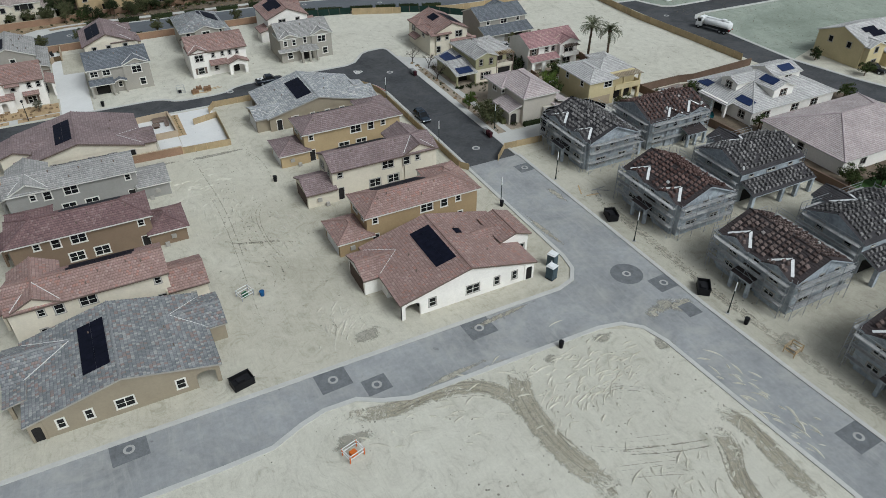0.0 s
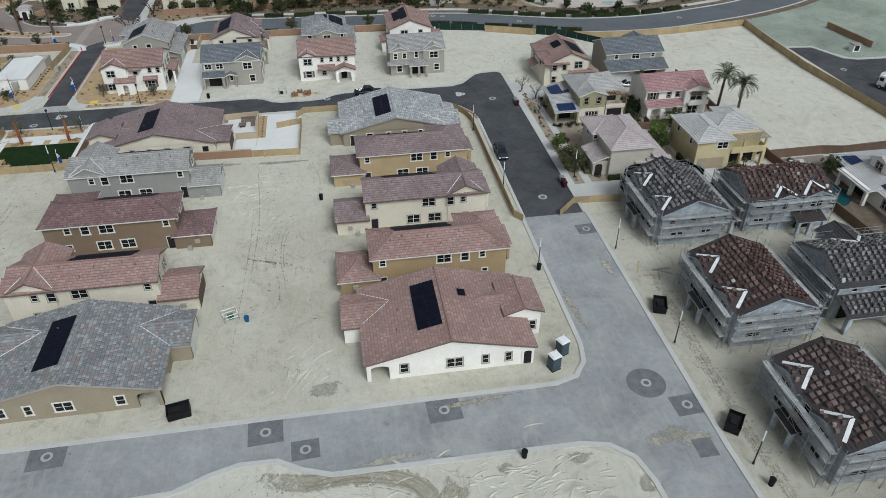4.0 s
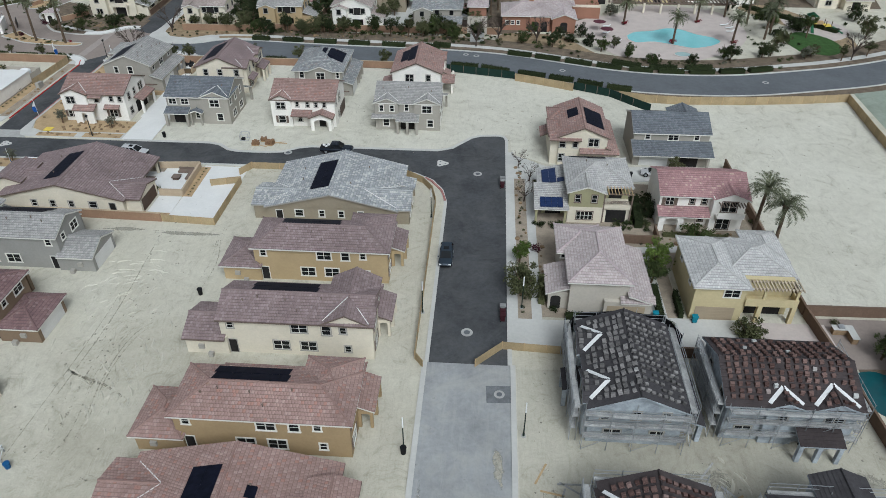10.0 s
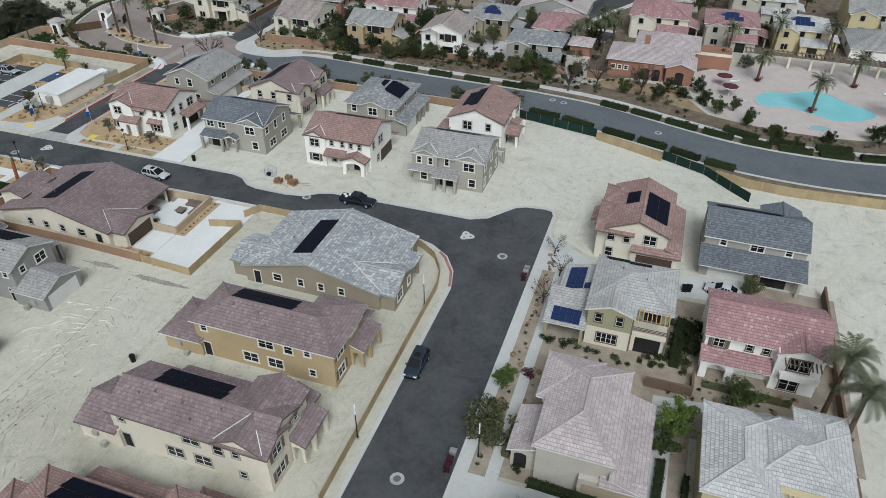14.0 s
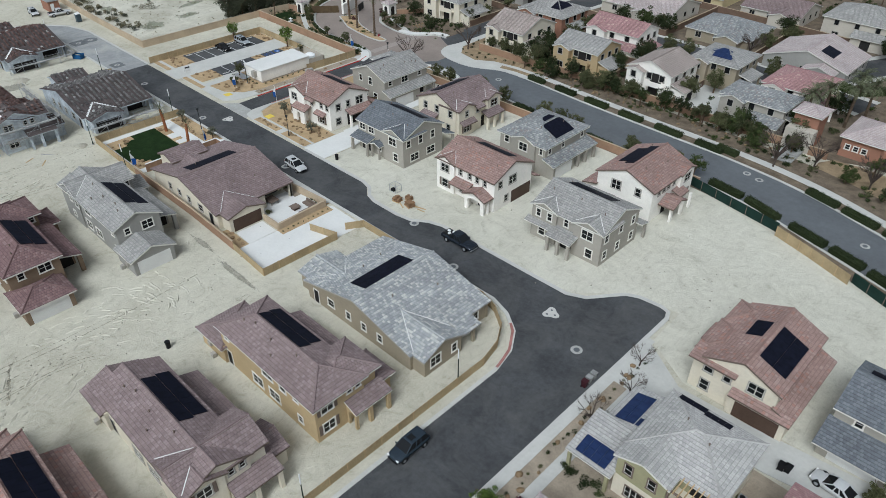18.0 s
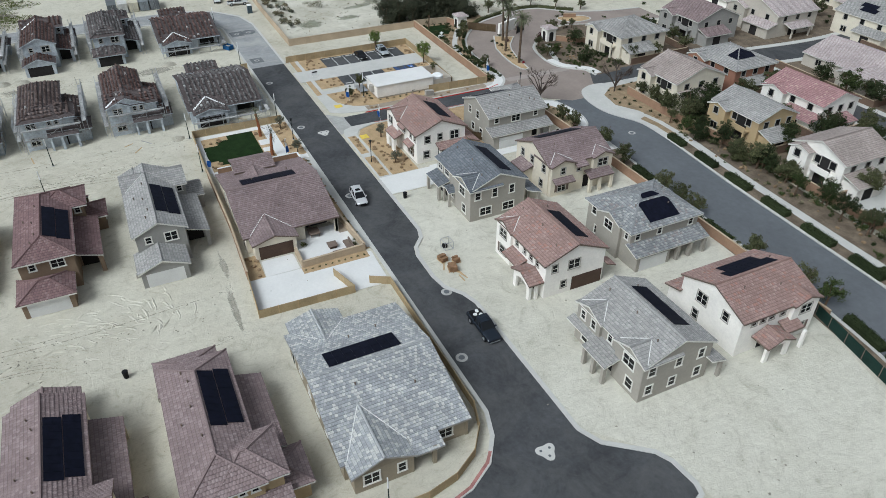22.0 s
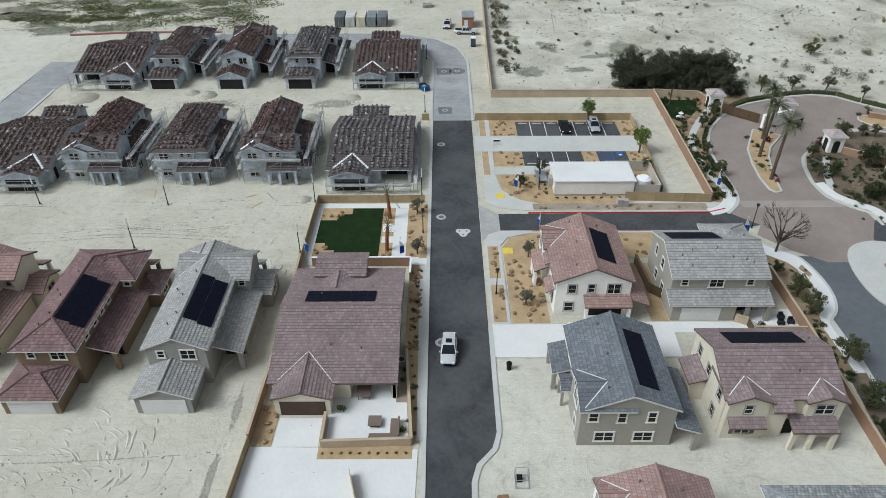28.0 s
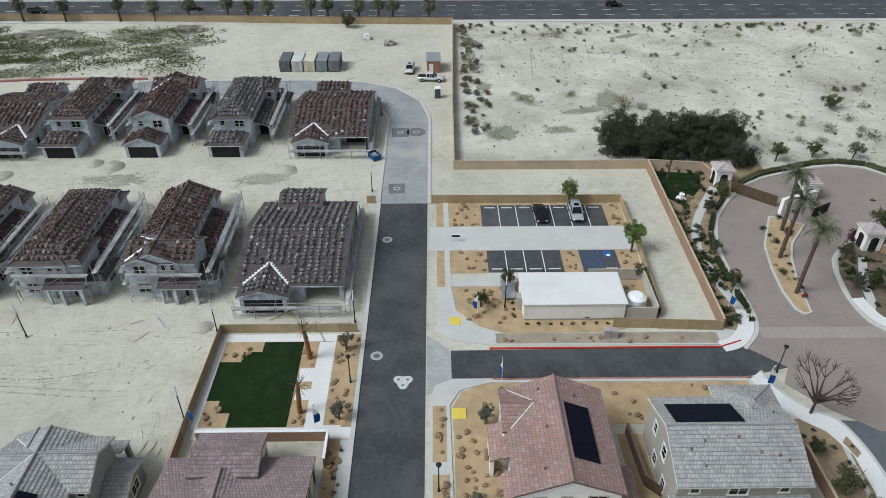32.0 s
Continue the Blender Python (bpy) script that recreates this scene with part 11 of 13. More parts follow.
for x, y in ((-226.5, -60), (-229.0, -18), (-250, 60), (-231, 100), (-246, -40)):
    car(x, y, 90, "black", (0.01, 0.01, 0.011), "dark car on the far highway", "suv")

# ---- plants ----


def leaf_quads(bm, centre, rad, n, size, rnd, squash=1.0):
    for _ in range(n):
        d = Vector((rnd.gauss(0, 1), rnd.gauss(0, 1), rnd.gauss(0, 1))).normalized() * rad * rnd.random() ** 0.4
        c = Vector(centre) + Vector((d.x, d.y, d.z * squash))
        a = Vector((rnd.gauss(0, 1), rnd.gauss(0, 1), rnd.gauss(0, 0.6))).normalized() * size * rnd.uniform(0.6, 1.3)
        b = a.orthogonal().normalized() * size * rnd.uniform(0.35, 0.7)
        b.rotate(Matrix.Rotation(rnd.uniform(0, 6.28), 3, a))
        bm.faces.new([bm.verts.new(c + q) for q in (-a, -b * 0.9, a, b * 0.9)])


def crown_mesh(seed, clumps=44, leaves=64, size=0.062, tall=0.85):
    rnd = random.Random(seed)
    bm = bmesh.new()
    for _ in range(clumps):
        d = Vector((rnd.gauss(0, 1), rnd.gauss(0, 1), rnd.gauss(0, 1))).normalized() * rnd.uniform(0.25, 0.9)
        leaf_quads(bm, (d.x, d.y, d.z * tall), rnd.uniform(0.14, 0.30), leaves, size, rnd, 0.8)
    return bm


CROWNS, SHRUBS = {}, {}
for key in ("leaf_green", "leaf_olive", "leaf_dark", "leaf_grey", "leaf_bright"):
    CROWNS[key] = [mesh_of("crown", crown_mesh(17 * k + len(key)), M[key]) for k in range(3)]
CROWNS["leaf_tamarisk"] = [mesh_of("crown", crown_mesh(5 + k, 70, 80, 0.042, 1.0), M["leaf_tamarisk"]) for k in range(3)]
for key in ("leaf_green", "leaf_olive", "leaf_dark", "leaf_grey", "leaf_dry", "leaf_scrub", "leaf_red", "leaf_plum"):
    SHRUBS[key] = []
    for k in range(3):
        rnd = random.Random(91 * k + len(key))
        bm = bmesh.new()
        for _ in range(9):
            a, r = rnd.uniform(0, 6.28), rnd.uniform(0, 0.62)
            if key in ("leaf_dry", "leaf_scrub", "leaf_grey"):
                leaf_quads(bm, (r * math.cos(a), r * math.sin(a), rnd.uniform(0.15, 0.55)), 0.42, 46, 0.055, rnd, 0.8)
            else:
                leaf_quads(bm, (r * math.cos(a), r * math.sin(a), rnd.uniform(0.25, 0.72)), 0.36, 34, 0.10, rnd, 0.8)
        SHRUBS[key].append(mesh_of("shrub", bm, M[key]))
COARSE = {}
for key in SHRUBS:
    COARSE[key] = []
    for k in range(3):
        rnd = random.Random(57 * k + len(key))
        bm = bmesh.new()
        for _ in range(9):
            a, r = rnd.uniform(0, 6.28), rnd.uniform(0, 0.62)
            leaf_quads(bm, (r * math.cos(a), r * math.sin(a), rnd.uniform(0.25, 0.72)), 0.36, 16, 0.15, rnd, 0.8)
        COARSE[key].append(mesh_of("shrub", bm, M[key]))
TR = random.Random(77)


def tree(x, y, h, r, key="leaf_green", label="", bare=False):
    t = thing("tree", x, y, label or {"leaf_green": "leafy green tree with slim trunk", "leaf_olive": "airy olive-green tree with slim trunk", "leaf_dark": "dense dark green rounded tree", "leaf_grey": "pale grey-green young desert tree", "leaf_bright": "bright yellow-green leafy tree", "leaf_tamarisk": "dense dark tamarisk tree in a thicket"}[key], "tree", "trees")
    bm = bmesh.new()
    top = h - r * 0.9
    thin = min(1.0, (h / 4.6) ** 1.4)
    tube(bm, (x, y, 0), (x + 0.1, y, top * 0.7), 0.05 * h ** 0.6 + 0.04, 0.05 * h ** 0.6, 7)
    for k in range(5 if not bare else 9):
        a = k * 2.4 + TR.random()
        q = (x + 0.1 + r * 0.6 * math.cos(a), y + r * 0.6 * math.sin(a), top + r * TR.uniform(0.2, 0.8))
        tube(bm, (x + 0.1, y, top * TR.uniform(0.45, 0.7)), q, (0.065 * thin if bare else 0.035) * h ** 0.6, 0.05 * thin if bare else 0.02, 5)
        if bare:
            for j in range(4):
                b = a + TR.uniform(-0.9, 0.9)
                e = (q[0] + r * 0.45 * math.cos(b), q[1] + r * 0.45 * math.sin(b), q[2] + TR.uniform(0.1, 0.6) * r)
                tube(bm, q, e, 0.06 * thin, 0.03 * thin, 4)
                for _ in range(5):
                    b2 = b + TR.uniform(-1, 1)
                    tube(bm, e, (e[0] + 0.3 * r * math.cos(b2), e[1] + 0.3 * r * math.sin(b2), e[2] + TR.uniform(0, 0.4) * r), 0.032 * thin, 0.014 * thin, 3)
    part("trunk", bm, M["trunk_dark" if bare else "trunk"], t)
    if not bare:
        o = new("crown", TR.choice(CROWNS[key]))
        o.matrix_basis = Matrix.Translation((x + 0.1, y, h - r * 0.85)) @ Matrix.Rotation(TR.uniform(0, 6.28), 4, "Z") @ Matrix.Diagonal((r, r * TR.uniform(0.85, 1.1), r * TR.uniform(0.85, 1.15), 1))
        hang(o, t)


LOW_PLANTS = {}


def shrub(x, y, r, key="leaf_green", label="", lone=True):
    """A shrub of its own, or, where nobody could count them, one more in the joined undergrowth."""
    m = Matrix.Translation((x, y, 0)) @ Matrix.Rotation(TR.uniform(0, 6.28), 4, "Z") @ Matrix.Diagonal((r, r, r * TR.uniform(0.75, 1.1), 1))
    me = TR.choice(SHRUBS[key])
    if not lone:
        LOW_PLANTS.setdefault(key, []).append((TR.choice(COARSE[key]), m))
        return
    o = new("shrub", me)
    o.matrix_basis = m
    tagged(o, label or {"leaf_green": "rounded green shrub on bare gravel", "leaf_olive": "olive-green shrub on bare gravel", "leaf_dark": "clipped dark green shrub on gravel", "leaf_grey": "grey-green desert shrub on sand", "leaf_dry": "dry brown desert scrub on sand", "leaf_scrub": "wispy olive-brown creosote bush on desert sand", "leaf_red": "dark red flowering bush on gravel", "leaf_plum": "rounded dark plum-red bush by path"}[key], "shrub", "shrubs")


def hedge(x0, y0, x1, y1, w=1.7, h=1.05, key="leaf_dark"):
    rnd = random.Random(int(x0 * 31 + y0 * 17))
    d = math.dist((x0, y0), (x1, y1))
    bm = bmesh.new()
    beam(bm, (x0, y0, h * 0.42), (x1, y1, h * 0.42), w * 0.8, h * 0.8)
    ux, uy = (x1 - x0) / d, (y1 - y0) / d
    for _ in range(int(d * w * 70)):
        f, g = rnd.uniform(-0.02, 1.02) * d, rnd.uniform(-0.5, 0.5) * w
        z = h * (rnd.uniform(0.78, 1.02) if abs(g) < 0.42 * w else rnd.uniform(0.05, 0.95))
        leaf_quads(bm, (x0 + ux * f - uy * g, y0 + uy * f + ux * g, z), 0.12, 1, 0.13, rnd)
    solo("hedge", bm, M[key], "clipped dark green hedge in a gravel bed", "hedge", "hedges")


FROND = {}


def palm_crown(seed, n=38, length=2.6, droop=1.0, leaflet=0.5, mat="leaf_palm"):
    rnd = random.Random(seed)
    bm = bmesh.new()
    for k in range(n):
        a = k * 2.39996 + rnd.uniform(-0.2, 0.2)
        el = rnd.uniform(-0.5, 1.25)
        dirx, diry = math.cos(a), math.sin(a)
        p, ang = Vector((0, 0, 0)), el
        prev = p.copy()
        seg = 9
        for s in range(seg):
            step = length / seg
            p = prev + Vector((dirx * math.cos(ang), diry * math.cos(ang), math.sin(ang))) * step
            side = Vector((-diry, dirx, 0))
            w = leaflet * math.sin(math.pi * (s + 1.2) / (seg + 1.6))
            fwd = (p - prev) * 0.9
            for sg in (-1, 1):
                for q in (0.2, 0.7):
                    b = prev.lerp(p, q)
                    tip = b + side * sg * w + fwd * 0.7 + Vector((0, 0, -0.18 * w))
                    bm.faces.new([bm.verts.new(v) for v in (b, b + fwd * 0.42, tip)])
            prev, ang = p, ang - droop * (0.09 + 0.03 * s)
    return mesh_of("fronds", bm, M[mat])


FROND["date"] = [palm_crown(k, 46, 2.7, 0.9, 0.45) for k in range(2)]
FROND["fan"] = [palm_crown(k + 9, 44, 1.7, 1.2, 0.6) for k in range(2)]
FROND["tied"] = [palm_crown(k + 19, 34, 2.6, 0.12, 0.22) for k in range(1)]


def palm(x, y, h, kind="date", s=1.0, lean=0.3):
    t = thing("palm_tree", x, y, {"date": "tall feathery date palm", "fan": "fan palm with shaggy trunk", "tied": "newly planted palm with tied-up fronds"}[kind], "palm tree", "palm trees")
    bm = bmesh.new()
    a = TR.uniform(0, 6.28)
    prev, n = Vector((x, y, 0)), 7
    for i in range(n):
        f = (i + 1) / n
        p = Vector((x + lean * f * f * math.cos(a), y + lean * f * f * math.sin(a), h * f))
        r0, r1 = 0.30 - 0.08 * i / n, 0.29 - 0.08 * f
        tube(bm, prev, p, r0 * (1.08 if i % 2 else 1.0), r1, 9)
        prev = p
    part("trunk", bm, M["trunk_wrapped" if kind == "tied" else "trunk_palm"], t)
    o = new("crown", TR.choice(FROND[kind]))
    m = Matrix.Translation(prev) @ Matrix.Rotation(a, 4, "Z") @ Matrix.Scale(s, 4)
    if kind == "tied":
        m = Matrix.Translation(prev) @ Matrix.Diagonal((0.42, 0.42, 1.0, 1))
    o.matrix_basis = m
    hang(o, t)
    if kind != "tied":
        bm = bmesh.new()
        tube(bm, prev - Vector((0, 0, 0.9)), prev + Vector((0, 0, 0.1)), 0.3, 0.5 if kind == "date" else 0.7, 9)
        part("boot", bm, M["trunk_palm"], t)


for x, y, hh in ((-91.2, 34.1, 4.6), (-82.8, 34.2, 4.2)):
    palm(x, y, hh, "tied")
palm(41.0, 21.9, 9.9, "date", 1.15, 0.2)
palm(41.9, 16.4, 10.2, "date", 1.2, 0.2)
for x, y, hh in ((46.5, 107.2, 6.5), (61.2, 108.4, 6.5), (36.5, 121.0, 6.0), (56.0, 124.0, 6.0), (64.5, 129.0, 7), (70.0, 112.0, 7), (72.5, 116.0, 8), (69.0, 124, 7), (30.0, 134.0, 7), (40, 138, 8), (52, 140, 8), (-2, 124, 8), (1.5, 127, 8), (3.5, 131, 8), (0, 134, 8), (-4.5, 122, 7)):
    palm(x, y, hh, "date", 1.1)
for x, y, hh in ((-110.7, 98.3, 9.8), (-102.7, 97.3, 10.2), (-117.6, 101.4, 10.0)):
    palm(x, y, hh, "date", 0.95, 0.5)
for y in (-60, -48.8, -34.4, -25.1, -16, -5.5, -0.2, 5.0, 16.4, 20.9, 29.2, 34.4, 38.2, 47.9, -72, -84, -96):
    palm(-218.6, y, TR.uniform(4.4, 5.4), "fan", 1.5, 0.1)
for x, y in ((46.4, 107.2), (61.3, 108.4), (36.5, 121.0), (56, 124)):
    shrub(x + 0.2, y, 1.3, "leaf_red")
# street and garden trees
for x, y, hh, r, k in ((6.9, 15.2, 3.8, 1.7, "leaf_bright"), (7.0, 8.4, 5.2, 3.3, "leaf_olive"), (25.6, 14.8, 4.8, 2.6, "leaf_bright"), (24.9, 11.6, 4.0, 2.1, "leaf_green"), (32.6, 21.4, 4.2, 2.7, "leaf_green"), (34.6, 1.4, 3.4, 2.6, "leaf_olive"), (33.9, 42.6, 3.0, 1.8, "leaf_olive"), (27.0, 28.5, 3.0, 1.7, "leaf_dark"), (27.2, 31.5, 2.8, 1.5, "leaf_dark"),
                       (-124.6, 70.2, 5.2, 1.9, "leaf_bright"), (-112.4, 77.4, 5.2, 2.0, "leaf_bright"), (-104.0, 58.6, 3.6, 1.3, "leaf_olive"), (-100.4, 55.0, 2.8, 1.2, "leaf_olive"), (-81.0, 54.4, 3.0, 1.2, "leaf_grey"), (-81.8, 38.6, 2.8, 1.1, "leaf_grey"), (-92.6, 38.3, 2.8, 1.0, "leaf_grey"), (-106.2, 77.0, 2.6, 1.1, "leaf_olive"), (-70.5, 53.0, 2.6, 1.1, "leaf_grey"),
                       (-71.9, 88.8, 4.0, 1.9, "leaf_olive"), (-68.4, 89.0, 4.0, 2.0, "leaf_olive"), (-76.8, 87.9, 2.4, 1.1, "leaf_olive"), (-59.6, 89.4, 4.4, 2.0, "leaf_olive"), (-53.0, 88.8, 4.4, 2.0, "leaf_olive"), (-42.0, 88.6, 4.4, 2.0, "leaf_olive"), (-38.0, 88.4, 4.2, 1.9, "leaf_olive"), (-34.4, 88.2, 4.0, 1.9, "leaf_olive"), (-22.0, 88.0, 4.4, 2.0, "leaf_olive"), (-14.0, 88.0, 4.6, 2.2, "leaf_olive"), (-10.2, 88.8, 4.4, 2.0, "leaf_green"),
                       (-66.5, 109.0, 4.6, 2.0, "leaf_olive"), (-62.0, 111.8, 5.5, 2.6, "leaf_olive"), (-60.6, 114.8, 5.8, 2.6, "leaf_dark"), (-46.5, 108.6, 4.2, 1.9, "leaf_olive"), (-42.8, 109.2, 4.4, 2.2, "leaf_olive"), (-40.6, 110.0, 4.2, 2.0, "leaf_olive"), (-27.5, 109.4, 3.8, 1.6, "leaf_green"), (-21.0, 109.2, 3.2, 1.4, "leaf_olive"), (-15.6, 109.0, 4.6, 2.4, "leaf_olive"), (-8.5, 109.0, 4.8, 2.6, "leaf_green"), (-52.8, 126, 4.6, 2.2, "leaf_green"), (-63.0, 149.4, 5.6, 2.8, "leaf_dark"), (-54.0, 152.0, 4.6, 2.2, "leaf_olive"),
                       (12.0, 110.5, 3.8, 1.8, "leaf_green"), (18.5, 108.5, 3.4, 1.7, "leaf_dark"), (31.6, 103.0, 3.2, 1.6, "leaf_olive"), (34.5, 98.5, 3.2, 1.6, "leaf_green"), (56.4, 97.6, 3.6, 2.0, "leaf_green"), (68.0, 100.5, 3.8, 2.2, "leaf_olive"), (75.5, 99.0, 3.6, 2.0, "leaf_grey"), (74.0, 121.0, 4.4, 2.4, "leaf_green"), (28.5, 129.5, 3.8, 2.4, "leaf_green"), (34.0, 128.5, 3.4, 2.0, "leaf_grey"), (90.5, 101.5, 4.2, 1.8, "leaf_olive"),
                       (-104.2, 89.2, 2.9, 1.4, "leaf_olive"), (-111.7, 89.3, 2.8, 1.2, "leaf_olive"), (-122.6, 91.8, 3.0, 1.4, "leaf_olive"), (-127.6, 95.6, 3.2, 1.7, "leaf_olive"), (-110.3, 107.4, 3.2, 1.6, "leaf_olive"), (-103.9, 105.8, 2.8, 1.3, "leaf_olive"), (-103.9, 108.2, 2.8, 1.4, "leaf_green"), (-118.8, 116.8, 3.4, 1.9, "leaf_olive"), (-118.7, 120.3, 2.8, 1.2, "leaf_olive"), (-118.5, 122.6, 2.8, 1.2, "leaf_olive"), (-107.4, 115.5, 4.6, 2.4, "leaf_dark"), (-96.8, 111.3, 3.6, 2.3, "leaf_dark"),
                       (-139.4, 109.2, 4.0, 1.8, "leaf_olive"), (-140.9, 116.4, 3.2, 1.5, "leaf_olive"), (-140.3, 123.4, 3.6, 1.7, "leaf_grey"), (-135.9, 129.0, 3.2, 1.2, "leaf_olive"), (-131.0, 134.0, 3.2, 1.5, "leaf_olive"), (-137.0, 101.0, 5.0, 2.6, "leaf_tamarisk"), (-133.4, 88.4, 4.6, 0.5, "leaf_dark"),
                       (50.0, -1.5, 4.0, 1.9, "leaf_green"), (52.0, -18.0, 3.6, 1.8, "leaf_green"), (49.5, -40.0, 4.2, 2.4, "leaf_green"), (54.0, -42.5, 4.4, 2.6, "leaf_dark"), (78.6, -16.0, 4.4, 2.4, "leaf_green"), (92.0, 2.0, 3.4, 2.0, "leaf_dark"), (110.0, 8.0, 4.0, 2.6, "leaf_green"), (94.0, -9.5, 3.8, 2.2, "leaf_green"), (-213.5, 26.5, 4.0, 2.2, "leaf_olive")):
    if k == "leaf_bright" and x < -50:
        tree(x, y, hh, r, "leaf_bright", "young bright green tree by the car park")
    else:
        tree(x, y, hh, r, k)
for x, y, hh, r in ((-82.0, 90.0, 5.4, 2.5), (-1.8, 102.0, 5.6, 2.8), (13.0, 105.5, 4.8, 2.4), (9.0, 38.0, 2.6, 1.2), (8.0, 31.6, 2.8, 1.4), (7.3, 43.0, 2.4, 1.2), (-79.5, 107.0, 4.8, 2.4), (86.0, 99.0, 5.0, 2.2), (-28.5, 150.0, 4.6, 2.2), (3.5, 106.5, 4.4, 2.2)):
    tree(x, y, hh, r, "leaf_olive", "bare leafless tree with fine branches", True)
# the dark tamarisk thicket by the entrance
for i in range(13):
    f = i / 12
    tree(-143.0 + TR.uniform(-3.5, 3.0) + 1.5 * f, 81.0 + 21.5 * f + TR.uniform(-1.2, 1.2), TR.uniform(6.6, 8.8), TR.uniform(3.0, 4.2), "leaf_tamarisk", "dense dark tamarisk tree in a thicket")
for i in range(20):
    f = i / 19
    tree(-142.5 + TR.uniform(-4.0, 3.0) + 1.5 * f, 80.0 + 23 * f + TR.uniform(-1.5, 1.5), TR.uniform(3.4, 5.6), TR.uniform(2.4, 3.4), "leaf_tamarisk", "dense dark tamarisk tree in a thicket")
# street trees in the bed below the long wall
for i in range(15):
    tree(-62 + i * 4.3 + TR.uniform(-1.2, 1.2), 107.6 + TR.uniform(-0.6, 1.8), TR.uniform(3.4, 5.4), TR.uniform(1.4, 2.3), TR.choice(("leaf_olive", "leaf_olive", "leaf_green", "leaf_dark")))
# back rows of garden trees
for i in range(190):
    x, y = TR.uniform(-135, 108), TR.uniform(112, 215)
    if any(a[0] - 1.5 < x < a[1] + 1.5 and a[2] - 4 < y < a[3] + 1.5 for a in NEAR_N) or (22 < x < 72 and y < 139) or 140.5 < y < 147 or (-12 < x - (y - 143) * 0.32 < 2) or (-90 < x < -74) or x < -108:
        continue
    tree(x, y, TR.uniform(3.6, 6.6), TR.uniform(1.8, 3.2), TR.choice(("leaf_green", "leaf_olive", "leaf_dark", "leaf_dark")))
# larger trees in the yards behind the long wall
for x, y, hh, r in ((-64.2, 118, 6.2, 2.8), (-63.4, 127, 5.6, 2.6), (-44.2, 118.4, 6.0, 2.7), (-43.4, 128, 6.4, 3.0), (-42.0, 136, 5.6, 2.6), (-26.6, 117, 5.6, 2.5), (-24.5, 124.5, 5.4, 2.6), (-3.8, 117.6, 6.0, 2.7), (-1.8, 129, 6.2, 3.0), (-64.5, 136, 5.8, 2.8), (-38.4, 142.0 - 3.4, 5.0, 2.4), (-18.6, 139.4, 5.4, 2.6), (-50.4, 150, 6.0, 3.0), (-27.4, 156, 5.4, 2.7), (-4.0, 170, 6.4, 3.2), (-28, 170, 6, 3)):
    tree(x, y, hh, r, "leaf_dark" if hh > 5.8 else "leaf_olive")
for i in range(14):
    x = TR.uniform(-64, 2)
    tree(x, 109.2 + TR.uniform(-1.4, 1.4), TR.uniform(3.0, 5.6), TR.uniform(1.3, 2.4), TR.choice(("leaf_olive", "leaf_olive", "leaf_green", "leaf_dark")))
for x, y in ((24.0, 110.0), (26.5, 104.5), (29.0, 100.0), (33.0, 96.5), (66.0, 99.5), (70.5, 104.0), (73.5, 109.5), (75.0, 115.5), (73.0, 128.0), (68.0, 134.0), (20.5, 106.0), (16.0, 103.0), (9.0, 104.5), (58.0, 95.5), (48.0, 94.0), (40.0, 94.5), (78.0, 101.0), (84.0, 98.5)):
    tree(x + TR.uniform(-1, 1), y + TR.uniform(-1, 1), TR.uniform(2.4, 4.2), TR.uniform(1.4, 2.3), TR.choice(("leaf_dark", "leaf_green", "leaf_olive")))
# hedges
for x0, y0, x1, y1 in ((-57.4, 103.2, -53.2, 102.9), (-49.6, 102.7, -44.6, 102.3), (-41.6, 102.1, -36.2, 101.8), (-33.0, 101.6, -27.8, 101.2), (-24.6, 101.0, -19.0, 100.7), (-15.8, 100.6, -10.4, 100.2), (-50.4, 89.5, -45.6, 89.2), (-32.0, 88.2, -26.6, 87.9), (-21.0, 87.9, -16.0, 87.7), (6.0, 98.2, 11.4, 96.8), (12.4, 96.5, 18.0, 94.9), (19.2, 94.4, 25.0, 92.6), (26.2, 92.4, 31.6, 91.0), (33.2, 90.6, 38.4, 90.0), (39.6, 89.9, 45.2, 89.9), (46.4, 90.0, 52.0, 90.7), (53.2, 90.9, 58.8, 91.8), (60.0, 92.2, 65.4, 93.8),
                       (8.2, 86.0, 14.0, 84.4), (15.0, 84.2, 20.0, 82.7), (21.0, 82.2, 26.0, 80.4), (27.0, 80.0, 32.0, 78.9), (-7.0, 88.9, -1.0, 87.9), (0.0, 87.7, 6.0, 86.5), (-12.0, 101.6, -8.0, 101.0), (72.0, 138.2, 90.0, 118.0), (30.0, 94.8, 36.0, 92.4), (38.0, 92.2, 44.0, 92.0), (46.0, 92.3, 52.0, 93.2)):
    bend = lambda x, y: 0.0 if not (5 < x < 70 and 75 < y < 100) else -1.2 - 0.028 * (x - 18)
    y0, y1 = y0 + bend(x0, y0), y1 + bend(x1, y1)
    hedge(x0, y0, x1, y1)
for x0, y0, x1, y1 in ((-16, 148, -2, 144.5), (-20, 150.5, -16, 148), (-2, 144.5, 3, 150)):
    hedge(x0, y0, x1, y1, 1.8, 1.7, "leaf_green")
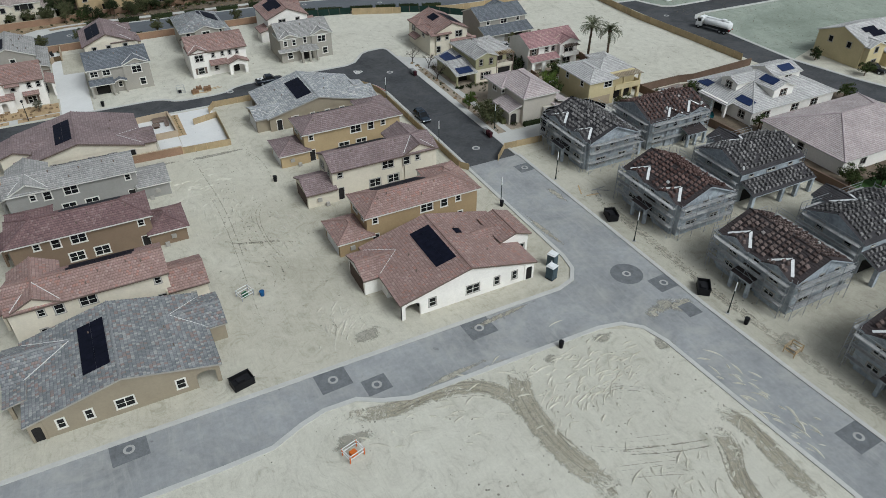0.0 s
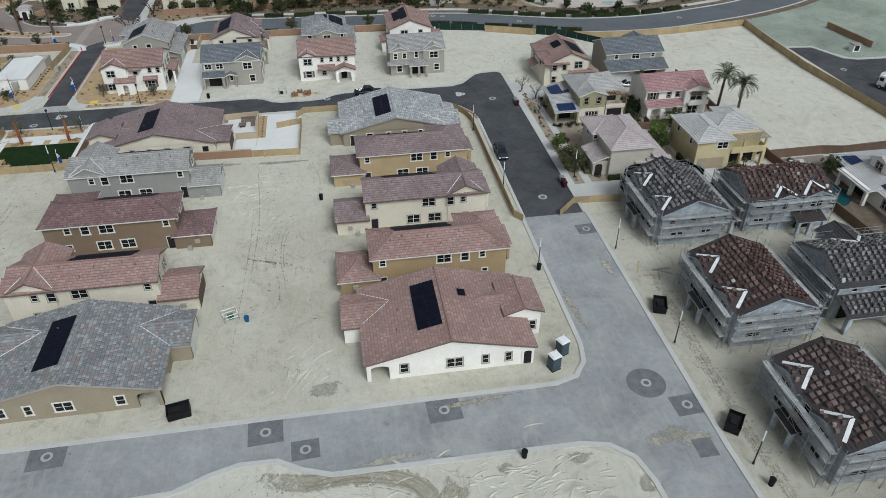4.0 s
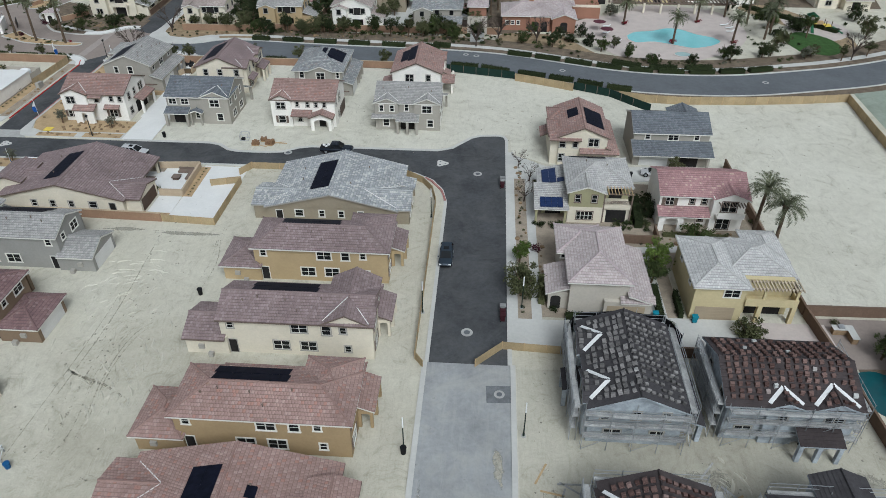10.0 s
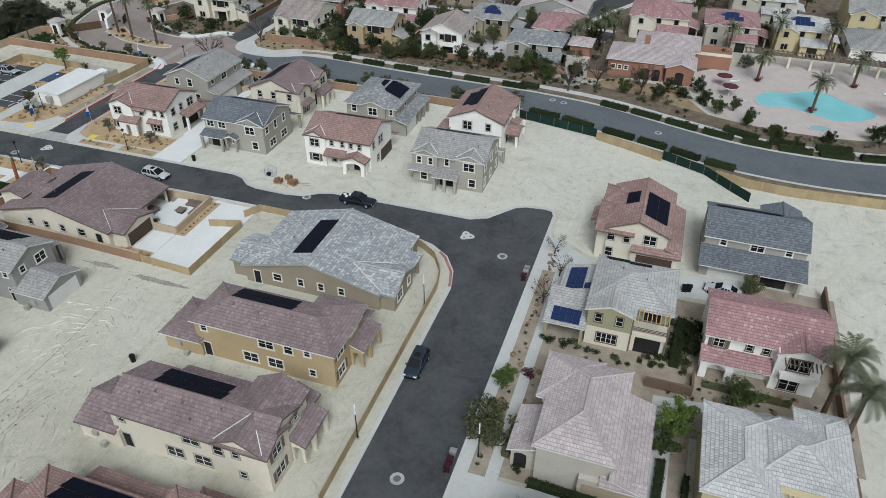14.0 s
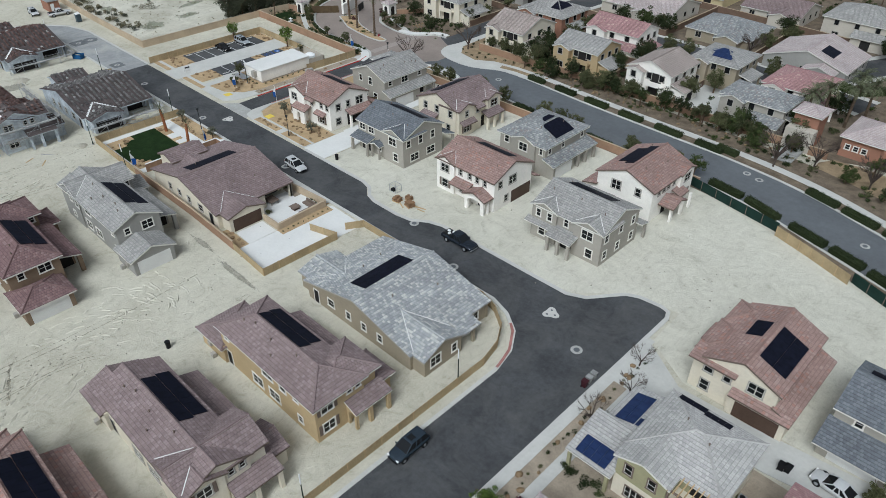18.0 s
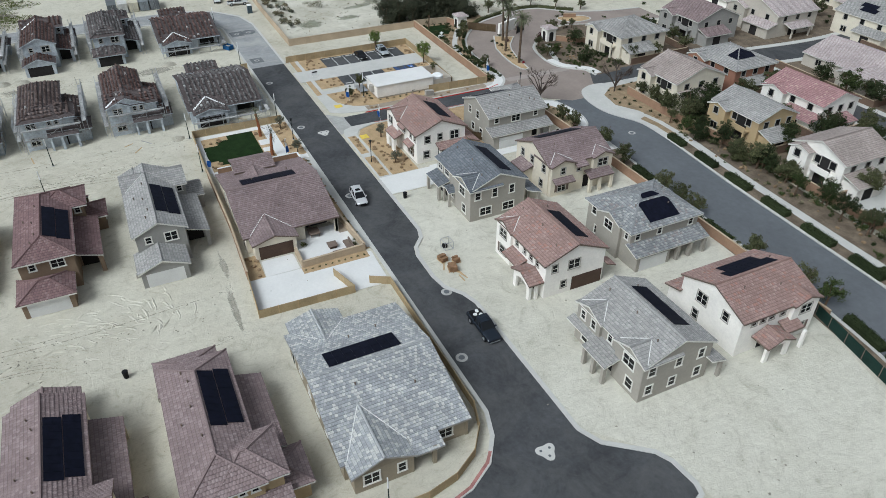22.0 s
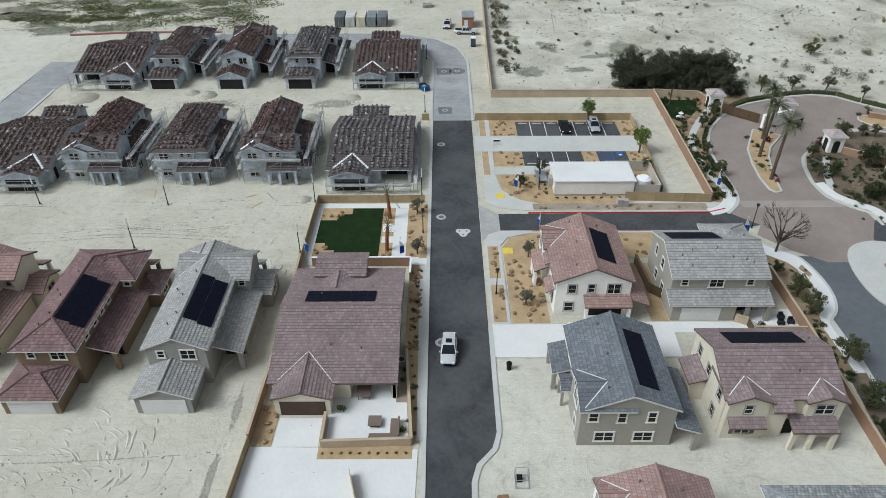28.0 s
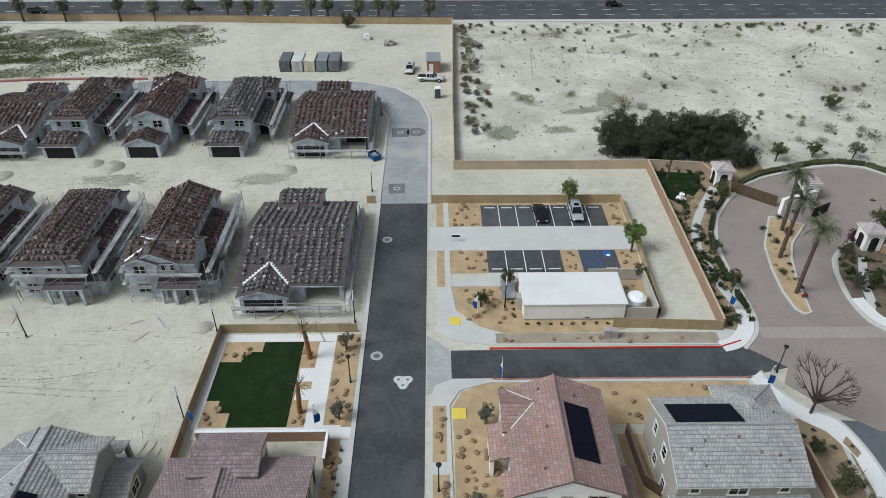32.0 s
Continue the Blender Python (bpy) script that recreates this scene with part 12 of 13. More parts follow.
# beds round the houses
for x, y, r, k in ((10.4, 24.6, 0.9, "leaf_dark"), (12.4, 24.4, 0.9, "leaf_dark"), (10.2, 37.6, 0.9, "leaf_olive"), (9.9, 34.0, 0.8, "leaf_dark"), (14.0, 24.6, 0.7, "leaf_green"), (16.0, 24.4, 0.8, "leaf_dark"), (18.5, 24.2, 0.7, "leaf_olive"), (9.4, 17.8, 1.3, "leaf_plum"), (10.0, 10.0, 1.0, "leaf_dark"), (10.0, 7.0, 1.1, "leaf_dark"), (11.2, 4.6, 0.9, "leaf_dark"), (14.4, 3.4, 0.9, "leaf_dark"), (16.4, 3.2, 0.9, "leaf_dark"), (18.0, 3.2, 0.7, "leaf_dark"), (24.6, 3.2, 0.8, "leaf_green"), (25.8, 2.9, 0.9, "leaf_dark"), (27.4, 5.6, 0.8, "leaf_dark"), (27.5, 8.0, 0.8, "leaf_dark"), (26.5, 26.0, 1.1, "leaf_dark"), (26.2, 24.2, 0.8, "leaf_dark"), (25.4, 27.4, 0.9, "leaf_green"), (37.4, 2.4, 0.9, "leaf_olive"), (43.4, 30.0, 1.0, "leaf_dark"), (43.0, 27.4, 0.9, "leaf_olive"), (46.8, 4.6, 1.0, "leaf_olive"), (44.6, 12.0, 0.7, "leaf_dark")):
    shrub(x, y, r, k)
for i in range(26):
    shrub(7.4 + TR.uniform(-0.4, 0.4), 4 + i * 1.6 + TR.uniform(-0.4, 0.4), TR.uniform(0.25, 0.45), TR.choice(("leaf_dark", "leaf_olive")))
for i in range(40):
    shrub(TR.uniform(24.6, 44.0), TR.uniform(18.8, 24.6), TR.uniform(0.25, 0.5), TR.choice(("leaf_dark", "leaf_olive", "leaf_green")))
for i in range(10):
    shrub(-46.9, 29.8 + i * 0.95, 0.3, "leaf_olive")
for i in range(18):
    shrub(-77.5 + i * 1.65, 38.9 + TR.uniform(-0.5, 0.4), TR.uniform(0.25, 0.6), TR.choice(("leaf_green", "leaf_olive", "leaf_dark")))
for i in range(9):
    shrub(-96.9, 60.6 + i * 1.45, 0.4, "leaf_dark")
for i in range(5):
    shrub(-103.6 + i * 1.3, 59.2, 0.45, "leaf_dark")
for x, y, r in ((-52.6, 31.0, 0.9), (-49.8, 37.9, 0.8), (-57.0, 37.6, 0.6), (-58.6, 37.7, 0.5)):
    shrub(x, y, r, "leaf_olive")
for i in range(60):
    shrub(TR.uniform(-126, -97), 85.8 + TR.uniform(0.3, 3.6), TR.uniform(0.45, 1.0), TR.choice(("leaf_green", "leaf_dark", "leaf_olive", "leaf_dark")), lone=False)
for i in range(36):
    a, b = TR.uniform(0, 1), TR.uniform(0, 1)
    shrub(-110 + 20 * a, 106.5 + 9 * b + 2 * (1 - a) * 0, TR.uniform(0.4, 0.9), TR.choice(("leaf_dark", "leaf_olive", "leaf_green")), lone=False)
for i in range(10):
    shrub(-118 + i * 1.8, 99.6 - abs(i - 3) * 0.3, TR.uniform(0.4, 0.8), TR.choice(("leaf_olive", "leaf_red", "leaf_dark")))
for i in range(70):
    f = TR.random()
    x = -58 + 60 * f
    shrub(x, 105.2 + TR.uniform(0, 5.0), TR.uniform(0.35, 0.8), TR.choice(("leaf_olive", "leaf_dark", "leaf_dry", "leaf_green")), lone=False)
for i in range(80):
    x, y = TR.uniform(4, 78), TR.uniform(90, 136)
    if (24 < x < 66 and 97 < y) or (3 < x < 31 and y > 112):
        continue
    if y < 100 - 0.1 * x and x < 40 and y < 97.5 - 0.2 * x:
        continue
    shrub(x, y, TR.uniform(0.4, 1.0), TR.choice(("leaf_olive", "leaf_dark", "leaf_green", "leaf_grey")), lone=False)
for i in range(36):
    x = 34 + TR.uniform(0, 28)
    shrub(x, 94.4 + 0.012 * (x - 46) ** 2 + TR.uniform(-1.4, 1.0), TR.uniform(0.35, 0.6), TR.choice(("leaf_grey", "leaf_olive", "leaf_dry")), lone=False)
# desert scrub
for x, y, r, k in ((-185.4, 57.4, 3.2, "leaf_scrub"), (-182.0, 57.6, 2.4, "leaf_scrub"), (-198.6, 58.3, 2.6, "leaf_scrub"), (-202.6, 57.6, 1.8, "leaf_dry"), (-193.6, 57.2, 2.0, "leaf_scrub"), (-164.9, 68.5, 2.6, "leaf_scrub"), (-166.2, 66.9, 1.8, "leaf_dry"), (-169.0, 65.7, 1.4, "leaf_scrub"), (-168.3, 77.9, 1.7, "leaf_scrub"), (-163.1, 87.9, 3.2, "leaf_dry"), (-161.8, 91.0, 2.0, "leaf_scrub"), (-178.5, 95.8, 1.7, "leaf_dry"), (-204.8, 79.2, 2.4, "leaf_dry"), (-205.6, 76.4, 1.6, "leaf_dry"), (-207.2, 86.5, 1.7, "leaf_scrub"),
                   (-201.8, 93.6, 1.5, "leaf_dry"), (-191.7, 106.9, 1.3, "leaf_dry"), (-198.5, 116.3, 1.6, "leaf_dry"), (-162.0, 143.1, 1.9, "leaf_scrub"), (-170.9, 139.2, 1.4, "leaf_dry"), (-147.9, 130.9, 2.4, "leaf_grey"), (-146.1, 133.4, 2.2, "leaf_grey"), (-148.6, 128.6, 1.6, "leaf_dry"), (-151.0, 124.2, 2.0, "leaf_scrub"), (-153.6, 120.0, 1.6, "leaf_dry"), (-146.8, 117.0, 1.6, "leaf_dry"), (-146.2, 120.5, 1.6, "leaf_scrub"), (-151.0, 130.0, 1.7, "leaf_dry"), (-155.4, 130.0, 1.5, "leaf_dry"), (-160.7, 141.9, 1.8, "leaf_scrub"), (-161.5, 135.6, 1.6, "leaf_dry"), (-170.2, 138.7, 1.6, "leaf_dry"), (-148.1, 109.5, 1.4, "leaf_dry"), (-169.7, 108.2, 1.4, "leaf_dry"), (-203.1, 166.6, 2.4, "leaf_dry"), (-205.6, 157.0, 2.2, "leaf_scrub"), (-205.7, 126.2, 1.6, "leaf_dry"), (-163.3, 56.6, 1.9, "leaf_dry")):
    shrub(x, y, r, k)
tree(-161.5, 129.2, 3.6, 2.2, "leaf_olive", "dark olive desert bush with several stems")
for i in range(26):
    x, y = TR.uniform(-213, -150), TR.uniform(56, 170)
    shrub(x, y, TR.uniform(0.6, 1.2), TR.choice(("leaf_dry", "leaf_grey", "leaf_scrub")), lone=False)
for i in range(90):
    x, y = TR.uniform(-214, -140), TR.uniform(56, 230)
    if x > -150 and y < 106:
        continue
    shrub(x, y, TR.uniform(0.4, 1.1), TR.choice(("leaf_dry", "leaf_grey", "leaf_dry", "leaf_scrub")), lone=False)
for i in range(70):
    shrub(TR.uniform(-215, -150) , 55.6 + 5.5 * TR.random() ** 2, TR.uniform(0.6, 1.5), TR.choice(("leaf_dry", "leaf_scrub", "leaf_grey")), lone=False)
for i in range(90):
    shrub(-214.5 + 7 * TR.random() ** 1.6, TR.uniform(56, 190), TR.uniform(0.5, 1.3), TR.choice(("leaf_dry", "leaf_scrub", "leaf_grey")), lone=False)
for x0, y0, x1, y1, w, hh, key in ((12.6, 3.6, 19.6, 3.4, 1.0, 0.9, "leaf_dark"), (24.8, 4.2, 25.0, 10.4, 1.0, 1.0, "leaf_dark"), (27.4, 4.4, 27.5, 9.0, 0.7, 1.2, "leaf_dark"), (28.6, 23.2, 38.0, 23.0, 0.8, 0.7, "leaf_olive"), (42.4, 8.0, 42.5, 18.0, 0.9, 1.0, "leaf_dark"), (9.6, 6.0, 9.8, 11.0, 1.0, 1.1, "leaf_olive"), (25.2, 25.0, 25.6, 33.0, 1.4, 1.6, "leaf_dark")):
    hedge(x0, y0, x1, y1, w, hh, key)
for (x0, y0), (x1, y1) in (((-99.6, 89.5), (-103.0, 89.3)), ((-105.4, 89.2), (-110.6, 89.2)), ((-112.8, 89.4), (-116.6, 90.3)), ((-117.6, 90.6), (-121.6, 92.3)), ((-123.6, 93.5), (-126.4, 95.4))):
    hedge(x0, y0, x1, y1, 0.8, 0.6)
for (x0, y0), (x1, y1) in (((-131.6, 100.2), (-134.3, 104.0)), ((-134.5, 104.3), (-136.2, 109.0)), ((-136.3, 109.3), (-138.1, 114.6)), ((-138.2, 114.9), (-138.8, 119.4)), ((-138.8, 119.8), (-137.8, 124.2)), ((-137.6, 124.5), (-134.3, 127.6)), ((-134.1, 127.9), (-131.0, 131.6))):
    hedge(x0, y0, x1, y1, 1.1, 0.7, "leaf_olive")
for i in range(70):
    x = TR.uniform(-125, -97)
    y = 86.0 + TR.uniform(0.0, 1.0) + max(0.0, -x - 116) * 0.30
    shrub(x, y, TR.uniform(0.3, 0.75), TR.choice(("leaf_green", "leaf_dark", "leaf_olive", "leaf_dry")), lone=False)
for i in range(40):
    shrub(TR.uniform(-136, -127), TR.uniform(86.8, 98.5), TR.uniform(0.5, 1.1), TR.choice(("leaf_dark", "leaf_olive", "leaf_dark")), lone=False)
for x, y in ((-122.1, 86.9), (-119.8, 86.5), (-117.6, 86.3)):
    shrub(x, y, 0.9, "leaf_green")
for x, y in ((-109.6, 88.4), (-107.0, 88.3), (-101.6, 89.6), (-97.4, 87.2), (-96.6, 86.2)):
    shrub(x, y, 0.7, "leaf_dark")
for i in range(64):
    x, y = TR.uniform(-112.5, -95), TR.uniform(107.4, 116.5)
    if y < 109.6 and x < -99 or x > -99 and y < 109 or y > 113.5 and x < -110:
        continue
    shrub(x, y, TR.uniform(0.35, 0.6), TR.choice(("leaf_dark", "leaf_olive", "leaf_dark")), lone=False)
for x, y, r in ((-98.0, 108.4, 1.0), (-96.4, 108.6, 1.1), (-95.0, 108.8, 1.0), (-108.6, 106.6, 0.9), (-106.8, 106.2, 0.9), (-105.4, 105.8, 0.8)):
    shrub(x, y, r, "leaf_green")
for x, y, r, k in ((-116.8, 102.0, 1.2, "leaf_plum"), (-107.0, 97.2, 0.9, "leaf_green"), (-105.6, 97.5, 0.6, "leaf_dry"), (-121.0, 102.4, 0.8, "leaf_dark"), (-119.8, 103.8, 0.6, "leaf_dark"), (-112.6, 98.4, 0.5, "leaf_dry"), (-115.8, 111.4, 1.5, "leaf_plum"), (-114.9, 110.6, 1.2, "leaf_plum"), (-122.9, 105.6, 0.6, "leaf_dark"), (-123.4, 108.6, 0.6, "leaf_dark")):
    shrub(x, y, r, k, {"leaf_plum": "dark red bougainvillea bush by the entrance"}.get(k, ""))
for x, y, r in ((-80.2, 106.2, 0.5), (-79.4, 108.4, 0.6), (-78.2, 105.0, 0.45), (-76.0, 104.6, 0.5), (-74.0, 104.4, 0.5), (-72.6, 105.6, 0.6), (-70.4, 106.6, 0.5), (-75.4, 106.8, 0.6), (-73.2, 107.6, 0.7), (-68.0, 107.4, 0.5), (-65.6, 107.6, 0.6), (-80.6, 110.4, 0.6), (-79.6, 113.2, 0.6), (-78.8, 87.9, 0.5), (-79.6, 89.2, 0.5), (-77.2, 90.4, 0.5), (-75.4, 91.0, 0.5), (-74.0, 90.4, 0.5), (-77.4, 92.3, 0.4), (-66.0, 88.6, 0.6), (-63.6, 88.6, 0.6), (-73.6, 87.6, 0.6), (-69.8, 87.7, 0.6)):
    shrub(x, y, r, "leaf_dark", "round clipped dark shrub in a gravel bed")
for x, y, hh, r in ((-70.5, 109.9, 4.4, 1.9), (-69.4, 111.0, 4.0, 1.6), (-74.6, 110.0, 4.2, 1.6), (-66.2, 109.8, 4.6, 2.2)):
    tree(x, y, hh, r, "leaf_olive")
for x, y, r in ((13.2, 22.0, 0.35), (13.9, 21.3, 0.35), (14.5, 21.8, 0.3), (14.4, 22.7, 0.35), (15.2, 23.1, 0.4), (16.5, 21.4, 0.4), (16.9, 23.2, 0.45), (18.0, 21.6, 0.4), (18.4, 24.5, 0.6), (19.0, 23.6, 0.6), (20.1, 23.7, 0.6), (15.1, 24.6, 0.8), (13.1, 25.2, 0.9), (9.4, 25.0, 0.8), (10.7, 24.9, 0.8), (12.0, 25.0, 0.7), (7.2, 31.8, 0.4), (7.3, 28.6, 0.4), (7.2, 25.2, 0.4), (21.4, 24.6, 0.6), (22.6, 24.4, 0.7)):
    shrub(x, y, r, "leaf_dark", "round dark green shrub in a gravel garden")
# more planting along the collector road, in the verges and round the pool
for i in range(50):
    x = TR.uniform(-60, 4)
    shrub(x, (106.4 if x < -20 else 103.6) + TR.uniform(0, 6.0), TR.uniform(0.4, 1.0), TR.choice(("leaf_olive", "leaf_dark", "leaf_dark", "leaf_green")), lone=False)
for i in range(110):
    x, y = TR.uniform(0, 80), TR.uniform(88, 112)
    if (26 < x < 66 and 97 < y) or (3 < x < 31 and y > 112) or y < 101 - 0.3 * x + 0.004 * x * x or y < 92:
        continue
    shrub(x, y, TR.uniform(0.4, 1.2), TR.choice(("leaf_olive", "leaf_dark", "leaf_green", "leaf_dark")), lone=False)
for i in range(420):
    x, y = TR.uniform(-135, 108), TR.uniform(111, 215)
    if any(a[0] - 1.0 < x < a[1] + 1.0 and a[2] - 3.4 < y < a[3] + 1.0 for a in NEAR_N) or (22 < x < 72 and y < 139) or (3 < x < 31 and y < 137) or 140.5 < y < 147 or (-12 < x - (y - 143) * 0.32 < 2) or (-90 < x < -74) or x < -92 and y < 118:
        continue
    shrub(x, y, TR.uniform(0.5, 1.4), TR.choice(("leaf_olive", "leaf_dark", "leaf_green", "leaf_dark")), lone=False)
# gardens behind the long wall and the banks beside the collector road
for i in range(150):
    x, y = TR.uniform(-76, 2), TR.uniform(110.6, 140)
    if any(a[0] - 0.4 < x < a[1] + 3.2 and a[2] - 1.8 < y < a[3] + 0.4 for a in NEAR_N) or (-26.6 < x < -20.4):
        continue
    shrub(x, y, TR.uniform(0.6, 1.5), TR.choice(("leaf_dark", "leaf_dark", "leaf_green", "leaf_olive")), lone=False)
for i in range(60):
    shrub(TR.uniform(-64, 2), TR.uniform(108.2, 110.4), TR.uniform(0.6, 1.2), TR.choice(("leaf_dark", "leaf_green", "leaf_olive")), lone=False)
for i in range(70):
    x = TR.uniform(-70, -10)
    shrub(x, 88.3 - (x + 40) * 0.012 + TR.uniform(-0.5, 1.0), TR.uniform(0.5, 1.0), TR.choice(("leaf_dark", "leaf_green", "leaf_olive")), lone=False)
for i in range(60):
    shrub(TR.uniform(20.6, 27.0), TR.uniform(24.6, 34.5), TR.uniform(0.5, 1.1), TR.choice(("leaf_dark", "leaf_green", "leaf_olive")), lone=False)
for i in range(70):
    x, y = TR.uniform(-66.4, -59), TR.uniform(110.4, 128)
    shrub(x, y, TR.uniform(0.5, 1.3), TR.choice(("leaf_dark", "leaf_olive", "leaf_green")), lone=False)
for i in range(60):
    x, y = TR.uniform(-82, -78), TR.uniform(112, 140)
    shrub(x, y, TR.uniform(0.3, 0.7), TR.choice(("leaf_dark", "leaf_olive")), lone=False)
for i in range(50):
    shrub(TR.uniform(-108, -91), TR.uniform(116, 119), TR.uniform(0.5, 1.2), TR.choice(("leaf_dark", "leaf_olive", "leaf_dark")), lone=False)
for x, y, hh, r in ((-64.6, 113.6, 5.4, 2.4), (-64.0, 119.0, 5.0, 2.3), (-62.6, 124.0, 5.2, 2.4), (-61.8, 116.4, 4.4, 2.0), (-91.8, 121.0, 4.2, 1.8), (-92.0, 128.0, 4.0, 1.7), (-92.2, 137.0, 4.6, 2.2), (-104.0, 136.0, 5.0, 2.4), (-98.0, 138.6, 4.8, 2.2)):
    tree(x, y, hh, r, "leaf_dark" if hh > 4.9 else "leaf_olive")
for key, rows in LOW_PLANTS.items():
    bm = bmesh.new()
    for me, m in rows:
        n0 = len(bm.verts)
        bm.from_mesh(me)
        bm.verts.ensure_lookup_table()
        for v in bm.verts[n0:]:
            v.co = m @ v.co
    solo("undergrowth", bm, M[key], "low bushes scattered over beds and verges", "undergrowth", kind="stuff")
bm = bmesh.new()
rnd = random.Random(8)
for i in range(1100):
    x, y = rnd.uniform(-214, -140), rnd.uniform(55, 240)
    if x > -150 and y < 108:
        continue
    leaf_quads(bm, (x, y, 0.1), 0.22, 3, 0.16, rnd, 0.5)
for i in range(1200):
    leaf_quads(bm, (rnd.uniform(-212, -180), rnd.uniform(-72, -10), 0.1), 0.25, 3, 0.17, rnd, 0.5)
for i in range(700):
    leaf_quads(bm, (rnd.uniform(-214, -140), rnd.uniform(55, 240), 0.12), 0.4, 4, 0.2, rnd, 0.5)
for i in range(500):
    leaf_quads(bm, (rnd.uniform(86, 130), rnd.uniform(10, 58), 0.06), 0.2, 2, 0.14, rnd, 0.5)
green = bmesh.new()
for i in range(64):
    cx, cy, rr = rnd.uniform(-212, -182), rnd.uniform(-74, -8), rnd.uniform(1.5, 4.5)
    for _ in range(int(rr * 34)):
        a, q = rnd.uniform(0, 6.28), rr * rnd.random() ** 0.7
        leaf_quads(green, (cx + q * math.cos(a), cy + 1.8 * q * math.sin(a), 0.15), 0.3, 3, 0.2, rnd, 0.5)
solo("weed_patches", green, M["leaf_weed"], "low green weeds in patches on rough ground", "weeds", kind="stuff")
solo("weeds", bm, M["leaf_dry"], "small dry weeds over the desert ground", "weeds", kind="stuff")

# boulders in the gravel beds


def rocks(name, regions, seed, lo=0.18, hi=0.42):
    rnd = random.Random(seed)
    bm = bmesh.new()
    for x0, x1, y0, y1, n in regions:
        for _ in range(n):
            x, y, r = rnd.uniform(x0, x1), rnd.uniform(y0, y1), rnd.uniform(lo, hi)
            res = bmesh.ops.create_icosphere(bm, subdivisions=1, radius=1.0)
            sx, sy, sz, a = r * rnd.uniform(0.8, 1.4), r * rnd.uniform(0.7, 1.1), r * rnd.uniform(0.5, 0.8), rnd.uniform(0, 6.28)
            for v in res["verts"]:
                c = Vector((v.co.x * sx * rnd.uniform(0.8, 1.15), v.co.y * sy * rnd.uniform(0.8, 1.15), v.co.z * sz))
                v.co = (x + c.x * math.cos(a) - c.y * math.sin(a), y + c.x * math.sin(a) + c.y * math.cos(a), 0.05 + sz * 0.5 + c.z)
    solo(name, bm, M["boulder"], "scattered tan landscape boulders on gravel", "boulders", kind="stuff")


rocks("boulders", [(-94.8, -81.2, 37.2, 39.6, 26), (-93.8, -91, 23.8, 27, 6), (-84.4, -81, 23.7, 26, 6), (-93.6, -90.0, 33.4, 34.8, 5), (-84.0, -81.0, 33.3, 34.8, 5), (-79, -62, 38.0, 39.4, 34), (-53, -48.2, 22.6, 24.1, 6)], 1)
rocks("boulders", [(-125.6, -119.4, 51.6, 55.9, 14), (-125.6, -119.4, 75.9, 78.2, 10), (-112.6, -108, 51.6, 56.2, 12), (-112.6, -108, 67.4, 69.5, 6), (-112.4, -107.9, 75.4, 77.6, 6), (-104.2, -97, 53.0, 59.4, 34), (-105.8, -98, 73.4, 77.4, 8), (-94.9, -93.4, 57, 83, 12)], 2)
rocks("boulders", [(-86.4, -81.2, 53.0, 83, 22), (-80, -67.2, 51.4, 55.4, 40), (-83.2, -76.4, 48.9, 50.0, 8), (-74, -67.2, 48.9, 50.2, 8)], 3)
rocks("boulders", [(6.7, 8.1, 4, 45, 24), (9.8, 11, 5, 24, 10), (28, 44, 18.8, 24.4, 22), (-69, 2, 105.5, 110, 60), (-125, -97, 86.0, 87.0, 20), (-110, -97, 109.6, 114, 12)], 4)

rocks("boulders", [(-115.6, -114.4, 98.8, 99.6, 3), (-109.2, -107.6, 96.9, 97.8, 4), (-128, -123, 89.6, 90.6, 8)], 6, 0.3, 0.6)

# play area beside the pool
sheet("play_sand", smooth_line([(79, 128), (78.8, 118), (80.5, 111.8), (87.6, 112.1), (93.4, 118.4), (92, 127), (87, 130), (82, 130.5), (79, 128)], 4)[:-1], "deck", 0.05, "pale sand pad under play equipment", "ground")
pl = thing("play_frame", 86.0, 121.0, "timber and plastic climbing frame with green slides on sand", "playground", z=0.05)
for x, y, hh in ((83.2, 122.4, 3.4), (85.2, 122.6, 3.4), (85.4, 120.6, 3.2), (83.4, 120.4, 3.2), (87.6, 121.2, 2.6), (88.8, 119.6, 2.6), (87.2, 119.2, 2.6)):
    bm = bmesh.new()
    tube(bm, (x, y, 0), (x, y, hh), 0.09, 0.09, 8)
    part("post", bm, M["wood_gate"], pl)
part("deck_floor", boxes((83.1, 85.5, 120.3, 122.7, 1.45, 1.6)), M["yellow_paint"], pl, "yellow deck panel")
part("deck_floor", boxes((87.1, 88.9, 119.1, 121.3, 1.2, 1.35)), M["yellow_paint"], pl, "yellow deck panel")
part("bridge", boxes((85.5, 87.1, 120.6, 121.2, 1.3, 1.42), (85.5, 87.1, 120.55, 120.62, 1.42, 2.1), (85.5, 87.1, 121.18, 121.25, 1.42, 2.1)), M["wood_new"], pl)
for (x0, y0), (x1, y1) in (((88.8, 119.4), (91.2, 117.4)), ((84.2, 120.4), (83.6, 117.2))):
    bm = bmesh.new()
    beam(bm, (x0, y0, 1.35), (x1, y1, 0.12), 0.7, 0.12)
    part("slide", bm, M["green_plastic"], pl, "dark green plastic slide")
bm = bmesh.new()
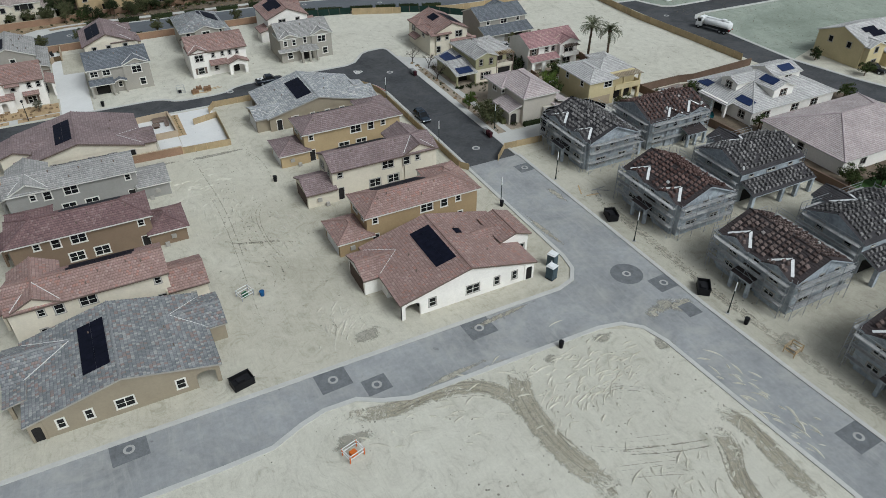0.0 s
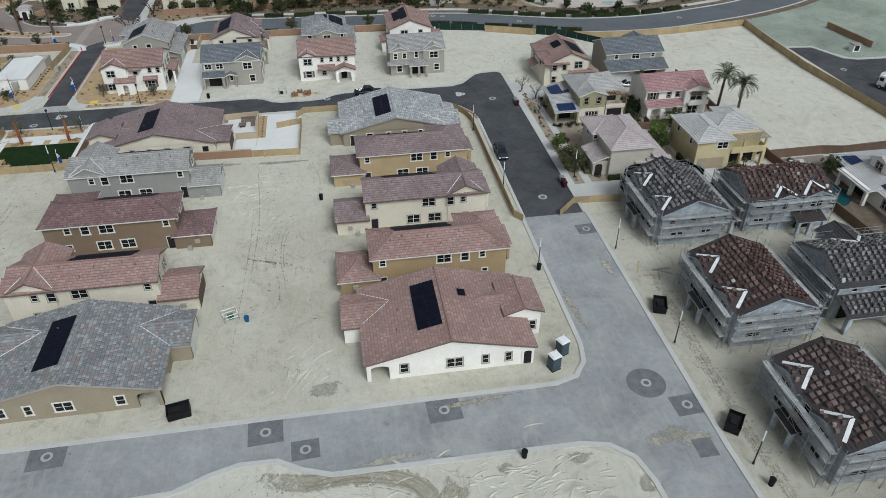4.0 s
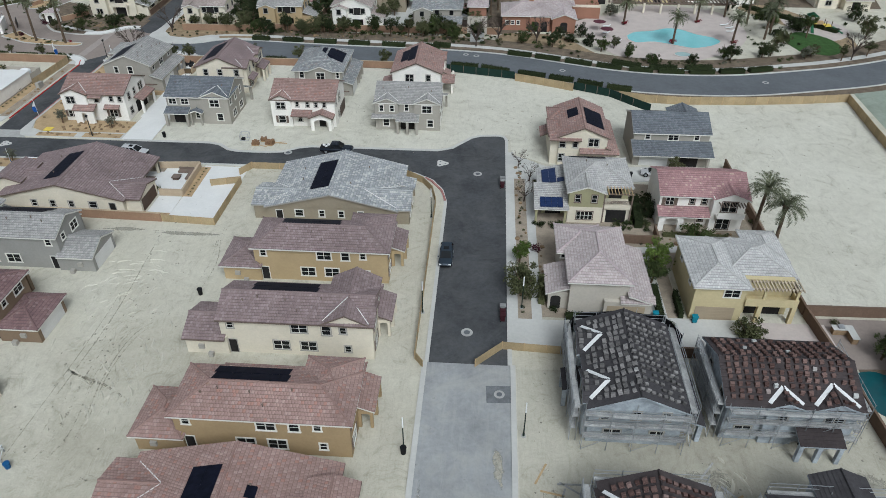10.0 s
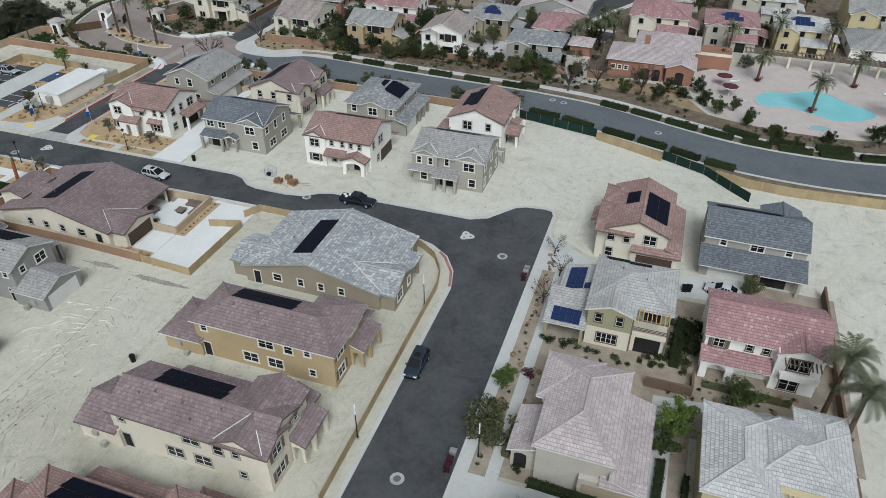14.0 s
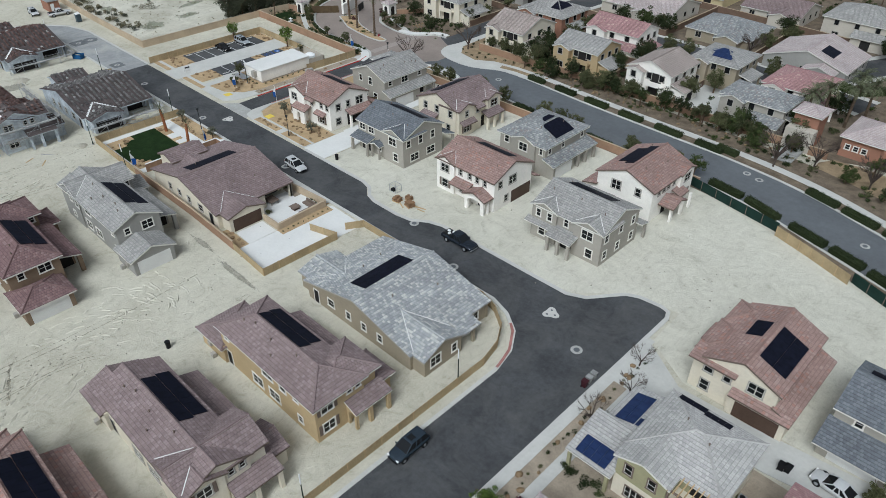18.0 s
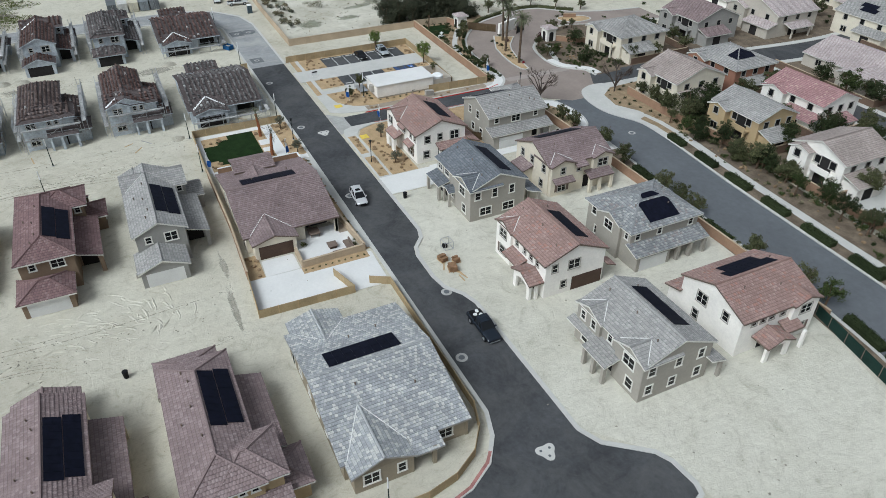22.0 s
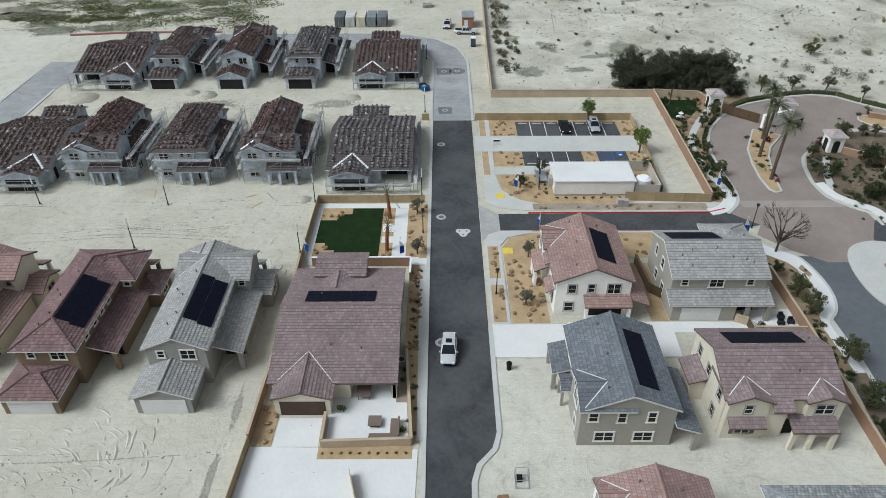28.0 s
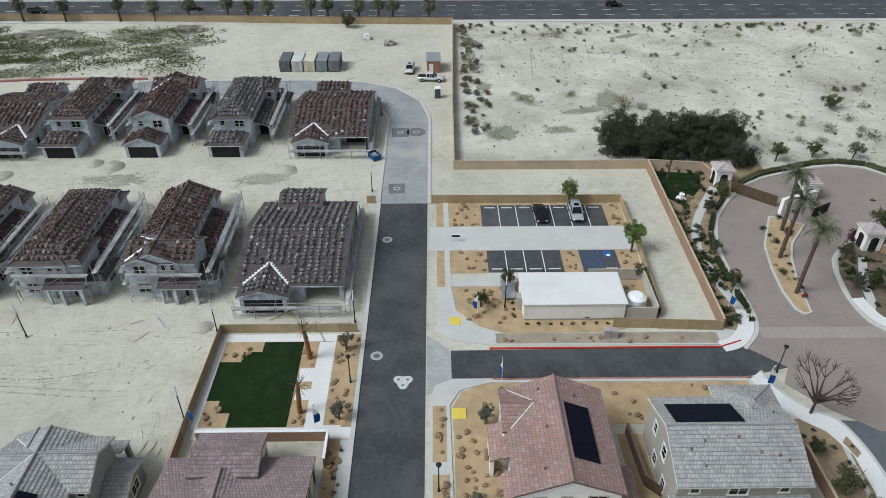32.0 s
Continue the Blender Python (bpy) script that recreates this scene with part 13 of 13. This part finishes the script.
for q in (((83.0, 120.2, 3.3), (85.6, 120.2, 3.3), (84.3, 121.5, 4.2)), ((85.6, 120.2, 3.3), (85.6, 122.8, 3.3), (84.3, 121.5, 4.2)), ((85.6, 122.8, 3.3), (83.0, 122.8, 3.3), (84.3, 121.5, 4.2)), ((83.0, 122.8, 3.3), (83.0, 120.2, 3.3), (84.3, 121.5, 4.2))):
    bm.faces.new([bm.verts.new(v) for v in q])
bmesh.ops.solidify(bm, geom=bm.faces[:], thickness=0.05)
part("canopy", bm, M["green_plastic"], pl, "green pitched canopy")

ac = thing("air_conditioner", 24.4, 33.7, "grey air-conditioning unit beside the house wall", "air conditioner")
part("casing", boxes((24.05, 24.75, 33.35, 34.05, 0.05, 0.85)), M["steel"], ac)
bm = bmesh.new()
tube(bm, (24.4, 33.7, 0.85), (24.4, 33.7, 0.89), 0.28, 0.28, 14)
part("fan_grille", bm, M["black_plastic"], ac)

# patio beside the lean-to house
sheet("patio", [(-69.4, 80.6), (-64.8, 80.6), (-64.8, 86.7), (-69.4, 86.7)], "concrete_new", 0.05, "white concrete garden patio", "patio")
sheet("gravel_bed", [(-79.4, 68.2), (-67.2, 68.6), (-67.2, 70.8), (-79.4, 70.8)], "gravel_tan", 0.05, "narrow tan gravel bed beside the house", "planting bed")
for x, y in ((-67.6, 85.0), (-66.7, 85.9), (-66.5, 84.6)):
    c = thing("patio_chair", x, y, "dark grey patio armchair on concrete", "chair", "patio chairs", z=0.05)
    part("seat", boxes((x - 0.3, x + 0.3, y - 0.3, y + 0.3, 0.28, 0.45)), M["dark_metal"], c)
    part("backrest", boxes((x - 0.36, x - 0.28, y - 0.3, y + 0.3, 0.3, 0.9)), M["dark_metal"], c)
    for k in (-1, 1):
        part("armrest", boxes((x - 0.3, x + 0.3, y + k * 0.33 - 0.04, y + k * 0.33 + 0.04, 0.05, 0.62)), M["dark_metal"], c)
shrub(-66.2, 81.9, 0.8, "leaf_green", "bright green potted shrub on a patio")
shrub(-65.3, 86.0, 0.7, "leaf_green", "bright green potted shrub on a patio")

# back garden with a dark pool, grill island and rocks
sheet("garden_patio", [(44.4, 5.6), (54, 5.8), (54, -3.0), (48.4, -3.2), (45.0, -3.4)], "paving_rose", 0.045, "rosy garden patio paving", "patio")
M["pool_dark"] = surf("dark_garden_pool_water", (0.012, 0.075, 0.085), 0.08, 0.1, 0.3, 2, 0.03, 8, spec=0.5)
sheet("garden_pool", smooth_line([(45.4, -4.2), (48.4, -3.6), (50.6, -5.6), (49.6, -9.0), (47.0, -10.6), (45.2, -8.0), (45.4, -4.2)], 5)[:-1], "pool_dark", 0.05, "dark teal freeform garden pool", "pool")
bbq = thing("grill_island", 47.0, 2.4, "stone grill island with steel barbecue on a patio", "barbecue")
part("counter", boxes((45.8, 48.2, 2.6, 3.4, 0.0, 0.92), (47.5, 48.2, 1.0, 2.6, 0.0, 0.92)), M["boulder"], bbq)
part("worktop", boxes((45.7, 48.3, 2.5, 3.5, 0.92, 0.98), (47.4, 48.3, 0.9, 2.5, 0.92, 0.98)), M["concrete"], bbq)
part("grill", boxes((46.4, 47.1, 2.7, 3.3, 0.98, 1.25)), M["steel"], bbq)

for k, (x, y, rx, ry, mt) in enumerate(((0.6, -49.6, 2.6, 1.3, "sand_scuffed"), (3.0, -50.6, 2.2, 1.6, "sand_soft"), (-1.6, -50.2, 1.4, 0.8, "sand_soft"), (4.0, -20, 0.7, 3.0, "sand_soft"), (-3.6, -28, 0.6, 5.0, "sand_soft"), (-30, -48.0, 5.0, 0.5, "sand_soft"), (-20, -41.6, 6.0, 0.5, "sand_soft"))):
    blob("dried_mud", x, y, rx, ry, 0.1, mt, 0.030 + 0.0006 * k, "dried pale mud tracked on the asphalt", 700 + k)
solo("asphalt_patch", boxes((2.2, 4.4, -53.0, -50.6, 0.0, 0.034)), M["patch"], "darker square asphalt repair patch", "road patch", kind="structure")

# spoil heaps and driven ground between the house shells


def mound(x, y, r, h, seed, mat="sand_scuffed_solid"):
    rnd = random.Random(seed)
    bm = bmesh.new()
    rings = []
    for k, q in enumerate((1.0, 0.72, 0.42, 0.14)):
        rings.append([bm.verts.new((x + r * q * rnd.uniform(0.85, 1.15) * math.cos(a * 0.3927), y + r * q * rnd.uniform(0.85, 1.15) * math.sin(a * 0.3927), 0.0 if k == 0 else h * (1 - q * q) * rnd.uniform(0.85, 1.1))) for a in range(16)])
    for p, q in zip(rings, rings[1:]):
        for a in range(16):
            bm.faces.new((p[a], p[(a + 1) % 16], q[(a + 1) % 16], q[a]))
    bm.faces.new(rings[-1])
    bmesh.ops.recalc_face_normals(bm, faces=bm.faces)
    solo("sand_mound", bm, M[mat], "low heap of dug sand between shells", "heap", "spoil heaps", smooth=True)


for k, (x, y, r, h) in enumerate(((-137.2, -32.0, 3.0, 0.9), (-139.8, -10.5, 1.6, 0.7), (-138.6, -6.9, 2.2, 0.8), (-125.0, 3.2, 1.5, 0.6), (-128.2, 16.4, 1.4, 0.5), (-135.5, -24.8, 2.0, 0.6), (-137.0, 23.8, 1.8, 0.5), (-96.8, 20.0, 1.2, 0.4), (9.0, -48.0, 1.2, 0.4), (41.0, -21.0, 1.8, 0.6))):
    mound(x, y, r, h, 300 + k)
tracks([(-134.6, -36), (-133.1, -16.6), (-134.4, -0.8), (-136, 14.6), (-134.8, 36)], 3.4, 6, 401, (0.15, 0.35), "sand_damp", "", 0.014, 0.4)
tracks([(-90.7, -30), (-90.7, -11.3), (-88.9, 2.3), (-91.3, 13.9), (-93.9, 20.7)], 3.2, 8, 402, (0.12, 0.3), "sand_soft", "", 0.014, 0.4)
tracks([(-87, -38), (-86, -20), (-87.6, -4), (-86.4, 12), (-88, 20)], 2.2, 5, 403, (0.12, 0.3), "sand_soft", "", 0.03)
tracks([(8.6, -12), (9.4, -30), (8.8, -50), (9.8, -72), (10.4, -95)], 1.6, 5, 404, (0.15, 0.35), "sand_track", "sand_soft", 0.014)
tracks([(25.4, -5), (25.2, -24), (25.8, -44), (25.4, -70)], 1.6, 4, 405, (0.15, 0.35), "sand_track", "", 0.014)
